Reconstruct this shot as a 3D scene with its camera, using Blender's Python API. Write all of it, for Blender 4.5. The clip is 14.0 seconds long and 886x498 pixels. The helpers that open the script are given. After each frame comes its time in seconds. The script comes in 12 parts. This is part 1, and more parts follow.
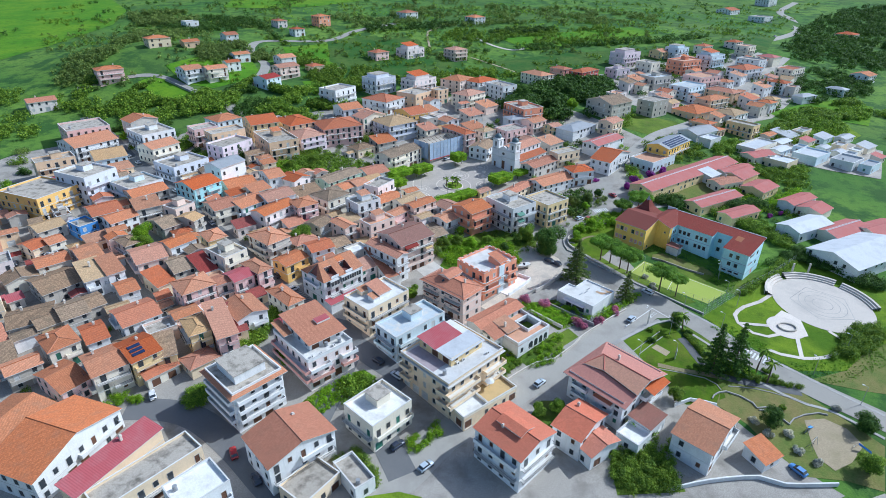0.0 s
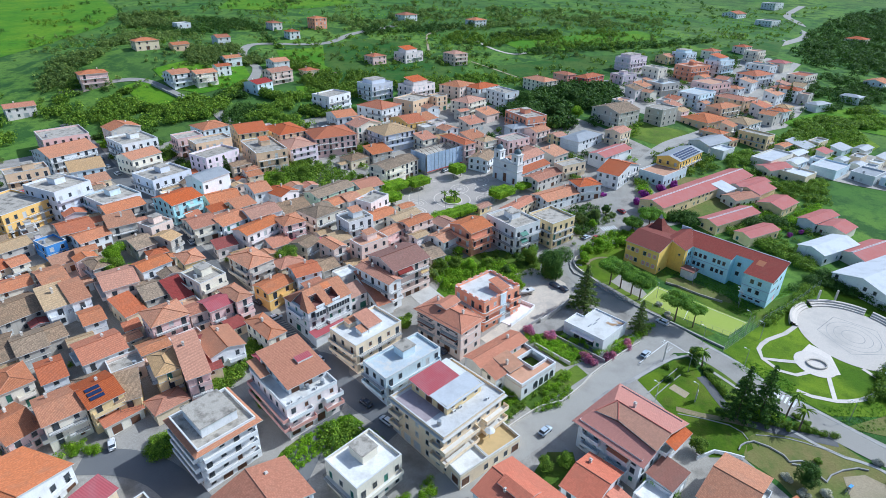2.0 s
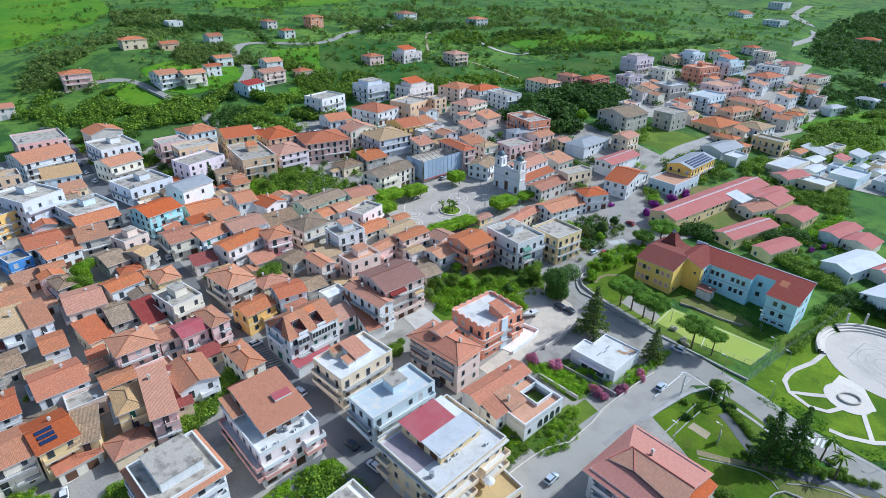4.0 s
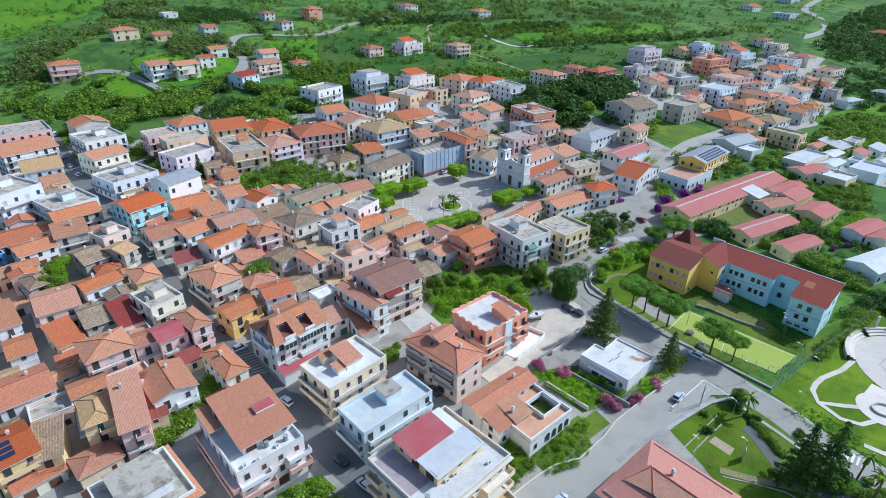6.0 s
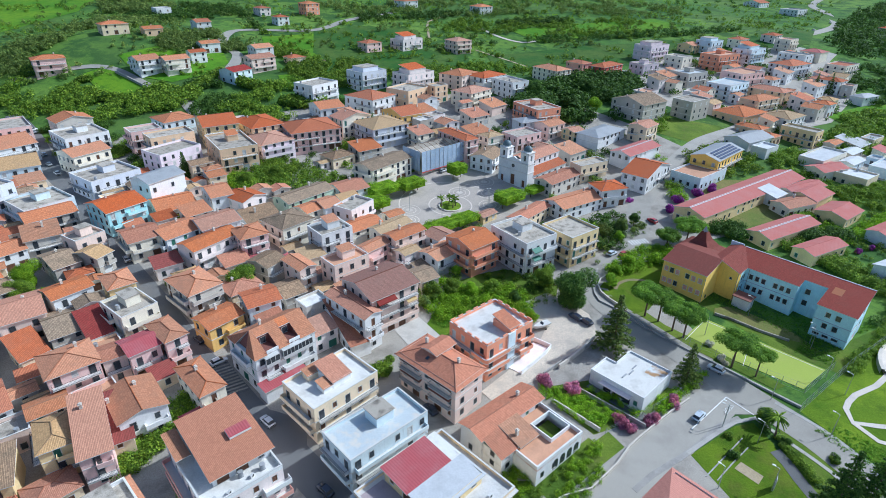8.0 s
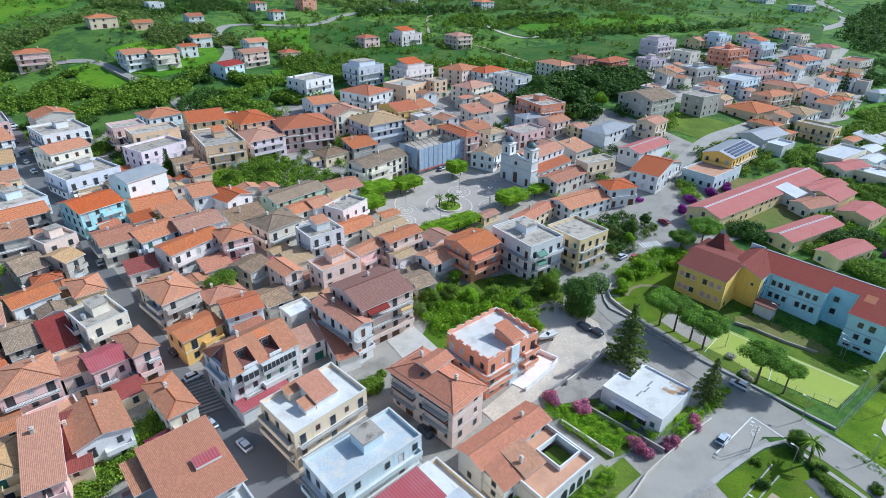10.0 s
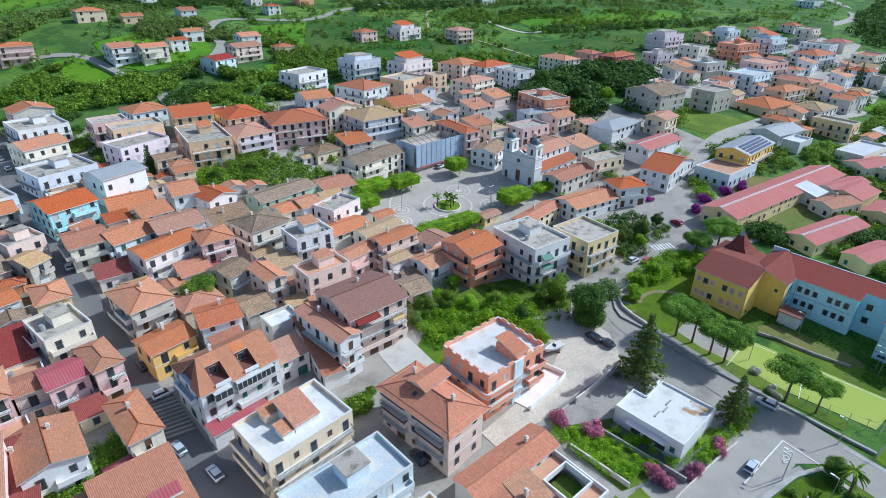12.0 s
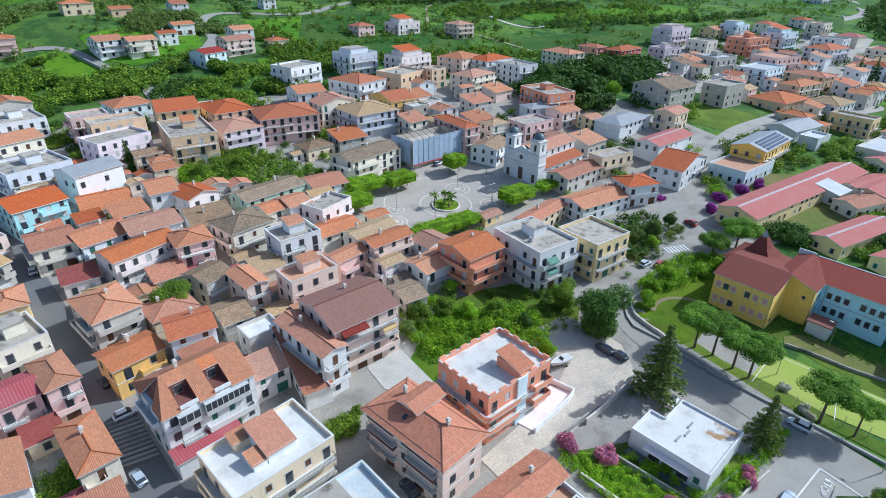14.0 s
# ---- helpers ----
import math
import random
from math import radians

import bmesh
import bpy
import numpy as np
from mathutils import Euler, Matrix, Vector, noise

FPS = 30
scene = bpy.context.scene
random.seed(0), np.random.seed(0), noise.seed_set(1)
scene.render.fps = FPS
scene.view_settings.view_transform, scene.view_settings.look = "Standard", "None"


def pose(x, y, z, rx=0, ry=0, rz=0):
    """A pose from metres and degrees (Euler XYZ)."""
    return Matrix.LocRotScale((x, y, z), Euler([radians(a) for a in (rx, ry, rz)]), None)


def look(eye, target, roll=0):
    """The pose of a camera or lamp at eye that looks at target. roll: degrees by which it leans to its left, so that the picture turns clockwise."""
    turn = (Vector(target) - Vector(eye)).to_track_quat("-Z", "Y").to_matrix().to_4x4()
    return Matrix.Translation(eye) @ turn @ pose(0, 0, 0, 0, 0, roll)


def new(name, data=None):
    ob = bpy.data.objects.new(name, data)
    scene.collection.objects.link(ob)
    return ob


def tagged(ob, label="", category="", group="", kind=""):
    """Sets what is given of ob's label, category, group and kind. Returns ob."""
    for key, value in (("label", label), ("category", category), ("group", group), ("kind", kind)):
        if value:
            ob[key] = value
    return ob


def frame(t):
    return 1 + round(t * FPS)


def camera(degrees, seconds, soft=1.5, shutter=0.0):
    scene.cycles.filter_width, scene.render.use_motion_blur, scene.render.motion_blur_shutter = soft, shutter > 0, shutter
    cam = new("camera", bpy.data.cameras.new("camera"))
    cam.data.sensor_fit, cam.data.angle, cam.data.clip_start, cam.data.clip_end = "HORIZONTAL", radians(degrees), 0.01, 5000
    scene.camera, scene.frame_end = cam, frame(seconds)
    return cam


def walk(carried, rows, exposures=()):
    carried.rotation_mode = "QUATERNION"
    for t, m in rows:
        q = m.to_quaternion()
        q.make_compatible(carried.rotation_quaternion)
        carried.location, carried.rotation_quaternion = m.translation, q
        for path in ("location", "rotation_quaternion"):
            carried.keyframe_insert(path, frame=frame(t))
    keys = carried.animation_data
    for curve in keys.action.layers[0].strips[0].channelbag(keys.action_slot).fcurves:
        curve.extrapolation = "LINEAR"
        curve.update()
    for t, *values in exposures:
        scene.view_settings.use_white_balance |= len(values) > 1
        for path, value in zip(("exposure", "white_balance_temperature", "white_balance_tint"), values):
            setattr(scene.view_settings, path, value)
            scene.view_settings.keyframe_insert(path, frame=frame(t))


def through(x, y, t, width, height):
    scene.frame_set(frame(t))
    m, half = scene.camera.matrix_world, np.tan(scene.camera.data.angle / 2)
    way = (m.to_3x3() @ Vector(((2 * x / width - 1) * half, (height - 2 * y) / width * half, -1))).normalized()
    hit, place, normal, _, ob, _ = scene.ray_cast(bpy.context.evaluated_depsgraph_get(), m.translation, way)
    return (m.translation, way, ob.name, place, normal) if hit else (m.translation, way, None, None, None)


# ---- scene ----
cam = camera(76.5, 14.0, soft=0.5)
PATH = [
    (0, (1.410, -1.624, 101.935), (1.051, 16.111, 92.699), 0.41),
    (0.5, (1.546, 2.781, 101.765), (1.187, 20.522, 92.539), 0.47),
    (1, (1.702, 7.162, 101.599), (1.344, 24.910, 92.385), 0.54),
    (1.5, (1.877, 11.521, 101.439), (1.519, 29.274, 92.235), 0.60),
    (2, (2.072, 15.856, 101.283), (1.714, 33.615, 92.091), 0.67),
    (2.5, (2.287, 20.168, 101.133), (1.929, 37.932, 91.952), 0.73),
    (3, (2.520, 24.456, 100.988), (2.163, 42.226, 91.818), 0.80),
    (3.2, (2.719, 26.165, 100.932), (2.362, 43.937, 91.736), 0.83),
    (3.5, (2.852, 28.513, 100.694), (2.490, 46.281, 91.494), 0.83),
    (4, (3.062, 31.642, 99.741), (2.676, 49.396, 90.519), 0.82),
    (4.5, (3.260, 34.167, 98.351), (2.839, 51.900, 89.100), 0.81),
    (5, (3.442, 36.518, 96.825), (2.991, 54.232, 87.547), 0.79),
    (5.5, (3.610, 39.126, 95.460), (3.146, 56.832, 86.171), 0.79),
    (6, (3.773, 42.006, 94.276), (3.296, 59.711, 84.988), 0.77),
    (6.5, (3.938, 44.869, 93.092), (3.448, 62.575, 83.803), 0.76),
    (7, (4.104, 47.716, 91.906), (3.602, 65.421, 82.618), 0.74),
    (7.5, (4.274, 50.546, 90.720), (3.758, 68.251, 81.432), 0.73),
    (8, (4.445, 53.360, 89.533), (3.917, 71.064, 80.244), 0.71),
    (8.5, (4.619, 56.157, 88.345), (4.078, 73.861, 79.056), 0.70),
    (9, (4.795, 58.938, 87.156), (4.241, 76.641, 77.868), 0.68),
    (9.5, (4.974, 61.702, 85.966), (4.407, 79.405, 76.678), 0.67),
    (10, (5.155, 64.449, 84.776), (4.575, 82.152, 75.487), 0.65),
    (10.5, (5.338, 67.180, 83.584), (4.745, 84.882, 74.296), 0.64),
    (11, (5.523, 69.894, 82.392), (4.918, 87.596, 73.104), 0.62),
    (11.5, (5.711, 72.591, 81.199), (5.092, 90.293, 71.911), 0.61),
    (12, (5.901, 75.272, 80.005), (5.270, 92.974, 70.717), 0.59),
    (12.5, (6.093, 77.937, 78.810), (5.449, 95.638, 69.522), 0.58),
    (13, (6.287, 80.584, 77.614), (5.631, 98.285, 68.326), 0.57),
    (13.5, (6.484, 83.216, 76.418), (5.815, 100.916, 67.130), 0.55),
    (14, (6.683, 85.830, 75.220), (6.001, 103.530, 65.933), 0.54),
]
walk(cam, [(t, look(eye, target, roll)) for t, eye, target, roll in PATH], exposures=[(0.0, 0.13, 5160, 6), (14.0, 0.11, 5220, 5)])

# ---- light ----
AZ, ELEV = radians(69), radians(41)
world = bpy.data.worlds.new("sky")
scene.world = world
world.use_nodes = True
wn = world.node_tree
sky = wn.nodes.new("ShaderNodeTexSky")
sky.sky_type = "NISHITA"
sky.sun_disc = False
sky.sun_elevation, sky.sun_rotation = ELEV, AZ
sky.air_density, sky.dust_density, sky.ozone_density = 1.0, 2.2, 1.0
wn.links.new(sky.outputs[0], wn.nodes["Background"].inputs[0])
wn.nodes["Background"].inputs[1].default_value = 0.112
sun = new("sun", bpy.data.lights.new("sun", "SUN"))
sun.data.energy, sun.data.angle, sun.data.color = 3.5, radians(0.6), (1.0, 0.95, 0.87)
TO_SUN = Vector((math.sin(AZ) * math.cos(ELEV), math.cos(AZ) * math.cos(ELEV), math.sin(ELEV)))
sun.matrix_world = look(TO_SUN * 300, (0, 0, 0))

# ---- materials ----
M = {}


def nodes_of(name):
    m = bpy.data.materials.new(name)
    m.use_nodes = True
    nt = m.node_tree
    return m, nt, nt.nodes["Principled BSDF"]


def mixed(nt, kind, fac, a, b):
    n = nt.nodes.new("ShaderNodeMix")
    n.data_type, n.blend_type = "RGBA", kind
    for sock, v in ((0, fac), (6, a), (7, b)):
        if hasattr(v, "links"):
            nt.links.new(v, n.inputs[sock])
        else:
            n.inputs[sock].default_value = v if sock == 0 else (*v, 1)
    return n.outputs[2]


def grain(nt, scale, detail=4, stretch=None, coord="Position", rough=0.6):
    n = nt.nodes.new("ShaderNodeTexNoise")
    n.inputs["Scale"].default_value, n.inputs["Detail"].default_value = scale, detail
    n.inputs["Roughness"].default_value = rough
    if coord == "Position":
        src = nt.nodes.new("ShaderNodeNewGeometry").outputs["Position"]
    else:
        src = nt.nodes.new("ShaderNodeTexCoord").outputs[coord]
    if stretch:
        mp = nt.nodes.new("ShaderNodeMapping")
        mp.inputs["Scale"].default_value = stretch
        nt.links.new(src, mp.inputs[0])
        src = mp.outputs[0]
    nt.links.new(src, n.inputs["Vector"])
    return n.outputs["Fac"]


def ramp(nt, src, lo, hi, a=0.0, b=1.0):
    n = nt.nodes.new("ShaderNodeMapRange")
    for k, v in enumerate((lo, hi, a, b)):
        n.inputs[k + 1].default_value = v
    nt.links.new(src, n.inputs[0])
    return n.outputs[0]


def bumped(nt, bsdf, src, strength, distance):
    n = nt.nodes.new("ShaderNodeBump")
    n.inputs["Strength"].default_value, n.inputs["Distance"].default_value = strength, distance
    nt.links.new(src, n.inputs["Height"])
    nt.links.new(n.outputs[0], bsdf.inputs["Normal"])


def dim(c, k):
    return tuple(min(1.0, v * k) for v in c)


def surface(name, colour, rough=0.85, fine=6.0, fine_by=0.12, broad=0.25, broad_by=0.2, stain=None, metal=0.0, streak=False, vary=0.12, relief=0.02):
    """Plain weathered surface: fine grain, broad blotches, optional streaks, a slight difference from thing to thing."""
    m, nt, b = nodes_of(name)
    stain = stain or dim(colour, 0.55)
    f1 = grain(nt, fine, 3)
    col = mixed(nt, "MIX", ramp(nt, f1, 0.35, 0.65), dim(colour, 1 - fine_by), dim(colour, 1 + fine_by))
    f2 = grain(nt, broad, 5)
    col = mixed(nt, "MIX", ramp(nt, f2, 0.48, 0.75, 0, broad_by * 2.2), col, stain)
    if streak:
        f3 = grain(nt, 1.0, 4, (1.6, 1.6, 0.12))
        col = mixed(nt, "MIX", ramp(nt, f3, 0.55, 0.8, 0, 0.45), col, stain)
    info = nt.nodes.new("ShaderNodeObjectInfo")
    h = nt.nodes.new("ShaderNodeHueSaturation")
    nt.links.new(ramp(nt, info.outputs["Random"], 0, 1, 1 - vary, 1 + vary), h.inputs["Value"])
    nt.links.new(col, h.inputs["Color"])
    nt.links.new(h.outputs[0], b.inputs["Base Color"])
    b.inputs["Roughness"].default_value, b.inputs["Metallic"].default_value = rough, metal
    if relief:
        bumped(nt, b, f1, 0.5, relief)
    M[name] = m
    return m


def tiled(name, colour, other, lichen, amount=0.35):
    """Clay roof tiles in rows up the slope (u along the eave, v up the slope, in metres)."""
    m, nt, b = nodes_of(name)
    uv = nt.nodes.new("ShaderNodeTexCoord").outputs["UV"]
    br = nt.nodes.new("ShaderNodeTexBrick")
    br.offset = 0.0
    for key, v in (("Scale", 1.0), ("Mortar Size", 0.022), ("Mortar Smooth", 0.3), ("Bias", 0.0), ("Brick Width", 0.26), ("Row Height", 0.42)):
        br.inputs[key].default_value = v
    br.inputs["Color1"].default_value, br.inputs["Color2"].default_value = (*dim(colour, 1.12), 1), (*other, 1)
    # Mortar slot: groove shade between the tiles, put into the colour
    br.inputs["Mortar"].default_value = (*dim(other, 0.84), 1)
    nt.links.new(uv, br.inputs["Vector"])
    f1, f2 = grain(nt, 0.35, 5), grain(nt, 2.2, 4)
    col = mixed(nt, "MIX", ramp(nt, f1, 0.5, 0.72, 0, amount), br.outputs["Color"], lichen)
    col = mixed(nt, "MIX", ramp(nt, f2, 0.52, 0.75, 0, amount), col, dim(lichen, 0.7))
    info = nt.nodes.new("ShaderNodeObjectInfo")
    h = nt.nodes.new("ShaderNodeHueSaturation")
    nt.links.new(ramp(nt, info.outputs["Random"], 0, 1, 0.80, 1.10), h.inputs["Value"])
    fr = nt.nodes.new("ShaderNodeMath")
    fr.operation = "FRACT"
    mu = nt.nodes.new("ShaderNodeMath")
    mu.operation = "MULTIPLY"
    mu.inputs[1].default_value = 7.31
    nt.links.new(info.outputs["Random"], mu.inputs[0])
    nt.links.new(mu.outputs[0], fr.inputs[0])
    nt.links.new(ramp(nt, fr.outputs[0], 0, 1, 0.92, 1.14), h.inputs["Saturation"])
    nt.links.new(ramp(nt, fr.outputs[0], 0, 1, 0.505, 0.497), h.inputs["Hue"])
    nt.links.new(col, h.inputs["Color"])
    nt.links.new(h.outputs[0], b.inputs["Base Color"])
    b.inputs["Roughness"].default_value, b.inputs["Specular IOR Level"].default_value = 0.85, 0.2
    sep = nt.nodes.new("ShaderNodeSeparateXYZ")
    nt.links.new(uv, sep.inputs[0])
    wave = nt.nodes.new("ShaderNodeMath")
    wave.operation = "MULTIPLY"
    wave.inputs[1].default_value = 2 * math.pi / 0.26
    nt.links.new(sep.outputs[0], wave.inputs[0])
    sine = nt.nodes.new("ShaderNodeMath")
    sine.operation = "SINE"
    nt.links.new(wave.outputs[0], sine.inputs[0])
    bumped(nt, b, sine.outputs[0], 0.4, 0.03)
    M[name] = m


def sheeted(name, colour):
    """Ribbed sheet roofing, ribs up the slope, faded in patches."""
    m, nt, b = nodes_of(name)
    uv = nt.nodes.new("ShaderNodeTexCoord").outputs["UV"]
    f1, f2 = grain(nt, 0.25, 5), grain(nt, 3.0, 3)
    col = mixed(nt, "MIX", ramp(nt, f1, 0.42, 0.7, 0, 0.6), colour, tuple(0.8 * c + 0.09 for c in colour))
    col = mixed(nt, "MIX", ramp(nt, f2, 0.5, 0.75, 0, 0.3), col, dim(colour, 0.7))
    nt.links.new(col, b.inputs["Base Color"])
    b.inputs["Roughness"].default_value = 0.85
    b.inputs["Specular IOR Level"].default_value = 0.2
    sep = nt.nodes.new("ShaderNodeSeparateXYZ")
    nt.links.new(uv, sep.inputs[0])
    wave = nt.nodes.new("ShaderNodeMath")
    wave.operation = "MULTIPLY"
    wave.inputs[1].default_value = 2 * math.pi / 0.5
    nt.links.new(sep.outputs[0], wave.inputs[0])
    sine = nt.nodes.new("ShaderNodeMath")
    sine.operation = "SINE"
    nt.links.new(wave.outputs[0], sine.inputs[0])
    bumped(nt, b, sine.outputs[0], 0.4, 0.04)
    M[name] = m


def leafy(name, dark, light, through=0.25):
    m, nt, b = nodes_of(name)
    geo = nt.nodes.new("ShaderNodeNewGeometry")
    col = mixed(nt, "MIX", geo.outputs["Random Per Island"], dark, light)
    fine = ramp(nt, grain(nt, 7.0, 2), 0.38, 0.62)
    col = mixed(nt, "MIX", fine, mixed(nt, "MULTIPLY", 1.0, col, (0.45, 0.5, 0.5)), mixed(nt, "MULTIPLY", 1.0, col, (1.35, 1.3, 1.2)))
    tone = ramp(nt, grain(nt, 0.5, 2), 0.35, 0.65)
    col = mixed(nt, "MIX", tone, mixed(nt, "MULTIPLY", 1.0, col, (0.75, 0.8, 0.9)), mixed(nt, "MULTIPLY", 1.0, col, (1.3, 1.2, 1.0)))
    info = nt.nodes.new("ShaderNodeObjectInfo")
    h = nt.nodes.new("ShaderNodeHueSaturation")
    nt.links.new(ramp(nt, info.outputs["Random"], 0, 1, 0.8, 1.2), h.inputs["Value"])
    nt.links.new(col, h.inputs["Color"])
    nt.links.new(h.outputs[0], b.inputs["Base Color"])
    b.inputs["Roughness"].default_value, b.inputs["Specular IOR Level"].default_value = 0.7, 0.2
    tr = nt.nodes.new("ShaderNodeBsdfTranslucent")
    nt.links.new(h.outputs[0], tr.inputs[0])
    mx = nt.nodes.new("ShaderNodeMixShader")
    mx.inputs[0].default_value = through
    nt.links.new(b.outputs[0], mx.inputs[1])
    nt.links.new(tr.outputs[0], mx.inputs[2])
    nt.links.new(mx.outputs[0], nt.nodes["Material Output"].inputs[0])
    M[name] = m


def pane(name, colour, rough=0.08):
    m, nt, b = nodes_of(name)
    b.inputs["Base Color"].default_value, b.inputs["Roughness"].default_value = (*colour, 1), rough
    b.inputs["Specular IOR Level"].default_value = 0.7
    M[name] = m


def plaster(name, colour):
    surface(name, dim(colour, 1.08), 0.9, 5.0, 0.07, 0.3, 0.17, dim(colour, 0.66), streak=True, vary=0.08)


plaster("white", (0.79, 0.785, 0.77))
plaster("greywhite", (0.74, 0.735, 0.72))
plaster("bluewhite", (0.694, 0.784, 0.820))
plaster("cream", (0.82, 0.745, 0.60))
plaster("sand", (0.82, 0.66, 0.45))
plaster("yellow", (0.82, 0.63, 0.33))
plaster("ochre", (0.806, 0.504, 0.157))
plaster("tan", (0.784, 0.560, 0.358))
plaster("greige", (0.627, 0.571, 0.493))
plaster("stone", (0.493, 0.448, 0.381))
plaster("pink", (0.820, 0.560, 0.504))
plaster("pinkwhite", (0.820, 0.717, 0.672))
plaster("rose", (0.820, 0.638, 0.538))
plaster("pinkred", (0.739, 0.381, 0.314))
plaster("lilac", (0.820, 0.694, 0.728))
plaster("orangew", (0.80, 0.345, 0.205))
plaster("red", (0.60, 0.12, 0.10))
plaster("cyan", (0.470, 0.762, 0.784))
plaster("blue", (0.10, 0.28, 0.62))
plaster("green", (0.582, 0.694, 0.515))
plaster("bluegrey", (0.694, 0.706, 0.762))
plaster("schoolblue", (0.60, 0.84, 0.92))
plaster("schoolyellow", (0.88, 0.58, 0.13))
tiled("orange", (0.60, 0.255, 0.135), (0.51, 0.205, 0.108), (0.36, 0.205, 0.135), 0.4)
tiled("terra", (0.60, 0.285, 0.165), (0.49, 0.228, 0.128), (0.313, 0.221, 0.156), 0.4)
tiled("redor", (0.515, 0.175, 0.087), (0.442, 0.143, 0.074), (0.313, 0.166, 0.110), 0.3)
sheeted("pinkredtile", (0.49, 0.165, 0.14))
sheeted("magenta", (0.42, 0.10, 0.11))
tiled("brown", (0.56, 0.285, 0.195), (0.47, 0.23, 0.155), (0.34, 0.205, 0.145), 0.35)
tiled("darkbrown", (0.30, 0.14, 0.11), (0.25, 0.12, 0.09), (0.22, 0.15, 0.12), 0.3)
tiled("darkred", (0.34, 0.08, 0.07), (0.28, 0.07, 0.06), (0.26, 0.13, 0.10), 0.25)
tiled("maroon", (0.28, 0.075, 0.058), (0.25, 0.065, 0.05), (0.24, 0.11, 0.08), 0.25)
tiled("coral", (0.62, 0.245, 0.165), (0.55, 0.21, 0.14), (0.42, 0.22, 0.15), 0.25)
tiled("salmon", (0.66, 0.28, 0.22), (0.61, 0.25, 0.195), (0.50, 0.27, 0.21), 0.2)
tiled("salmonbrown", (0.54, 0.26, 0.165), (0.48, 0.22, 0.14), (0.40, 0.21, 0.13), 0.2)
tiled("brownpink", (0.64, 0.33, 0.22), (0.57, 0.29, 0.19), (0.42, 0.25, 0.18), 0.2)
tiled("straw", (0.570, 0.386, 0.212), (0.478, 0.313, 0.166), (0.368, 0.276, 0.184), 0.35)
tiled("oldtile", (0.405, 0.285, 0.184), (0.276, 0.193, 0.129), (0.184, 0.147, 0.101), 0.7)
surface("greymetal", (0.34, 0.35, 0.36), 0.5, 3, 0.08, 0.3, 0.2)
surface("whitemetal", (0.60, 0.61, 0.62), 0.8, 3, 0.05, 0.25, 0.2)
surface("membrane", (0.76, 0.74, 0.69), 0.6, 4, 0.06, 0.3, 0.35, (0.46, 0.43, 0.38))
surface("bluemem", (0.50, 0.54, 0.55), 0.55, 4, 0.14, 0.45, 0.6, (0.64, 0.59, 0.51))
surface("concrete", (0.45, 0.40, 0.33), 0.9, 5, 0.16, 0.45, 0.55, (0.16, 0.14, 0.11))
surface("terracegrey", (0.56, 0.55, 0.53), 0.8, 4, 0.08, 0.4, 0.4, (0.38, 0.36, 0.33))
surface("mauvefloor", (0.40, 0.33, 0.34), 0.8, 8, 0.1, 0.5, 0.25)
surface("terrafloor", (0.60, 0.33, 0.20), 0.8, 8, 0.12, 0.4, 0.2)
surface("straw_floor", (0.66, 0.46, 0.20), 0.8, 8, 0.08, 0.4, 0.2)
surface("darkplaster", (0.22, 0.09, 0.07), 0.9, 5, 0.1, 0.5, 0.2)
surface("trim", (0.70, 0.68, 0.64), 0.8, 6, 0.05, 0.4, 0.12)
surface("asphalt", (0.150, 0.150, 0.150), 0.9, 9, 0.2, 0.12, 0.35, (0.20, 0.195, 0.185))
surface("roadgrey", (0.37, 0.345, 0.30), 0.9, 9, 0.12, 0.15, 0.3, (0.25, 0.23, 0.20))
surface("paving", (0.40, 0.365, 0.315), 0.9, 4, 0.18, 0.15, 0.45, (0.20, 0.18, 0.15))
surface("plazastone", (0.43, 0.375, 0.32), 0.85, 4, 0.12, 0.15, 0.3, (0.26, 0.235, 0.21))
surface("kerbstone", (0.40, 0.38, 0.35), 0.9, 4, 0.1, 0.4, 0.3)
surface("dust", (0.42, 0.34, 0.22), 0.95, 3, 0.14, 0.2, 0.3, (0.28, 0.25, 0.13))
surface("palestone", (0.66, 0.59, 0.51), 0.85, 3, 0.07, 0.12, 0.3, (0.42, 0.39, 0.35))
surface("paint", (0.75, 0.75, 0.73), 0.8, 8, 0.1, 1.0, 0.2)
surface("timber", (0.16, 0.08, 0.045), 0.7, 6, 0.2, 1, 0.2)
surface("shutgreen", (0.06, 0.20, 0.14), 0.6, 6, 0.1, 1, 0.2)
surface("shutwhite", (0.62, 0.62, 0.60), 0.6, 6, 0.06, 1, 0.15)
surface("iron", (0.07, 0.07, 0.075), 0.5, 8, 0.2, 1, 0.2, metal=0.6)
surface("pole", (0.42, 0.44, 0.45), 0.45, 8, 0.1, 1, 0.1, metal=0.7)
surface("bark", (0.16, 0.11, 0.075), 0.95, 6, 0.3, 1, 0.3, relief=0.05)
surface("tarp", (0.42, 0.52, 0.66), 0.6, 3, 0.12, 0.6, 0.3, (0.62, 0.66, 0.72))
surface("turf", (0.40, 0.48, 0.075), 0.95, 5, 0.08, 0.08, 0.25, (0.48, 0.49, 0.13))
surface("soil", (0.34, 0.26, 0.15), 0.95, 3, 0.2, 0.2, 0.3, (0.20, 0.20, 0.08))
surface("rubber", (0.02, 0.02, 0.02), 0.8, 9, 0.1, 1, 0.1)
surface("hub", (0.5, 0.5, 0.52), 0.4, 9, 0.1, 1, 0.1, metal=0.6)
surface("lamp_glass", (0.8, 0.8, 0.76), 0.3, 9, 0.02, 1, 0.02)
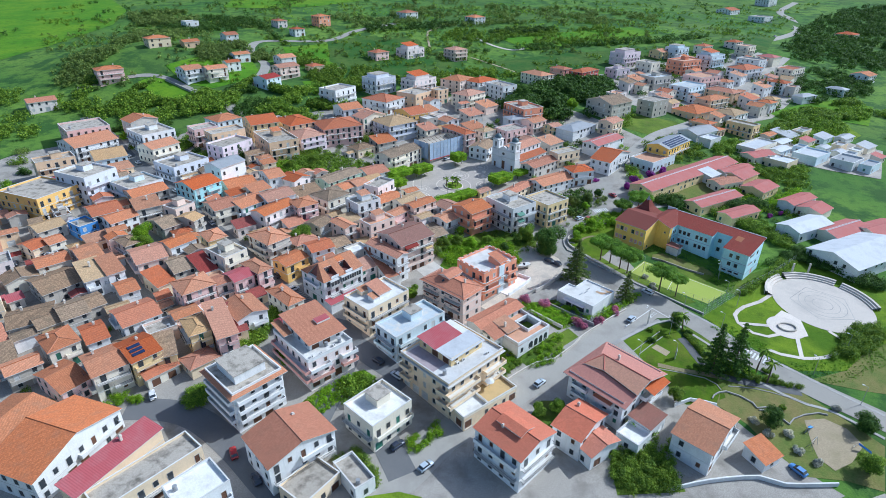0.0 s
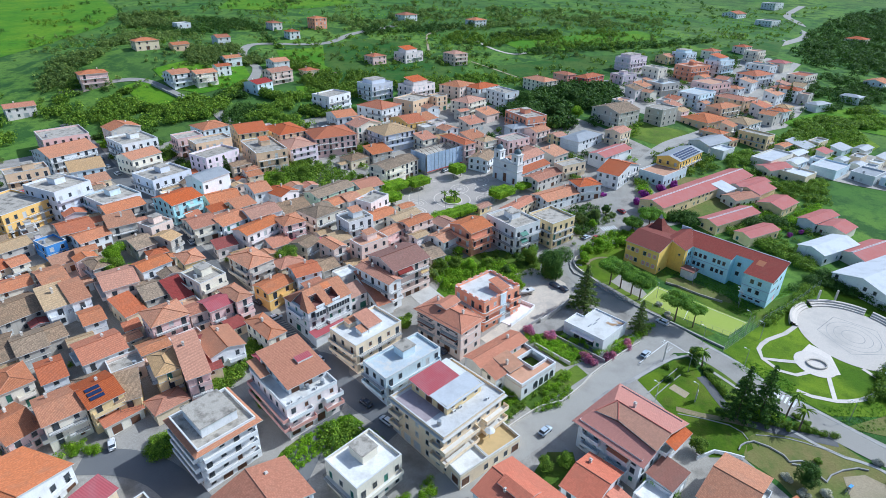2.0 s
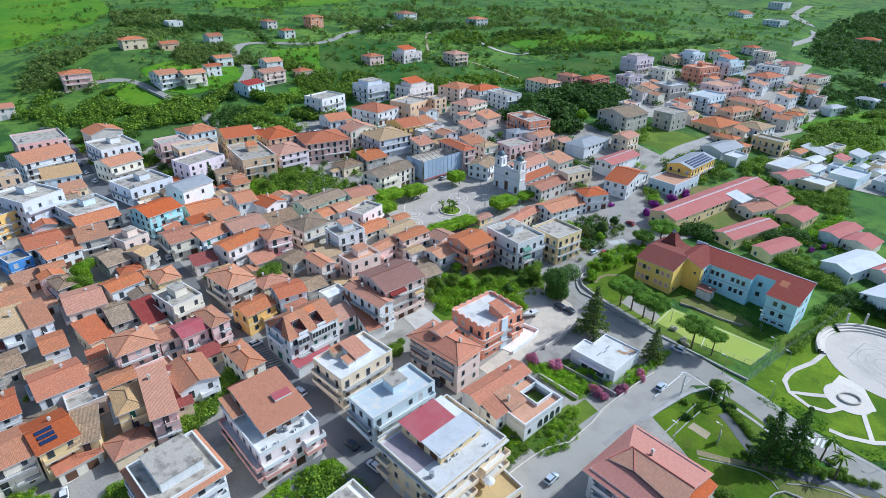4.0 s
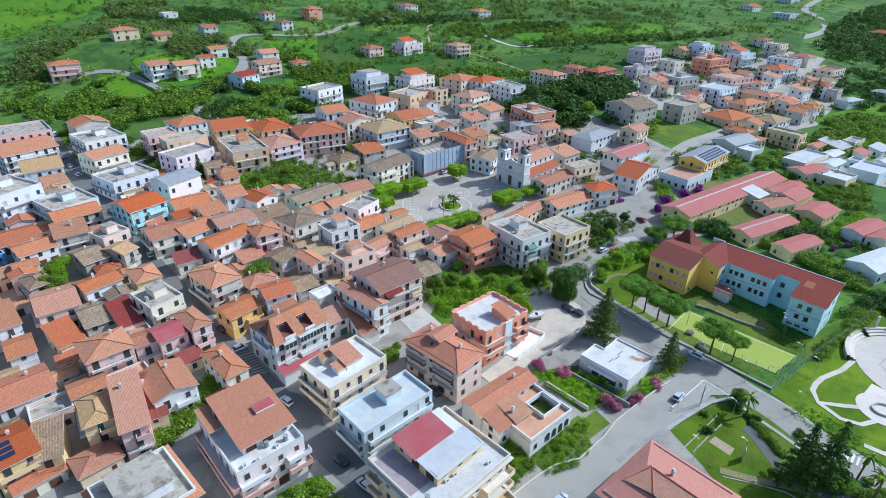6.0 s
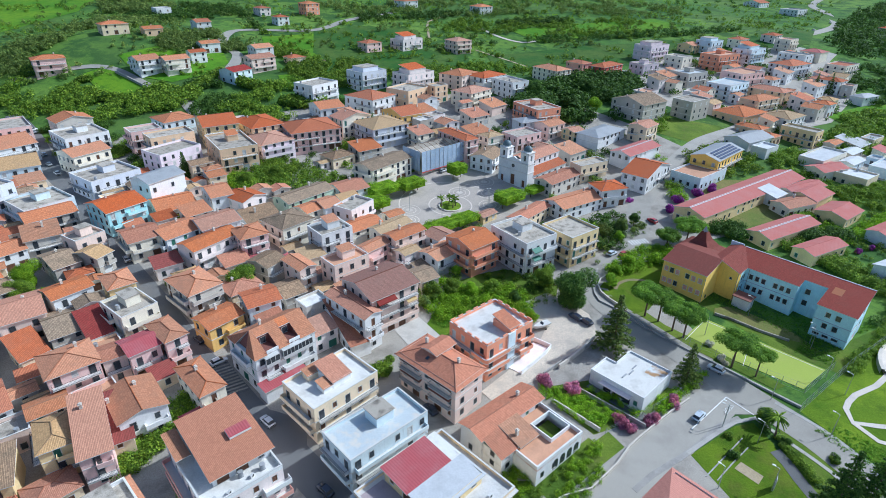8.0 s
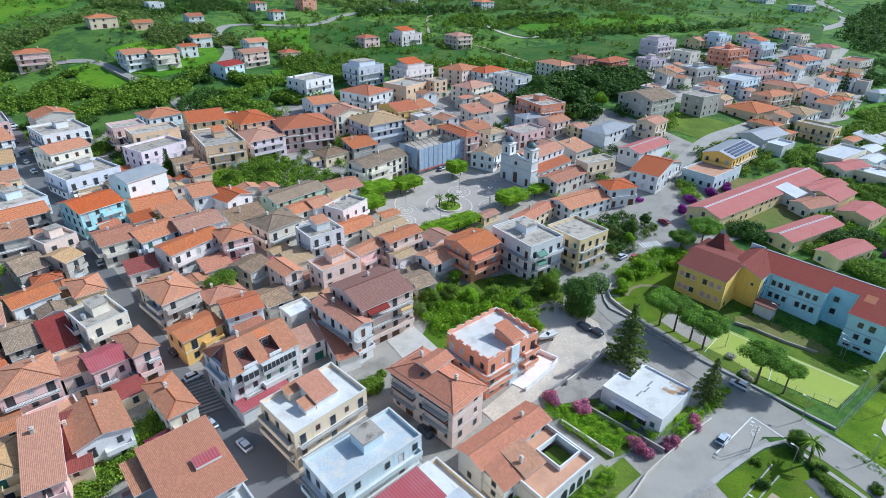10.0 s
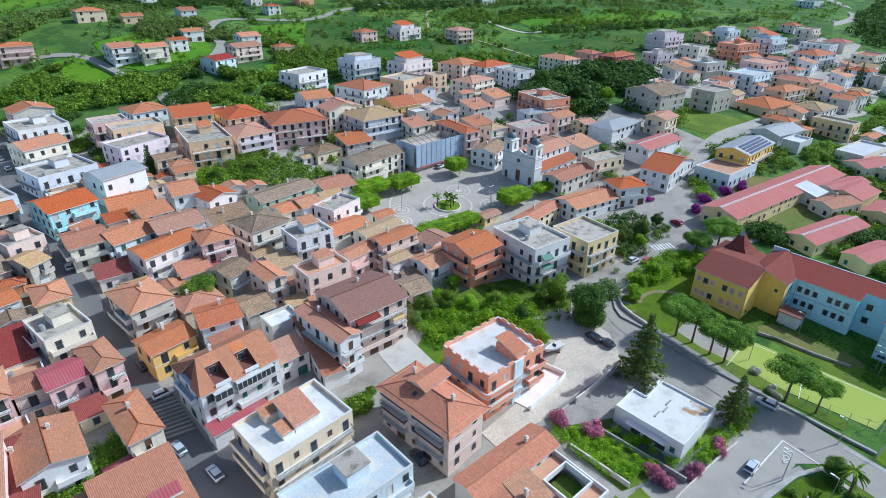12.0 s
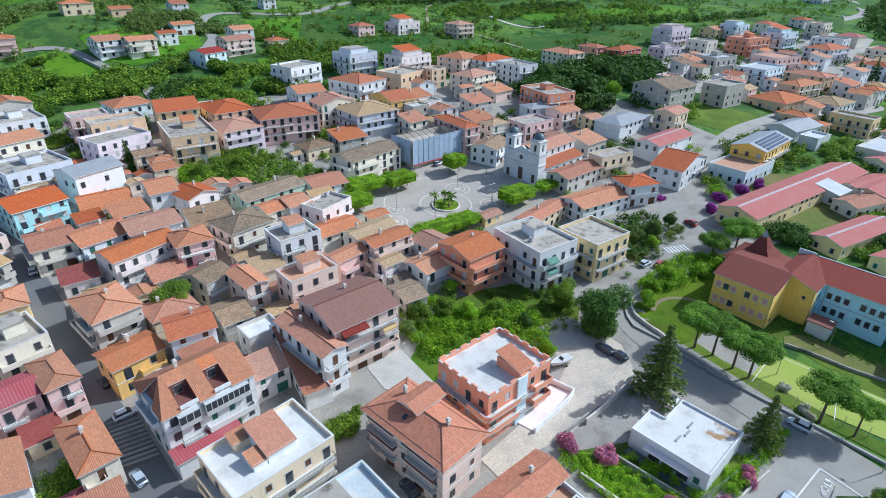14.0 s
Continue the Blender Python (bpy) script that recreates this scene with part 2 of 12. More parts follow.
surface("dome_lead", (0.10, 0.15, 0.17), 0.5, 4, 0.2, 0.8, 0.3, (0.16, 0.22, 0.22))
pane("glass", (0.05, 0.058, 0.068))
pane("panel", (0.02, 0.035, 0.09), 0.15)
leafy("leaf", (0.068, 0.160, 0.016), (0.34, 0.49, 0.050), 0.35)
leafy("leaf_pine", (0.085, 0.21, 0.020), (0.29, 0.49, 0.05), 0.35)
leafy("leaf_fresh", (0.15, 0.34, 0.012), (0.45, 0.66, 0.036), 0.45)
leafy("leaf_dark", (0.036, 0.098, 0.018), (0.15, 0.27, 0.042), 0.3)
leafy("leaf_olive", (0.10, 0.175, 0.042), (0.31, 0.41, 0.10), 0.4)
leafy("bloom_pink", (0.42, 0.12, 0.24), (0.66, 0.26, 0.40))
leafy("bloom_violet", (0.26, 0.03, 0.30), (0.46, 0.08, 0.46))
leafy("bloom_white", (0.40, 0.42, 0.36), (0.70, 0.68, 0.62))
leafy("blade", (0.13, 0.30, 0.02), (0.24, 0.44, 0.04), 0.4)


def meadow(name, a, b_, c, scale=0.02, wild=False):
    """Grass in several greens; wild: with darker shrubby blotches at hedge and field size."""
    m, nt, b = nodes_of(name)
    f1, f2, f3 = grain(nt, scale, 5), grain(nt, 0.25, 5), grain(nt, 2.5, 3)
    col = mixed(nt, "MIX", ramp(nt, f1, 0.40, 0.62), a, b_)
    col = mixed(nt, "MIX", ramp(nt, f2, 0.5, 0.72, 0, 0.7), col, c)
    if wild:
        f4, f5 = grain(nt, 0.055, 7, None, "Position", 0.7), grain(nt, 0.008, 3)
        col = mixed(nt, "MIX", ramp(nt, f4, 0.48, 0.57, 0, 0.85), col, c)
        col = mixed(nt, "MIX", ramp(nt, f5, 0.50, 0.62, 0, 0.5), col, (0.09, 0.15, 0.04))
    col = mixed(nt, "MULTIPLY", ramp(nt, f3, 0.35, 0.65, 0, 0.45), col, (0.5, 0.55, 0.45))
    nt.links.new(col, b.inputs["Base Color"])
    b.inputs["Roughness"].default_value, b.inputs["Specular IOR Level"].default_value = 0.95, 0.15
    bumped(nt, b, f3, 0.8, 0.15)
    M[name] = m


meadow("field", (0.092, 0.205, 0.034), (0.175, 0.290, 0.045), (0.040, 0.105, 0.026), 0.012, True)
meadow("lawn", (0.115, 0.205, 0.014), (0.225, 0.32, 0.024), (0.062, 0.118, 0.014), 0.05)
meadow("hillgrass", (0.10, 0.25, 0.012), (0.17, 0.31, 0.014), (0.05, 0.14, 0.012), 0.03)
meadow("terrace_grass", (0.045, 0.13, 0.02), (0.10, 0.165, 0.03), (0.025, 0.075, 0.016), 0.04)
meadow("drygrass", (0.17, 0.21, 0.05), (0.26, 0.22, 0.085), (0.10, 0.17, 0.035), 0.05)
meadow("rough_grass", (0.085, 0.15, 0.018), (0.19, 0.26, 0.032), (0.15, 0.155, 0.045), 0.06)
meadow("tallgrass", (0.090, 0.175, 0.008), (0.21, 0.305, 0.016), (0.055, 0.11, 0.008), 0.06)
meadow("parkgrass", (0.070, 0.135, 0.007), (0.155, 0.235, 0.012), (0.14, 0.14, 0.028), 0.09)
surface("drypath", (0.30, 0.24, 0.13), 0.95, 3, 0.2, 0.3, 0.3, (0.16, 0.20, 0.06))
surface("paleyard", (0.52, 0.49, 0.44), 0.9, 3, 0.1, 0.3, 0.3, (0.36, 0.33, 0.29))
surface("dustlot", (0.58, 0.50, 0.40), 0.95, 3, 0.16, 0.14, 0.4, (0.34, 0.31, 0.27))
m, nt, b = nodes_of("rust")
spot = ramp(nt, grain(nt, 0.45, 6), 0.42, 0.60)
nt.links.new(mixed(nt, "MIX", spot, (0.66, 0.69, 0.70), (0.40, 0.24, 0.11)), b.inputs["Base Color"])
b.inputs["Roughness"].default_value = 0.8
M["rust"] = m


# ---- the lie of the land ----
def ground(x, y):
    """Height of the ground: a slope that rises from the park to the hills, with a few swells and hollows."""
    far = 0.07 * min(max(y - 720, 0), 700)
    x, y = min(max(x, -330), 420), min(max(y, 40), 720)
    u, v = x / 200, (y - 300) / 200
    z = 13.71 - 7.83 * u + 19.37 * v - 0.51 * u * u - 3.31 * u * v + 1.14 * v * v - 1.20 * u * u * v + 1.37 * u * v * v - 0.84 * v**3 + 0.94 * u**3
    z += -3.00 * swell(x, y, 0, 258, 42)
    z += 2.89 * swell(x, y, -100, 205, 38)
    z += 2.42 * swell(x, y, 104, 325, 40)
    z += 12.46 * swell(x, y, -217, 408, 45)
    z += -4.43 * swell(x, y, -190, 300, 42)
    z += -4.18 * swell(x, y, 22, 498, 55)
    z += 6.07 * swell(x, y, 268, 575, 60)
    z += 1.09 * swell(x, y, 70, 145, 40)
    return z + far


def swell(x, y, cx, cy, size):
    return math.exp(-((x - cx) ** 2 + (y - cy) ** 2) / (2 * size * size))


# ---- mesh helpers ----
def mesh_of(name, verts, faces, mats, index=None, uvs=None, smooth=False):
    me = bpy.data.meshes.new(name)
    me.from_pydata(verts, [], faces)
    for m in mats:
        me.materials.append(M[m])
    if index:
        me.polygons.foreach_set("material_index", index)
    if uvs:
        layer = me.uv_layers.new(name="metres")
        layer.data.foreach_set("uv", [c for uv in uvs for c in uv])
    if smooth:
        me.polygons.foreach_set("use_smooth", [True] * len(me.polygons))
    me.update()
    return me


def part(name, me, parent, label="", at=None):
    ob = new(name, me)
    ob.parent = parent
    if at is not None:
        ob.matrix_basis = at
    return tagged(ob, label)


def thing(name, m, label, category, group="", kind=""):
    ob = new(name)
    ob.matrix_basis = m
    ob.empty_display_size = 0.3
    return tagged(ob, label, category, group, kind)


class Build:
    """Gathers boxes and faces into one mesh."""

    def __init__(self):
        self.v, self.f, self.i = [], [], []

    def box(self, x0, y0, z0, x1, y1, z1, mat=0):
        n = len(self.v)
        self.v += [(x0, y0, z0), (x1, y0, z0), (x1, y1, z0), (x0, y1, z0), (x0, y0, z1), (x1, y0, z1), (x1, y1, z1), (x0, y1, z1)]
        self.f += [tuple(n + k for k in q) for q in ((0, 3, 2, 1), (4, 5, 6, 7), (0, 1, 5, 4), (1, 2, 6, 5), (2, 3, 7, 6), (3, 0, 4, 7))]
        self.i += [mat] * 6
        return self

    def face(self, pts, mat=0):
        n = len(self.v)
        self.v += [tuple(p) for p in pts]
        self.f.append(tuple(range(n, n + len(pts))))
        self.i.append(mat)
        return self

    def prism(self, pts, z0, z1, mat=0):
        """An upright block on a plan given anticlockwise."""
        n, k = len(self.v), len(pts)
        self.v += [(x, y, z0) for x, y in pts] + [(x, y, z1) for x, y in pts]
        self.f += [tuple(range(n + k - 1, n - 1, -1)), tuple(range(n + k, n + 2 * k))]
        self.f += [(n + a, n + (a + 1) % k, n + k + (a + 1) % k, n + k + a) for a in range(k)]
        self.i += [mat] * (k + 2)
        return self

    def tube(self, a, b, r0, r1, sides=8, mat=0):
        a, b = Vector(a), Vector(b)
        q = (b - a).to_track_quat("Z", "Y")
        n = len(self.v)
        for p, r in ((a, r0), (b, r1)):
            for s in range(sides):
                c = q @ Vector((r * math.cos(2 * math.pi * s / sides), r * math.sin(2 * math.pi * s / sides), 0))
                self.v.append(tuple(p + c))
        self.f += [(n + s, n + (s + 1) % sides, n + sides + (s + 1) % sides, n + sides + s) for s in range(sides)]
        self.f += [tuple(range(n + sides, n + 2 * sides)), tuple(range(n + sides - 1, n - 1, -1))]
        self.i += [mat] * (sides + 2)
        return self

    def mesh(self, name, mats, smooth=False, weld=False):
        if weld:
            seen, ids = {}, []
            for q in self.v:
                ids.append(seen.setdefault((round(q[0], 3), round(q[1], 3), round(q[2], 3)), len(seen)))
            return mesh_of(name, list(seen), [tuple(ids[k] for k in q) for q in self.f], mats, self.i, None, smooth)
        return mesh_of(name, self.v, self.f, mats, self.i, None, smooth)


CACHE = {}


def cached(key, make):
    if key not in CACHE:
        CACHE[key] = make()
    return CACHE[key]


def slab_roof(name, tops, mats, thick=0.16):
    """A roof of sloping faces with thickness; tile rows run up each slope."""
    verts, index, faces, uvs, mi = [], {}, [], [], []

    def vid(p, low):
        k = (round(p[0], 3), round(p[1], 3), round(p[2] - (thick if low else 0), 3))
        if k not in index:
            index[k] = len(verts)
            verts.append(k)
        return index[k]

    edges = {}
    for pts in tops:
        p = [Vector(q) for q in pts]
        n = (p[1] - p[0]).cross(p[2] - p[0]).normalized()
        if n.z < 0:
            p.reverse()
            n = -n
        along = Vector((0, 0, 1)).cross(n)
        along = along.normalized() if along.length > 1e-4 else Vector((1, 0, 0))
        up = n.cross(along)
        faces.append([vid(q, False) for q in p])
        uvs += [(q.dot(along), q.dot(up)) for q in p]
        mi.append(0)
        faces.append([vid(q, True) for q in reversed(p)])
        uvs += [(q.dot(along), q.dot(up)) for q in reversed(p)]
        mi.append(1)
        for a, b in zip(p, p[1:] + p[:1]):
            ka, kb = vid(a, False), vid(b, False)
            if (kb, ka) in edges:
                edges.pop((kb, ka))
            else:
                edges[(ka, kb)] = (a, b)
    for a, b in edges.values():
        faces.append([vid(a, False), vid(a, True), vid(b, True), vid(b, False)])
        uvs += [(0, 0)] * 4
        mi.append(1)
    return mesh_of(name, verts, faces, mats, mi, uvs)


def ridge_caps(b, lines):
    for a, c in lines:
        b.tube(a, c, 0.13, 0.13, 6)


# ---- windows, balconies ----
def window_mesh(w, h, style):
    """Frame, pane and shutter slats as one joined sheet set back in the wall's opening."""
    t, y0, y1 = 0.07, 0.05, 0.11
    v = [(-w / 2, y0, 0), (w / 2, y0, 0), (w / 2, y0, h), (-w / 2, y0, h), (-w / 2 + t, y0, t), (w / 2 - t, y0, t), (w / 2 - t, y0, h - t), (-w / 2 + t, y0, h - t)]
    f = [(0, 1, 5, 4), (1, 2, 6, 5), (2, 3, 7, 6), (3, 0, 4, 7)]
    i = [0] * 4
    g, b = 0.14, len(v)
    v += [(-w / 2 - g, -0.03, -g), (w / 2 + g, -0.03, -g), (w / 2 + g, -0.03, h + g), (-w / 2 - g, -0.03, h + g), (-w / 2, -0.03, 0), (w / 2, -0.03, 0), (w / 2, -0.03, h), (-w / 2, -0.03, h)]
    v += [(-w / 2 - g - 0.04, -0.12, -g), (w / 2 + g + 0.04, -0.12, -g), (w / 2 + g + 0.04, 0, -g), (-w / 2 - g - 0.04, 0, -g)]
    f += [(b, b + 1, b + 5, b + 4), (b + 1, b + 2, b + 6, b + 5), (b + 2, b + 3, b + 7, b + 6), (b + 3, b, b + 4, b + 7), (b + 8, b + 9, b + 10, b + 11)]
    i += [3] * 5
    if style == "shutter":
        n = max(4, int(h / 0.2))
        left, right = [4], [5]
        for k in range(1, n):
            z = t + (h - 2 * t) * k / n
            for y in (y0 - 0.03, y0 + 0.02):
                left.append(len(v))
                right.append(len(v) + 1)
                v += [(-w / 2 + t, y, z), (w / 2 - t, y, z)]
        left.append(7)
        right.append(6)
        f += [(left[k], right[k], right[k + 1], left[k + 1]) for k in range(len(left) - 1)]
        i += [2] * (len(left) - 1)
    else:
        cut = h * 0.45 if style == "blind" else h - t
        v += [(-w / 2 + t, y1, t), (w / 2 - t, y1, t), (w / 2 - t, y1, cut), (-w / 2 + t, y1, cut)]
        f += [(4, 5, 9, 8), (8, 9, 10, 11)]
        i += [0, 1]
        if style == "blind":
            f += [(11, 10, 6, 7)]
            i += [2]
        else:
            f += [(5, 6, 10, 9), (6, 7, 11, 10), (7, 4, 8, 11)]
            i += [0, 0, 0]
    return v, f, i


SHUT = ("timber", "shutgreen", "shutwhite")


def window_part(parent, w, h, style, tint, at):
    key = ("win", round(w, 2), round(h, 2), style, tint)
    frame_mat = "shutwhite" if style != "shutter" else tint
    def make():
        v, f, i = window_mesh(w, h, style)
        return mesh_of("window", v, f, [frame_mat, "glass", tint, "trim"], i)

    me = cached(key, make)
    return part("window", me, parent, "", at)


def rail_mesh(w, depth, solid, mat):
    b = Build()
    if solid:
        b.box(-w / 2, -depth, 0, w / 2, -depth + 0.12, 0.95).box(-w / 2, -depth + 0.12, 0, -w / 2 + 0.12, 0, 0.95)
        b.box(w / 2 - 0.12, -depth + 0.12, 0, w / 2, 0, 0.95)
    else:
        b.box(-w / 2, -depth, 0.9, w / 2, -depth + 0.05, 0.95).box(-w / 2, -depth, 0.08, w / 2, -depth + 0.04, 0.12)
        n = int(w / 0.22)
        for k in range(n + 1):
            x = -w / 2 + w * k / n
            b.box(x - 0.012, -depth + 0.01, 0, x + 0.012, -depth + 0.035, 0.9)
        for s in (-1, 1):
            x = s * (w / 2 - 0.03)
            b.box(x - 0.025, -depth + 0.05, 0.9, x + 0.025, 0, 0.95)
            for k in range(1, 5):
                y = -depth + depth * k / 5
                b.box(x - 0.012, y, 0, x + 0.012, y + 0.025, 0.9)
    return b.mesh("railing", [mat])


def balcony(parent, w, at, solid, wall, depth=1.2):
    w = round(w, 1)
    slab = part("balcony", cached(("slab", w, depth), lambda: Build().box(-w / 2, -depth, -0.16, w / 2, 0.02, 0).mesh("balcony", ["trim"])), parent, "", at)
    mat = wall if solid else "iron"
    part("railing", cached(("rail", w, depth, solid, mat), lambda: rail_mesh(w, depth, solid, mat)), slab, "plastered parapet" if solid else "thin iron railing")


def wall_sheet(b, p0, along, length, z0, z1, holes, deep=0.16):
    """One outer wall with openings and their reveals; p0 its lower left corner seen from outside, inward to its left."""
    ax, ay = along
    ix, iy = -ay, ax
    us = sorted({0.0, length, *(u for h in holes for u in h[:2])})
    zs = sorted({z0, z1, *(z for h in holes for z in h[2:])})

    def at(u, z, inset=0.0):
        return (p0[0] + ax * u + ix * inset, p0[1] + ay * u + iy * inset, z)

    for u0, u1 in zip(us, us[1:]):
        run = None
        for za, zb in zip(zs, zs[1:]):
            um, zm = (u0 + u1) / 2, (za + zb) / 2
            if any(h[0] < um < h[1] and h[2] < zm < h[3] for h in holes):
                if run is not None:
                    b.face([at(u0, run), at(u1, run), at(u1, za), at(u0, za)])
                run = None
            elif run is None:
                run = za
        if run is not None:
            b.face([at(u0, run), at(u1, run), at(u1, zs[-1]), at(u0, zs[-1])])
    for u0, u1, za, zb in holes:
        for (ua, z_a), (ub, z_b) in (((u0, za), (u1, za)), ((u1, za), (u1, zb)), ((u1, zb), (u0, zb)), ((u0, zb), (u0, za))):
            b.face([at(ua, z_a), at(ub, z_b), at(ub, z_b, deep), at(ua, z_a, deep)])
        b.face([at(u0, za, deep), at(u1, za, deep), at(u1, zb, deep), at(u0, zb, deep)])


STOREYS = ("", "one-storey", "two-storey", "three-storey", "four-storey", "five-storey")
WALL_WORDS = {"white": "white", "greywhite": "greyish white", "bluewhite": "pale blue", "cream": "cream", "sand": "sand-coloured", "yellow": "yellow", "ochre": "ochre",
              "tan": "tan", "greige": "grey-beige", "stone": "bare stone", "pink": "pink", "pinkwhite": "pale pink", "rose": "rose", "pinkred": "dull red", "lilac": "lilac",
              "orangew": "orange", "red": "red", "cyan": "light turquoise", "blue": "bright blue", "green": "pale green", "bluegrey": "blue-grey", "schoolblue": "light blue school", "schoolyellow": "deep yellow school"}
ROOF_WORDS = {"orange": "orange tile roof", "terra": "terracotta tile roof", "redor": "red tile roof", "maroon": "maroon roof", "pinkredtile": "pinkish red roof", "magenta": "crimson roof", "salmon": "salmon tile roof", "coral": "coral red tile roof", "brown": "brown tile roof",
              "darkbrown": "dark brown roof", "darkred": "dark red roof", "straw": "straw-coloured tile roof", "oldtile": "old mossy tile roof", "greymetal": "grey sheet roof",
              "whitemetal": "white sheet roof", "membrane": "flat white roof", "bluemem": "flat blue-grey roof", "concrete": "flat concrete roof", "terrafloor": "terracotta roof terrace"}
WALL_SHUT = {"white": 0, "pink": 0, "rose": 0, "cream": 0, "yellow": 1, "sand": 0, "green": 1}


def facade(ob, b, p0, along, length, base, floors, storey, rng, tint, bal, wall, z_low, top, shop=True, skip=0.08, big=0, step=2.9):
    """Openings, window parts and balconies of one wall."""
    holes, made = [], []
    n = max(1, int((length - 0.8) / step))
    pitch = length / n
    turn = math.degrees(math.atan2(along[1], along[0]))
    for fl in range(floors):
        z = base + fl * storey
        for k in range(n):
            u = pitch * (k + 0.5)
            if fl == 0 and shop and rng.random() < 0.35 and pitch > 2.6:
                w, h, sill, style = min(2.2, pitch - 0.6), min(2.3, storey - 0.5), 0.05, "shutter"
            elif fl > 0 and bal and k % 2 == 0:
                w, h, sill, style = 1.1, min(2.15, storey - 0.5), 0.05, rng.choice(("glass", "blind", "shutter"))
            else:
                w, h, sill, style = 0.95, min(1.35, storey - 1.2), 0.95, rng.choice(("glass", "glass", "blind", "shutter"))
            if big:
                w, h, sill, style = 0.85, 1.2, 1.2, "glass"
            if rng.random() < skip:
                continue
            holes.append((u - w / 2, u + w / 2, z + sill, z + sill + h))
            made.append((u, z + sill, w, h, style))
    wall_sheet(b, p0, along, length, z_low, top, holes)
    if not big and rng.random() < 0.6:
        for fl in range(1, floors):
            z, (ax, ay) = base + fl * storey - 0.12, along
            q = [(p0[0] + ax * u + ay * o, p0[1] + ay * u - ax * o) for u, o in ((0, 0), (0, 0.07), (length, 0.07), (length, 0))]
            b.face([(*q[1], z), (*q[2], z), (*q[2], z + 0.16), (*q[1], z + 0.16)], 1)
            b.face([(*q[1], z + 0.16), (*q[2], z + 0.16), (*q[3], z + 0.16), (*q[0], z + 0.16)], 1)
            b.face([(*q[0], z), (*q[3], z), (*q[2], z), (*q[1], z)], 1)
    for u, z, w, h, style in made:
        at = pose(p0[0] + along[0] * u, p0[1] + along[1] * u, z, 0, 0, turn)
        window_part(ob, w, h, style, SHUT[tint], at)
    if bal:
        for fl in range(1, floors):
            solid = rng.random() < (1.0 if bal == 3 else 0.45)
            wide = length * (0.92 if bal > 1 or rng.random() < 0.5 else 0.5)
            u = length / 2 if wide > length * 0.8 else length * rng.choice((0.3, 0.7))
            u = min(max(u, wide / 2 + 0.2), length - wide / 2 - 0.2)
            balcony(ob, wide, pose(p0[0] + along[0] * u, p0[1] + along[1] * u, base + fl * storey, 0, 0, turn), solid, wall)


def hut_on(ob, x, y, z, w, d, h, wall, roof):
    hut = part("stair_hut", Build().box(x - w / 2, y - d / 2, z, x + w / 2, y + d / 2, z + h).mesh("stair_hut", [wall]), ob)
    if roof == "concrete":
        part("hut_roof", Build().box(x - w / 2 - 0.2, y - d / 2 - 0.2, z + h, x + w / 2 + 0.2, y + d / 2 + 0.2, z + h + 0.15).mesh("hut_roof", ["concrete"]), hut)
    else:
        a, c, e = 0.25, z + h, z + h + 0.22 * d
        part("hut_roof", slab_roof("hut_roof", [[(x - w / 2 - a, y - d / 2 - a, c - 0.06), (x + w / 2 + a, y - d / 2 - a, c - 0.06), (x + w / 2 + a, y + d / 2 + a, e), (x - w / 2 - a, y + d / 2 + a, e)]], [roof, "trim"]), hut)


def parapet(b, w, d, z, h=0.9, t=0.22):
    b.box(-w / 2, -d / 2, z, w / 2, -d / 2 + t, z + h).box(-w / 2, d / 2 - t, z, w / 2, d / 2, z + h)
    b.box(-w / 2, -d / 2 + t, z, -w / 2 + t, d / 2 - t, z + h).box(w / 2 - t, -d / 2 + t, z, w / 2, d / 2 - t, z + h)


def chimney(ob, x, y, z, h=1.1):
    me = cached(("chim", round(h, 1)), lambda: Build().box(-0.28, -0.28, -0.6, 0.28, 0.28, h).box(-0.38, -0.38, h, 0.38, 0.38, h + 0.1).box(-0.22, -0.22, h + 0.1, 0.22, 0.22, h + 0.35).mesh("chimney", ["greige"]))
    part("chimney", me, ob, "", pose(x, y, z))


COUNT = [0]


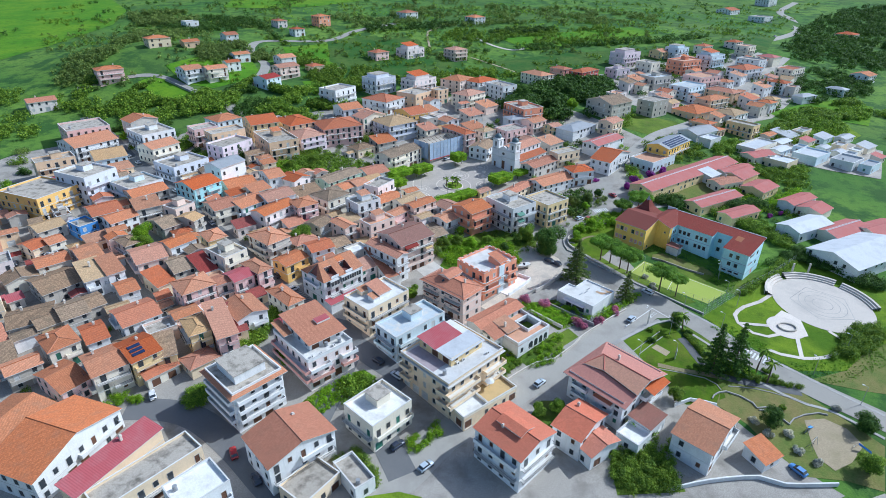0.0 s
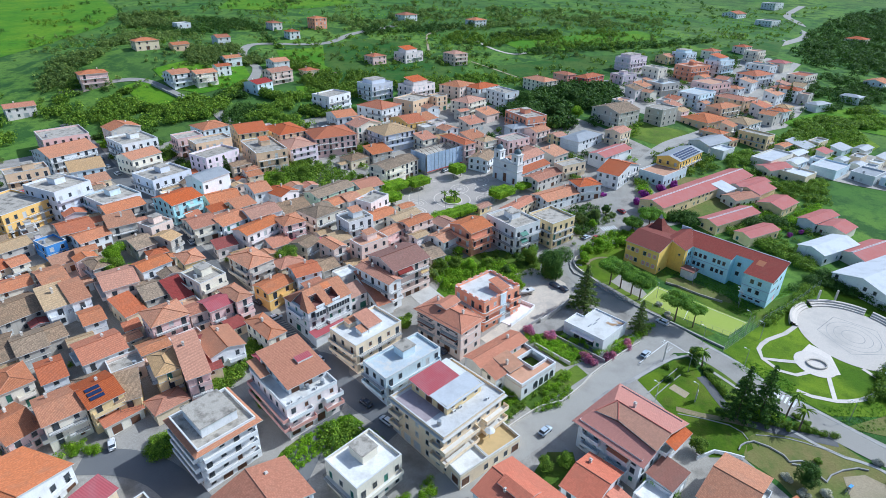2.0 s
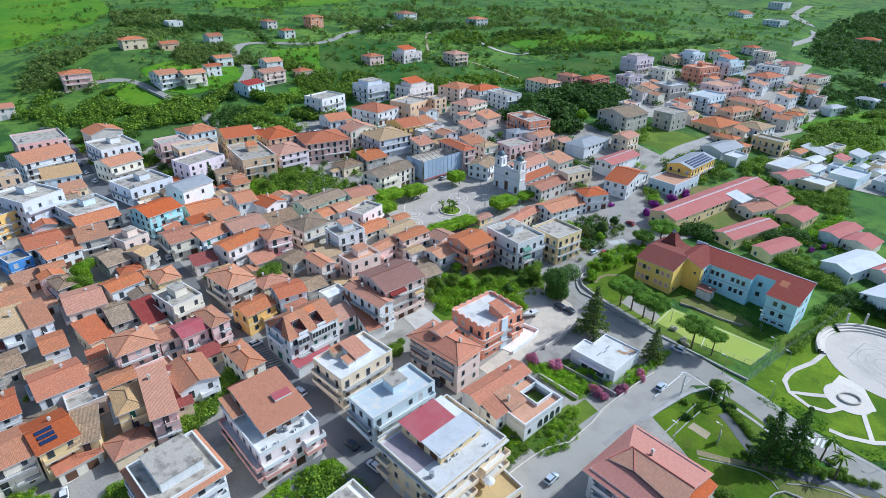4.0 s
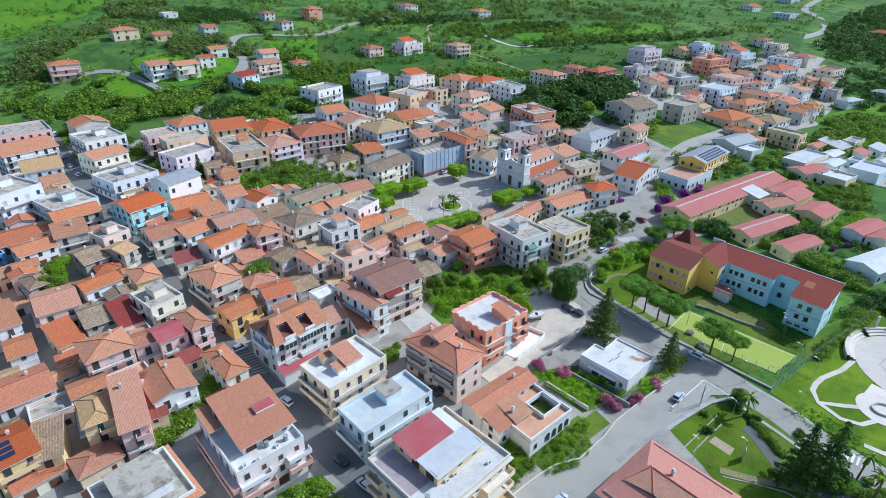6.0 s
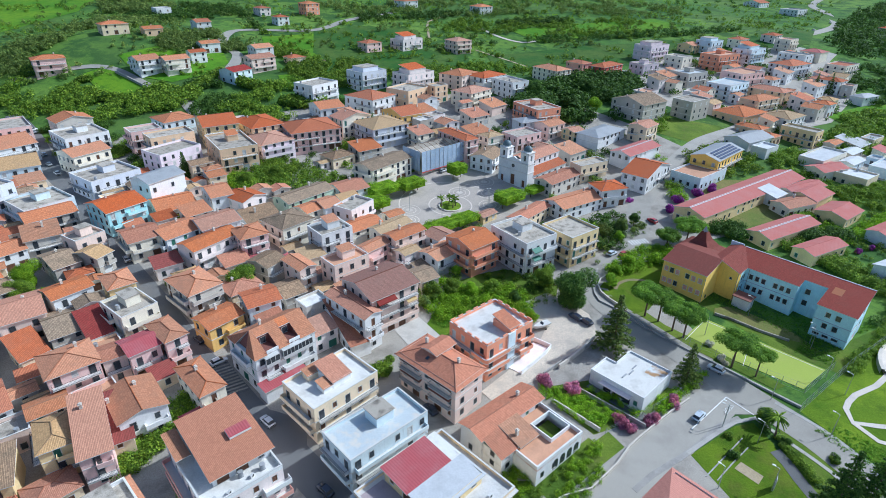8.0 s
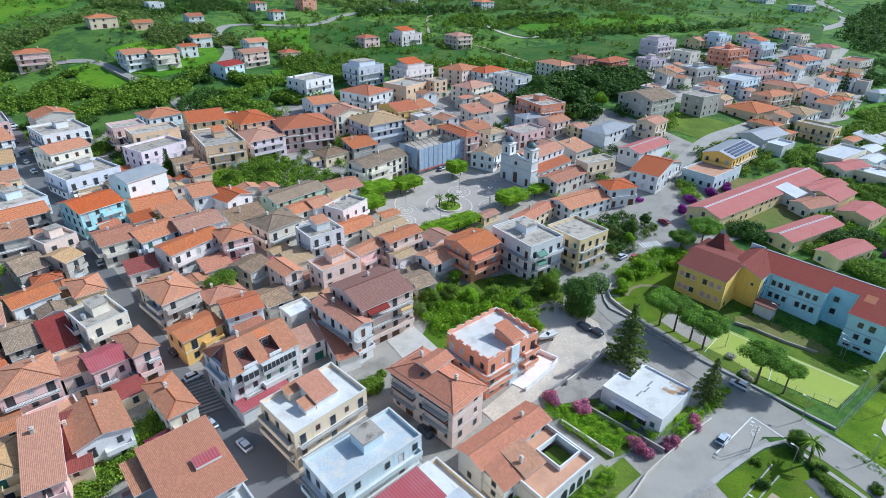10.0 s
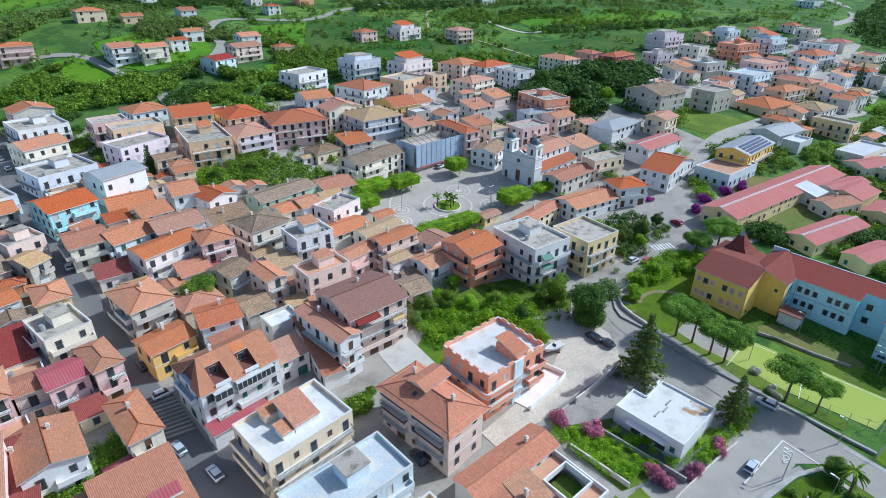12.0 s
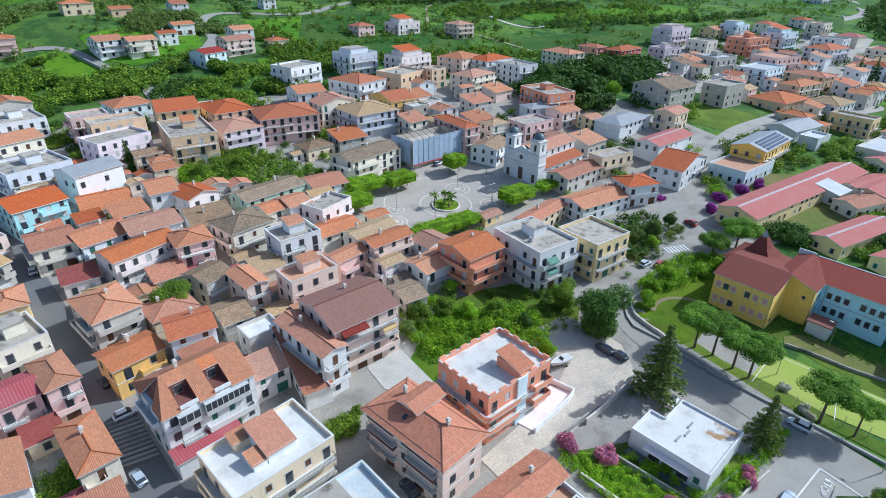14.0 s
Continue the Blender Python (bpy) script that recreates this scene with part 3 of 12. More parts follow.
def pitched(w, d, z, shape, over=0.45, slope=0.28):
    """Faces of a pitched roof over a w by d plan, its ridge lines, and the gable triangles below it."""
    W, D = w / 2 + over, d / 2 + over
    drop = over * slope
    e = z - drop
    if shape == "hip":
        r = min(W, D)
        top = e + r * slope
        if W >= D:
            a, c = (-(W - D), 0, top), (W - D, 0, top)
            faces = [[(-W, -D, e), (W, -D, e), c, a], [(W, D, e), (-W, D, e), a, c], [(W, -D, e), (W, D, e), c], [(-W, D, e), (-W, -D, e), a]]
        else:
            a, c = (0, -(D - W), top), (0, D - W, top)
            faces = [[(W, -D, e), (W, D, e), c, a], [(-W, D, e), (-W, -D, e), a, c], [(-W, -D, e), (W, -D, e), a], [(W, D, e), (-W, D, e), c]]
        if W == D:
            a = c = (0, 0, top)
            faces = [[(-W, -D, e), (W, -D, e), a], [(W, -D, e), (W, D, e), a], [(W, D, e), (-W, D, e), a], [(-W, D, e), (-W, -D, e), a]]
        lines = [(a, c)] if a != c else []
        for p in ((-W, -D, e), (W, -D, e), (W, D, e), (-W, D, e)):
            lines.append((p, a if (Vector(p) - Vector(a)).length < (Vector(p) - Vector(c)).length else c))
        return faces, lines, [], top
    if shape == "gablex":
        top = e + D * slope
        faces = [[(-W, -D, e), (W, -D, e), (W, 0, top), (-W, 0, top)], [(W, D, e), (-W, D, e), (-W, 0, top), (W, 0, top)]]
        tri = [[(-w / 2, d / 2, z), (-w / 2, -d / 2, z), (-w / 2, 0, z + d / 2 * slope - 0.02)], [(w / 2, -d / 2, z), (w / 2, d / 2, z), (w / 2, 0, z + d / 2 * slope - 0.02)]]
        return faces, [((-W, 0, top), (W, 0, top))], tri, top
    if shape == "gabley":
        top = e + W * slope
        faces = [[(W, -D, e), (W, D, e), (0, D, top), (0, -D, top)], [(-W, D, e), (-W, -D, e), (0, -D, top), (0, D, top)]]
        tri = [[(-w / 2, -d / 2, z), (w / 2, -d / 2, z), (0, -d / 2, z + w / 2 * slope - 0.02)], [(w / 2, d / 2, z), (-w / 2, d / 2, z), (0, d / 2, z + w / 2 * slope - 0.02)]]
        return faces, [((0, -D, top), (0, D, top))], tri, top
    k = 0.22
    lo, hi = z - over * k, z + (d + over) * k
    faces = [[(-W, -D, lo), (W, -D, lo), (W, D, hi), (-W, D, hi)]]
    tri = [[(-w / 2, d / 2, z), (-w / 2, -d / 2, z), (-w / 2, d / 2, z + d * k - 0.02)], [(w / 2, -d / 2, z), (w / 2, d / 2, z), (w / 2, d / 2, z + d * k - 0.02)],
           [(w / 2, d / 2, z), (-w / 2, d / 2, z), (-w / 2, d / 2, z + d * k - 0.02), (w / 2, d / 2, z + d * k - 0.02)]]
    return faces, [], tri, hi


def house(x, y, rot, w, d, h, floors, roof, wall, tile, bal=0, hut=0, hutred=0, pent=0, pentred=0, dorm=0, solar=0, solarrows=0, loft=0, plain=0, big=0, label="", name="house", low=None):
    """A plastered house: walls with openings, roof, windows, balconies. Its near corner is at local (-w/2, -d/2)."""
    COUNT[0] += 1
    if name == "house":
        name = "shed" if plain else "outbuilding" if floors == 1 else "apartment_house" if roof in ("flat", "ledge") and floors > 2 else "house"
    rng = random.Random(COUNT[0] * 7 + 3)
    if tile == "pinkred":
        tile = "pinkredtile"
    c, s = math.cos(radians(rot)), math.sin(radians(rot))
    corner = [ground(x + c * a * w / 2 - s * e * d / 2, y + s * a * w / 2 + c * e * d / 2) for a in (-1, 1) for e in (-1, 1)]
    base = 0.5 * (ground(x, y) + corner[0])
    ob = thing(name, pose(x, y, base, 0, 0, rot), label or f"{STOREYS[min(floors, 5)]} {WALL_WORDS.get(wall, wall)} plastered {name.replace('_', ' ')} with {ROOF_WORDS.get(tile, tile)}", name.replace("_", " "), "houses of the town")
    z_low = min(corner) - base - 0.6
    storey = h / floors
    if not bal and not plain and not big and h >= 5.6 and y < 345 and rng.random() < 0.85:
        bal = 1
    b = Build()
    tint = WALL_SHUT.get(wall, 2) if rng.random() < 0.6 else rng.randrange(3)
    facade(ob, b, (-w / 2, -d / 2), (1, 0), w, 0.0, floors, storey, rng, tint, bal, wall, z_low, h, not plain, 0.6 if plain else 0.0 if big else 0.08, big, 3.7 if y > 340 else 2.9)
    facade(ob, b, (-w / 2, d / 2), (0, -1), d, 0.0, floors, storey, rng, tint, bal if bal > 1 or rng.random() < 0.5 else 0, wall, z_low, h, False, 0.6 if plain else 0.0 if big else 0.08, big, 3.7 if y > 340 else 2.9)
    wall_sheet(b, (w / 2, -d / 2), (0, 1), d, z_low, h, [])
    wall_sheet(b, (w / 2, d / 2), (-1, 0), w, z_low, h, [])
    if roof in ("flat", "ledge"):
        parapet(b, w, d, h, 0.75)
        body = part("wall", b.mesh("wall", [wall, "trim"], weld=True), ob)
        part("roof", Build().box(-w / 2 + 0.22, -d / 2 + 0.22, h - 0.25, w / 2 - 0.22, d / 2 - 0.22, h + 0.06).mesh("roof", [tile]), ob)
        cap = Build()
        parapet(cap, w + 0.12, d + 0.12, h + 0.75, 0.08, 0.32)
        part("coping", cap.mesh("coping", ["trim"]), ob)
        if roof == "ledge":
            e, o = h + 0.2, 1.1
            W, D = w / 2, d / 2
            ring = [[(-W - o, -D - o, e - 0.5), (W + o, -D - o, e - 0.5), (W, -D, e), (-W, -D, e)], [(-W - o, D + o, e - 0.5), (-W - o, -D - o, e - 0.5), (-W, -D, e), (-W, D, e)],
                    [(W + o, -D - o, e - 0.5), (W + o, D + o, e - 0.5), (W, D, e), (W, -D, e)], [(W + o, D + o, e - 0.5), (-W - o, D + o, e - 0.5), (-W, D, e), (W, D, e)]]
            part("tiled_ledge", slab_roof("tiled_ledge", ring, ["orange", "trim"]), ob, "ledge of orange tiles")
        if hut or hutred:
            hut_on(ob, w * 0.08, d * 0.1, h + 0.06, min(4.2, w * 0.4), min(4.5, d * 0.42), 2.4, wall, "orange" if hutred else "concrete")
        if pent or pentred:
            pw, pd = w * 0.62, d * 0.66
            hut_on(ob, 0.0, d * 0.06, h + 0.06, pw, pd, 2.5, wall, "redor" if pentred else "concrete")
        for _ in range(rng.randrange(0, 3)):
            a, e = rng.uniform(-0.4, 0.4) * w, rng.uniform(-0.4, 0.4) * d
            if abs(a - w * 0.08) > w * 0.3 or abs(e) > d * 0.35:
                me = cached("tank", lambda: Build().tube((0, 0, 0.25), (0, 0, 1.3), 0.5, 0.5, 12).box(-0.4, -0.4, 0, 0.4, 0.4, 0.25).mesh("water_tank", ["greymetal"]))
                part("water_tank", me, ob, "grey cylindrical water tank", pose(a, e, h + 0.06))
    else:
        faces, lines, tri, top = pitched(w, d, h, roof)
        for t in tri:
            b.face(t)
        part("wall", b.mesh("wall", [wall, "trim"], weld=True), ob)
        rf = part("roof", slab_roof("roof", faces, [tile, "trim"]), ob)
        if lines and tile not in ("greymetal", "whitemetal"):
            cap = Build()
            ridge_caps(cap, lines)
            part("ridge_tiles", cap.mesh("ridge_tiles", [tile]), rf)
        if tile == "pinkredtile" and w > 20 and lines:
            a3, c3 = lines[0]
            part("ridge_strip", Build().box(a3[0], a3[1] - 0.35, a3[2] - 0.1, c3[0], c3[1] + 0.35, c3[2] + 0.06).mesh("ridge_strip", ["whitemetal"]), rf, "pale ridge strip")
        if w * d > 60 and not big and tile not in ("greymetal", "whitemetal", "pinkredtile"):
            chimney(ob, rng.uniform(-0.25, 0.25) * w, rng.uniform(0.1, 0.3) * d, h + (0.6 if roof != "shed" else 0.12 * d + 0.5))
        if loft:
            lw, ld, lz = w * 0.34, d * 0.5, top - 0.5
            lf = part("loft", Build().prism([(-lw / 2, -ld / 2), (lw / 2, -ld / 2), (lw / 2, ld / 2), (-lw / 2, ld / 2)], h + 0.3, lz + 0.7).mesh("loft", [wall]), ob)
            f3, l3, t3, top3 = pitched(lw, ld, lz + 0.7, roof, 0.35, 0.3)
            part("loft_roof", slab_roof("loft_roof", f3, [tile, "trim"]), lf)
        if dorm:
            for k in range(3):
                dx = w * (-0.22 + 0.25 * k)
                zz = h + 0.15
                dm = part("dormer", Build().prism([(dx - 1.2, -d * 0.46), (dx + 1.2, -d * 0.46), (dx + 1.2, -d * 0.1), (dx - 1.2, -d * 0.1)], zz, zz + 1.7).mesh("dormer", [wall]), ob)
                f2 = [[(dx - 1.5, -d * 0.5, zz + 1.6), (dx, -d * 0.5, zz + 2.5), (dx, -d * 0.05, zz + 2.5), (dx - 1.5, -d * 0.05, zz + 1.6)],
                      [(dx, -d * 0.5, zz + 2.5), (dx + 1.5, -d * 0.5, zz + 1.6), (dx + 1.5, -d * 0.05, zz + 1.6), (dx, -d * 0.05, zz + 2.5)]]
                part("dormer_roof", slab_roof("dormer_roof", f2, [tile, "trim"]), dm)
        if solar or solarrows:
            n = 3 if solar else 4
            for k in range(n):
                me = cached(("sol", round(w)), lambda: Build().box(-1.6 if solar else -w * 0.4, -0.5, 0, 1.6 if solar else w * 0.4, 0.5, 0.06).mesh("solar_panel", ["panel"]))
                dd = -d * 0.12 * (k + 0.8)
                zz = top - 0.28 * abs(dd) + 0.16
                part("solar_panel", me, ob, "dark blue solar panel", pose(-w * 0.15 if solar else 0, dd, zz, math.degrees(math.atan(0.28))))
    return ob



# ---- ground, roads, patches ----
def spread(lo, a, b, hi, fine, coarse):
    out, v = [], lo
    while v < hi:
        out.append(v)
        v += fine if a <= v < b else coarse
    return out + [hi]


GX, GY = spread(-900, -300, 340, 1200, 5, 30), spread(-120, -20, 560, 2000, 5, 30)
gv = [(gx, gy, ground(gx, gy)) for gy in GY for gx in GX]
nx = len(GX)
gf = [(j * nx + i, j * nx + i + 1, (j + 1) * nx + i + 1, (j + 1) * nx + i) for j in range(len(GY) - 1) for i in range(nx - 1)]
tagged(new("ground", mesh_of("ground", gv, gf, ["field"], smooth=True)), "green hillside with rough meadow grass", "ground", "", "structure")


def patch(name, mat, lift, *xy, label="", thick=0.0, kind="structure", category="", cell=5.0):
    """A sheet laid on the ground; its outline in metres, x then y. thick: a raised edge that goes down to the ground."""
    pts = list(zip(xy[::2], xy[1::2]))
    bm = bmesh.new()
    f = bm.faces.new([bm.verts.new((px, py, 0)) for px, py in pts])
    bmesh.ops.recalc_face_normals(bm, faces=[f])
    if f.normal.z < 0:
        f.normal_flip()
    bmesh.ops.triangulate(bm, faces=[f])
    for axis in (0, 1):
        lo, hi = min(p[axis] for p in pts), max(p[axis] for p in pts)
        k = math.ceil(lo / cell)
        while k * cell < hi:
            co, no = [0, 0, 0], [0, 0, 0]
            co[axis], no[axis] = k * cell, 1
            bmesh.ops.bisect_plane(bm, geom=bm.verts[:] + bm.edges[:] + bm.faces[:], plane_co=co, plane_no=no)
            k += 1
    if thick:
        out = bmesh.ops.extrude_face_region(bm, geom=bm.faces[:])
        up = {v for v in out["geom"] if isinstance(v, bmesh.types.BMVert)}
        for v in bm.verts:
            v.co.z = ground(v.co.x, v.co.y) + (lift if v in up else -0.3)
    else:
        for v in bm.verts:
            v.co.z = ground(v.co.x, v.co.y) + lift
    bmesh.ops.recalc_face_normals(bm, faces=bm.faces[:])
    me = bpy.data.meshes.new(name)
    bm.to_mesh(me)
    bm.free()
    if not thick and me.polygons and sum(p.normal.z for p in me.polygons) < 0:
        me.flip_normals()
    me.materials.append(M[mat])
    return tagged(new(name, me), label, category or name, "", kind)


def path_points(xy, step=3.0):
    """Smooth points along a line of x, y pairs, with the left-hand normals."""
    p = [Vector((a, b)) for a, b in zip(xy[::2], xy[1::2])]
    out = []
    for k in range(len(p) - 1):
        a, b, c, d = p[max(k - 1, 0)], p[k], p[k + 1], p[min(k + 2, len(p) - 1)]
        n = max(1, int((c - b).length / step))
        for j in range(n):
            t = j / n
            out.append(0.5 * (2 * b + (c - a) * t + (2 * a - 5 * b + 4 * c - d) * t * t + (3 * b - a - 3 * c + d) * t**3))
    out.append(p[-1])
    res = []
    for k, q in enumerate(out):
        t = (out[min(k + 1, len(out) - 1)] - out[max(k - 1, 0)]).normalized()
        res.append((q, Vector((-t.y, t.x))))
    return res


def ribbon(name, mat, width, lift, *xy, shift=0.0, label="", height=0.0, category="", step=3.0, dash=0, kind="structure"):
    """A strip along a line on the ground: a road, a kerb, a low wall (height) or a painted line (dash: metres of each)."""
    pts = path_points(xy, step)
    v, f = [], []
    for q, n in pts:
        for s in (-1, -0.33, 0.33, 1) if not height else (-1, 1):
            c = q + n * (shift + s * width / 2)
            z = ground(c.x, c.y)
            if height:
                v += [(c.x, c.y, z - 0.4), (c.x, c.y, z + height)]
            else:
                v.append((c.x, c.y, z + lift))
    for k in range(len(pts) - 1):
        if dash and int(k * step / dash) % 2:
            continue
        a = 4 * k
        if height:
            f += [(a + 1, a + 3, a + 7, a + 5), (a + 3, a + 2, a + 6, a + 7), (a, a + 1, a + 5, a + 4)]
        else:
            f += [(a + j, a + j + 1, a + j + 5, a + j + 4) for j in range(3)]
    if height:
        e = 4 * (len(pts) - 1)
        f += [(0, 2, 3, 1), (e, e + 1, e + 3, e + 2)]
    me = mesh_of(name, v, f, [mat])
    if not height and sum(p.normal.z for p in me.polygons) < 0:
        me.flip_normals()
    return tagged(new(name, me), label, category or name, "", kind)


# ---- plants ----
def leaves(rng, centres, count, size, squash=1.0, hollow=0.55):
    """Many small leaf faces scattered over the shells of some clumps (x, y, z, radius)."""
    v, f = [], []
    total = sum(c[3] ** 2 for c in centres)
    for cx, cy, cz, r in centres:
        for _ in range(max(6, int(count * r * r / total))):
            a, z = rng.uniform(0, 2 * math.pi), rng.uniform(-0.75, 1)
            s, k = math.sqrt(1 - z * z), r * rng.uniform(hollow, 1.08)
            p = Vector((cx + k * s * math.cos(a), cy + k * s * math.sin(a), cz + k * z * squash))
            t = Vector((rng.gauss(0, 1), rng.gauss(0, 1), rng.gauss(0, 0.6))).normalized()
            n = Vector((s * math.cos(a), s * math.sin(a), z + 0.6)) + Vector((rng.gauss(0, 0.5), rng.gauss(0, 0.5), rng.gauss(0, 0.5)))
            u = n.cross(t).normalized()
            w = n.cross(u).normalized()
            h = size * rng.uniform(0.6, 1.35)
            b = len(v)
            v += [tuple(p + u * h), tuple(p - u * h * 0.7 + w * h * 0.75), tuple(p - u * h * 0.7 - w * h * 0.75)]
            f.append((b, b + 1, b + 2))
    return v, f


def clumps(rng, n, rx, rz, cz, r0, r1):
    out = []
    for _ in range(n):
        a, k, z = rng.uniform(0, 2 * math.pi), math.sqrt(rng.random()), rng.uniform(-1, 1)
        s = math.sqrt(max(0.05, 1 - z * z * 0.8))
        out.append((rx * k * s * math.cos(a), rx * k * s * math.sin(a), cz + rz * z, rng.uniform(r0, r1)))
    return out


def trunk_mesh(rng, h, r, limbs, spread_to, lean=0.0):
    b = Build()
    b.tube((0, 0, -0.5), (lean * 0.5, 0, h * 0.5), r, r * 0.8, 7).tube((lean * 0.5, 0, h * 0.5), (lean, 0, h), r * 0.8, r * 0.55, 7)
    for k in range(limbs):
        a = 2 * math.pi * k / limbs + rng.uniform(-0.4, 0.4)
        b.tube((lean * 0.9, 0, h * rng.uniform(0.75, 0.98)), (lean + spread_to * math.cos(a), spread_to * math.sin(a), h + spread_to * rng.uniform(0.4, 0.8)), r * 0.45, r * 0.15, 5)
    return b.mesh("trunk", ["bark"])


def crown_mesh(kind, k):
    """Crown (or trunk) meshes about 1 m in radius or height, shared by all plants of a kind."""
    rng = random.Random(k * 31 + len(kind))
    if kind == "broad":
        v, f = leaves(rng, clumps(rng, 20, 0.68, 0.5, 0, 0.24, 0.42), 28000 if k > 2 else 9000, 0.030 if k > 2 else 0.042)
    elif kind == "pine":
        c = [(0.7 * math.sqrt(rng.random()) * math.cos(a), 0.7 * math.sqrt(rng.random()) * math.sin(a), rng.uniform(-0.15, 0.3), rng.uniform(0.2, 0.36)) for a in (rng.uniform(0, 6.28) for _ in range(34))]
        v, f = leaves(rng, c, 22000, 0.030, 0.95, 0.45)
    elif kind == "conifer":
        c = []
        for lv in range(15):
            z, r = lv / 15 + rng.uniform(-0.015, 0.015), 0.25 * (1 - lv / 15.5) * rng.uniform(0.75, 1.1)
            n = 6 if lv < 10 else 4
            for q in range(n):
                a = 2 * math.pi * (q + 0.5 * (lv % 2)) / n + rng.uniform(-0.35, 0.35)
                for t in (0.35, 0.65, 0.95):
                    c.append((r * t * math.cos(a), r * t * math.sin(a), z - 0.05 * t * t, 0.014 + r * 0.10))
        v, f = leaves(rng, c, 7000, 0.012, 0.5)
    elif kind == "hedge":
        c = [(rng.uniform(-0.44, 0.44), rng.uniform(-0.44, 0.44), rng.uniform(-0.3, 0.35), rng.uniform(0.10, 0.19)) for _ in range(70)]
        v, f = leaves(rng, c, 16000, 0.018)
    else:
        v, f = leaves(rng, clumps(rng, 9, 0.6, 0.3, 0.35, 0.26, 0.46), 3200, 0.06)
    return v, f


def plant(kind, x, y, size, tall=0.0, mat="leaf", name="tree", label="", group="", k=0, wide=1.0, z=None):
    """size: crown radius (a conifer's height); tall: height of the trunk below the crown's middle."""
    z = ground(x, y) if z is None else z
    rng = random.Random(int(x * 13 + y * 7))
    ob = thing(name, pose(x, y, z, 0, 0, rng.uniform(0, 360)), label, name.replace("_", " "), group)
    k = (int(abs(x) * 7 + abs(y) * 3) % 3) + (3 if size > 4 and kind == "broad" else 0)
    key = (kind, k, mat)
    me = cached(key, lambda: mesh_of("crown", *crown_mesh(kind, k), [mat]))
    cr = part("crown", me, ob)
    if kind == "conifer":
        cr.matrix_basis = Matrix.Translation((0, 0, size * 0.08)) @ Matrix.Diagonal((size * wide, size * wide, size, 1))
        part("trunk", cached("ctrunk", lambda: Build().tube((0, 0, -0.3), (0, 0, 10), 0.25, 0.04, 6).mesh("trunk", ["bark"])), ob, "", Matrix.Diagonal((1, 1, size / 10.5, 1)))
    elif kind == "bush":
        cr.matrix_basis = Matrix.Diagonal((size * wide, size * wide, size, 1))
    else:
        flat = 0.72 if kind == "pine" else 0.9
        cr.matrix_basis = Matrix.Translation((0, 0, tall)) @ Matrix.Diagonal((size * wide, size * wide, size * flat, 1))
        h = max(0.6, tall - size * (0.1 if kind == "pine" else 0.35))
        part("trunk", trunk_mesh(rng, h, 0.09 + 0.035 * size, 5, size * 0.5), ob)
    return ob


def scrub(name, mat, n, low, high, *xy, label="", seed=1, lean=0.25, count=60, gap=-0.22):
    """A wood or thicket: many leafy clumps inside an outline (x, y pairs), as one mass."""
    pts = list(zip(xy[::2], xy[1::2]))
    rng = random.Random(seed)
    x0, x1, y0, y1 = min(p[0] for p in pts), max(p[0] for p in pts), min(p[1] for p in pts), max(p[1] for p in pts)
    tv, tf, made, tries = [], [], 0, 0
    while made < n and tries < n * 30:
        tries += 1
        px, py = rng.uniform(x0, x1), rng.uniform(y0, y1)
        inside = False
        for (ax, ay), (bx, by) in zip(pts, pts[1:] + pts[:1]):
            if (ay > py) != (by > py) and px < (bx - ax) * (py - ay) / (by - ay) + ax:
                inside = not inside
        if not inside or noise.noise((px * 0.03, py * 0.03, seed)) < gap:
            continue
        made += 1
        r = rng.uniform(low, high)
        z = ground(px, py)
        v, f = leaves(rng, [(px + rng.uniform(-0.5, 0.5) * r, py + rng.uniform(-0.5, 0.5) * r, z + r * rng.uniform(0.5, 1.0), r * rng.uniform(0.5, 0.8)) for _ in range(4)], count, r * lean)
        b = len(tv)
        tv += v
        tf += [tuple(b + i for i in q) for q in f]
    return tagged(new(name, mesh_of(name, tv, tf, [mat])), label, "shrubs", "", "stuff")


def garden(mat, n, low, high, x, y, size, seed):
    """A small square of garden shrubs between houses."""
    near = y < 310
    scrub("garden_shrubs", mat, n, low, high, x, y, x + size, y, x + size, y + size, x, y + size, label="green garden shrubs and small trees between houses", seed=seed, lean=0.13 if near else 0.2, count=130 if near else 50)



# ---- calls ----
patch("town_ground", "paving", 0.05, -260.0, 60.0, -60.0, 60.0, -30.0, 75.0, 0.0, 100.0, 30.0, 118.0, 48.0, 135.0, 62.0, 150.0, 70.0, 170.0, 62.0, 200.0, 75.0, 222.0, 100.0, 232.0, 105.0, 255.0, 118.0, 290.0, 92.0, 330.0, 60.0, 372.0, 0.0, 372.0, -40.0, 350.0, -75.0, 335.0, -110.0, 310.0, -150.0, 292.0, -185.0, 292.0, -215.0, 262.0, -235.0, 200.0, -240.0, 110.0, label="worn grey pavement and yards between the houses", category="pavement")
patch("house_yards", "paving", 0.06, 17.5, 112.6, 34.8, 126.0, 53.5, 140.6, 58.9, 123.8, 63.9, 113.5, 71.8, 113.2, 80.5, 97.9, 90.6, 87.0, 73.6, 80.1, 32.6, 78.8, 8.6, 89.3, -0.3, 93.1, label="paved and gravelled yards round the houses", category="yard")
patch("lower_yard", "paving", 0.05, -62.0, 61.0, -31.0, 74.0, -1.0, 99.0, 8.0, 90.0, 34.0, 79.5, 80.0, 81.0, 100.0, 88.0, 104.0, 78.0, 60.0, 66.0, 0.0, 56.0, label="gravel yards beside the lower road", category="yard")
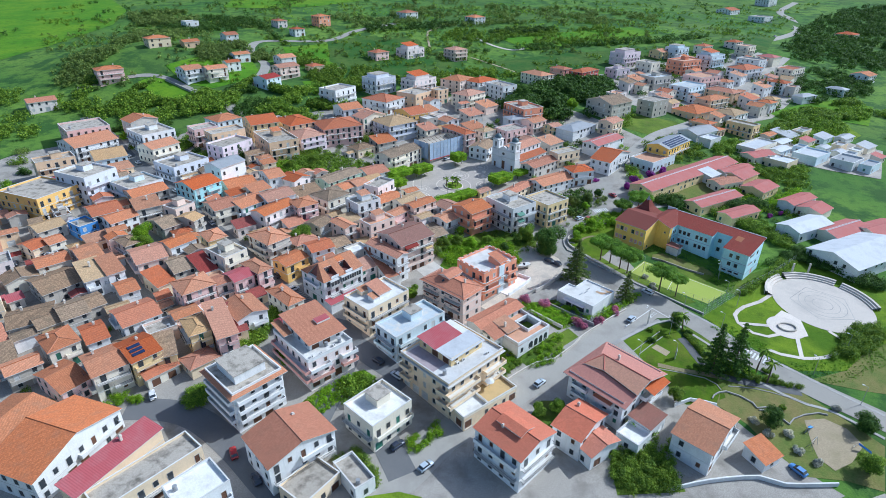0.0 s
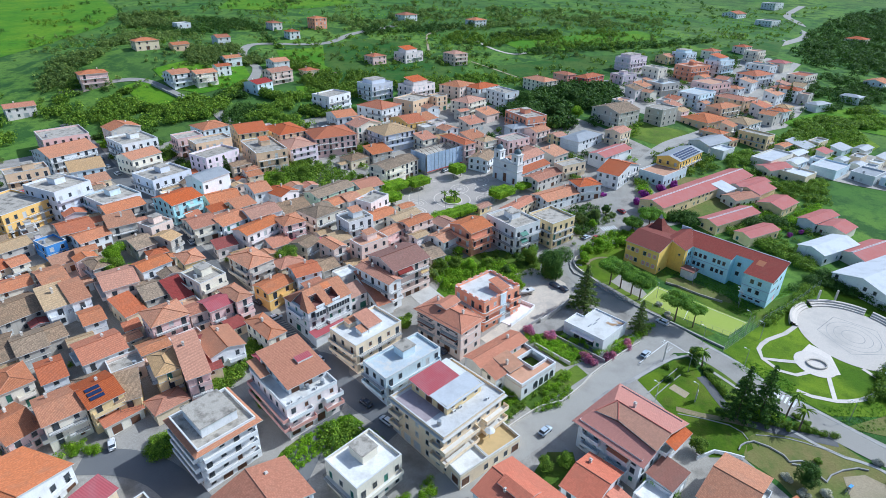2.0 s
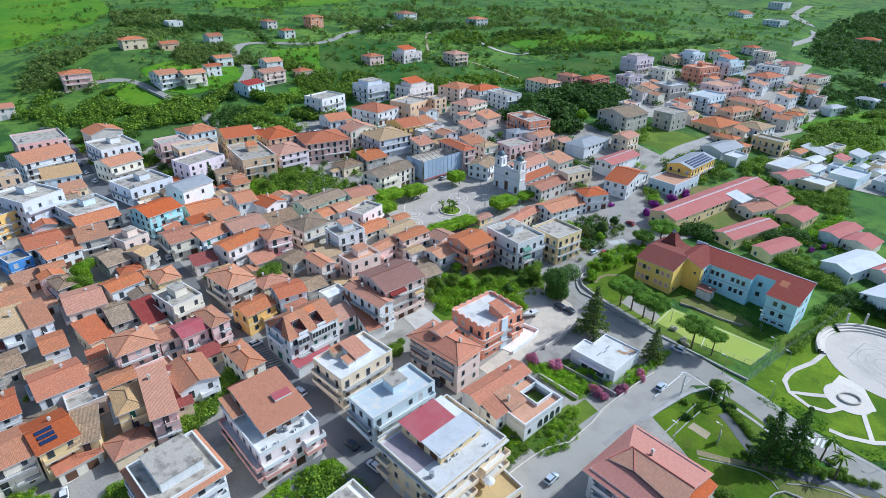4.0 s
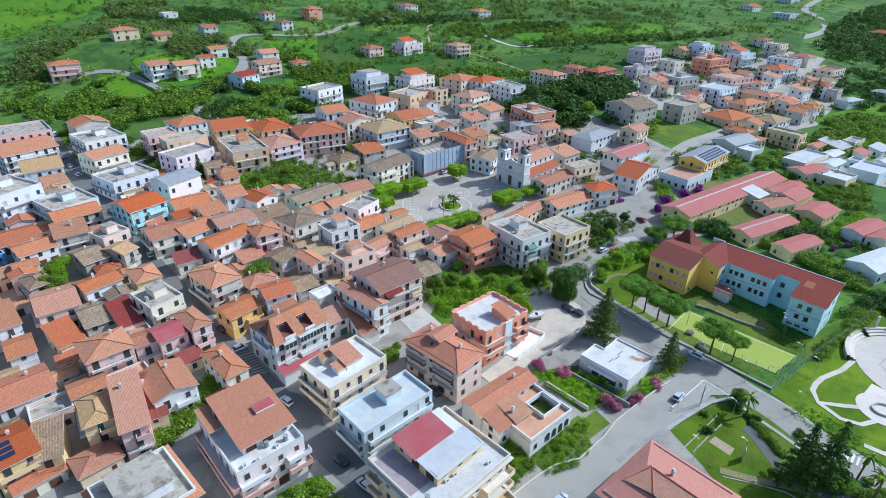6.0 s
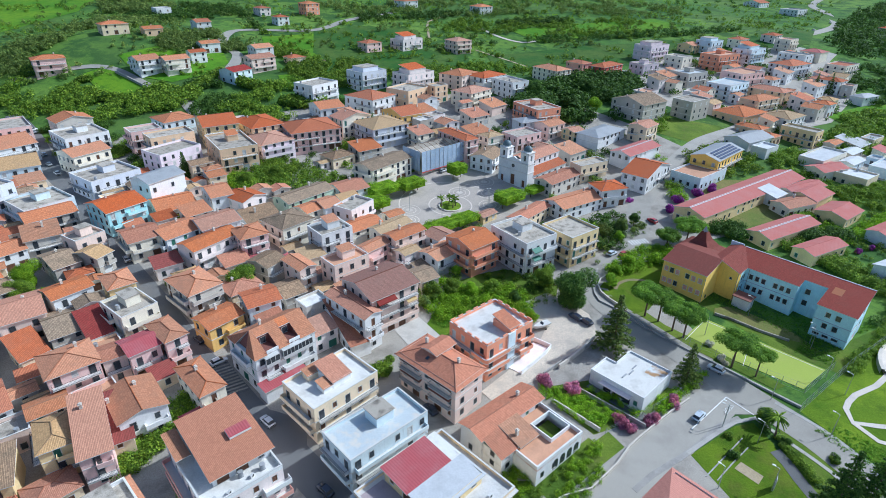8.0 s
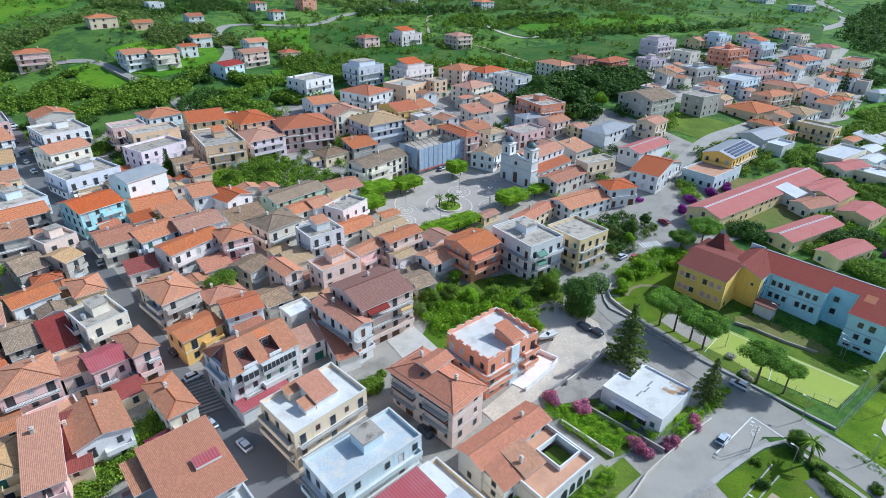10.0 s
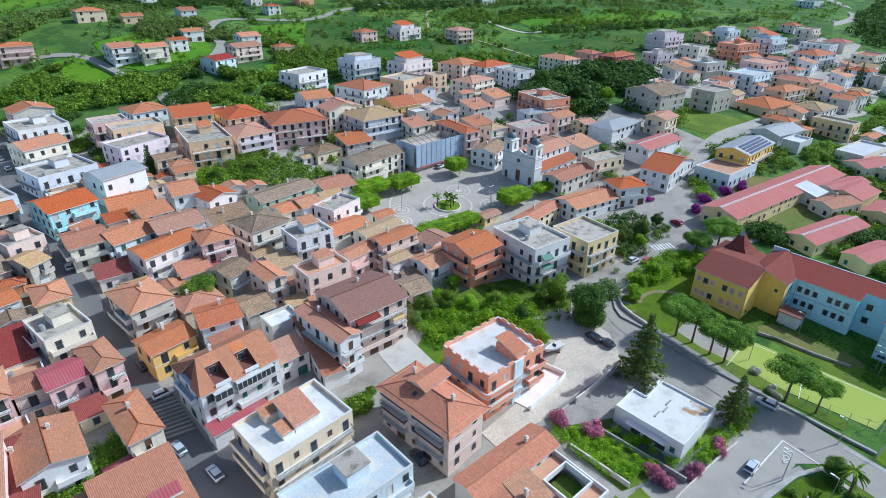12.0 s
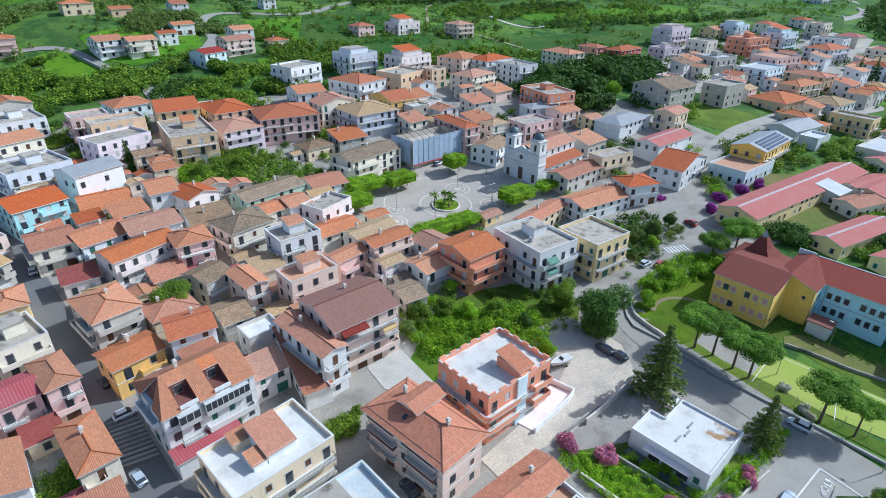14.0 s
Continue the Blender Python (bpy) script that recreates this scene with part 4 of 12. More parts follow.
ribbon("main_road", "roadgrey", 9.0,0.10, -17.2, 83.1, -9.3, 88.7, -0.4, 99.7, 15.5, 113.2, 35.3, 129.1, 56.1, 146.2, 66.0, 153.5, 71.6, 153.8, label="grey asphalt road with worn surface", category="road")
ribbon("park_road", "roadgrey", 8.0,0.13, 130.4, 325.1, 106.7, 297.3, 87.3, 275.4, 76.0, 258.4, 69.8, 243.5, 65.8, 230.1, 57.2, 217.0, 48.2, 204.4, 44.9, 196.2, 46.9, 187.7, 52.9, 179.9, 67.5, 161.0, 74.7, 152.0, 81.4, 143.8, 86.9, 134.5, 94.6, 127.0, 103.0, 118.7, 113.8, 109.3, 121.6, 101.8, label="grey asphalt road beside the park", category="road")
ribbon("town_street", "asphalt", 7.0,0.10, -37.2, 81.9, -28.3, 133.1, -40.8, 142.7, -51.5, 152.2, -59.0, 160.0, -74.4, 175.5, -92.5, 192.3, -109.8, 209.7, -128.5, 231.4, -155.8, 257.5, -187.0, 292.9, -209.6, 313.4, label="dark asphalt street between houses", category="road")
ribbon("side_street", "asphalt", 7.0,0.11, -82.0, 105.3, -72.3, 105.7, -62.5, 103.1, -51.2, 95.5, -40.0, 85.6, -33.4, 80.2, label="dark asphalt street in a bend", category="road")
ribbon("lower_street", "asphalt", 7.0,0.12, -9.3, 88.7, -14.8, 99.2, -21.2, 111.2, -12.7, 119.5, -20.1, 126.5, -29.3, 134.6, -39.5, 143.2, -47.2, 150.4, -57.8, 158.7, label="dark asphalt street between apartment houses", category="road")
ribbon("far_road", "roadgrey", 9.0,0.15, 217.4, 483.9, 278.6, 560.6, 339.2, 631.2, 395.7, 700.1, 429.7, 783.3, 444.4, 842.4, 511.1, 932.8, label="far country road with cars", category="road")
ribbon("far_track", "palestone", 3.0,0.15, 18.3, 555.4, 36.1, 528.9, 55.2, 519.8, 78.2, 547.4, label="pale field track", category="road")
ribbon("lane_line", "paint", 0.25,0.17, 55.6, 144.2, 66.9, 154.1, label="white painted stop line", category="road marking", step=1.0)
ribbon("lane_line", "paint", 0.25,0.18, 66.9, 154.1, 71.0, 149.1, label="white painted edge line", category="road marking", step=1.0)
ribbon("kerb", "kerbstone", 0.9,0.0, 77.6, 153.2, 84.6, 145.8, 90.1, 136.7, 97.6, 128.7, 105.9, 120.3, 115.1, 111.3, label="raised concrete pavement edge", height=0.16, category="kerb")
ribbon("kerb", "kerbstone", 0.9,0.0, 52.8, 138.0, 65.8, 146.7, 71.1, 148.3, 74.2, 143.4, 80.3, 135.0, 85.0, 125.0, 92.0, 117.4, 96.5, 114.3, 102.2, 111.9, 110.2, 103.7, label="raised concrete pavement edge", height=0.16, category="kerb")
ribbon("boundary_wall", "greige", 0.3, 0.0, 31.2, 128.5, 34.5, 131.6, 37.5, 134.5, 41.0, 138.8, 47.2, 144.2, 52.7, 148.8, 58.0, 152.8, label="low concrete boundary wall along the road", height=0.8, category="wall")
ribbon("kerb", "kerbstone", 1.2, 0.0, 39.6, 128.8, 44.2, 132.6, 50.7, 136.6, 57.0, 141.2, 62.5, 145.8, 67.5, 148.1, label="raised concrete pavement edge", height=0.14, category="kerb")
ribbon("boundary_wall", "greige", 0.3,0.0, 26.9, 150.4, 35.7, 142.6, label="concrete garden wall with posts", height=1.2, category="wall")
ribbon("retaining_wall", "greige", 0.4,0.0, 29.6, 161.4, 34.3, 165.8, 40.8, 173.0, label="grey concrete retaining wall", height=1.4, category="wall")
ribbon("boundary_wall", "white", 0.3,0.0, 60.4, 112.1, 65.2, 114.2, 71.6, 112.5, label="white boundary wall of the park", height=1.1, category="wall")
ribbon("boundary_wall", "greywhite", 0.35,0.0, 50.5, 86.7, 60.9, 89.4, 72.8, 90.8, 78.0, 89.0, 90.3, 89.5, label="pale wall beside the lower road", height=1.2, category="wall")
patch("park_lawn", "parkgrass", 0.08, 53.3, 137.6, 65.5, 145.7, 70.0, 146.9, 71.8, 141.4, 71.4, 135.4, 75.8, 119.4, 77.3, 116.7, 69.8, 113.1, 63.7, 112.8, 60.4, 121.7, label="bright green mown park lawn", category="lawn")
patch("park_meadow", "drygrass", 0.08, 75.8, 119.4, 81.9, 122.6, 97.6, 118.4, 102.2, 111.9, 108.6, 101.3, 100.3, 88.4, 92.9, 91.0, 84.6, 91.7, 80.5, 97.9, 77.2, 107.0, 71.8, 113.2, label="thin dry park grass", category="lawn")
patch("hedge_bank", "rough_grass", 0.09, 75.2, 146.2, 80.4, 141.0, 85.2, 128.0, 91.3, 120.2, 97.6, 118.4, 81.9, 122.6, 75.8, 119.4, 71.7, 136.2, label="green bank of ground cover", category="lawn")
patch("meadow", "tallgrass", 0.07, 82.0, 151.1, 100.1, 164.9, 115.5, 174.2, 132.8, 189.4, 153.5, 169.8, 131.7, 136.3, 114.8, 127.8, 100.6, 127.3, 94.0, 134.0, 88.2, 141.3, label="tall green grass round the open-air theatre", category="grass")
patch("dry_meadow", "drygrass", 0.085, 115.1, 128.2, 125.8, 136.8, 142.4, 144.8, 148.6, 137.2, 129.4, 118.0, 115.5, 120.1, 101.9, 123.7, label="dry brownish field", category="field")
patch("school_yard", "rough_grass", 0.07, 67.3, 201.9, 76.0, 193.1, 91.6, 180.1, 98.4, 171.8, 118.1, 182.5, 122.6, 178.5, 100.0, 162.9, 86.6, 172.3, 77.0, 185.8, 73.5, 190.4, 55.8, 199.7, label="shaded grass yard below the school", category="grass")
patch("pitch", "turf", 0.10, 63.7, 174.4, 72.6, 183.8, 95.6, 165.2, 86.5, 158.0, label="light green artificial football pitch", category="pitch")
patch("garden", "lawn", 0.09, 10.9, 165.9, -1.0, 168.0, -4.7, 172.3, 1.1, 188.9, 7.4, 195.8, 23.5, 199.4, 32.6, 189.2, 26.7, 182.1, 16.1, 186.1, label="overgrown green plot", category="garden")
patch("garden", "rough_grass", 0.09, -33.5, 103.1, -27.2, 110.9, -19.2, 119.5, -22.8, 122.3, -28.9, 120.6, -37.2, 110.5, -38.9, 105.3, label="green vegetable plot", category="garden")
patch("villa_garden", "rough_grass", 0.09, 25.7, 122.7, 35.3, 129.1, 42.1, 135.9, 37.6, 142.8, 28.4, 135.4, 21.9, 127.1, label="villa garden with shrubs", category="garden")
patch("villa_garden", "rough_grass", 0.09, 26.9, 150.4, 34.3, 141.8, 45.8, 146.7, 56.9, 155.3, 53.3, 156.9, 35.9, 157.8, 27.0, 155.5, label="green garden in front of the low house", category="garden")
patch("garden", "rough_grass", 0.10, 39.4, 94.4, 47.9, 99.0, 53.9, 94.8, 54.8, 86.8, 39.1, 85.4, label="garden with shrubs", category="garden")
patch("garden", "rough_grass", 0.10, 18.6, 102.7, 25.5, 112.9, 31.6, 113.1, 31.8, 107.9, 24.0, 100.5, label="small front garden", category="garden")
patch("dirt_yard", "dust", 0.10, 15.8, 157.2, 23.4, 161.5, 28.8, 166.0, 34.8, 172.7, 41.4, 175.5, 32.8, 175.6, 26.3, 172.2, 22.1, 167.9, label="pale dusty lot with gravel", category="yard")
patch("hall_yard", "drygrass", 0.10, 92.0, 234.0, 89.0, 250.0, 110.0, 276.0, 152.0, 278.0, 154.0, 252.0, 128.0, 233.0, label="dry grassy yard between the long halls", category="yard")
patch("ruin_field", "rough_grass", 0.12, 85.3, 331.1, 94.8, 327.0, 113.9, 311.7, 138.8, 331.2, 135.6, 340.9, 115.5, 347.2, label="grassy plot before the ruin", category="grass")
patch("brown_field", "soil", 0.2, -90.8, 423.3, -74.8, 417.1, -55.0, 431.3, -76.4, 445.2, label="brown ploughed strip", category="field", cell=10.0)
patch("green_field", "lawn", 0.2, 204.4, 350.3, 250.4, 376.0, 246.2, 336.2, 199.2, 295.0, 194.6, 317.4, label="bright green field beside the sheds", category="field", cell=10.0)
scrub("thicket", "leaf", 420,1.6,3.4, -215.2, 301.9, -203.3, 322.6, -173.7, 326.6, -137.3, 323.4, -139.1, 346.2, -155.4, 352.3, -165.4, 333.8, -197.3, 344.0, -219.4, 340.5, -233.5, 329.7, label="dark green belt of shrubs and trees", seed=2, lean=0.19, count=80, gap=-0.02)
scrub("thicket", "leaf_olive", 800,1.8,3.8, -243.3, 344.6, -258.6, 388.1, -238.5, 402.1, -270.9, 510.0, -324.6, 593.9, -302.6, 629.5, -247.1, 579.0, -204.4, 418.5, -216.3, 387.7, -228.5, 367.4, -232.5, 342.1, label="olive trees and shrubs on the hill", seed=3, lean=0.19, count=80, gap=-0.02)
scrub("thicket", "leaf", 352,1.5,3.6, -139.1, 346.2, -117.6, 333.1, -103.5, 344.7, -76.6, 333.7, -57.5, 342.0, -81.8, 355.6, -112.3, 363.0, -133.0, 376.6, label="shrubs beside the hill road", seed=4, lean=0.19, count=80, gap=-0.02)
scrub("wood", "leaf_dark", 572,2.5,5.0, 28.8, 354.4, 42.6, 387.6, 69.9, 411.6, 95.0, 430.0, 119.2, 408.7, 96.8, 374.1, 83.1, 341.6, 57.9, 331.5, 40.6, 332.8, label="dense dark green wood between houses", seed=5, lean=0.19, count=80)
scrub("wood", "leaf_dark", 528,2.6,5.2, 287.8, 538.9, 349.4, 615.5, 460.8, 780.5, 565.7, 876.7, 670.4, 887.1, 408.0, 530.4, 322.1, 490.4, 306.8, 514.6, label="dark wooded slope", seed=6, lean=0.19, count=80)
scrub("thicket", "leaf", 440,1.4,3.2, 206.2, 359.3, 239.5, 384.0, 281.1, 406.9, 287.4, 376.9, 255.1, 367.3, 211.8, 347.3, 191.2, 326.3, label="green thicket on the slope", seed=7, lean=0.19, count=80, gap=-0.02)
scrub("thicket", "leaf_olive", 660,1.4,3.6, -114.6, 529.0, -56.1, 583.3, 19.7, 586.8, 103.6, 640.0, 215.8, 646.1, 252.8, 760.1, 53.7, 723.7, -65.6, 672.5, -137.3, 584.5, label="scattered scrub on the hillside", seed=8, lean=0.19, count=80, gap=-0.02)
scrub("thicket", "leaf", 528,1.2,3.0, -14.0, 537.4, 42.0, 536.4, 136.0, 542.2, 195.1, 582.0, 156.3, 629.2, 44.8, 583.3, -5.8, 589.5, label="scattered scrub on the hillside", seed=9, lean=0.19, count=80, gap=-0.02)
scrub("thicket", "leaf", 352,1.3,3.0, -126.7, 398.0, -90.8, 423.3, -16.7, 417.9, 19.3, 400.9, -14.6, 381.3, -65.0, 365.5, -95.7, 385.1, label="shrubs along field edges", seed=10, lean=0.19, count=80, gap=-0.02)
scrub("thicket", "leaf_olive", 308,1.3,3.2, -206.5, 429.7, -176.6, 436.9, -158.3, 481.8, -125.2, 440.1, -143.8, 407.4, -161.1, 381.8, -182.4, 393.4, label="olive trees among the hill houses", seed=11, lean=0.19, count=80, gap=-0.02)
scrub("thicket", "leaf", 264,1.2,2.6, -228.9, 351.5, -214.4, 365.2, -194.2, 362.7, -191.7, 351.0, -209.6, 339.1, label="shrubs round a hill house", seed=12, lean=0.19, count=80, gap=-0.02)
scrub("thicket", "leaf_fresh", 300,0.35,0.95, 9.9, 169.5, -1.1, 169.5, -6.6, 173.8, -0.2, 189.8, 7.3, 198.1, 23.6, 200.5, 30.4, 191.0, 26.2, 183.0, 16.2, 188.1, 8.7, 185.6, label="overgrown shrubs behind the houses", seed=13, lean=0.12, count=190, gap=0.08)
scrub("shrubs", "leaf_fresh", 230,0.35,0.9, -32.8, 104.3, -27.3, 111.6, -19.8, 119.5, -23.8, 121.5, -30.5, 117.6, -36.9, 109.2, label="shrubs of a garden plot", seed=14, lean=0.12, count=190, gap=-2.0)
scrub("shrubs", "leaf", 132,0.8,1.8, 40.3, 94.4, 47.7, 98.4, 53.6, 93.8, 53.1, 86.8, 40.1, 86.4, label="dense green garden shrubs", seed=15, lean=0.12, count=190, gap=-2.0)
scrub("shrubs", "leaf_fresh", 110,0.6,1.2, 28.0, 148.9, 34.6, 143.3, 43.1, 146.6, 51.4, 151.7, 51.3, 153.3, 38.6, 154.4, 31.6, 154.0, label="low green garden plants", seed=16, lean=0.12, count=190, gap=-2.0)
scrub("shrubs", "leaf_fresh", 40,0.5,1.1, 28.3, 125.8, 35.4, 129.9, 33.8, 133.9, 25.3, 128.8, 22.1, 124.1, label="villa garden shrubs", seed=17, lean=0.12, count=190, gap=-2.0)
scrub("shrubs", "leaf", 132,1.0,2.0, 112.2, 132.7, 125.9, 146.5, 138.3, 151.1, 136.4, 143.5, 125.3, 135.9, 116.3, 132.1, label="tall shrubs by the theatre", seed=18, lean=0.12, count=190, gap=-2.0)
scrub("shrubs", "leaf", 154,0.8,1.6, 100.4, 162.7, 108.9, 170.1, 129.2, 185.2, 126.8, 189.0, 116.5, 179.1, 100.6, 166.0, label="bushes along the fence", seed=19, lean=0.12, count=190, gap=-2.0)
scrub("shrubs", "leaf_dark", 176,1.2,2.4, 119.0, 184.4, 132.1, 188.0, 139.4, 180.8, 143.4, 173.8, 150.0, 167.3, 155.9, 173.4, 144.7, 190.3, 137.2, 198.1, label="dark hedge trees behind the theatre", seed=20, lean=0.12, count=190, gap=-2.0)
scrub("shrubs", "leaf_fresh", 90, 0.9, 2.0, 50.0, 205.2, 57.1, 214.2, 64.8, 219.0, 75.2, 222.0, 74.7, 217.1, 69.7, 211.0, 62.7, 207.4, 53.3, 203.4, label="trees and shrubs beside the bend", seed=21, lean=0.12, count=190, gap=-2.0)
scrub("shrubs", "leaf_olive", 56,0.7,1.5, 51.7, 225.1, 59.4, 236.5, 70.8, 238.6, 70.0, 231.4, 60.3, 224.2, 52.6, 217.5, label="trees beside the street", seed=22, lean=0.12, count=190, gap=-2.0)
scrub("shrubs", "leaf", 132,1.2,2.4, -68.2, 241.0, -77.5, 274.0, -71.8, 282.4, -64.0, 266.6, -44.0, 288.4, -43.2, 299.7, -57.2, 271.5, -66.5, 250.2, label="garden trees behind the houses", seed=23, lean=0.12, count=190, gap=-2.0)
scrub("shrubs", "leaf_fresh", 88,1.0,2.0, -83.8, 249.3, -81.6, 256.1, -72.2, 251.8, -70.3, 243.4, -78.1, 244.5, label="fresh green garden shrubs", seed=24, lean=0.12, count=190, gap=-2.0)
scrub("shrubs", "leaf", 132,1.2,2.4, 99.4, 229.4, 107.4, 233.7, 116.7, 219.5, 124.8, 206.9, 131.8, 195.5, 136.1, 202.4, 130.0, 216.1, 119.0, 227.9, label="hedge trees behind the school", seed=25, lean=0.12, count=190, gap=-2.0)
scrub("shrubs", "leaf", 110,1.0,2.2, 158.9, 271.7, 172.6, 280.8, 183.3, 277.4, 175.4, 264.9, 165.2, 268.0, label="trees between the sheds", seed=26, lean=0.12, count=190, gap=-2.0)
scrub("shrubs", "leaf_fresh", 110,0.8,1.8, 128.3, 228.8, 140.7, 235.3, 167.7, 255.4, 161.6, 242.9, 146.5, 235.9, 133.8, 226.0, label="garden shrubs between the sheds", seed=27, lean=0.12, count=190, gap=-2.0)
scrub("shrubs", "leaf", 110,0.9,2.0, -137.2, 264.7, -131.0, 280.5, -140.7, 301.8, -141.2, 276.6, label="small green garden trees", seed=28, lean=0.12, count=190, gap=-2.0)
scrub("shrubs", "leaf", 88,0.9,2.0, -129.6, 310.6, -117.2, 301.9, -97.0, 259.5, -100.5, 252.0, label="garden trees between houses", seed=29, lean=0.12, count=190, gap=-2.0)
scrub("shrubs", "leaf", 44,0.6,1.3, 38.8, 226.5, 50.5, 230.3, 74.1, 249.0, 69.1, 234.5, 48.3, 207.8, label="trees beside the street", seed=30, lean=0.12, count=190, gap=-2.0)
plant("broad", 37.5, 188.2, 7.6, 5.4, mat="leaf_dark", name="tree", label="broad dark green tree over the parking place")
for px, py, r, high, leafkind in ((53.6, 226.8, 3.2, 3.4, "leaf_olive"), (60.2, 231.0, 3.0, 3.0, "leaf_olive"), (66.4, 236.0, 2.4, 3.2, "leaf_dark"), (58.4, 225.0, 2.2, 2.2, "leaf_fresh")):
    plant("broad", px, py, r, high, mat=leafkind, name="street_tree", label="leafy tree beside the sloping street", group="trees beside the sloping street")
plant("broad", -112.0, 180.6, 5.0, 3.8, mat="leaf_fresh", name="tree", label="large round bright green tree among the houses")
plant("broad", -56.2, 186.4, 3.4, 3.2, mat="leaf_fresh", name="tree", label="round green tree in a courtyard")
plant("broad", 30.4, 196.0, 4.2, 4.2, mat="leaf", name="tree", label="round green tree below the pale flats")
plant("broad", 24.3, 179.6, 2.5, 1.9, mat="leaf_fresh", name="tree", label="round bright green tree beside the boat")
for px, py, r, high, leafkind in ((-2.5, 187.5, 3.3, 2.8, "leaf"), (2.8, 191.2, 3.0, 2.6, "leaf"), (-4.6, 183.2, 2.6, 2.2, "leaf_olive"), (8.2, 190.6, 2.6, 2.4, "leaf_fresh"), (14.6, 192.4, 2.5, 2.2, "leaf"), (20.6, 188.2, 2.3, 2.0, "leaf_dark"), (4.4, 199.6, 2.0, 2.6, "leaf_fresh")):
    plant("broad", px, py, r, high, mat=leafkind, name="garden_tree", label="leafy garden tree in the overgrown plot", group="trees of the overgrown plot")
plant("broad", -55.0, 185.4, 5.0,4.2, mat="leaf", label="round green tree between roofs")
plant("broad", -108.6, 173.4, 4.6,4.0, mat="leaf", label="round green tree between roofs")
plant("broad", -66.9, 257.4, 3.0,3.0, mat="leaf", label="round leafy garden tree")
plant("broad", -48.9, 111.0, 3.0,3.0, mat="leaf", label="garden tree beside the house")
plant("broad", -46.9, 126.5, 2.4,2.4, mat="leaf", label="garden tree beside the house")
plant("broad", -39.6, 125.3, 2.6,2.6, mat="leaf", label="garden tree beside the house")
plant("broad", -45.1, 123.4, 2.6,2.6, mat="leaf", label="garden tree beside the house")
plant("broad", 82.5, 106.0, 3.4,3.6, mat="leaf_dark", label="dark leafy park tree")
plant("broad", 61.1, 114.1, 2.6,2.6, mat="leaf", label="garden tree beside a house")
plant("broad", 24.4, 107.7, 2.4,2.4, mat="leaf", label="garden tree at the road")
plant("broad", 29.0, 109.1, 2.4,2.4, mat="leaf", label="garden tree at the road")
plant("broad", 99.6, 93.3, 3.4,3.2, mat="leaf", label="green leafy park tree")
plant("broad", 106.4, 105.9, 3.4,3.0, mat="leaf_dark", label="dark leafy park tree")
plant("broad", 72.1, 147.0, 2.2,2.4, mat="leaf", label="round tree at the road corner")
plant("broad", 47.2, 103.6, 2.2,2.4, mat="leaf_fresh", label="fresh green garden tree")
plant("pine", 56.3, 183.7, 5.2,7.3, mat="leaf_pine", name="umbrella_pine", label="umbrella pine with a flat green crown", group="pines along the road")
plant("pine", 59.3, 181.5, 5.2,7.3, mat="leaf_pine", name="umbrella_pine", label="umbrella pine with a flat green crown", group="pines along the road")
plant("pine", 61.9, 177.7, 5.2,7.3, mat="leaf_pine", name="umbrella_pine", label="umbrella pine with a flat green crown", group="pines along the road")
plant("pine", 64.0, 175.1, 5.2,7.3, mat="leaf_pine", name="umbrella_pine", label="umbrella pine with a flat green crown", group="pines along the road")
plant("pine", 72.2, 164.4, 5.6,7.5, mat="leaf_pine", name="umbrella_pine", label="umbrella pine beside the pitch", group="pines along the road")
plant("pine", 76.8, 161.5, 3.6,6.5, mat="leaf_pine", name="umbrella_pine", label="smaller umbrella pine beside the pitch", group="pines along the road")
plant("pine", 82.0, 226.6, 6.4, 5.6, mat="leaf_pine", name="umbrella_pine", label="broad low pine beside the street", group="pines along the road")
plant("pine", 73.6, 221.6, 4.8, 4.6, mat="leaf_pine", name="umbrella_pine", label="broad low pine beside the street", group="pines along the road")
plant("conifer", 44.5, 169.8, 15.5, mat="leaf_olive", name="conifer", label="tall open conifer beside the lot", wide=1.5)
plant("conifer", 59.2, 158.6, 11.0, mat="leaf_olive", name="conifer", label="open conifer beside the low house", wide=1.3)
plant("conifer", 75.4, 125.6, 16.0, mat="leaf_dark", name="conifer", label="tall dark conifer in the park", wide=1.25)
plant("conifer", 81.6, 126.2, 16.0, mat="leaf_dark", name="conifer", label="tall dark conifer in the park", wide=1.25)
plant("conifer", -99.5, 251.5, 10.0, mat="leaf_dark", name="conifer", label="dark conifer beside a house", wide=1.0)
plant("conifer", 223.4, 416.3, 13.0, mat="leaf_dark", name="conifer", label="tall dark conifer between far houses", wide=0.9)
plant("conifer", 233.5, 418.2, 13.0, mat="leaf_dark", name="conifer", label="tall dark conifer between far houses", wide=0.9)
plant("broad", 43.1, 371.7, 6.0,6.0, mat="leaf_dark", label="large dark tree in the wood")
plant("broad", 75.0, 380.4, 6.0,6.0, mat="leaf_dark", label="large dark tree in the wood")
plant("broad", 73.0, 349.5, 5.0,5.0, mat="leaf_fresh", label="light green tree in the wood")
plant("bush", 25.9, 156.4, 2.6, mat="bloom_pink", name="oleander", label="oleander bush full of pink blossom", group="oleanders")
plant("bush", 31.9, 153.9, 2.6, mat="bloom_pink", name="oleander", label="oleander bush full of pink blossom", group="oleanders")
plant("bush", 53.7, 151.4, 2.3, mat="bloom_pink", name="oleander", label="oleander bush full of pink blossom", group="oleanders")
plant("bush", 47.5, 146.1, 2.3, mat="bloom_pink", name="oleander", label="oleander bush full of pink blossom", group="oleanders")
plant("bush", 41.6, 143.6, 2.3, mat="bloom_pink", name="oleander", label="oleander bush full of pink blossom", group="oleanders")
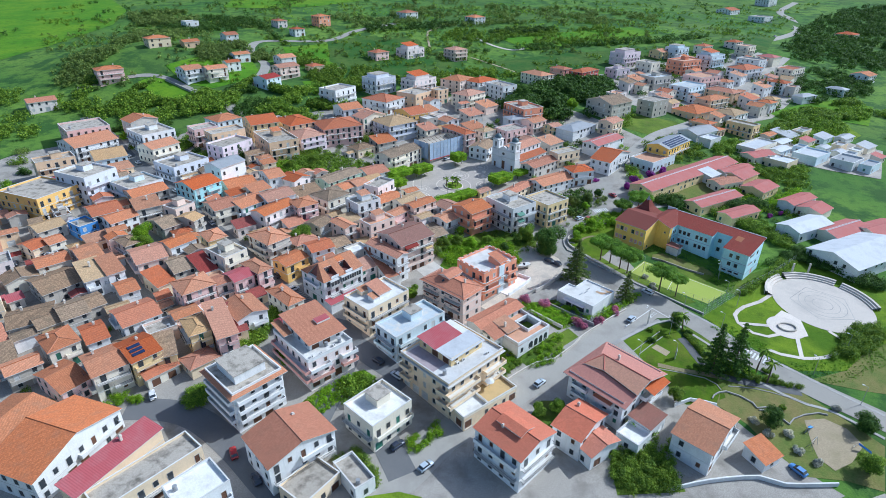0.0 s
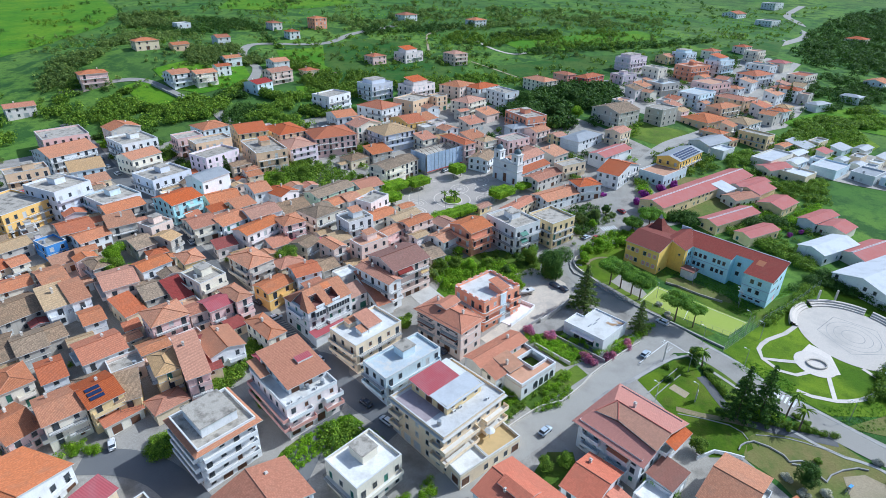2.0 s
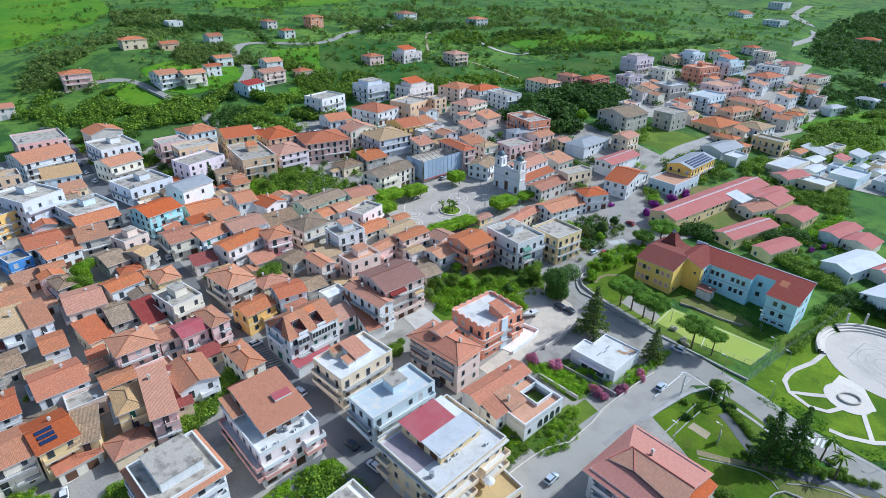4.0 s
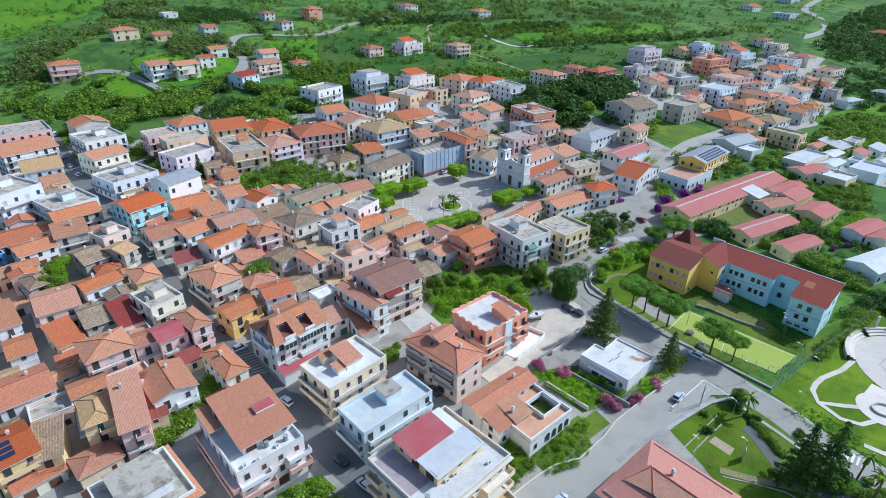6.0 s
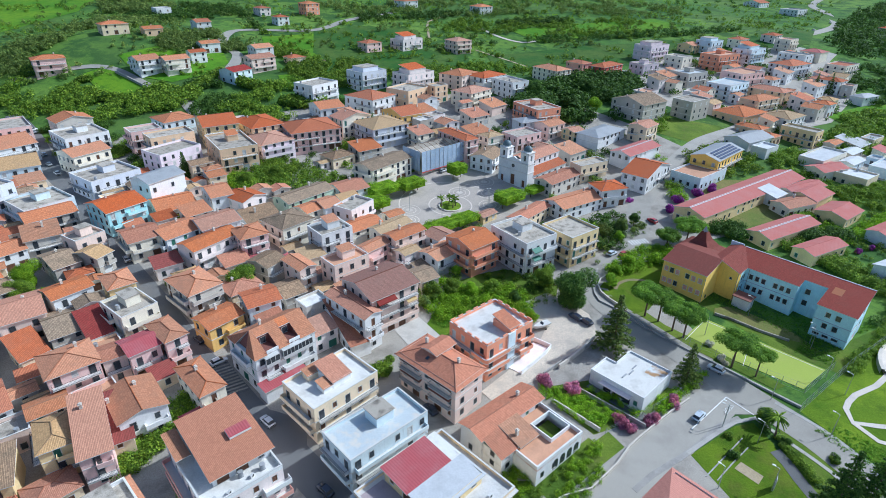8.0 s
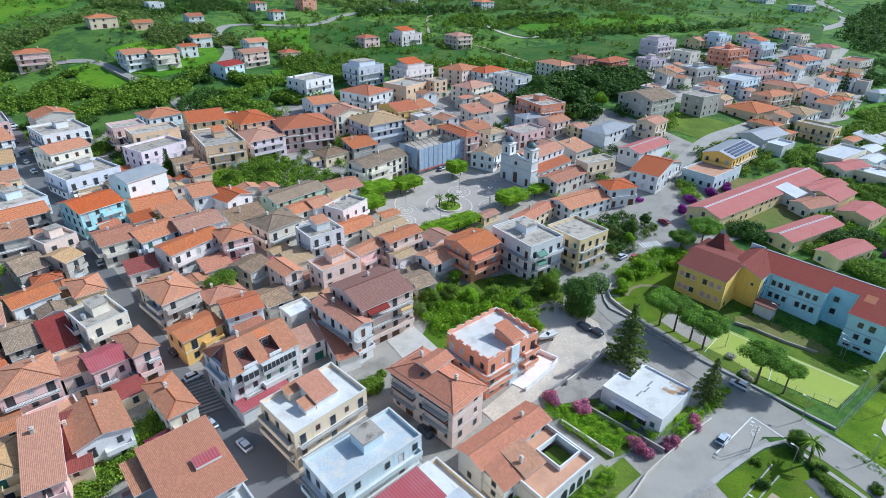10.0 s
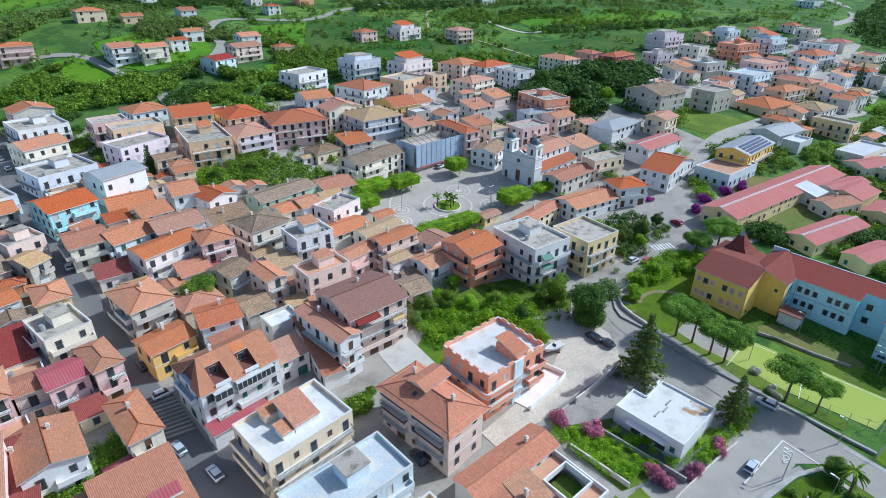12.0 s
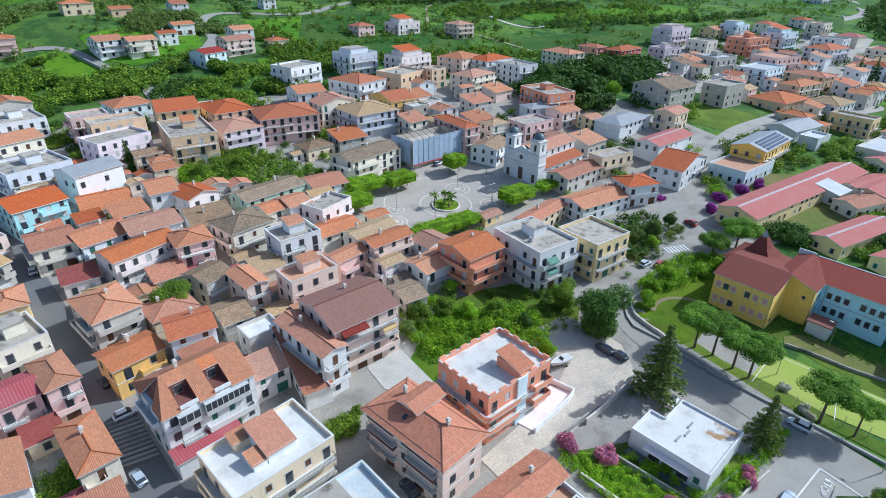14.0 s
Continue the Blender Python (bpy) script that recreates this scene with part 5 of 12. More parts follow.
plant("bush", 40.3, 145.1, 2.3, mat="bloom_pink", name="oleander", label="oleander bush full of pink blossom", group="oleanders")
plant("bush", 87.6, 254.7, 3.0, mat="bloom_violet", name="bougainvillea", label="violet bougainvillea hanging over a wall", group="bougainvilleas")
plant("bush", 83.0, 247.4, 3.0, mat="bloom_violet", name="bougainvillea", label="violet bougainvillea hanging over a wall", group="bougainvilleas")
plant("bush", 92.6, 243.3, 3.0, mat="bloom_violet", name="bougainvillea", label="violet bougainvillea hanging over a wall", group="bougainvilleas")
plant("bush", 104.3, 265.6, 3.0, mat="bloom_violet", name="bougainvillea", label="violet bougainvillea hanging over a wall", group="bougainvilleas")
plant("bush", 97.0, 260.7, 3.0, mat="bloom_violet", name="bougainvillea", label="violet bougainvillea hanging over a wall", group="bougainvilleas")
plant("bush", 144.0, 227.0, 1.8, mat="bloom_violet", name="bougainvillea", label="violet bougainvillea beside a shed", group="bougainvilleas")
plant("bush", 138.3, 224.0, 1.8, mat="bloom_violet", name="bougainvillea", label="violet bougainvillea beside a shed", group="bougainvilleas")
plant("bush", 66.1, 253.7, 1.7, mat="bloom_violet", name="bougainvillea", label="violet bougainvillea beside a house", group="bougainvilleas")
plant("bush", 69.5, 254.3, 1.7, mat="bloom_violet", name="bougainvillea", label="violet bougainvillea at the street", group="bougainvilleas")
plant("bush", 66.8, 257.0, 1.7, mat="bloom_violet", name="bougainvillea", label="violet bougainvillea at the street", group="bougainvilleas")
plant("bush", 79.4, 107.7, 1.6, mat="bloom_white", name="white_shrub", label="round shrub with whitish blossom", group="white shrubs")
plant("bush", 80.9, 103.6, 1.6, mat="bloom_white", name="white_shrub", label="round shrub with whitish blossom", group="white shrubs")
plant("bush", 86.0, 103.8, 1.6, mat="bloom_white", name="white_shrub", label="round shrub with whitish blossom", group="white shrubs")
plant("bush", 86.0, 98.7, 1.6, mat="bloom_white", name="white_shrub", label="round shrub with whitish blossom", group="white shrubs")
plant("bush", 88.8, 95.5, 1.6, mat="bloom_white", name="white_shrub", label="round shrub with whitish blossom", group="white shrubs")
plant("bush", 103.1, 112.6, 1.6, mat="bloom_white", name="white_shrub", label="round shrub with whitish blossom", group="white shrubs")
plant("bush", 89.1, 112.6, 1.2, mat="leaf", name="shrub", label="round clipped park shrub", group="park shrubs")
plant("bush", 91.2, 122.3, 1.2, mat="leaf", name="shrub", label="round clipped park shrub", group="park shrubs")
plant("bush", 86.9, 122.1, 1.2, mat="leaf", name="shrub", label="round clipped park shrub", group="park shrubs")
plant("bush", 73.3, 140.6, 1.2, mat="leaf", name="shrub", label="round clipped park shrub", group="park shrubs")
plant("bush", 62.9, 142.8, 1.2, mat="leaf", name="shrub", label="round clipped park shrub", group="park shrubs")
plant("bush", 61.8, 137.5, 1.6, mat="leaf_dark", name="shrub", label="dark round shrub by the road", group="park shrubs")
plant("bush", 71.4, 144.8, 1.6, mat="leaf_dark", name="shrub", label="dark round shrub by the road", group="park shrubs")
plant("bush", 74.2, 141.7, 1.6, mat="leaf_dark", name="shrub", label="dark round shrub by the road", group="park shrubs")
plant("bush", 82.4, 137.9, 1.6, mat="leaf_dark", name="shrub", label="dark round shrub by the road", group="park shrubs")
scrub("hill_scrub", "leaf", 900,1.0,2.6, -257.9, 366.5, -206.5, 429.7, -88.4, 487.9, 38.8, 484.8, 176.1, 521.3, 333.0, 635.4, 543.1, 925.2, 128.9, 808.6, -184.3, 680.1, -471.3, 661.1, label="bushes scattered over the hillside", seed=41, lean=0.22, count=50, gap=0.14)
scrub("hill_scrub", "leaf_olive", 700,1.0,2.8, -330.0, 330.0, -330.0, 700.0, -100.0, 760.0, 150.0, 720.0, 330.0, 640.0, 160.0, 520.0, 0.0, 470.0, -120.0, 440.0, -190.0, 350.0, label="olive bushes scattered over the hillside", seed=42, lean=0.22, count=50, gap=0.14)
scrub("hill_scrub", "leaf_dark", 500,1.5,3.5, -420.0, 420.0, -420.0, 900.0, 0.0, 1000.0, 400.0, 950.0, 420.0, 720.0, 200.0, 700.0, 0.0, 600.0, -250.0, 520.0, label="dark bushes on the far slope", seed=43, lean=0.22, count=45, gap=0.14)
scrub("yard_shrubs", "leaf", 260,0.7,1.6, 115.7, 236.3, 115.7, 221.0, 125.6, 208.4, 131.8, 195.5, 153.3, 213.8, 180.0, 272.3, 161.2, 272.0, 137.4, 253.8, label="shrubs between low sheds", seed=44, lean=0.13, count=150, gap=-2.0)
scrub("hedge_shrubs", "leaf_dark", 160,1.4,2.8, 86.1, 236.7, 96.2, 228.0, 140.6, 229.9, 150.3, 245.5, 108.6, 229.1, 97.1, 242.6, label="dark hedge behind the school", seed=45, lean=0.13, count=150)
scrub("shrubs", "leaf", 140,1.0,2.2, 140.9, 304.8, 158.0, 312.7, 170.6, 311.1, 156.0, 296.2, 142.0, 293.6, label="shrubs beside the yellow hall", seed=46, lean=0.14, count=120, gap=-2.0)
scrub("shrubs", "leaf", 260,1.2,2.6, 192.6, 343.9, 230.1, 373.2, 193.8, 315.3, 185.8, 322.9, label="green thicket behind the sheds", seed=47, lean=0.16, count=100, gap=-2.0)
patch("field_strip", "lawn", 0.12, -18.1, 83.0, -9.8, 84.7, -4.6, 83.5, -5.2, 79.4, -15.0, 79.1, label="dark green grass plot beside the road", category="grass")
scrub("shrubs", "leaf", 80,0.8,1.7, 40.4, 98.8, 49.5, 104.8, 55.3, 99.2, 53.5, 90.7, 44.4, 86.5, 38.0, 88.2, label="lush garden of shrubs and small trees", seed=51, lean=0.12, count=190, gap=-2.0)
scrub("shrubs", "leaf_fresh", 46,0.6,1.2, -10.0, 97.1, -1.9, 104.3, -0.5, 100.8, -7.0, 93.9, label="clipped green hedge of a garden", seed=52, lean=0.13, count=160, gap=-2.0)
scrub("shrubs", "leaf", 50,0.8,1.6, -25.7, 92.2, -20.8, 95.6, -15.5, 89.4, -14.0, 84.6, -17.7, 86.4, label="climbing garden shrubs", seed=53, lean=0.13, count=160, gap=-2.0)
scrub("shrubs", "leaf", 50,0.8,1.8, -68.9, 111.7, -64.9, 114.6, -61.0, 109.4, -63.4, 105.5, -68.3, 107.8, label="roadside trees and shrubs", seed=54, lean=0.13, count=160, gap=-2.0)
scrub("shrubs", "leaf_fresh", 40,0.6,1.2, -87.8, 108.8, -84.5, 110.3, -77.6, 108.6, -80.0, 107.3, -85.5, 106.4, label="small front garden shrubs", seed=55, lean=0.13, count=160, gap=-2.0)
scrub("shrubs", "leaf", 60,0.8,1.6, -65.0, 129.4, -61.1, 134.5, -55.8, 140.0, -52.8, 137.6, -57.8, 131.4, -60.2, 124.9, label="shrubs between apartment houses", seed=56, lean=0.13, count=160, gap=-2.0)
scrub("shrubs", "leaf", 50,0.8,1.6, -61.8, 128.6, -59.6, 132.6, -54.8, 137.1, -53.9, 133.0, -57.0, 127.0, label="garden shrubs between houses", seed=57, lean=0.13, count=160, gap=-2.0)
scrub("shrubs", "leaf", 40,0.8,1.6, -57.5, 143.6, -55.4, 147.3, -51.8, 142.9, -53.6, 138.3, label="garden shrubs beside a house", seed=58, lean=0.13, count=160, gap=-2.0)
scrub("shrubs", "leaf", 60,0.7,1.5, -16.3, 157.5, -13.1, 159.6, -10.6, 162.4, -11.1, 156.6, -14.3, 155.2, label="courtyard shrubs between houses", seed=59, lean=0.13, count=160, gap=-2.0)
patch("bright_slope", "hillgrass", 0.25, -339.5, 395.9, -327.8, 413.6, -317.9, 457.6, -313.5, 542.9, -342.7, 625.7, -429.3, 746.1, -540.8, 776.4, -617.9, 761.7, label="bright yellow-green grass slope", category="field", cell=10.0)
patch("bright_slope", "hillgrass", 0.25, -248.0, 643.9, -201.0, 638.7, -152.0, 661.6, -110.5, 715.4, -171.9, 753.3, -270.3, 753.7, label="bright yellow-green field on the hilltop", category="field", cell=10.0)
patch("bright_slope", "hillgrass", 0.25, -199.1, 356.7, -189.4, 369.2, -174.9, 361.4, -141.7, 341.4, -147.9, 327.9, -180.2, 339.9, label="bright green plot between lane and road", category="field", cell=10.0)
patch("terraces", "terrace_grass", 0.25, -107.3, 496.5, -77.5, 526.6, -32.1, 529.9, -19.7, 473.0, 9.1, 458.7, 5.3, 410.5, -36.8, 401.6, -73.2, 408.4, -93.8, 436.7, label="terraced dry green fields", category="field", cell=10.0)
patch("terraces", "terrace_grass", 0.25, 21.5, 471.7, 84.2, 507.6, 172.2, 538.5, 233.0, 552.7, 341.3, 640.6, 287.1, 547.1, 165.4, 487.2, 75.5, 448.8, 27.4, 423.5, label="long dry green field below the ridge", category="field", cell=10.0)
patch("terraces", "hillgrass", 0.25, 43.0, 554.0, 95.6, 585.6, 185.6, 637.5, 201.9, 603.5, 128.5, 550.6, 63.8, 522.6, label="green field on the ridge", category="field", cell=10.0)
patch("terraces", "hillgrass", 0.25, -102.0, 383.6, -78.3, 398.5, -61.4, 381.8, -77.3, 363.1, -93.7, 364.8, label="green plot among hill houses", category="field", cell=10.0)
scrub("hedge_row", "leaf_dark", 260,1.6,3.2, -79.7, 540.4, -5.6, 578.7, 43.6, 563.3, 96.3, 590.4, 99.3, 610.8, 34.9, 587.0, -6.2, 606.0, -83.0, 561.7, label="hedge row along a field", seed=71, lean=0.2, count=70)
scrub("hedge_row", "leaf_dark", 220,1.4,3.0, 13.6, 499.0, 86.8, 525.2, 188.0, 559.5, 244.4, 581.4, 251.8, 599.5, 193.6, 577.2, 88.9, 539.9, 13.8, 512.7, label="hedge row along a field", seed=72, lean=0.2, count=70)
scrub("hedge_row", "leaf", 240,1.5,3.0, -119.4, 420.3, -88.0, 410.9, -35.3, 387.7, 18.9, 388.7, 19.2, 398.4, -36.5, 399.2, -87.9, 427.0, -119.8, 434.7, label="hedge row along a field", seed=73, lean=0.2, count=70)
scrub("hedge_row", "leaf_dark", 300,1.8,3.4, -240.6, 478.3, -212.4, 509.8, -177.2, 523.8, -134.4, 471.6, -149.6, 508.1, -194.0, 572.0, -247.1, 579.0, -259.6, 523.2, label="trees along the upper road", seed=74, lean=0.2, count=70)
scrub("thicket", "leaf", 260,1.8,3.6, -250.0, 250.0, -210.0, 290.0, -190.0, 320.0, -230.0, 350.0, -300.0, 330.0, -300.0, 240.0, label="dark trees at the edge of the town", seed=75, lean=0.16, count=110, gap=-0.1)
scrub("thicket", "leaf", 260,1.8,3.6, -180.0, 298.0, -120.0, 315.0, -70.0, 355.0, -85.0, 375.0, -150.0, 340.0, -200.0, 330.0, label="dark trees at the edge of the town", seed=76, lean=0.16, count=110, gap=-0.1)
scrub("thicket", "leaf", 200,1.6,3.0, -60.0, 362.0, 0.0, 400.0, 60.0, 440.0, 50.0, 455.0, -20.0, 425.0, -80.0, 385.0, label="trees behind the last houses", seed=77, lean=0.18, count=90, gap=-0.02)
scrub("wood", "leaf_dark", 400,2.6,5.0, 372.7, 671.3, 453.3, 761.2, 595.4, 855.0, 589.5, 767.4, 391.3, 485.8, 365.6, 498.2, 332.9, 515.4, 326.1, 549.9, label="dark wooded slope", seed=78, lean=0.2, count=70)
scrub("thicket", "leaf", 260,1.4,3.0, 212.5, 368.1, 250.9, 391.3, 292.5, 385.0, 288.8, 351.1, 243.3, 309.0, 230.0, 334.4, 208.9, 346.3, label="green thicket beyond the sheds", seed=79, lean=0.18, count=80, gap=-0.02)
scrub("meadow_grass", "blade", 1000,0.18,0.38, 98.0, 166.5, 108.0, 178.0, 120.0, 184.0, 110.0, 190.0, 95.0, 176.0, 91.0, 171.5, label="tall rough grass and weeds", seed=80, lean=0.25, count=12, gap=-2.0)
scrub("meadow_grass", "blade", 840,0.18,0.38, 112.0, 134.0, 122.0, 138.0, 126.0, 143.0, 140.0, 150.0, 146.0, 146.0, 130.0, 132.0, 115.0, 124.0, 104.0, 122.0, 100.0, 130.0, label="tall rough grass and weeds", seed=91, lean=0.25, count=12, gap=-2.0)
scrub("meadow_grass", "blade", 400,0.18,0.35, 88.0, 147.0, 92.0, 145.0, 97.0, 138.0, 93.0, 134.0, 86.0, 140.0, 82.0, 146.0, label="tall rough grass and weeds", seed=92, lean=0.25, count=12, gap=-2.0)
scrub("meadow_grass", "blade", 1000,0.18,0.35, 68.7, 201.3, 76.0, 193.1, 91.6, 180.1, 98.6, 172.3, 116.6, 182.3, 112.7, 185.4, 95.0, 187.3, 80.8, 196.1, label="tall rough grass below the school", seed=81, lean=0.25, count=12)
ribbon("park_walk", "asphalt", 2.6,0.12, 71.3, 139.6, 72.4, 136.5, 73.8, 129.1, 77.9, 123.6, 86.3, 121.2, 97.1, 118.5, label="dark park walk", category="path")
ribbon("park_walk", "drypath", 1.6,0.12, 60.7, 127.6, 66.2, 125.8, 72.4, 124.5, 77.2, 123.1, label="worn earth walk in the park", category="path")
ribbon("garden_edge", "kerbstone", 0.3,0.0, 71.6, 115.2, 72.5, 116.4, 74.0, 117.3, 76.3, 117.9, 79.4, 116.4, 81.8, 114.1, 82.2, 112.3, 85.1, 112.7, 87.3, 111.9, label="low curved stone wall in the park", height=0.45, category="wall")
ribbon("garden_edge", "kerbstone", 0.25,0.0, 60.5, 125.9, 67.3, 124.4, 72.4, 122.8, 74.8, 120.6, 75.2, 118.5, label="pale lawn edging", height=0.2, category="edging")
ribbon("garden_edge", "kerbstone", 0.25,0.0, 77.8, 120.0, 85.3, 119.3, 94.3, 115.9, 97.2, 114.3, label="pale lawn edging", height=0.2, category="edging")
ribbon("garden_edge", "kerbstone", 0.25,0.0, 56.5, 131.8, 61.5, 136.3, 66.0, 140.1, label="pale lawn edging", height=0.15, category="edging")
ribbon("garden_edge", "kerbstone", 0.25,0.0, 54.6, 132.6, 60.5, 137.8, 65.8, 142.5, label="pale lawn edging", height=0.15, category="edging")
patch("sand_patch", "dust", 0.12, 61.0, 134.8, 63.0, 136.4, 66.1, 133.2, 64.3, 131.3, label="bare earth round a young palm", category="soil")
patch("play_ground", "dust", 0.13, 92.8, 108.8, 98.3, 109.6, 102.3, 106.5, 103.4, 101.3, 97.5, 96.1, 92.1, 93.6, 90.0, 97.1, 90.6, 100.8, label="bare earth of the playground", category="soil")
scrub("hedge", "leaf", 70,0.6,0.95, 73.2, 139.7, 74.4, 134.2, 75.3, 131.1, 76.7, 131.9, 75.9, 136.1, 74.8, 140.5, label="low clipped hedge along the walk", seed=82, lean=0.13, count=120, gap=-2.0)
scrub("hedge", "leaf", 110,0.6,1.0, 79.0, 124.0, 87.5, 122.4, 97.8, 119.5, 98.6, 120.4, 88.4, 124.0, 81.2, 125.7, label="low clipped hedge along the walk", seed=83, lean=0.13, count=120, gap=-2.0)
scrub("hedge", "leaf_fresh", 60,0.7,1.2, 77.5, 129.8, 77.7, 125.6, 84.1, 123.4, 87.7, 125.3, 85.2, 128.5, label="shrubs below the conifers", seed=84, lean=0.13, count=120, gap=-2.0)
plant("bush", 92.4, 123.9, 1.3, mat="leaf", name="shrub", label="round clipped park shrub", group="park shrubs")
plant("bush", 91.0, 126.3, 1.3, mat="leaf", name="shrub", label="round clipped park shrub", group="park shrubs")
plant("bush", 73.5, 142.9, 1.3, mat="leaf", name="shrub", label="round clipped park shrub", group="park shrubs")
plant("bush", 74.6, 142.0, 1.3, mat="leaf", name="shrub", label="round clipped park shrub", group="park shrubs")
plant("bush", 82.3, 137.5, 1.3, mat="leaf", name="shrub", label="round clipped park shrub", group="park shrubs")
plant("broad", 71.8, 146.6, 2.2,2.4, mat="leaf_dark", label="round dark tree at the road corner")
plant("broad", 58.6, 208.7, 2.6,2.4, mat="leaf_fresh", label="fresh green tree in the road bend")
plant("broad", 52.0, 202.3, 2.6,2.4, mat="leaf_fresh", label="fresh green tree in the road bend")
plant("broad", 50.1, 197.6, 2.6,2.4, mat="leaf_fresh", label="fresh green tree in the road bend")
plant("bush", 69.8, 172.5, 1.4, mat="bloom_white", name="white_shrub", label="whitish shrub by the pitch fence", group="white shrubs")
plant("bush", 70.8, 167.5, 1.4, mat="bloom_white", name="white_shrub", label="whitish shrub by the pitch fence", group="white shrubs")
plant("bush", 71.0, 165.5, 1.4, mat="bloom_white", name="white_shrub", label="whitish shrub by the pitch fence", group="white shrubs")
ribbon("goal_line", "paint", 0.14,0.13, 64.2, 174.0, 72.3, 182.8, label="white line of the pitch", category="line")
ribbon("goal_line", "paint", 0.14,0.13, 72.3, 182.8, 94.9, 165.0, label="white line of the pitch", category="line")
ribbon("goal_line", "paint", 0.14,0.13, 81.9, 175.6, 75.3, 165.1, label="white line of the pitch", category="line")
scrub("garden_trees", "leaf", 60,1.0,2.2, -29.9, 113.9, -23.1, 118.8, -14.6, 114.6, -16.3, 108.8, -26.1, 108.3, label="garden trees beside the flats", seed=85, lean=0.13, count=150, gap=-2.0)
scrub("garden_trees", "leaf_fresh", 40,0.6,1.2, 13.1, 130.6, 19.8, 134.6, 20.8, 130.0, 17.7, 125.5, label="garden shrubs beside the villa", seed=86, lean=0.13, count=130, gap=-2.0)
scrub("garden_trees", "leaf_fresh", 34,0.5,1.0, 26.0, 132.0, 34.5, 140.1, 35.6, 138.1, 27.8, 129.4, label="garden shrubs beside the villa", seed=87, lean=0.13, count=130, gap=-2.0)
scrub("garden_trees", "leaf", 50,1.0,2.0, -61.9, 125.8, -60.2, 135.9, -56.1, 141.2, -53.0, 136.4, -58.1, 126.9, label="garden trees between houses", seed=88, lean=0.13, count=130, gap=-2.0)
patch("pale_yard", "paleyard", 0.13, -13.0, 174.9, -6.8, 180.6, 2.2, 169.8, -3.0, 166.6, -7.4, 167.7, label="pale concrete yard", category="yard")
scrub("overgrowth", "leaf_fresh", 150,0.8,2.0, -6.0, 190.3, -0.7, 197.3, 8.6, 191.6, 17.8, 195.5, 25.3, 192.8, 25.7, 184.9, 21.6, 180.1, 14.8, 187.0, 5.0, 183.4, 1.8, 176.1, -4.6, 182.6, label="lush shrubs and small trees of an overgrown plot", seed=93, lean=0.12, count=150, gap=-2.0)
scrub("overgrowth", "leaf_fresh", 120,0.6,1.3, -2.5, 186.6, 3.5, 191.2, 8.6, 188.5, 6.3, 181.7, 0.4, 179.5, label="bright green undergrowth of the plot", seed=94, lean=0.14, count=110, gap=-2.0)
patch("parking_lot", "dustlot", 0.15, 22.9, 187.6, 30.5, 193.1, 36.1, 189.4, 41.0, 183.6, 42.1, 173.9, 34.0, 166.3, 26.6, 159.1, 20.3, 155.1, 13.8, 149.3, 10.7, 152.9, 18.9, 161.8, 25.5, 169.8, 28.1, 176.2, 25.3, 182.1, label="pale dusty parking place", category="yard")
ribbon("roadside_wall", "kerbstone", 0.5,0.0, 48.0, 206.8, 44.9, 197.3, 45.2, 190.0, 49.4, 186.0, 55.6, 177.9, 63.5, 169.9, 70.7, 163.3, 78.7, 155.7, 82.9, 152.0, label="low pale wall along the road", height=0.55, category="wall")
patch("verge", "rough_grass", 0.125, 45.8, 191.0, 50.4, 187.4, 56.7, 179.3, 64.5, 171.0, 71.8, 164.5, 79.7, 157.2, 82.8, 158.8, 75.0, 165.8, 68.9, 172.5, 60.9, 179.9, 53.8, 190.5, 49.7, 198.7, label="dry grass verge under the pines", category="grass")
ribbon("boundary_wall", "kerbstone", 0.3,0.0, 41.1, 171.8, 32.7, 165.3, 25.6, 159.0, label="pale concrete wall of the lot", height=1.0, category="wall")
ribbon("boundary_wall", "kerbstone", 0.3,0.0, 33.4, 154.1, 40.2, 148.6, 45.7, 144.1, label="concrete wall of the sunk yard", height=1.2, category="wall")
patch("sunk_yard", "asphalt", 0.12, 35.2, 155.9, 37.0, 157.2, 47.1, 148.0, 45.3, 145.5, label="dark paved sunk yard", category="yard")
scrub("hedge", "leaf_fresh", 90,0.6,1.1, 48.8, 149.1, 56.6, 156.0, 64.3, 162.5, 64.9, 160.6, 57.5, 153.8, 50.7, 148.2, label="green bank of shrubs beside the low building", seed=96, lean=0.14, count=110, gap=-2.0)
scrub("hedge", "leaf_fresh", 120,0.5,1.0, 25.1, 155.4, 28.7, 153.9, 32.6, 150.3, 37.0, 146.5, 32.4, 145.3, 27.1, 150.0, 23.9, 153.1, label="green garden plants beside the yard wall", seed=97, lean=0.14, count=100, gap=-2.0)
ribbon("far_street", "roadgrey", 6.0,0.3, 91.1, 282.3, 115.1, 313.5, 151.6, 347.3, 193.1, 403.3, 242.5, 459.6, 293.6, 524.1, label="grey street between far houses", category="road")
ribbon("far_street", "roadgrey", 5.0,0.3, 82.1, 425.7, 120.2, 446.8, 161.9, 449.1, 214.1, 473.3, 274.1, 532.9, label="grey street between far houses", category="road")
ribbon("hill_road", "roadgrey", 6.5,0.3, -121.2, 317.6, -135.1, 336.1, -139.4, 350.9, -133.9, 365.4, -130.8, 387.5, -135.4, 413.7, -147.6, 426.2, -158.6, 457.1, -154.8, 483.6, -108.1, 500.1, -89.6, 543.5, -56.6, 588.0, label="grey road winding up the hill", category="road")
ribbon("hill_lane", "roadgrey", 4.0,0.32, -135.1, 336.1, -153.2, 347.0, -169.9, 357.3, -184.2, 364.7, -195.6, 365.6, -206.1, 361.4, -217.1, 352.6, -231.3, 345.2, label="grey lane along the slope", category="road")
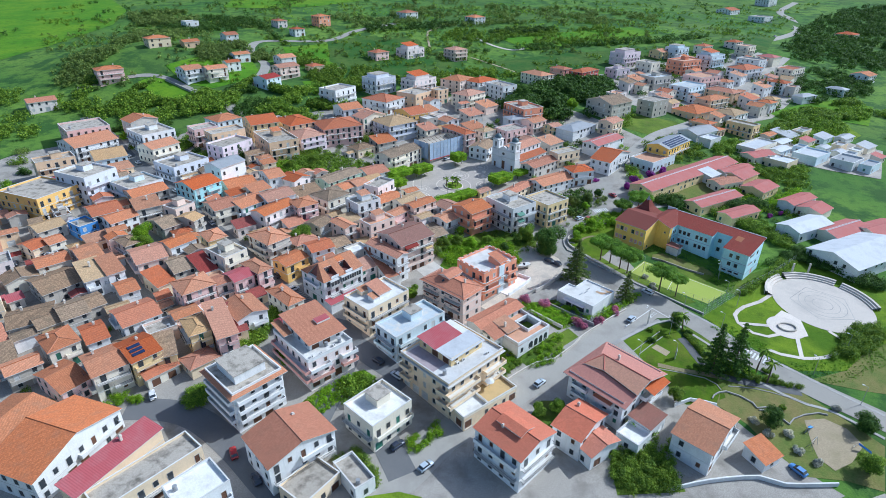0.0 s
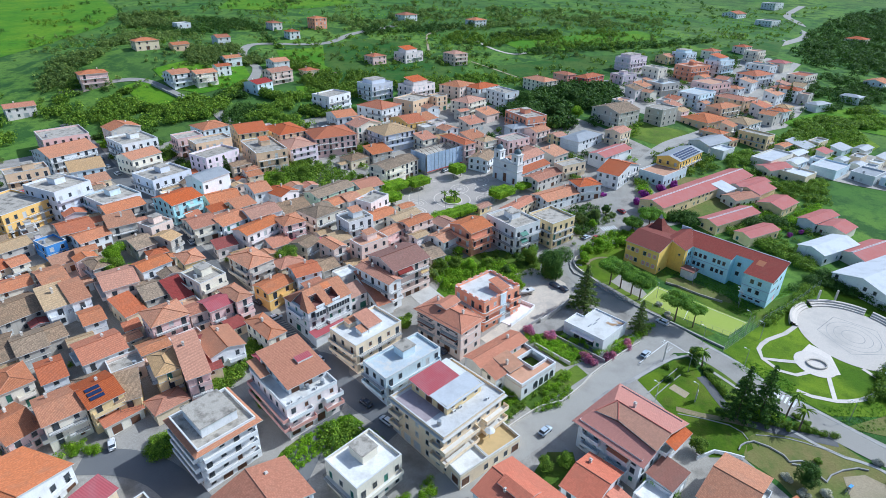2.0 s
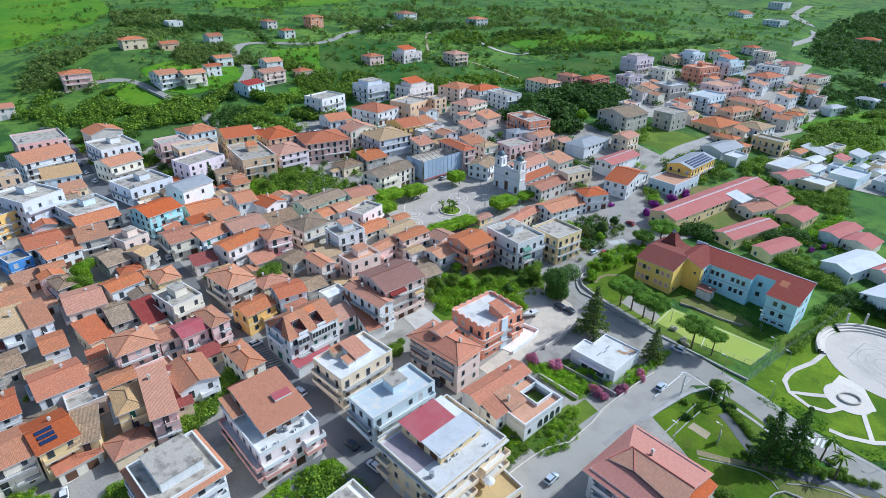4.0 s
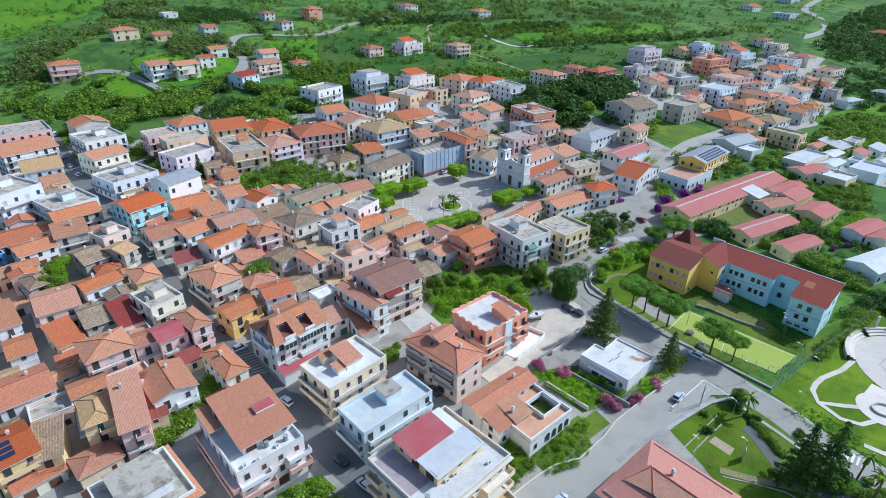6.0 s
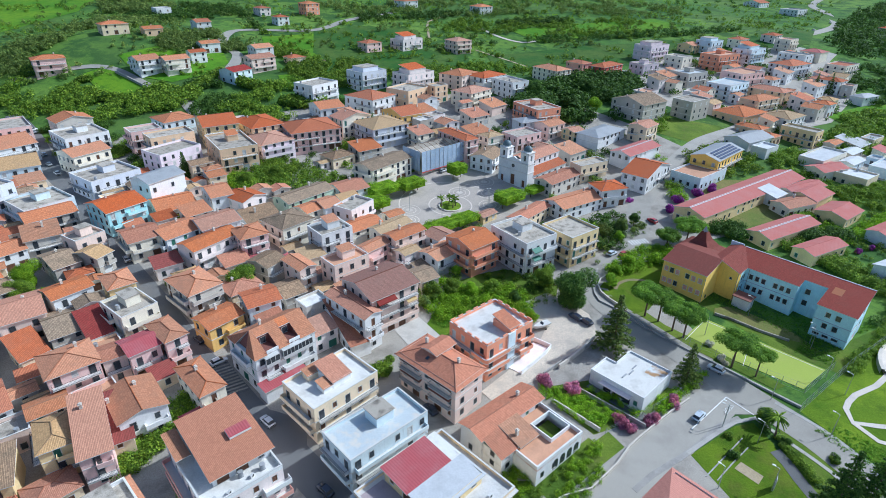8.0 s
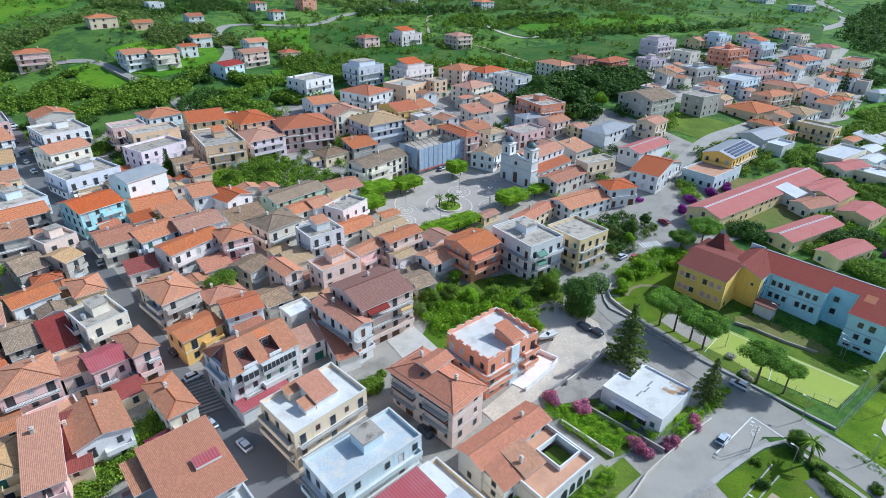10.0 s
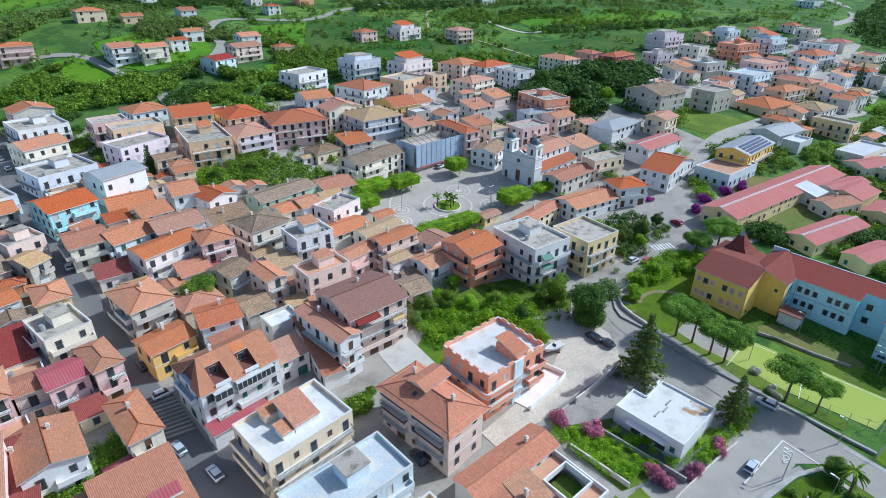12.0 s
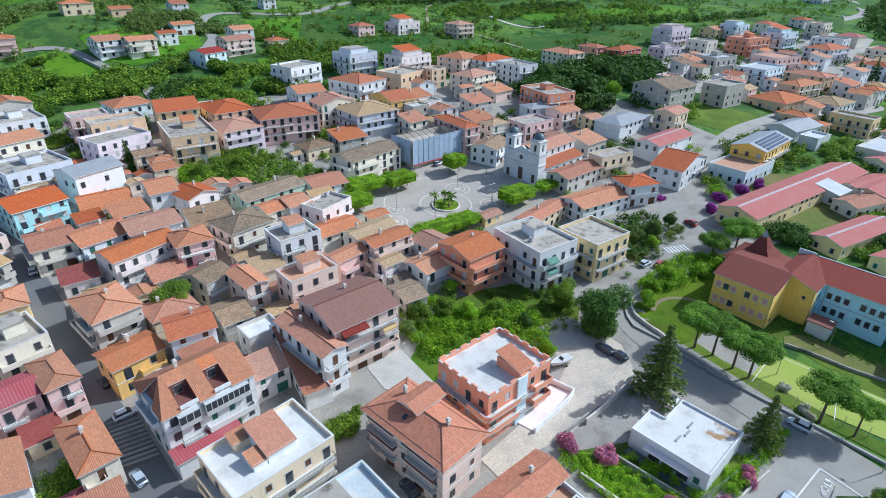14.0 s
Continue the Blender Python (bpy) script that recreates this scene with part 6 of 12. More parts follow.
ribbon("lane_wall", "kerbstone", 0.6,0.0, -134.8, 331.6, -152.1, 342.9, -169.7, 354.0, -183.7, 361.6, label="pale wall below the lane", height=1.6, category="wall")
ribbon("hill_track", "dust", 1.8,0.32, -21.6, 507.6, -25.5, 551.5, -22.6, 568.6, -5.9, 596.4, label="pale track between fields", category="road")
ribbon("hill_track", "dust", 1.8,0.32, 13.5, 486.8, 29.6, 468.7, 47.7, 443.9, label="pale track between fields", category="road")
scrub("garden_belt", "leaf", 230,1.2,2.6, -86.3, 262.7, -76.1, 271.6, -56.2, 269.1, -35.4, 258.0, -42.8, 248.6, -59.4, 244.4, -76.2, 242.9, label="belt of garden trees behind the houses", seed=101, lean=0.15, count=110, gap=-0.3)
scrub("garden_belt", "leaf_fresh", 60,0.9,1.8, -84.6, 254.4, -71.7, 249.1, -63.4, 243.4, -74.7, 238.2, label="bright garden shrubs behind the houses", seed=102, lean=0.15, count=100, gap=-2.0)
scrub("garden_belt", "leaf_dark", 90,1.4,3.0, -129.6, 322.3, -123.7, 350.2, -110.9, 339.5, -105.9, 320.2, -114.3, 308.5, label="dark trees at the hill road", seed=103, lean=0.17, count=100, gap=-2.0)
scrub("garden_belt", "leaf", 90,1.2,2.6, -108.3, 331.7, -81.8, 331.2, -75.3, 316.7, -95.6, 310.1, label="trees above the first houses", seed=104, lean=0.17, count=90, gap=-2.0)
scrub("garden_belt", "leaf", 80,1.2,2.4, 93.4, 373.5, 114.2, 366.9, 106.4, 320.5, 88.1, 325.6, label="trees beside the ruin", seed=105, lean=0.17, count=90, gap=-2.0)
scrub("garden_belt", "leaf", 120,1.0,2.2, 138.5, 291.0, 159.9, 287.8, 169.5, 273.7, 171.7, 254.1, 160.2, 257.5, 146.5, 275.7, label="gardens between the low sheds", seed=106, lean=0.16, count=90, gap=-0.2)
scrub("garden_belt", "leaf_fresh", 90,1.0,2.0, 120.1, 264.4, 133.9, 249.7, 140.4, 233.5, 131.7, 228.7, 120.3, 243.9, label="gardens between the low sheds", seed=107, lean=0.16, count=90, gap=-0.2)
scrub("garden_belt", "leaf", 90,1.2,2.4, 178.5, 341.1, 197.7, 332.8, 226.1, 341.3, 215.4, 320.6, 186.4, 312.6, 174.2, 320.9, label="green thicket beyond the sheds", seed=108, lean=0.17, count=90, gap=-2.0)
scrub("garden_belt", "leaf_dark", 60,1.2,2.4, 50.4, 236.7, 62.9, 246.0, 64.7, 235.2, 58.9, 218.9, 49.1, 218.4, label="trees at the street below the square", seed=109, lean=0.15, count=120, gap=-2.0)
plant("conifer", -98.4, 250.6, 9.0, mat="leaf_dark", name="conifer", label="dark conifer among houses", wide=1.2)
plant("broad", -74.7, 248.4, 3.4,3.0, mat="leaf", label="garden tree behind houses")
plant("broad", 43.5, 347.1, 7.0,5.0, mat="leaf_dark", label="large dark umbrella-shaped tree")
plant("broad", 60.4, 348.7, 7.0,5.0, mat="leaf_dark", label="large dark umbrella-shaped tree")
ribbon("garden_edge", "kerbstone", 0.3,0.0, 88.0, 107.1, 90.1, 109.0, 93.7, 110.5, 97.7, 111.3, 99.8, 110.8, label="low curved stone wall in the park", height=0.45, category="wall")
ribbon("garden_edge", "kerbstone", 0.3,0.0, 82.5, 111.7, 85.2, 111.3, 86.9, 109.3, 88.0, 107.3, label="low curved stone wall in the park", height=0.45, category="wall")
ribbon("garden_wall", "greige", 0.25,0.0, 9.7, 112.7, 17.3, 120.1, 25.6, 126.6, 31.2, 128.5, label="grey garden wall with posts along the road", height=0.9, category="wall")
patch("villa_garden", "rough_grass", 0.12, 9.2, 114.9, 17.5, 123.0, 25.8, 130.8, 34.6, 139.1, 33.1, 141.0, 24.8, 133.9, 20.8, 130.0, 14.5, 129.8, 12.9, 125.3, label="garden strip with shrubs beside the road", category="garden")
scrub("hedge", "leaf", 50,0.4,0.8, 11.1, 115.7, 17.4, 122.2, 25.8, 130.2, 34.2, 138.7, 33.0, 140.0, 24.6, 132.0, 16.9, 124.7, label="garden plants behind the white wall", seed=111, lean=0.15, count=90, gap=-2.0)
scrub("garden_belt", "leaf", 70,0.6,1.4, 11.3, 200.4, 19.2, 204.7, 28.3, 202.4, 33.8, 197.9, 32.3, 188.0, 22.2, 186.2, 15.4, 190.5, label="garden trees below the flats", seed=112, lean=0.13, count=150, gap=-2.0)
scrub("garden_belt", "leaf_dark", 34,0.6,1.3, 23.7, 202.7, 33.4, 206.1, 34.5, 198.0, 27.1, 192.5, label="dark shrubs at the lot's edge", seed=113, lean=0.13, count=150, gap=-2.0)
patch("garden_plot", "rough_grass", 0.13, 2.3, 195.7, 11.3, 201.8, 19.2, 205.2, 29.9, 203.1, 34.3, 196.7, 31.9, 185.7, 22.0, 184.0, 13.9, 189.2, 4.0, 186.1, label="garden ground below the flats", category="garden")
patch("bend_garden", "parkgrass", 0.13, 46.6, 196.9, 50.4, 202.8, 57.0, 209.0, 66.0, 213.0, 72.0, 209.0, 66.5, 203.4, 64.9, 195.3, 58.1, 186.5, 53.7, 184.4, 48.6, 190.8, label="dry yellowish grass garden inside the road bend", category="garden")
scrub("thicket", "leaf_dark", 70, 1.4, 2.8, -143.2, 359.7, -136.6, 365.9, -125.0, 360.4, -121.3, 346.4, -132.0, 341.4, -141.4, 348.0, label="dark trees below the hill houses", seed=501, lean=0.18, count=90, gap=-0.25)
scrub("garden_belt", "leaf", 46, 0.8, 1.8, -158.1, 374.0, -153.6, 393.7, -143.6, 386.9, -141.3, 368.6, -146.7, 355.9, label="garden shrubs between the hill houses", seed=502, lean=0.18, count=90, gap=-0.25)
scrub("garden_belt", "leaf_dark", 46, 1.0, 2.2, -174.4, 397.2, -170.8, 408.6, -158.3, 418.8, -153.0, 436.1, -144.3, 418.0, -152.8, 402.6, -161.9, 398.6, label="trees behind the hill houses", seed=503, lean=0.18, count=90, gap=-0.25)
scrub("wood", "leaf_dark", 230, 1.6, 3.6, 277.7, 477.0, 313.0, 498.5, 348.1, 488.9, 306.8, 424.7, 278.9, 412.4, 243.9, 392.3, 249.1, 426.4, label="dark trees beyond the far houses", seed=504, lean=0.18, count=90, gap=-0.25)
scrub("thicket", "leaf_dark", 44, 1.2, 2.6, -236.8, 370.9, -217.8, 373.6, -209.7, 364.5, -209.0, 355.3, -222.8, 349.0, -233.7, 360.4, label="trees round the hill house", seed=505, lean=0.18, count=90, gap=-0.25)
scrub("garden_belt", "leaf", 36, 1.0, 2.2, -127.8, 439.0, -110.3, 452.0, -98.9, 432.7, -98.4, 412.3, -115.2, 402.4, label="garden trees beside the hill houses", seed=506, lean=0.18, count=90, gap=-0.25)
scrub("hill_bushes", "leaf", 420,1.0,2.6, -122.0, 562.0, 108.6, 673.6, 379.1, 724.6, 293.0, 549.3, 115.9, 455.2, 18.9, 388.7, -33.6, 371.9, -99.3, 373.7, -128.5, 438.4, label="low green bushes in rows on the hillside", seed=121, lean=0.3, count=26, gap=0.05)
scrub("hill_bushes", "leaf_olive", 420,1.0,2.6, -360.5, 507.9, -316.4, 593.3, -165.8, 577.7, -124.5, 425.1, -155.4, 375.6, -200.0, 349.4, -235.4, 332.5, label="low olive bushes on the hillside", seed=122, lean=0.3, count=26, gap=0.0)
scrub("hill_bushes", "leaf", 340,0.9,2.2, -151.1, 485.2, -23.1, 533.7, 38.8, 484.8, 219.6, 518.3, 160.4, 471.2, 33.5, 404.2, -65.0, 365.5, -111.2, 392.1, label="low green bushes along terraces", seed=123, lean=0.3, count=26, gap=0.0)
scrub("hill_bushes", "leaf_fresh", 600,0.6,1.4, -225.9, 631.9, 125.0, 782.2, 448.6, 820.0, 341.3, 640.6, 92.3, 563.5, -95.4, 524.4, -185.3, 546.9, label="fresh green bushes near the ridge", seed=124, lean=0.3, count=22, gap=0.1)
scrub("meadow_grass", "blade", 700,0.2,0.45, -4.6, 182.6, -0.3, 190.8, 8.6, 188.5, 14.8, 186.0, 12.2, 180.3, 5.2, 176.4, 0.8, 174.4, label="lush weeds of the overgrown plot", seed=125, lean=0.25, count=14, gap=-2.0)
patch("terraces", "hillgrass", 0.24, -191.4, 380.7, -177.1, 404.5, -149.0, 422.0, -134.9, 396.7, -138.8, 374.7, -152.0, 359.0, -171.0, 361.1, label="green slope among the hill houses", category="field", cell=10.0)
patch("terraces", "hillgrass", 0.24, -137.0, 466.5, -105.7, 489.5, -75.2, 511.6, -60.7, 472.1, -76.8, 427.5, -102.0, 409.4, -121.2, 426.6, label="green slope among the hill houses", category="field", cell=10.0)
patch("bright_slope", "hillgrass", 0.24, 207.4, 373.5, 238.6, 394.1, 272.4, 410.9, 292.4, 398.0, 262.3, 354.9, 243.8, 365.6, 212.7, 354.3, label="bright green field beyond the sheds", category="field", cell=10.0)
patch("far_town_ground", "paving", 0.1, 112.0, 372.0, 128.0, 366.0, 150.0, 352.0, 178.0, 346.0, 205.0, 362.0, 252.0, 420.0, 282.0, 470.0, 268.0, 520.0, 225.0, 535.0, 180.0, 515.0, 140.0, 490.0, 120.0, 440.0, label="grey pavements and yards of the upper quarter", category="pavement", cell=10.0)
scrub("garden_belt", "leaf_dark", 260, 1.2, 3.0, 118.0, 395.0, 160.0, 360.0, 205.0, 362.0, 252.0, 420.0, 282.0, 470.0, 262.0, 525.0, 200.0, 530.0, 140.0, 495.0, 115.0, 440.0, label="garden trees between the upper houses", seed=401, lean=0.2, count=60, gap=-0.05)
scrub("garden_belt", "leaf", 130, 1.0, 2.6, 100.0, 268.0, 128.0, 282.0, 150.0, 300.0, 175.0, 340.0, 150.0, 346.0, 120.0, 312.0, 98.0, 292.0, label="trees and shrubs round the yellow hall", seed=402, lean=0.18, count=80, gap=0.0)
patch("market_ground", "paving", 0.2, 164.4, 317.5, 196.1, 333.8, 225.1, 327.5, 242.8, 310.6, 216.0, 270.3, 196.4, 278.6, 179.2, 288.6, 159.7, 296.7, label="grey paved yards between white sheds", category="yard")



# ---- houses ----
house(-89.6, 91.3, 73, 22.9, 14.3, 7, 2, "gabley", "white", "orange")
house(-103.1, 94.6, 78, 15.4, 13.5, 7, 2, "gablex", "cream", "terra")
house(-65.0, 83.6, 52, 22.3, 7.3, 6, 2, "flat", "sand", "concrete")
house(-73.4, 86.1, 66, 21.1, 5.1, 7, 2, "shed", "sand", "magenta", plain=1)
house(-52.1, 79.5, 48, 10.7, 8.9, 7, 2, "flat", "white", "membrane")
house(-51.0, 108.8, 48, 13.4, 13.8, 11.5, 4, "ledge", "white", "concrete", pent=1, bal=3)
house(-35.6, 92.7, 44, 16.6, 12.1, 8.5, 3, "gabley", "white", "brown", bal=1)
house(-16.5, 103.2, 48, 12.5, 11.0, 7.5, 2, "flat", "cream", "membrane", hut=1)
roof_house = house(-22.1, 146.3, 48, 16.4, 11.6, 8.5, 3, "flat", "sand", "membrane", bal=2)
hut_on(roof_house, 0.9, 0.2, 8.56, 4.6, 6.4, 1.7, "white", "brown")
hut_on(roof_house, -2.6, -1.6, 8.56, 2.2, 2.6, 1.3, "white", "terra")
hut_on(roof_house, -1.4, 3.6, 8.56, 5.0, 2.2, 1.6, "sand", "terra")
house(-10.8, 135.4, 45, 18.8, 9.5, 8, 3, "flat", "bluewhite", "bluemem", hut=1, bal=2)
house(16.3, 94.3, 45, 12.2, 13.5, 10, 3, "gabley", "white", "coral", bal=2, loft=1)
house(32.9, 101.1, 48, 12.0, 7.6, 6.5, 2, "gabley", "white", "coral")
house(36.4, 96.4, 35, 9.2, 5.0, 4.5, 1, "gabley", "white", "coral")
house(62.8, 99.9, 47, 15.7, 9.3, 7, 2, "gabley", "white", "orange", bal=1)
house(75.6, 96.2, 29, 5.8, 5.6, 3, 1, "shed", "white", "orange")
house(-21.6, 171.1, 48, 5.0, 15.8, 10, 3, "gabley", "white", "brown", bal=1)
rose_flats = house(-15.8, 179.2, 43, 14.4, 14.1, 11.4, 4, "gablex", "rose", "darkbrown", bal=2)
house(-23.1, 169.6, 34, 5.0, 16.9, 4, 1, "shed", "white", "brown")
house(-54.4, 166.8, 53, 9.2, 7.5, 6.5, 2, "gablex", "ochre", "orange")
house(-46.0, 173.6, 36, 8.1, 8.3, 8, 3, "gablex", "white", "redor")
house(-64.7, 177.7, 51, 9.0, 12.4, 8, 3, "hip", "greige", "orange")
house(-63.6, 159.3, 50, 5.0, 10.1, 8, 3, "hip", "pink", "orange")
house(-68.0, 154.8, 48, 6.6, 7.4, 7.5, 2, "gablex", "pink", "magenta", bal=1)
house(-73.0, 152.3, 41, 5.0, 6.1, 7, 2, "gablex", "rose", "brown")
house(-80.0, 147.9, 44, 10.0, 10.0, 8.5, 3, "hip", "pink", "orange", bal=1)
house(-51.1, 147.1, 47, 5.4, 12.7, 6.5, 2, "hip", "cream", "orange", bal=1)
house(-61.5, 139.7, 43, 9.1, 11.8, 7, 2, "gabley", "white", "orange", bal=1)
house(-72.0, 129.6, 38, 5.7, 9.6, 8, 3, "hip", "yellow", "straw")
house(-65.3, 130.9, 35, 5.4, 15.2, 8, 3, "shed", "pink", "salmonbrown")
house(-63.7, 135.4, 34, 5.0, 12.8, 5, 2, "shed", "sand", "darkred")
house(-93.2, 136.5, 46, 10.5, 11.8, 6, 2, "gablex", "greywhite", "redor")
house(-90.4, 114.6, 45, 8.6, 11.5, 8, 3, "gablex", "cream", "orange", bal=1)
house(-84.0, 119.6, 50, 7.6, 11.6, 8, 3, "gablex", "yellow", "redor", solar=1)
house(-100.1, 110.8, 59, 7.0, 13.4, 5.5, 2, "gablex", "pink", "orange", bal=1)
house(-108.1, 123.0, 49, 7.6, 10.4, 7, 2, "hip", "cream", "orange")
house(-101.7, 128.5, 43, 5.5, 11.0, 5, 2, "gablex", "white", "redor")
house(-127.1, 151.7, 53, 11.5, 14.1, 5, 2, "gablex", "stone", "oldtile")
house(-110.2, 142.6, 47, 5.3, 9.0, 4.5, 1, "gablex", "stone", "oldtile")
house(-118.7, 133.6, 49, 6.2, 8.4, 4.5, 1, "gablex", "stone", "oldtile")
house(-115.9, 154.1, 45, 6.5, 10.9, 6.5, 2, "shed", "white", "straw")
house(-111.2, 157.1, 47, 5.0, 10.3, 6.5, 2, "shed", "white", "orange")
house(-102.7, 149.5, 43, 5.4, 9.1, 5, 2, "gablex", "white", "orange")
house(-124.4, 166.0, 48, 6.8, 13.0, 6, 2, "gablex", "pink", "terra")
house(-102.6, 164.8, 41, 9.4, 13.1, 7, 2, "gablex", "rose", "brown")
house(-94.5, 154.3, 54, 5.6, 9.5, 4.5, 1, "shed", "sand", "redor")
house(-91.3, 162.9, 44, 7.3, 12.8, 5, 2, "gablex", "stone", "oldtile")
house(-82.9, 162.1, 46, 5.1, 10.6, 5, 2, "shed", "sand", "darkred")
house(-76.0, 166.7, 54, 8.8, 11.0, 8, 3, "flat", "cream", "concrete", hut=1)
house(-191.6, 282.6, 44, 19.6, 20.0, 9, 3, "flat", "pink", "concrete", bal=1)
house(-179.8, 264.9, 56, 20.2, 19.0, 8, 3, "gablex", "white", "orange")
house(-161.0, 248.6, 40, 13.0, 17.0, 7, 2, "gablex", "bluewhite", "straw")
house(-152.4, 217.7, 67, 14.7, 18.3, 11, 3, "flat", "bluegrey", "concrete", bal=1, hut=1)
house(-178.5, 236.5, 44, 15.5, 9.3, 9, 3, "flat", "tan", "concrete", bal=1, hut=1)
house(-165.0, 205.8, 69, 18.4, 23.0, 9, 3, "flat", "ochre", "concrete", bal=1)
house(-132.3, 218.2, 57, 15.0, 15.3, 6, 2, "flat", "bluewhite", "concrete", hut=1, bal=2)
house(-124.6, 210.5, 47, 13.7, 10.7, 6, 2, "gablex", "stone", "orange")
house(-134.1, 195.1, 45, 10.3, 12.6, 6, 2, "gablex", "greige", "redor")
house(-136.9, 185.6, 57, 6.7, 9.0, 5, 2, "flat", "blue", "concrete")
house(-153.0, 275.6, 51, 16.5, 18.0, 9, 3, "flat", "white", "concrete", hut=1, bal=2)
house(-166.5, 291.5, 50, 14.0, 12.0, 10, 3, "gabley", "greige", "orange")
house(-142.1, 259.6, 59, 14.0, 12.6, 7.5, 2, "gablex", "cream", "orange", bal=1)
house(-122.2, 239.5, 57, 17.4, 15.6, 6.5, 2, "flat", "bluegrey", "concrete", hut=1, bal=2)
house(-100.0, 233.4, 61, 13.5, 10.5, 8.8, 2, "gablex", "white", "greymetal", plain=1)
house(-104.3, 214.2, 57, 12.4, 13.1, 8, 3, "gablex", "cyan", "redor")
house(-127.6, 278.7, 44, 12.0, 9.5, 9, 3, "flat", "pink", "concrete")
house(-113.9, 272.6, 44, 17.0, 10.0, 9.5, 3, "flat", "tan", "concrete", bal=2)
house(-125.1, 300.1, 50, 14.0, 14.2, 7, 2, "hip", "bluewhite", "orange")
house(-107.4, 260.3, 59, 17.6, 11.9, 8, 3, "flat", "lilac", "concrete")
house(-102.0, 291.9, 34, 14.1, 18.6, 9, 3, "gablex", "yellow", "redor", bal=1)
house(-87.4, 268.9, 36, 14.4, 23.1, 9, 3, "flat", "tan", "concrete", hutred=1, bal=1)
house(-84.9, 296.2, 42, 15.0, 20.0, 8, 3, "hip", "tan", "redor")
house(-75.2, 278.2, 45, 14.5, 16.5, 8, 3, "hip", "lilac", "brown", bal=1)
house(-61.4, 293.0, 30, 21.2, 19.5, 9, 3, "hip", "pink", "redor", bal=1)
house(-46.1, 307.8, 44, 15.4, 9.9, 9, 3, "gabley", "cream", "brown")
house(-61.0, 324.1, 36, 12.0, 14.6, 7, 2, "gablex", "white", "orange")
house(-32.2, 303.4, 41, 18.7, 18.1, 9, 3, "hip", "bluegrey", "straw", bal=2)
house(-26.3, 266.6, 52, 21.6, 10.8, 8, 3, "gablex", "cream", "oldtile")
house(3.2, 295.2, 38, 7.0, 20.0, 9.5, 3, "hip", "pink", "redor", bal=2)
house(-24.4, 323.4, 41, 11.7, 17.0, 7, 2, "gablex", "ochre", "redor")
house(41.5, 333.6, 31, 13.9, 20.0, 9, 3, "flat", "orangew", "concrete", hut=1, bal=1)
house(37.0, 322.7, 29, 13.3, 8.6, 6, 2, "hip", "greywhite", "greymetal", plain=1)
house(18.1, 302.5, 38, 8.9, 7.0, 6.5, 2, "hip", "cream", "straw")
house(32.2, 306.0, 38, 14.9, 10.0, 6, 2, "flat", "pink", "concrete")
house(16.1, 284.3, 64, 13.0, 10.0, 6, 2, "gablex", "white", "oldtile")
house(43.6, 265.6, 44, 19.2, 8.6, 5.5, 2, "gablex", "greige", "brown")
house(57.1, 275.1, 33, 14.5, 6.5, 6.5, 2, "flat", "sand", "concrete")
house(48.2, 248.1, 35, 23.3, 10.2, 5, 2, "gablex", "white", "orange")
house(60.5, 254.4, 20, 11.0, 8.9, 7, 2, "hip", "white", "redor")
house(29.3, 236.5, 51, 18.9, 5.8, 5, 2, "gablex", "sand", "brown")
cream_flats = house(24.6, 211.0, 38, 12.5, 16.3, 10.6, 3, "flat", "white", "concrete", bal=2, hut=1)
house(40.0, 215.9, 39, 12.4, 12.6, 9.6, 3, "flat", "yellow", "concrete", bal=2)
house(8.6, 207.4, 43, 10.8, 11.6, 9.6, 3, "gablex", "orangew", "orange", bal=3)
house(-0.7, 205.1, 47, 10.5, 8.0, 6, 2, "gablex", "greywhite", "terra")
house(-17.7, 218.4, 48, 13.1, 6.0, 6.5, 2, "gablex", "cream", "straw")
house(-12.4, 211.7, 45, 11.9, 5.8, 8, 3, "gablex", "rose", "orange", bal=1)
house(-21.3, 205.3, 52, 8.9, 5.3, 6.5, 2, "gablex", "pink", "orange")
house(-27.8, 220.4, 44, 12.0, 8.4, 5, 2, "gablex", "cream", "orange")
house(-31.5, 229.4, 60, 11.7, 7.9, 7, 2, "flat", "pinkwhite", "concrete")
house(-50.0, 214.2, 52, 11.6, 11.2, 7.5, 2, "hip", "cream", "oldtile")
house(-35.5, 209.8, 42, 10.7, 9.1, 8, 3, "flat", "white", "concrete", hutred=1, bal=1)
house(-50.7, 237.2, 51, 19.2, 9.3, 5.5, 2, "gablex", "green", "oldtile")
house(-37.0, 247.9, 41, 11.1, 11.6, 5, 2, "gablex", "white", "brown")
house(-46.1, 225.8, 50, 6.5, 7.5, 6, 2, "gablex", "cream", "orange")
house(-41.1, 230.0, 45, 6.5, 8.9, 6.5, 2, "gablex", "white", "orange")
house(-78.2, 229.1, 39, 6.9, 12.5, 7, 2, "gablex", "white", "orange")
house(-91.4, 224.0, 39, 12.0, 13.6, 4, 1, "gablex", "cream", "orange")
house(-67.8, 227.6, 57, 9.1, 9.2, 7, 2, "gabley", "pinkwhite", "redor", bal=1)
house(-90.0, 199.7, 45, 9.1, 11.1, 6.5, 2, "gablex", "cream", "brown")
house(-81.5, 204.4, 54, 11.5, 10.9, 6, 2, "gablex", "white", "orange")
house(-71.4, 209.9, 45, 11.9, 10.8, 7, 2, "gablex", "white", "brown")
house(-69.2, 199.3, 58, 15.4, 8.1, 7, 2, "gablex", "pinkwhite", "orange")
house(-58.5, 203.6, 39, 8.2, 9.2, 8, 3, "hip", "pink", "orange")
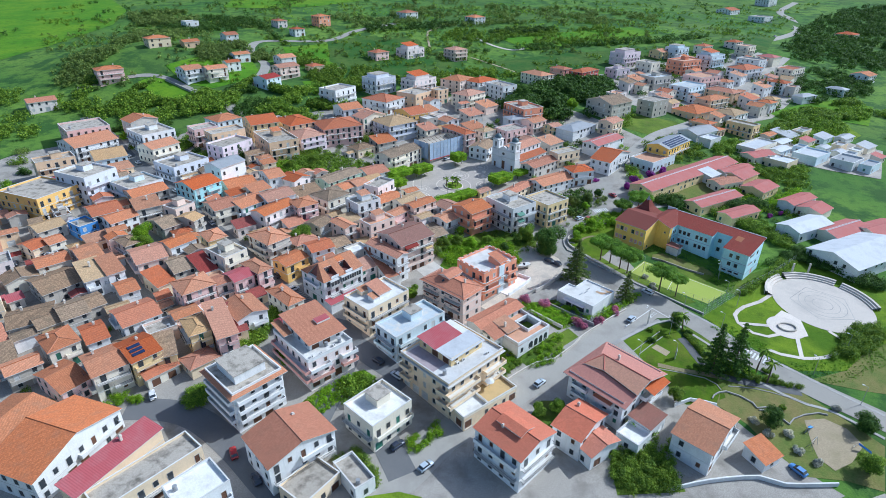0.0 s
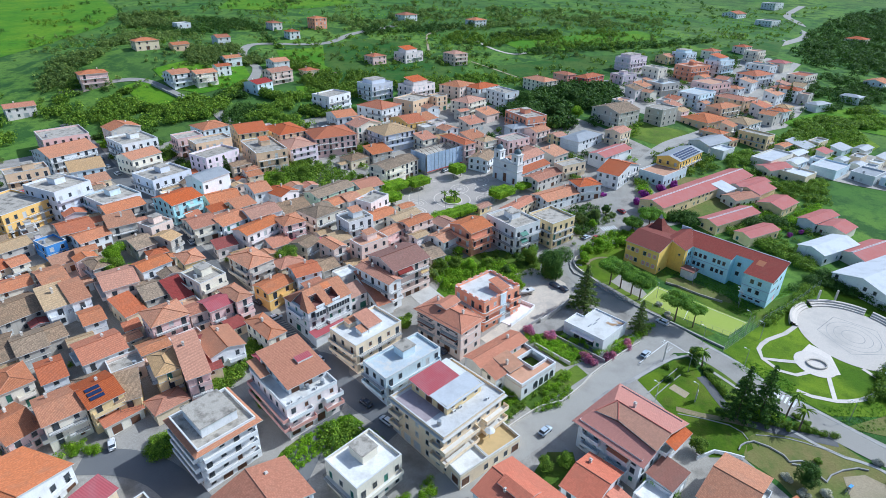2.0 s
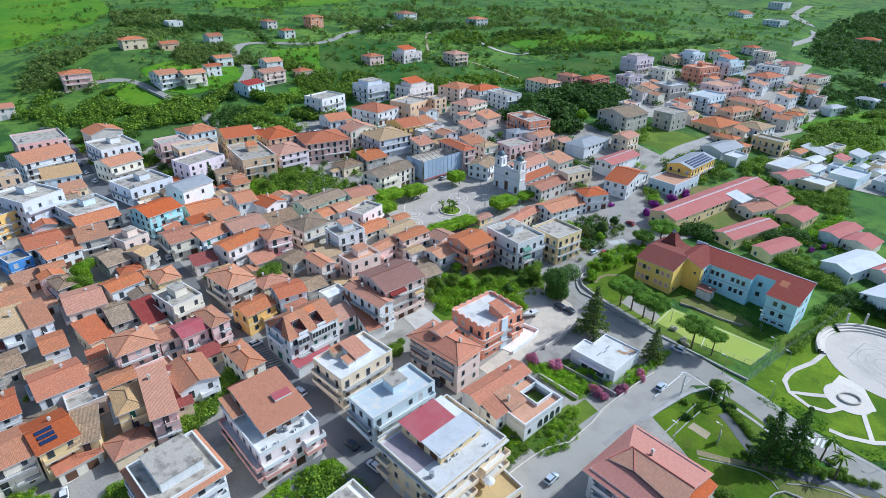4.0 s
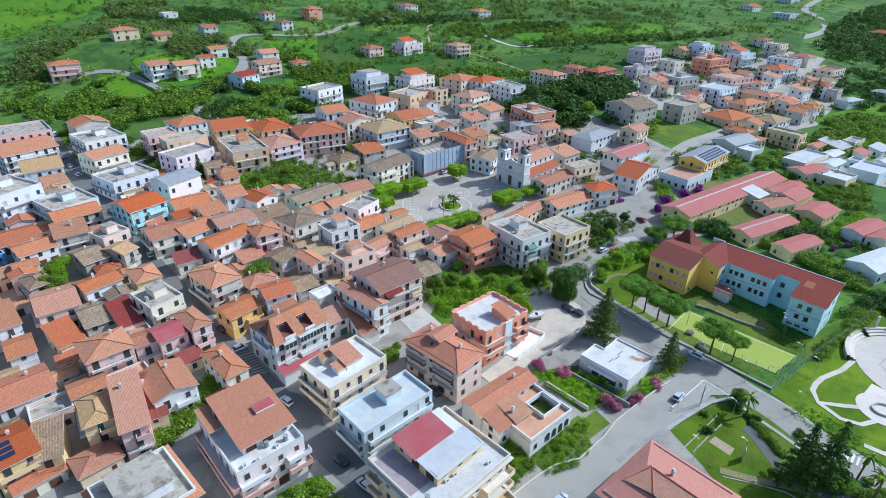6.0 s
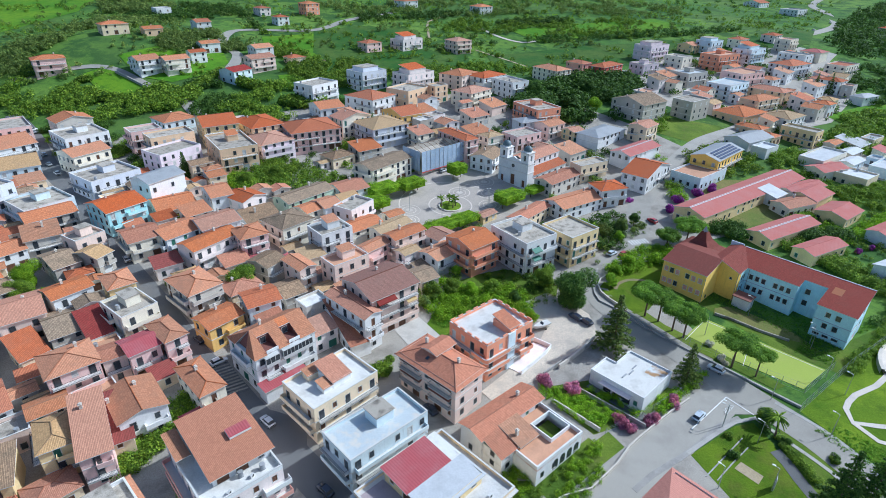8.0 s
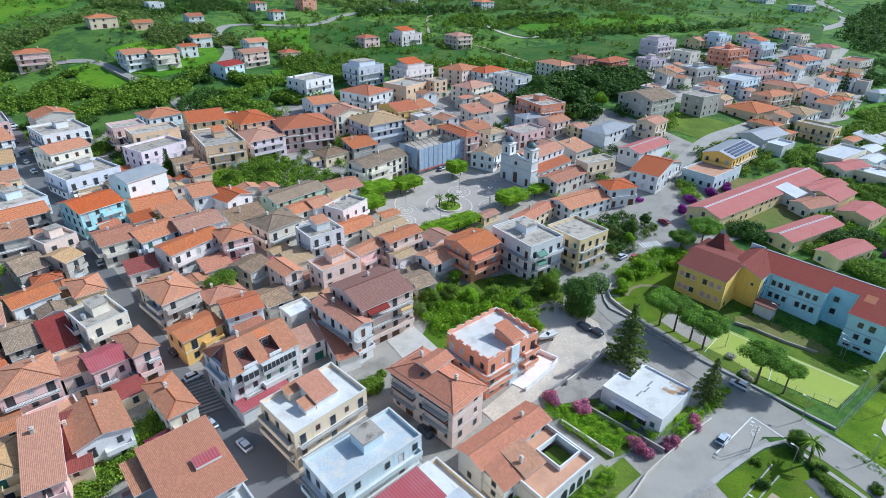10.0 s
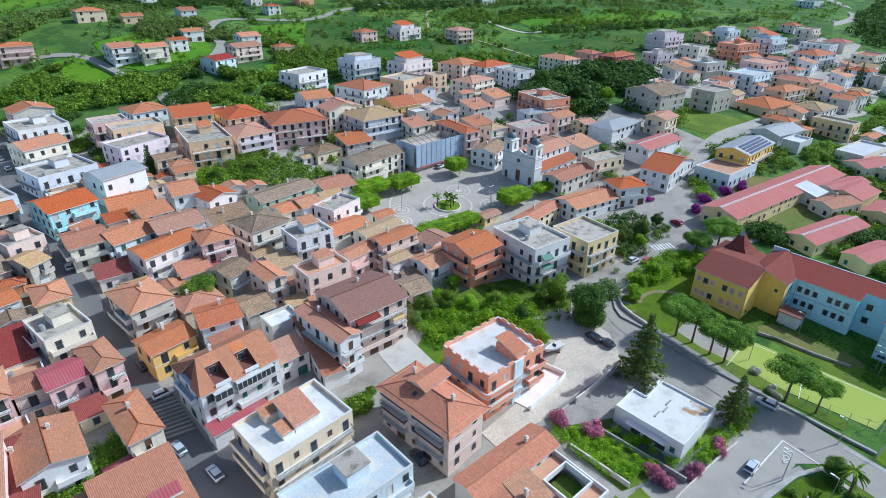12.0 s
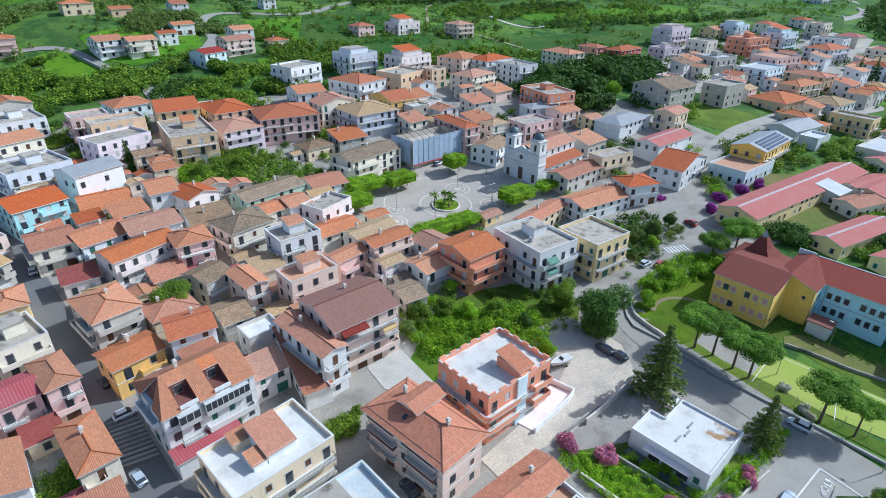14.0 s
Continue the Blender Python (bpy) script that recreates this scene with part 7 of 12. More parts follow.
house(-50.3, 192.8, 61, 7.0, 7.9, 6, 2, "gablex", "stone", "oldtile")
house(-40.1, 189.9, 47, 5.0, 9.0, 8, 3, "gabley", "rose", "orange")
house(-41.2, 181.8, 42, 5.9, 8.8, 5, 2, "gablex", "stone", "oldtile")
house(-27.7, 193.0, 44, 11.4, 7.3, 8.5, 3, "flat", "rose", "terrafloor", hutred=1)
house(-5.4, 193.2, 36, 5.5, 7.9, 5, 2, "gablex", "stone", "oldtile")
house(-98.0, 189.4, 71, 5.0, 8.4, 6, 2, "gablex", "stone", "straw")
house(-84.7, 177.3, 43, 6.4, 9.2, 7, 2, "hip", "yellow", "orange")
house(-95.4, 172.7, 54, 9.4, 7.6, 7, 2, "gablex", "white", "orange")
house(-113.4, 172.9, 51, 5.0, 8.3, 6, 2, "hip", "stone", "oldtile")
house(-149.9, 184.4, 55, 9.3, 9.7, 5, 2, "gablex", "greige", "straw")
house(-125.5, 190.0, 54, 10.0, 10.0, 5.5, 2, "gablex", "white", "orange")
house(-107.0, 187.3, 53, 6.5, 12.1, 5, 2, "gablex", "stone", "oldtile")
house(-105.3, 197.3, 61, 8.6, 7.6, 6, 2, "flat", "rose", "concrete", hut=1, bal=2)
house(-146.7, 171.4, 64, 5.4, 8.9, 5, 2, "gablex", "sand", "redor")
house(-141.4, 174.5, 55, 5.0, 7.4, 5, 2, "gablex", "cream", "orange")
house(-134.3, 162.0, 45, 9.4, 8.5, 5.5, 2, "gablex", "cream", "orange")
house(113.4, 258.6, 37, 70.0, 11.7, 5, 2, "gablex", "yellow", "pinkred", plain=1)
house(117.0, 233.2, 31, 27.6, 8.6, 4, 1, "gablex", "yellow", "pinkred", plain=1)
house(140.0, 262.0, 38, 14.5, 12.4, 4, 1, "gablex", "yellow", "pinkred", plain=1)
house(139.8, 266.7, 29, 19.9, 7.0, 4, 1, "gablex", "cream", "pinkred", plain=1)
house(122.9, 221.0, 29, 17.5, 7.1, 4, 1, "gablex", "yellow", "pinkred", plain=1)
house(144.1, 248.0, 38, 14.3, 10.5, 4, 1, "gablex", "yellow", "pinkred", plain=1)
house(155.4, 235.9, 32, 18.0, 7.0, 4, 1, "gablex", "white", "pinkred", plain=1)
house(145.7, 211.3, 28, 21.0, 10.0, 4.5, 1, "gablex", "white", "whitemetal", plain=1)
house(159.9, 209.4, 28, 21.9, 9.8, 4, 1, "gablex", "cream", "pinkred", plain=1)
house(158.8, 228.1, 38, 11.2, 10.1, 4, 1, "gablex", "cream", "pinkred", plain=1)
house(154.9, 190.7, 28, 32.5, 19.0, 5, 2, "gablex", "white", "whitemetal", plain=1)
house(176.9, 211.1, 25, 19.9, 11.7, 4, 1, "gablex", "cream", "pinkred", plain=1)
house(124.7, 259.2, 38, 8.1, 7.0, 4, 1, "shed", "white", "whitemetal", plain=1)
house(129.8, 252.5, 25, 14.8, 7.8, 4, 1, "gablex", "cream", "brown")
house(166.8, 301.7, 38, 23.9, 10.2, 4, 1, "flat", "cream", "whitemetal", plain=1)
house(192.1, 293.0, 38, 16.4, 12.2, 4, 1, "flat", "bluewhite", "whitemetal", plain=1)
house(207.4, 286.5, 38, 13.9, 10.7, 4, 1, "flat", "greywhite", "greymetal", plain=1)
house(169.9, 282.4, 38, 11.7, 13.3, 4, 1, "flat", "sand", "whitemetal", plain=1)
house(161.0, 287.9, 25, 15.3, 9.0, 4, 1, "gablex", "cream", "pinkred", plain=1)
house(113.7, 288.2, 45, 24.0, 11.7, 7.5, 2, "gablex", "schoolyellow", "greymetal", solarrows=1, label="long yellow hall with a grey sheet roof and solar panels")
house(102.0, 275.1, 41, 20.4, 12.8, 4.5, 1, "flat", "bluewhite", "terrafloor")
house(79.7, 271.8, 50, 22.2, 10.4, 6.5, 2, "gabley", "greywhite", "redor")
house(80.3, 292.0, 43, 23.5, 9.5, 6, 2, "gablex", "greywhite", "pinkred", plain=1)
house(69.4, 311.7, 45, 22.1, 11.5, 5.5, 2, "hip", "white", "greymetal", plain=1)
house(56.6, 313.4, 38, 7.0, 7.3, 5, 2, "gablex", "yellow", "brown")
house(95.5, 347.8, 38, 18.6, 19.7, 9, 3, "gablex", "stone", "oldtile")
house(124.0, 353.2, 39, 15.6, 11.6, 9, 3, "flat", "stone", "concrete")
house(152.5, 357.4, 35, 21.8, 17.6, 4.5, 1, "hip", "tan", "orange")
house(181.9, 465.8, 32, 22.0, 15.0, 10, 3, "flat", "orangew", "terrafloor", hutred=1, bal=2)
house(208.0, 481.1, 38, 19.3, 14.0, 11, 4, "flat", "bluewhite", "bluemem", pentred=1, bal=2)
house(162.3, 400.7, 40, 21.9, 14.7, 8, 3, "flat", "bluewhite", "bluemem", bal=2)
house(180.7, 424.6, 30, 20.6, 16.0, 9, 3, "flat", "pink", "terrafloor", bal=2)
house(146.5, 422.3, 31, 17.0, 14.0, 7.5, 2, "flat", "greige", "bluemem", hut=1, bal=2)
house(139.2, 481.6, 38, 20.7, 14.4, 10, 3, "flat", "lilac", "concrete", pent=1, bal=2)
house(153.5, 465.0, 38, 11.3, 14.4, 7, 2, "flat", "cream", "concrete")
house(226.1, 457.0, 33, 22.0, 16.0, 9, 3, "hip", "white", "redor", bal=2)
house(243.9, 485.8, 38, 11.6, 19.5, 8, 3, "flat", "white", "concrete")
house(265.6, 501.5, 38, 12.2, 14.6, 7, 2, "hip", "cream", "pinkred", plain=1)
house(184.8, 394.6, 38, 11.5, 20.0, 8, 3, "hip", "tan", "brown")
house(169.1, 373.4, 32, 19.0, 11.2, 8, 3, "hip", "sand", "terra", bal=2)
house(171.1, 348.6, 38, 16.5, 13.7, 7, 2, "hip", "white", "straw", bal=1)
house(169.3, 326.9, 38, 7.8, 16.2, 7, 2, "flat", "yellow", "concrete")
house(149.1, 334.6, 38, 7.7, 13.0, 4, 1, "hip", "tan", "orange")
house(151.7, 323.3, 38, 7.8, 9.1, 4, 1, "hip", "tan", "orange")
house(142.5, 305.7, 38, 10.6, 7.0, 4, 1, "flat", "white", "whitemetal", plain=1)
house(140.4, 317.9, 34, 19.2, 12.4, 4, 1, "gablex", "greywhite", "greymetal", plain=1)
house(237.5, 424.2, 38, 10.4, 12.5, 8, 3, "hip", "white", "redor")
house(264.0, 462.1, 38, 20.0, 13.5, 8.5, 3, "flat", "cream", "redor", bal=2)
house(206.2, 375.8, 38, 8.6, 9.2, 7, 2, "hip", "white", "orange")
house(198.8, 426.3, 38, 9.4, 10.0, 6, 2, "hip", "white", "orange")
house(174.9, 508.0, 38, 8.9, 12.8, 6, 2, "gablex", "yellow", "orange")
house(190.0, 508.1, 38, 15.1, 13.2, 9, 3, "flat", "bluewhite", "bluemem", pent=1, bal=2)
house(219.6, 526.9, 38, 12.2, 10.7, 7, 2, "hip", "cream", "redor")
house(254.8, 547.5, 38, 12.1, 11.0, 6, 2, "hip", "pinkwhite", "redor")
house(253.9, 521.2, 38, 12.7, 11.5, 9, 3, "flat", "cream", "terrafloor", bal=2)
house(59.3, 412.7, 38, 12.8, 20.0, 8, 3, "hip", "cream", "orange", bal=1)
house(79.9, 435.9, 38, 9.2, 13.6, 7, 2, "hip", "pinkred", "redor")
house(95.4, 427.6, 44, 21.0, 11.4, 8, 3, "hip", "red", "redor")
house(124.2, 443.5, 32, 14.0, 12.3, 6, 2, "flat", "lilac", "concrete", hut=1, bal=1)
house(18.2, 387.4, 46, 19.0, 13.5, 8, 3, "hip", "white", "redor", bal=1)
house(31.2, 375.9, 38, 11.9, 17.4, 8.5, 3, "flat", "white", "concrete", bal=1)
house(2.4, 388.2, 57, 17.4, 15.6, 8, 3, "hip", "rose", "terra")
house(9.4, 357.8, 52, 17.5, 13.3, 8, 3, "hip", "cream", "brown", bal=1)
house(-71.0, 347.5, 56, 17.5, 13.9, 9.5, 3, "flat", "white", "concrete", bal=1)
house(-42.3, 341.8, 56, 17.2, 19.0, 7.5, 2, "hip", "white", "redor", bal=1)
house(-48.8, 373.7, 48, 17.0, 14.0, 9.5, 3, "flat", "bluegrey", "bluemem", pent=1, bal=2)
house(-23.1, 377.9, 48, 19.7, 13.1, 9, 3, "flat", "pinkwhite", "concrete", pentred=1, bal=2)
house(-24.3, 354.7, 55, 16.7, 15.2, 7.5, 2, "flat", "tan", "concrete")
house(-9.3, 359.5, 44, 8.8, 8.3, 8, 3, "flat", "tan", "concrete")
house(-59.2, 454.8, 44, 12.0, 11.1, 6, 2, "hip", "pink", "redor")
house(-35.6, 471.6, 49, 19.0, 13.0, 6.5, 2, "flat", "pinkwhite", "bluemem", pentred=1, bal=1)
house(0.8, 477.6, 38, 13.3, 13.8, 8.5, 3, "hip", "rose", "brown", bal=2)
house(-210.5, 414.5, 44, 15.0, 10.5, 6, 2, "hip", "sand", "orange")
house(-191.4, 423.2, 44, 11.0, 9.3, 4, 1, "gablex", "tan", "orange")
house(-234.3, 525.7, 44, 11.3, 11.7, 6, 2, "flat", "white", "concrete")
house(-178.3, 465.9, 44, 10.0, 11.8, 6, 2, "gablex", "white", "redor")
house(-170.0, 368.5, 50, 12.0, 13.0, 8, 3, "gablex", "white", "orange", bal=1)
house(-156.0, 373.5, 46, 13.0, 11.0, 8, 3, "gablex", "cream", "orange", bal=1)
house(-151.3, 392.0, 44, 9.0, 8.0, 6, 2, "gablex", "white", "redor")
house(-152.0, 412.0, 44, 11.1, 9.0, 5.5, 2, "gablex", "white", "terra")
house(-121.3, 370.9, 62, 12.7, 11.7, 6.5, 2, "gablex", "bluewhite", "darkred")
house(-115.4, 392.7, 50, 15.4, 12.0, 7.5, 3, "gablex", "rose", "brown", bal=1)
house(-122.4, 419.0, 44, 11.5, 12.2, 6, 2, "gablex", "white", "orange")
house(-99.3, 411.6, 44, 10.0, 9.4, 4, 1, "hip", "sand", "redor")
house(-216.0, 357.0, 40, 15.0, 11.0, 8.5, 3, "hip", "pink", "orange", bal=1)
house(-160.8, 545.7, 44, 9.2, 12.8, 6, 2, "hip", "pinkwhite", "redor")
house(-136.6, 513.7, 44, 9.5, 9.8, 6, 2, "hip", "white", "redor")
house(-125.1, 558.3, 44, 12.4, 12.8, 9, 3, "hip", "orangew", "orange")
house(-49.4, 617.3, 44, 15.8, 15.3, 6, 2, "hip", "white", "redor")
house(20.0, 615.3, 38, 14.4, 15.5, 6, 2, "hip", "white", "orange")
house(-237.2, 318.9, 44, 14.1, 10.4, 6, 2, "gablex", "pinkwhite", "brown")
house(357.2, 805.8, 38, 22.4, 20.0, 5, 2, "gablex", "white", "redor")
house(374.7, 751.6, 38, 21.4, 20.0, 6, 2, "flat", "white", "concrete")
house(451.8, 902.7, 38, 24.0, 20.0, 8, 3, "flat", "greywhite", "concrete")
house(429.6, 664.3, 38, 16.3, 18.7, 5, 2, "hip", "cream", "redor")
house(326.0, 467.6, 38, 15.0, 13.7, 6, 2, "gablex", "white", "terra")
house(282.0, 425.8, 38, 8.6, 12.4, 5, 2, "hip", "greywhite", "greymetal", plain=1)
house(245.5, 402.7, 29, 15.3, 8.1, 5, 2, "hip", "greywhite", "greymetal", plain=1)
house(-78.0, 117.0, 50, 8.6, 5.0, 3.5, 1, "shed", "cream", "redor")
house(-78.1, 122.2, 30, 5.0, 9.0, 6, 2, "shed", "yellow", "oldtile")
house(-124.4, 135.5, 35, 11.7, 10.7, 4.5, 1, "gablex", "stone", "oldtile")
house(-113.8, 138.2, 46, 7.1, 11.1, 5, 2, "gablex", "stone", "oldtile")
house(-29.4, 84.2, 55, 10.6, 8.1, 3.5, 1, "flat", "sand", "concrete")
house(-20.1, 86.9, 41, 5.1, 9.6, 3.5, 1, "flat", "white", "concrete")



# ---- houses ----
house(-94.2, 253.5, 45, 8, 6.5, 6.1, 2, "gablex", "sand", "oldtile")
house(-165.1, 149.4, 46, 11, 9, 4.5, 1, "gablex", "rose", "terra")
house(-152.5, 159.0, 42, 11, 9, 6.0, 2, "flat", "pinkwhite", "concrete")
house(-1.5, 215.6, 48, 8, 6.5, 6.1, 2, "gabley", "white", "brown")
house(-150.7, 150.4, 48, 7, 5.5, 6.2, 2, "gabley", "rose", "orange")
house(-47.0, 205.6, 48, 5, 4, 2.9, 1, "gablex", "greige", "straw")
house(-85.1, 245.9, 42, 6, 4.5, 4.7, 2, "shed", "sand", "terra")
house(-127.3, 176.9, 48, 7, 5.5, 3.9, 1, "shed", "sand", "terra")
house(-118.7, 250.6, 44, 4, 3.4, 3.0, 1, "gabley", "stone", "brown")
house(-29.2, 206.0, 46, 5, 4, 3.0, 1, "shed", "greywhite", "orange")
house(-152.1, 167.9, 40, 4, 3.4, 3.1, 1, "gablex", "greige", "darkred")
house(-62.7, 186.9, 43, 6, 4.5, 3.5, 1, "gabley", "sand", "terra")
house(-54.0, 181.4, 47, 9, 8, 5.3, 2, "hip", "sand", "brown")
house(-129.8, 123.8, 45, 9, 8, 4.5, 1, "shed", "rose", "brown")
house(-60.8, 220.1, 40, 11, 9, 3.7, 1, "shed", "greywhite", "oldtile")
house(-146.2, 131.9, 41, 11, 9, 5.8, 2, "flat", "white", "membrane")
house(-39.7, 200.6, 40, 7, 5.5, 4.0, 1, "shed", "cream", "straw")
house(-33.2, 176.2, 45, 7, 5.5, 5.5, 2, "flat", "greige", "membrane")
house(-65.2, 235.7, 41, 6, 4.5, 6.1, 2, "gabley", "greige", "terra")
house(-149.3, 139.8, 46, 7, 5.5, 3.4, 1, "gablex", "white", "magenta")
house(-163.9, 168.9, 41, 11, 9, 3.4, 1, "shed", "cream", "terra")
house(-84.2, 132.1, 42, 8, 6.5, 4.4, 1, "flat", "rose", "concrete")
house(-118.4, 198.0, 40, 9, 8, 6.0, 2, "shed", "greige", "terra")
house(-145.5, 117.9, 47, 11, 9, 4.7, 2, "hip", "sand", "orange")
house(-122.0, 181.3, 42, 6, 4.5, 5.3, 2, "gablex", "sand", "terra")
house(-140.1, 123.7, 43, 4, 3.4, 3.6, 1, "gabley", "stone", "brown")
house(-42.2, 219.7, 41, 5, 4, 3.0, 1, "flat", "pinkwhite", "concrete")
house(-175.2, 171.6, 40, 11, 9, 4.0, 1, "shed", "greige", "brown")
house(-170.3, 221.5, 45, 5, 4, 3.2, 1, "gabley", "greige", "terra")
house(-137.1, 121.2, 46, 4, 3.4, 2.8, 1, "gablex", "stone", "straw")
house(-35.0, 169.0, 46, 4, 3.4, 2.8, 1, "gabley", "greywhite", "darkred")
house(-178.4, 193.4, 46, 11, 9, 3.3, 1, "gablex", "tan", "brown")
house(-160.6, 142.2, 43, 8, 6.5, 3.7, 1, "shed", "greywhite", "terra")
house(-100.3, 176.4, 43, 4, 3.4, 3.2, 1, "gablex", "greige", "darkred")
house(-91.0, 244.3, 43, 4, 3.4, 3.0, 1, "gabley", "pinkwhite", "redor")
house(-151.9, 126.8, 46, 4, 3.4, 3.5, 1, "gablex", "sand", "magenta")
house(-123.1, 116.1, 42, 11, 9, 4.4, 1, "shed", "rose", "oldtile")
house(-29.3, 166.4, 45, 7, 5.5, 5.4, 2, "shed", "pinkwhite", "brown")
house(-90.8, 125.8, 41, 6, 4.5, 4.3, 1, "hip", "rose", "oldtile")
house(-111.3, 224.6, 44, 8, 6.5, 3.9, 1, "flat", "sand", "membrane")
house(-60.2, 193.9, 43, 7, 5.5, 3.9, 1, "shed", "pinkwhite", "brown")
house(-121.4, 127.3, 46, 6, 4.5, 4.3, 1, "gablex", "white", "oldtile")
house(-158.1, 189.9, 41, 4, 3.4, 3.0, 1, "shed", "rose", "oldtile")
house(-10.8, 204.3, 46, 6, 4.5, 5.9, 2, "gablex", "pinkwhite", "straw")
house(-164.5, 225.7, 46, 8, 6.5, 5.8, 2, "hip", "pinkwhite", "straw")
house(-149.9, 238.6, 47, 8, 6.5, 4.0, 1, "shed", "sand", "terra")
house(-98.7, 182.8, 41, 6, 4.5, 4.1, 1, "hip", "greige", "redor")
house(-113.9, 204.8, 40, 4, 3.4, 3.4, 1, "gablex", "stone", "brown")
house(-174.1, 187.1, 40, 6, 4.5, 4.4, 1, "gabley", "stone", "redor")
house(-169.9, 179.3, 46, 6, 4.5, 4.9, 2, "shed", "greige", "redor")
house(-152.6, 230.4, 46, 6, 4.5, 5.1, 2, "shed", "rose", "redor")
house(-24.3, 186.2, 47, 8, 6.5, 3.3, 1, "shed", "rose", "terra")
house(-80.4, 216.4, 46, 8, 6.5, 5.5, 2, "shed", "cream", "orange")
house(-59.6, 238.5, 41, 6, 4.5, 5.6, 2, "gabley", "greige", "brown")
house(-87.9, 169.1, 45, 6, 4.5, 6.2, 2, "gabley", "pinkwhite", "oldtile")
house(-156.7, 152.2, 44, 4, 3.4, 3.2, 1, "gablex", "pinkwhite", "brown")
house(-133.4, 206.4, 45, 4, 3.4, 3.6, 1, "gablex", "bluegrey", "straw")
house(-79.1, 137.8, 43, 7, 5.5, 5.7, 2, "gablex", "rose", "terra")
house(-144.2, 189.2, 47, 4, 3.4, 3.1, 1, "flat", "pinkwhite", "concrete", hut=1, bal=2)
house(-34.6, 237.6, 40, 7, 5.5, 4.9, 2, "shed", "cream", "straw")
house(-41.6, 167.9, 45, 6, 4.5, 5.6, 2, "shed", "white", "brown")
house(-75.7, 235.8, 46, 4, 3.4, 3.4, 1, "gablex", "sand", "darkred")
house(-81.0, 238.0, 43, 5, 4, 2.9, 1, "shed", "rose", "straw")
house(-149.5, 193.6, 46, 5, 4, 3.6, 1, "flat", "stone", "terrafloor", hut=1, bal=2)
house(-18.0, 228.8, 42, 6, 4.5, 5.4, 2, "gablex", "cream", "terra")
house(-96.7, 242.8, 40, 4, 3.4, 3.0, 1, "gabley", "stone", "redor")
house(-94.1, 181.4, 40, 4, 3.4, 3.1, 1, "gabley", "cream", "terra")
house(-156.8, 232.0, 44, 4, 3.4, 3.1, 1, "gablex", "greige", "terra")
house(-178.6, 183.3, 42, 5, 4, 3.5, 1, "gabley", "sand", "oldtile")
house(-113.2, 114.5, 46, 8, 6.5, 5.6, 2, "gablex", "stone", "orange")
house(-90.0, 237.5, 46, 4, 3.4, 3.3, 1, "gabley", "rose", "straw")
house(-183.3, 199.7, 42, 7, 5.5, 3.2, 1, "gabley", "white", "oldtile")
house(-111.1, 237.7, 47, 5, 4, 3.3, 1, "gabley", "rose", "oldtile")
house(-140.4, 154.2, 47, 9, 8, 4.6, 1, "gabley", "cream", "oldtile")
house(-145.8, 227.8, 42, 7, 5.5, 4.8, 2, "gablex", "sand", "oldtile")
house(-173.1, 225.1, 42, 5, 4, 3.2, 1, "shed", "bluegrey", "magenta")
house(-161.1, 178.9, 44, 6, 4.5, 5.3, 2, "gablex", "tan", "orange")
house(-101.9, 249.0, 48, 5, 4, 3.4, 1, "gabley", "rose", "magenta")
house(-166.2, 159.1, 44, 5, 4, 2.9, 1, "flat", "greywhite", "membrane")
house(-88.9, 143.4, 47, 5, 4, 3.2, 1, "gablex", "stone", "terra")
house(-114.2, 129.2, 44, 4, 3.4, 2.9, 1, "shed", "sand", "straw")
house(-132.9, 173.8, 48, 5, 4, 3.3, 1, "hip", "white", "straw")
house(-101.5, 141.2, 42, 6, 4.5, 3.6, 1, "gablex", "rose", "straw")
house(-32.6, 185.9, 41, 5, 4, 3.5, 1, "gablex", "greige", "straw")
house(-141.9, 207.9, 43, 7, 5.5, 4.2, 1, "gabley", "pinkwhite", "redor")
house(-47.1, 198.1, 46, 4, 3.4, 3.4, 1, "hip", "white", "magenta")
house(-147.3, 233.1, 44, 5, 4, 3.5, 1, "gabley", "sand", "terra")
house(-137.7, 167.3, 48, 4, 3.4, 3.0, 1, "flat", "stone", "membrane")
house(-139.4, 138.4, 41, 7, 5.5, 5.9, 2, "flat", "sand", "terrafloor")
house(-160.2, 133.5, 46, 7, 5.5, 3.8, 1, "gablex", "sand", "redor")
house(-169.5, 161.9, 45, 5, 4, 3.5, 1, "flat", "rose", "concrete")
house(-77.2, 156.7, 44, 6, 4.5, 4.5, 1, "flat", "sand", "terrafloor")
house(-4.9, 209.6, 41, 4, 3.4, 3.4, 1, "gablex", "greige", "oldtile")
house(-156.2, 127.8, 45, 4, 3.4, 3.1, 1, "shed", "pinkwhite", "oldtile")
house(-89.1, 213.1, 48, 6, 4.5, 4.2, 1, "shed", "rose", "redor")
house(-115.3, 166.1, 48, 5, 4, 3.3, 1, "gablex", "white", "terra")
house(-167.5, 235.0, 45, 8, 6.5, 3.7, 1, "hip", "rose", "oldtile")
house(-96.7, 208.9, 44, 5, 4, 3.1, 1, "shed", "stone", "redor")
house(-46.7, 165.2, 45, 4, 3.4, 2.9, 1, "flat", "pinkwhite", "terrafloor")
house(-32.4, 196.4, 45, 4, 3.4, 2.8, 1, "gabley", "pinkwhite", "terra")
house(-166.3, 191.8, 46, 6, 4.5, 5.0, 2, "gabley", "stone", "brown")
house(5.3, 215.3, 44, 4, 3.4, 3.4, 1, "shed", "pinkwhite", "redor")
house(-36.8, 193.4, 47, 4, 3.4, 2.9, 1, "gablex", "greige", "brown")
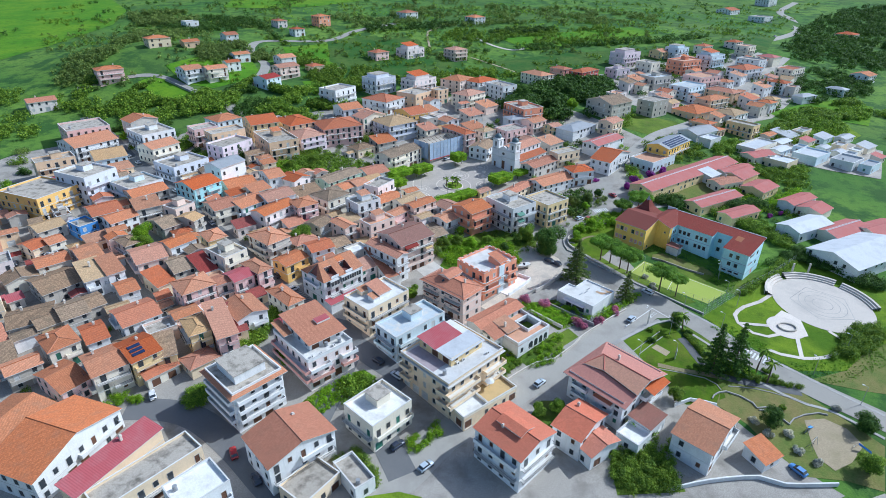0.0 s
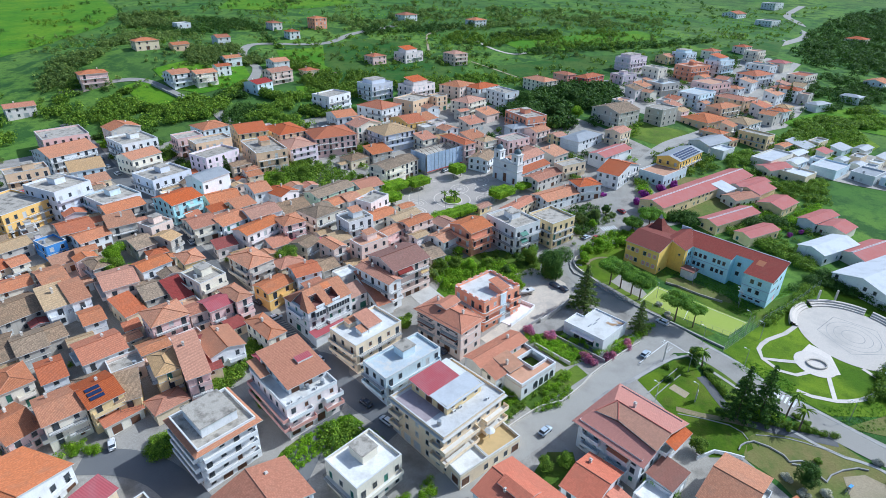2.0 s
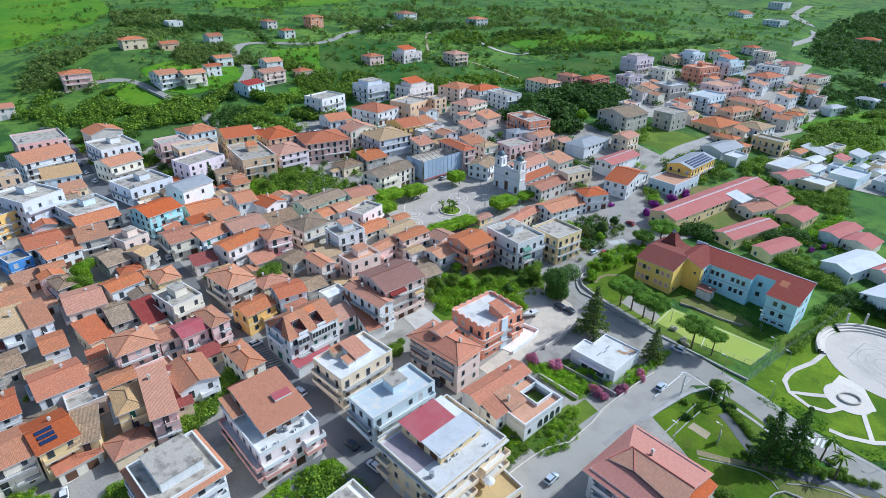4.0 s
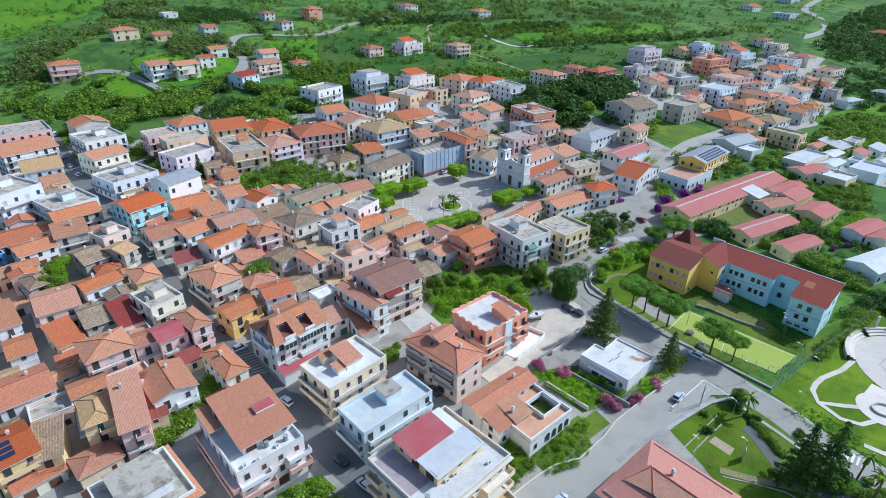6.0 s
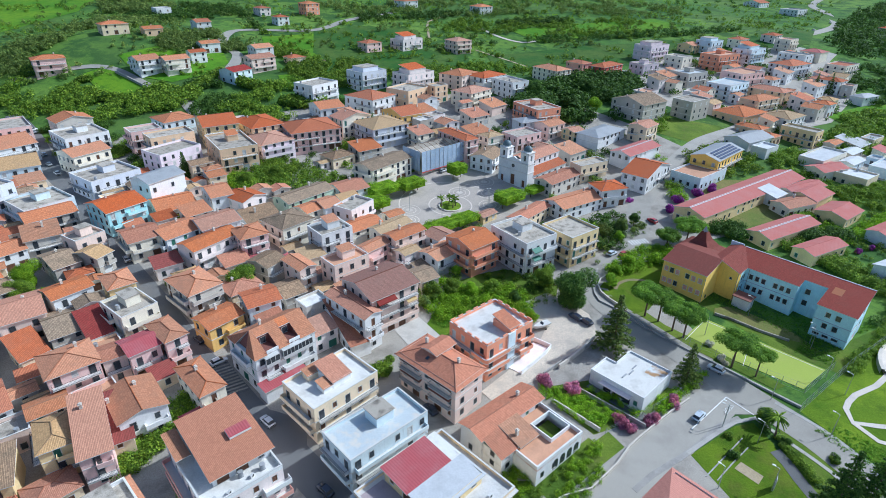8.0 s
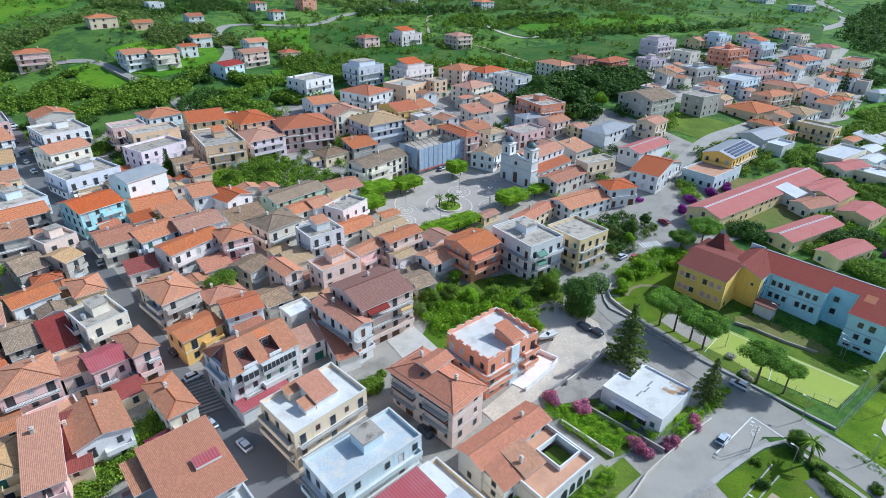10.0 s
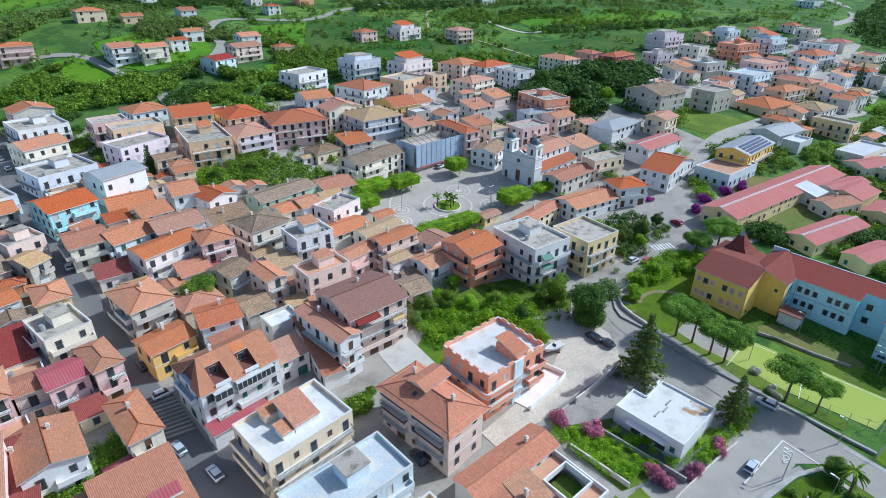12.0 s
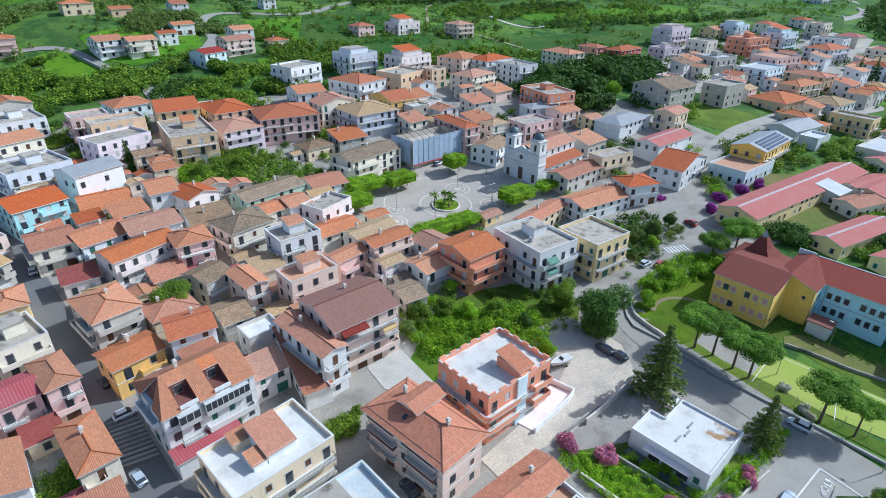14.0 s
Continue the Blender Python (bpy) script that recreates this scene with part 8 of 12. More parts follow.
house(-114.9, 230.0, 44, 6, 4.5, 3.5, 1, "gablex", "stone", "straw")
house(-141.0, 143.3, 40, 4, 3.4, 3.2, 1, "hip", "cream", "magenta")
house(-49.8, 139.3, 48, 4, 3.4, 3.0, 1, "hip", "rose", "magenta")
house(-78.2, 190.2, 40, 7, 5.5, 3.8, 1, "shed", "pinkwhite", "darkred")
house(-113.3, 247.5, 42, 4, 3.4, 3.3, 1, "shed", "greige", "redor")
house(-158.7, 162.2, 45, 4, 3.4, 3.2, 1, "flat", "stone", "terrafloor")
house(-72.1, 143.1, 47, 8, 6.5, 3.6, 1, "flat", "rose", "terrafloor")
house(-142.3, 164.7, 46, 5, 4, 2.9, 1, "gablex", "white", "darkred")
house(-9.5, 223.0, 41, 4, 3.4, 3.3, 1, "shed", "sand", "oldtile")
house(-161.5, 156.5, 45, 4, 3.4, 3.5, 1, "gabley", "greywhite", "straw")
house(-138.2, 127.8, 40, 4, 3.4, 3.1, 1, "gablex", "pinkwhite", "redor")
house(-70.5, 185.5, 44, 6, 4.5, 4.1, 1, "hip", "white", "straw")
house(-90.7, 148.2, 42, 4, 3.4, 2.8, 1, "shed", "sand", "redor")
house(-87.9, 249.8, 45, 6, 4.5, 5.7, 2, "hip", "pinkwhite", "terra")
house(-68.5, 121.3, 48, 8, 6.5, 3.6, 1, "hip", "sand", "brown")
house(-15.7, 193.4, 47, 7, 5.5, 4.8, 2, "gablex", "pinkwhite", "straw")
house(-117.8, 148.0, 47, 4, 3.4, 3.0, 1, "gabley", "rose", "darkred")
house(-84.0, 141.2, 48, 4, 3.4, 3.0, 1, "gablex", "greywhite", "straw")
house(-180.9, 206.4, 47, 5, 4, 3.1, 1, "shed", "stone", "brown")
house(-135.5, 144.1, 47, 4, 3.4, 3.4, 1, "shed", "greige", "magenta")
house(-37.9, 216.2, 43, 4, 3.4, 3.3, 1, "flat", "pinkwhite", "terrafloor")
house(-130.8, 202.3, 44, 4, 3.4, 3.5, 1, "shed", "rose", "redor")
house(-55.1, 197.6, 41, 4, 3.4, 3.0, 1, "gablex", "stone", "magenta")
house(-152.8, 197.1, 47, 5, 4, 3.5, 1, "flat", "white", "concrete", hut=1, bal=2)
house(-119.6, 176.6, 48, 6, 4.5, 5.5, 2, "gabley", "rose", "orange")
house(-141.2, 201.5, 46, 5, 4, 2.9, 1, "gablex", "stone", "magenta")
house(-6.6, 200.3, 48, 4, 3.4, 3.1, 1, "shed", "white", "oldtile")
house(-61.4, 150.7, 46, 5, 4, 3.3, 1, "shed", "sand", "darkred")
house(-9.9, 350.7, 46, 4, 3.4, 3.3, 1, "hip", "white", "terra")
house(-13.7, 316.3, 42, 8, 6.5, 5.8, 2, "flat", "stone", "membrane")
house(-2.4, 317.2, 40, 9, 8, 5.5, 2, "gabley", "greywhite", "orange")
house(-15.2, 331.8, 46, 11, 9, 4.6, 1, "shed", "greywhite", "terra")
house(11.0, 329.7, 42, 11, 9, 4.8, 2, "shed", "greige", "brown")
house(11.7, 311.6, 45, 11, 9, 4.1, 1, "shed", "stone", "orange")
house(-13.2, 344.8, 41, 8, 6.5, 6.5, 2, "gabley", "greywhite", "terra")
house(-65.9, 316.3, 42, 4, 3.4, 3.0, 1, "gablex", "pinkwhite", "oldtile")
house(-50.1, 319.5, 45, 7, 5.5, 5.7, 2, "shed", "white", "terra")
house(-60.9, 335.8, 45, 4, 3.4, 3.2, 1, "hip", "rose", "magenta")
house(-13.8, 302.0, 43, 9, 8, 6.2, 2, "shed", "cream", "brown")
house(-67.3, 311.6, 43, 4, 3.4, 3.0, 1, "flat", "white", "membrane")
house(52.2, 292.4, 44, 11, 9, 4.5, 1, "shed", "greige", "terra")
house(-99.0, 310.1, 43, 5, 4, 2.9, 1, "flat", "rose", "membrane")
house(40.4, 292.7, 42, 7, 5.5, 6.0, 2, "gabley", "rose", "brown")
house(46.2, 317.3, 42, 11, 9, 6.5, 2, "gablex", "rose", "orange")
house(5.4, 344.3, 45, 7, 5.5, 5.6, 2, "gablex", "stone", "brown")
house(-8.7, 326.7, 44, 8, 6.5, 4.2, 1, "flat", "pinkwhite", "concrete")
house(-51.3, 269.8, 48, 4, 3.4, 3.1, 1, "gablex", "pinkwhite", "straw")
house(-46.5, 276.8, 47, 11, 9, 4.1, 1, "hip", "sand", "oldtile")
house(-36.2, 284.3, 40, 11, 9, 5.1, 2, "shed", "stone", "orange")
house(-16.9, 365.9, 40, 8, 6.5, 5.6, 2, "flat", "rose", "concrete")
house(-52.1, 326.9, 43, 5, 4, 2.8, 1, "shed", "white", "oldtile")
house(20.5, 346.1, 46, 11, 9, 4.4, 1, "shed", "rose", "terra")
house(1.6, 310.7, 45, 4, 3.4, 3.3, 1, "gablex", "cream", "darkred")
house(-5.7, 307.4, 41, 8, 6.5, 4.9, 2, "gablex", "greige", "straw")
house(235.0, 483.2, 47, 4, 3.4, 3.5, 1, "shed", "cream", "terra")
house(120.9, 401.8, 43, 9, 8, 7.5, 2, "shed", "pinkwhite", "oldtile")
house(144.4, 389.5, 42, 11, 9, 6.3, 2, "gabley", "cream", "redor")
house(139.0, 364.5, 43, 9, 8, 5.7, 2, "gablex", "pinkwhite", "straw")
house(243.6, 416.4, 42, 8, 6.5, 6.5, 2, "flat", "greige", "terrafloor")
house(251.7, 440.1, 41, 11, 9, 6.7, 2, "gabley", "cream", "straw")
house(193.4, 490.5, 45, 9, 8, 6.2, 2, "hip", "greige", "brown")
house(130.8, 400.5, 42, 8, 6.5, 6.5, 2, "gabley", "cream", "terra")
house(202.8, 454.7, 41, 11, 9, 4.6, 1, "gabley", "pinkwhite", "brown")
house(258.2, 493.8, 47, 7, 5.5, 5.5, 2, "shed", "white", "terra")
house(108.0, 380.2, 42, 11, 9, 4.8, 2, "flat", "pinkwhite", "terrafloor")
house(184.1, 449.6, 40, 9, 8, 6.5, 2, "gablex", "cream", "orange")
house(89.2, 315.0, 47, 11, 9, 7.5, 2, "gablex", "sand", "brown")
house(138.3, 375.1, 43, 9, 8, 5.8, 2, "shed", "rose", "brown")
house(197.9, 383.5, 40, 11, 9, 6.7, 2, "shed", "pinkwhite", "redor")
house(162.4, 386.8, 45, 7, 5.5, 5.3, 2, "gablex", "white", "terra")
house(244.5, 448.8, 43, 9, 8, 4.6, 1, "shed", "white", "brown")
house(163.3, 379.6, 41, 5, 4, 3.2, 1, "hip", "rose", "magenta")
house(160.2, 341.3, 46, 8, 6.5, 6.0, 2, "shed", "cream", "terra")
house(138.8, 433.2, 44, 6, 4.5, 5.7, 2, "shed", "rose", "orange")
house(130.8, 416.5, 46, 11, 9, 6.2, 2, "shed", "greige", "terra")
house(247.2, 455.6, 43, 4, 3.4, 3.1, 1, "gablex", "white", "redor")
house(212.2, 382.9, 41, 9, 8, 7.3, 2, "hip", "sand", "straw")
house(133.0, 370.7, 43, 4, 3.4, 3.6, 1, "flat", "cream", "concrete")
house(220.1, 413.1, 40, 11, 9, 7.0, 2, "shed", "white", "terra")
house(247.8, 498.3, 44, 7, 5.5, 5.4, 2, "shed", "rose", "redor")
house(214.6, 440.8, 46, 11, 9, 7.0, 2, "shed", "greywhite", "terra")
house(135.3, 383.0, 46, 8, 6.5, 5.7, 2, "flat", "pinkwhite", "concrete")
house(237.4, 438.9, 40, 11, 9, 4.9, 2, "hip", "stone", "brown")
house(196.3, 367.7, 41, 11, 9, 6.8, 2, "gabley", "greige", "terra")
house(219.8, 505.9, 46, 7, 5.5, 5.7, 2, "shed", "greige", "terra")
house(185.0, 487.5, 40, 6, 4.5, 7.7, 2, "flat", "white", "concrete")
house(204.5, 395.7, 47, 11, 9, 4.5, 1, "gablex", "white", "straw")
house(201.4, 403.1, 47, 6, 4.5, 5.3, 2, "gabley", "pinkwhite", "orange")
house(232.4, 310.4, 38, 12, 6, 3.2, 1, "shed", "cream", "greymetal", plain=1)
house(214.7, 322.1, 38, 12, 6, 3.5, 1, "shed", "bluewhite", "greymetal", plain=1)
house(206.0, 306.2, 38, 7, 5, 3.2, 1, "gablex", "greywhite", "greymetal", plain=1)
house(195.8, 323.2, 38, 12, 6, 2.9, 1, "shed", "sand", "greymetal", plain=1)
house(186.0, 312.9, 38, 12, 6, 2.8, 1, "gablex", "greige", "whitemetal", plain=1)
house(221.9, 302.7, 38, 7, 5, 3.1, 1, "flat", "cream", "whitemetal", plain=1)
house(216.3, 281.7, 38, 12, 6, 3.6, 1, "flat", "bluewhite", "greymetal", plain=1)
house(228.3, 324.4, 38, 12, 6, 3.3, 1, "gablex", "greywhite", "greymetal", plain=1)
house(217.2, 310.2, 38, 9, 5, 3.3, 1, "flat", "sand", "greymetal", plain=1)
house(228.5, 294.1, 38, 7, 5, 3.5, 1, "shed", "greige", "pinkredtile", plain=1)
house(201.9, 315.4, 38, 9, 5, 3.3, 1, "shed", "cream", "pinkredtile", plain=1)
house(178.2, 298.7, 38, 12, 6, 3.5, 1, "gablex", "bluewhite", "whitemetal", plain=1)
house(215.2, 296.8, 38, 7, 5, 2.9, 1, "flat", "greywhite", "greymetal", plain=1)
house(206.9, 331.3, 38, 12, 6, 3.3, 1, "flat", "sand", "greymetal", plain=1)
house(182.6, 321.6, 38, 9, 5, 3.4, 1, "gablex", "greige", "terra", plain=1)
house(211.5, 301.0, 38, 7, 5, 3.0, 1, "gablex", "cream", "greymetal", plain=1)
house(192.3, 304.5, 38, 7, 5, 2.9, 1, "flat", "bluewhite", "greymetal", plain=1)
house(191.4, 327.8, 38, 9, 5, 3.3, 1, "shed", "greywhite", "greymetal", plain=1)



# ---- special ----
def hedge(x, y, w, d, z0, z1, rot, stem=True):
    """A tree row or hedge clipped to a block."""
    g = ground(x, y)
    ob = thing("clipped_tree" if stem else "hedge", pose(x, y, g, 0, 0, rot), "tree row clipped to a bright green block" if stem else "clipped bright green hedge", "tree" if stem else "hedge", "clipped trees of the square")
    me = cached(("hedge", "leaf_fresh"), lambda: mesh_of("crown", *crown_mesh("hedge", 1), ["leaf_fresh"]))
    part("crown", me, ob, "", Matrix.Translation((0, 0, (z0 + z1) / 2)) @ Matrix.Diagonal((w, d, (z1 - z0) * 1.1, 1)))
    core = part("core", Build().box(-w * 0.42, -d * 0.40, z0 + 0.35, w * 0.42, d * 0.40, z1 - 0.5).mesh("core", ["leaf_fresh"]), ob)
    if stem:
        for k in (-0.3, 0.3) if w > 5 else (0,):
            part("trunk", cached("htrunk", lambda: Build().tube((0, 0, -0.3), (0, 0, 2.0), 0.16, 0.12, 7).mesh("trunk", ["bark"])), ob, "", pose(k * w, 0, 0))


def palm(x, y, h, crown=2.2):
    ob = thing("palm", pose(x, y, ground(x, y), 0, 0, (x * 37) % 360), "palm tree with a slender trunk and arching fronds", "palm", "palms")
    b = Build()
    for k in range(5):
        b.tube((0.03 * k * k, 0, h * k / 5 - 0.2), (0.03 * (k + 1) ** 2, 0, h * (k + 1) / 5 - 0.2), 0.24 - 0.02 * k, 0.22 - 0.02 * k, 8)
    part("trunk", b.mesh("trunk", ["bark"]), ob)
    rng = random.Random(int(x))
    v, f = [], []
    for k in range(22):
        a, up = rng.uniform(0, 6.28), rng.uniform(-0.5, 1.0)
        for s in range(6):
            r0, r1 = crown * s / 6, crown * (s + 1) / 6
            z0, z1 = up * r0 * 0.7 - 0.22 * r0 * r0, up * r1 * 0.7 - 0.22 * r1 * r1
            wd = 0.26 * (1 - abs(s - 2) / 6)
            for side in (-1, 1):
                n = len(v)
                ca, sa = math.cos(a), math.sin(a)
                v += [(0.75 + ca * r0, sa * r0, h + z0), (0.75 + ca * r1, sa * r1, h + z1), (0.75 + ca * r1 - sa * wd * side, sa * r1 + ca * wd * side, h + z1 - 0.14), (0.75 + ca * r0 - sa * wd * side, sa * r0 + ca * wd * side, h + z0 - 0.14)]
                f.append((n, n + 1, n + 2, n + 3))
    part("fronds", mesh_of("fronds", v, f, ["leaf"]), ob)


def ring(name, mat, x, y, r0, r1, lift, label, category, z_up=0.0, a0=0.0, a1=360.0, squash=1.0, turn=0.0):
    """A flat ring, or a raised one, on the ground."""
    n = max(8, int((a1 - a0) / 7))
    v, f = [], []
    for k in range(n + 1):
        a = radians(a0 + (a1 - a0) * k / n)
        for r in (r0, r1):
            px, py = r * math.cos(a), r * math.sin(a) * squash
            c, s = math.cos(radians(turn)), math.sin(radians(turn))
            qx, qy = x + c * px - s * py, y + s * px + c * py
            z = ground(qx, qy) + lift
            v += [(qx, qy, z - (0.4 if z_up else 0)), (qx, qy, z + z_up)]
    for k in range(n):
        i = 4 * k
        f.append((i + 1, i + 3, i + 7, i + 5))
        if z_up:
            f += [(i, i + 1, i + 5, i + 4), (i + 3, i + 2, i + 6, i + 7)]
    me = mesh_of(name, v, f, [mat])
    return tagged(new(name, me), label, category, "", "structure")


def lamp_post(x, y, h=6.0, arm=0.9, rot=0.0):
    ob = thing("street_lamp", pose(x, y, ground(x, y), 0, 0, rot), "slim grey street lamp with one head", "street lamp", "street lamps")
    part("post", cached(("post", h), lambda: Build().tube((0, 0, -0.3), (0, 0, h), 0.09, 0.05, 7).mesh("post", ["pole"])), ob)
    part("arm", cached(("arm", h, arm), lambda: Build().tube((0, 0, h), (arm, 0, h + 0.25), 0.04, 0.035, 6).mesh("arm", ["pole"])), ob)
    part("lamp_head", cached(("lhead", h, arm), lambda: Build().box(arm - 0.1, -0.14, h + 0.18, arm + 0.5, 0.14, h + 0.32).mesh("lamp_head", ["lamp_glass"])), ob)


CAR_PAINT = {"white": (0.75, 0.75, 0.76), "grey": (0.30, 0.32, 0.34), "dark": (0.03, 0.04, 0.07), "red": (0.42, 0.03, 0.03), "blue": (0.10, 0.25, 0.55), "silver": (0.50, 0.56, 0.62)}
for key, colour in CAR_PAINT.items():
    m, nt, bs = nodes_of("car_" + key)
    bs.inputs["Base Color"].default_value, bs.inputs["Roughness"].default_value = (*colour, 1), 0.3
    bs.inputs["Coat Weight"].default_value = 0.6
    M["car_" + key] = m


def loft(sections, mat_of):
    """A closed body from cross-sections (x, half width, z of the sill, z of the shoulder)."""
    v, f, i = [], [], []
    for sx, hw, z0, z1 in sections:
        v += [(sx, -hw * 0.94, z0), (sx, -hw, (z0 + z1) / 2), (sx, -hw * 0.93, z1), (sx, hw * 0.93, z1), (sx, hw, (z0 + z1) / 2), (sx, hw * 0.94, z0)]
    n = len(sections)
    for k in range(n - 1):
        for j in range(6):
            f.append((6 * k + j, 6 * (k + 1) + j, 6 * (k + 1) + (j + 1) % 6, 6 * k + (j + 1) % 6))
            i.append(mat_of)
    f += [(5, 4, 3, 2, 1, 0), tuple(6 * (n - 1) + j for j in range(6))]
    i += [mat_of] * 2
    return v, f, i


def car(x, y, rot, paint="white"):
    ob = thing("car", pose(x, y, ground(x, y) + 0.12, 0, 0, rot), f"{'dark blue' if paint == 'dark' else paint} parked compact car on the asphalt", "car", "parked cars")
    v, f, i = loft([(-2.05, 0.70, 0.35, 0.72), (-1.95, 0.82, 0.25, 0.90), (-0.9, 0.86, 0.22, 0.95), (0.7, 0.86, 0.22, 0.95), (1.6, 0.83, 0.24, 0.84), (2.0, 0.70, 0.32, 0.66)], 0)
    part("body", cached(("cbody", paint), lambda: mesh_of("body", v, f, ["car_" + paint], i, None, True)), ob)
    a = [(-1.75, 0.72, 0.93), (-1.35, 0.62, 1.42), (0.25, 0.62, 1.45), (1.0, 0.72, 0.93)]
    gv = [(px, s * hw, z) for px, hw, z in a for s in (-1, 1)]
    gf = [(0, 1, 3, 2), (4, 5, 7, 6), (0, 2, 4, 6), (1, 7, 5, 3)]
    part("window_band", cached("cglass", lambda: mesh_of("window_band", gv, gf, ["glass"])), ob, "dark car windows")
    part("car_roof", cached(("croof", paint), lambda: Build().box(-1.36, -0.63, 1.41, 0.26, 0.63, 1.47).mesh("car_roof", ["car_" + paint])), ob)
    for wx in (-1.3, 1.3):
        for wy in (-0.80, 0.80):
            wh = part("wheel", cached("wheel", lambda: Build().tube((0, -0.1, 0), (0, 0.1, 0), 0.31, 0.31, 14).mesh("wheel", ["rubber"])), ob, "black tyre", pose(wx, wy, 0.2))
            part("rim", cached("rim", lambda: Build().tube((0, -0.115, 0), (0, 0.115, 0), 0.19, 0.19, 10).mesh("rim", ["hub"])), wh)


def mesh_fence(h, *xy, label="tall wire fence on steel posts", step=3.0, name="fence"):
    pts = path_points(xy, step)
    ob = thing(name, pose(0, 0, 0), label, "fence")
    for k, (q, n) in enumerate(pts):
        z = ground(q.x, q.y)
        part("post", cached(("fpost", h), lambda: Build().tube((0, 0, -0.3), (0, 0, h), 0.05, 0.05, 6).mesh("post", ["pole"])), ob, "", pose(q.x, q.y, z))
        if k:
            p = pts[k - 1][0]
            b = Build()
            for zz in (0.1, h * 0.33, h * 0.66, h - 0.05):
                b.tube((p.x, p.y, ground(p.x, p.y) + zz), (q.x, q.y, z + zz), 0.018, 0.018, 4)
            part("wire_mesh", b.mesh("wire_mesh", ["pole"]), ob)


def church(x, y, rot, w, d):
    """White church: broad front with two domed towers, long nave, lower tiled aisle."""
    g = min(ground(x, y), ground(x - 8, y - 8)) + 0.1
    ob = thing("church", pose(x, y, g, 0, 0, rot), "white plastered church with two dark-domed bell towers and red tile roofs", "church")
    W, D = w / 2, d / 2
    # front block with towers at local -x
    b = Build()
    doors = [(d * 0.13 - 0.7, d * 0.13 + 0.7, 0.0, 2.9), (D - 1.0, D + 1.0, 0.0, 4.3), (d * 0.87 - 0.7, d * 0.87 + 0.7, 0.0, 2.9)]
    wall_sheet(b, (-W, D), (0, -1), d, -1.0, 9.6, doors, 0.35)
    wall_sheet(b, (-W, -D), (1, 0), 4.0, -1.0, 9.6, [])
    wall_sheet(b, (-W + 4, D), (-1, 0), 4.0, -1.0, 9.6, [])
    wall_sheet(b, (-W + 4, -D), (0, 1), d, -1.0, 9.6, [])
    b.face([(-W, -D, 9.6), (-W + 4, -D, 9.6), (-W + 4, D, 9.6), (-W, D, 9.6)])
    part("front", b.mesh("front", ["white"], weld=True), ob)
    part("gable", Build().prism([(-W + 0.1, -D + 4), (-W + 0.8, -D + 4), (-W + 0.8, D - 4), (-W + 0.1, D - 4)], 9.6, 10.0).face([(-W + 0.1, D - 4, 10.0), (-W + 0.1, -D + 4, 10.0), (-W + 0.1, -1.5, 10.9), (-W + 0.1, 0, 11.6), (-W + 0.1, 1.5, 10.9)])
         .face([(-W + 0.8, -D + 4, 10.0), (-W + 0.8, D - 4, 10.0), (-W + 0.8, 1.5, 10.9), (-W + 0.8, 0, 11.6), (-W + 0.8, -1.5, 10.9)])
         .face([(-W + 0.1, D - 4, 10), (-W + 0.1, 1.5, 10.9), (-W + 0.8, 1.5, 10.9), (-W + 0.8, D - 4, 10)]).face([(-W + 0.1, -D + 4, 10), (-W + 0.8, -D + 4, 10), (-W + 0.8, -1.5, 10.9), (-W + 0.1, -1.5, 10.9)])
         .face([(-W + 0.1, 1.5, 10.9), (-W + 0.1, 0, 11.6), (-W + 0.8, 0, 11.6), (-W + 0.8, 1.5, 10.9)]).face([(-W + 0.1, -1.5, 10.9), (-W + 0.8, -1.5, 10.9), (-W + 0.8, 0, 11.6), (-W + 0.1, 0, 11.6)]).mesh("gable", ["white"], weld=True), ob)
    for z in (6.0, 9.5):
        part("cornice", Build().box(-W - 0.25, -D - 0.25, z, -W + 0.02, D + 0.25, z + 0.3).mesh("cornice", ["trim"]), ob)
        part("cornice", Build().box(-W + 0.02, -D - 0.25, z, -W + 4, -D + 0.02, z + 0.3).mesh("cornice", ["trim"]), ob)
    part("round_window", Build().tube((-W - 0.06, 0, 7.8), (-W + 0.1, 0, 7.8), 0.75, 0.75, 18).mesh("round_window", ["glass"]), ob, "dark round window")
    for u0, u1, z0, z1 in doors:
        part("door", Build().box(-W + 0.28, D - u1, z0, -W + 0.34, D - u0, z1).mesh("door", ["timber"]), ob, "tall dark wooden door")
    for sy in (-1, 1):
        cy = sy * (D - 2.0)
        cx = -W + 2.0
        bt = Build()
        for side, (p0, al) in enumerate((((cx - 1.9, cy + 1.9), (0, -1)), ((cx - 1.9, cy - 1.9), (1, 0)), ((cx + 1.9, cy - 1.9), (0, 1)), ((cx + 1.9, cy + 1.9), (-1, 0)))):
            wall_sheet(bt, p0, al, 3.8, 9.9, 13.9, [(1.35, 2.45, 10.7, 13.0)], 0.5)
        tw = part("bell_tower", bt.mesh("bell_tower", ["white"], weld=True), ob)
        part("tower_cornice", Build().box(cx - 2.15, cy - 2.15, 13.9, cx + 2.15, cy + 2.15, 14.25).mesh("tower_cornice", ["trim"]), tw)
        # Dark sheets stand in for the shade inside the two visible bell openings
        for dx, dy, r in ((-1.41, 0, 90), (0, -1.41, 0)):
            part("belfry_shade_panel", Build().box(cx + dx - (0.02 if r else 0.54), cy + dy - (0.54 if r else 0.02), 10.72, cx + dx + (0.02 if r else 0.54), cy + dy + (0.54 if r else 0.02), 12.98).mesh("belfry_shade_panel", ["iron"]), tw, "dark panel for the shade in the bell opening")
        dv, df = [], []
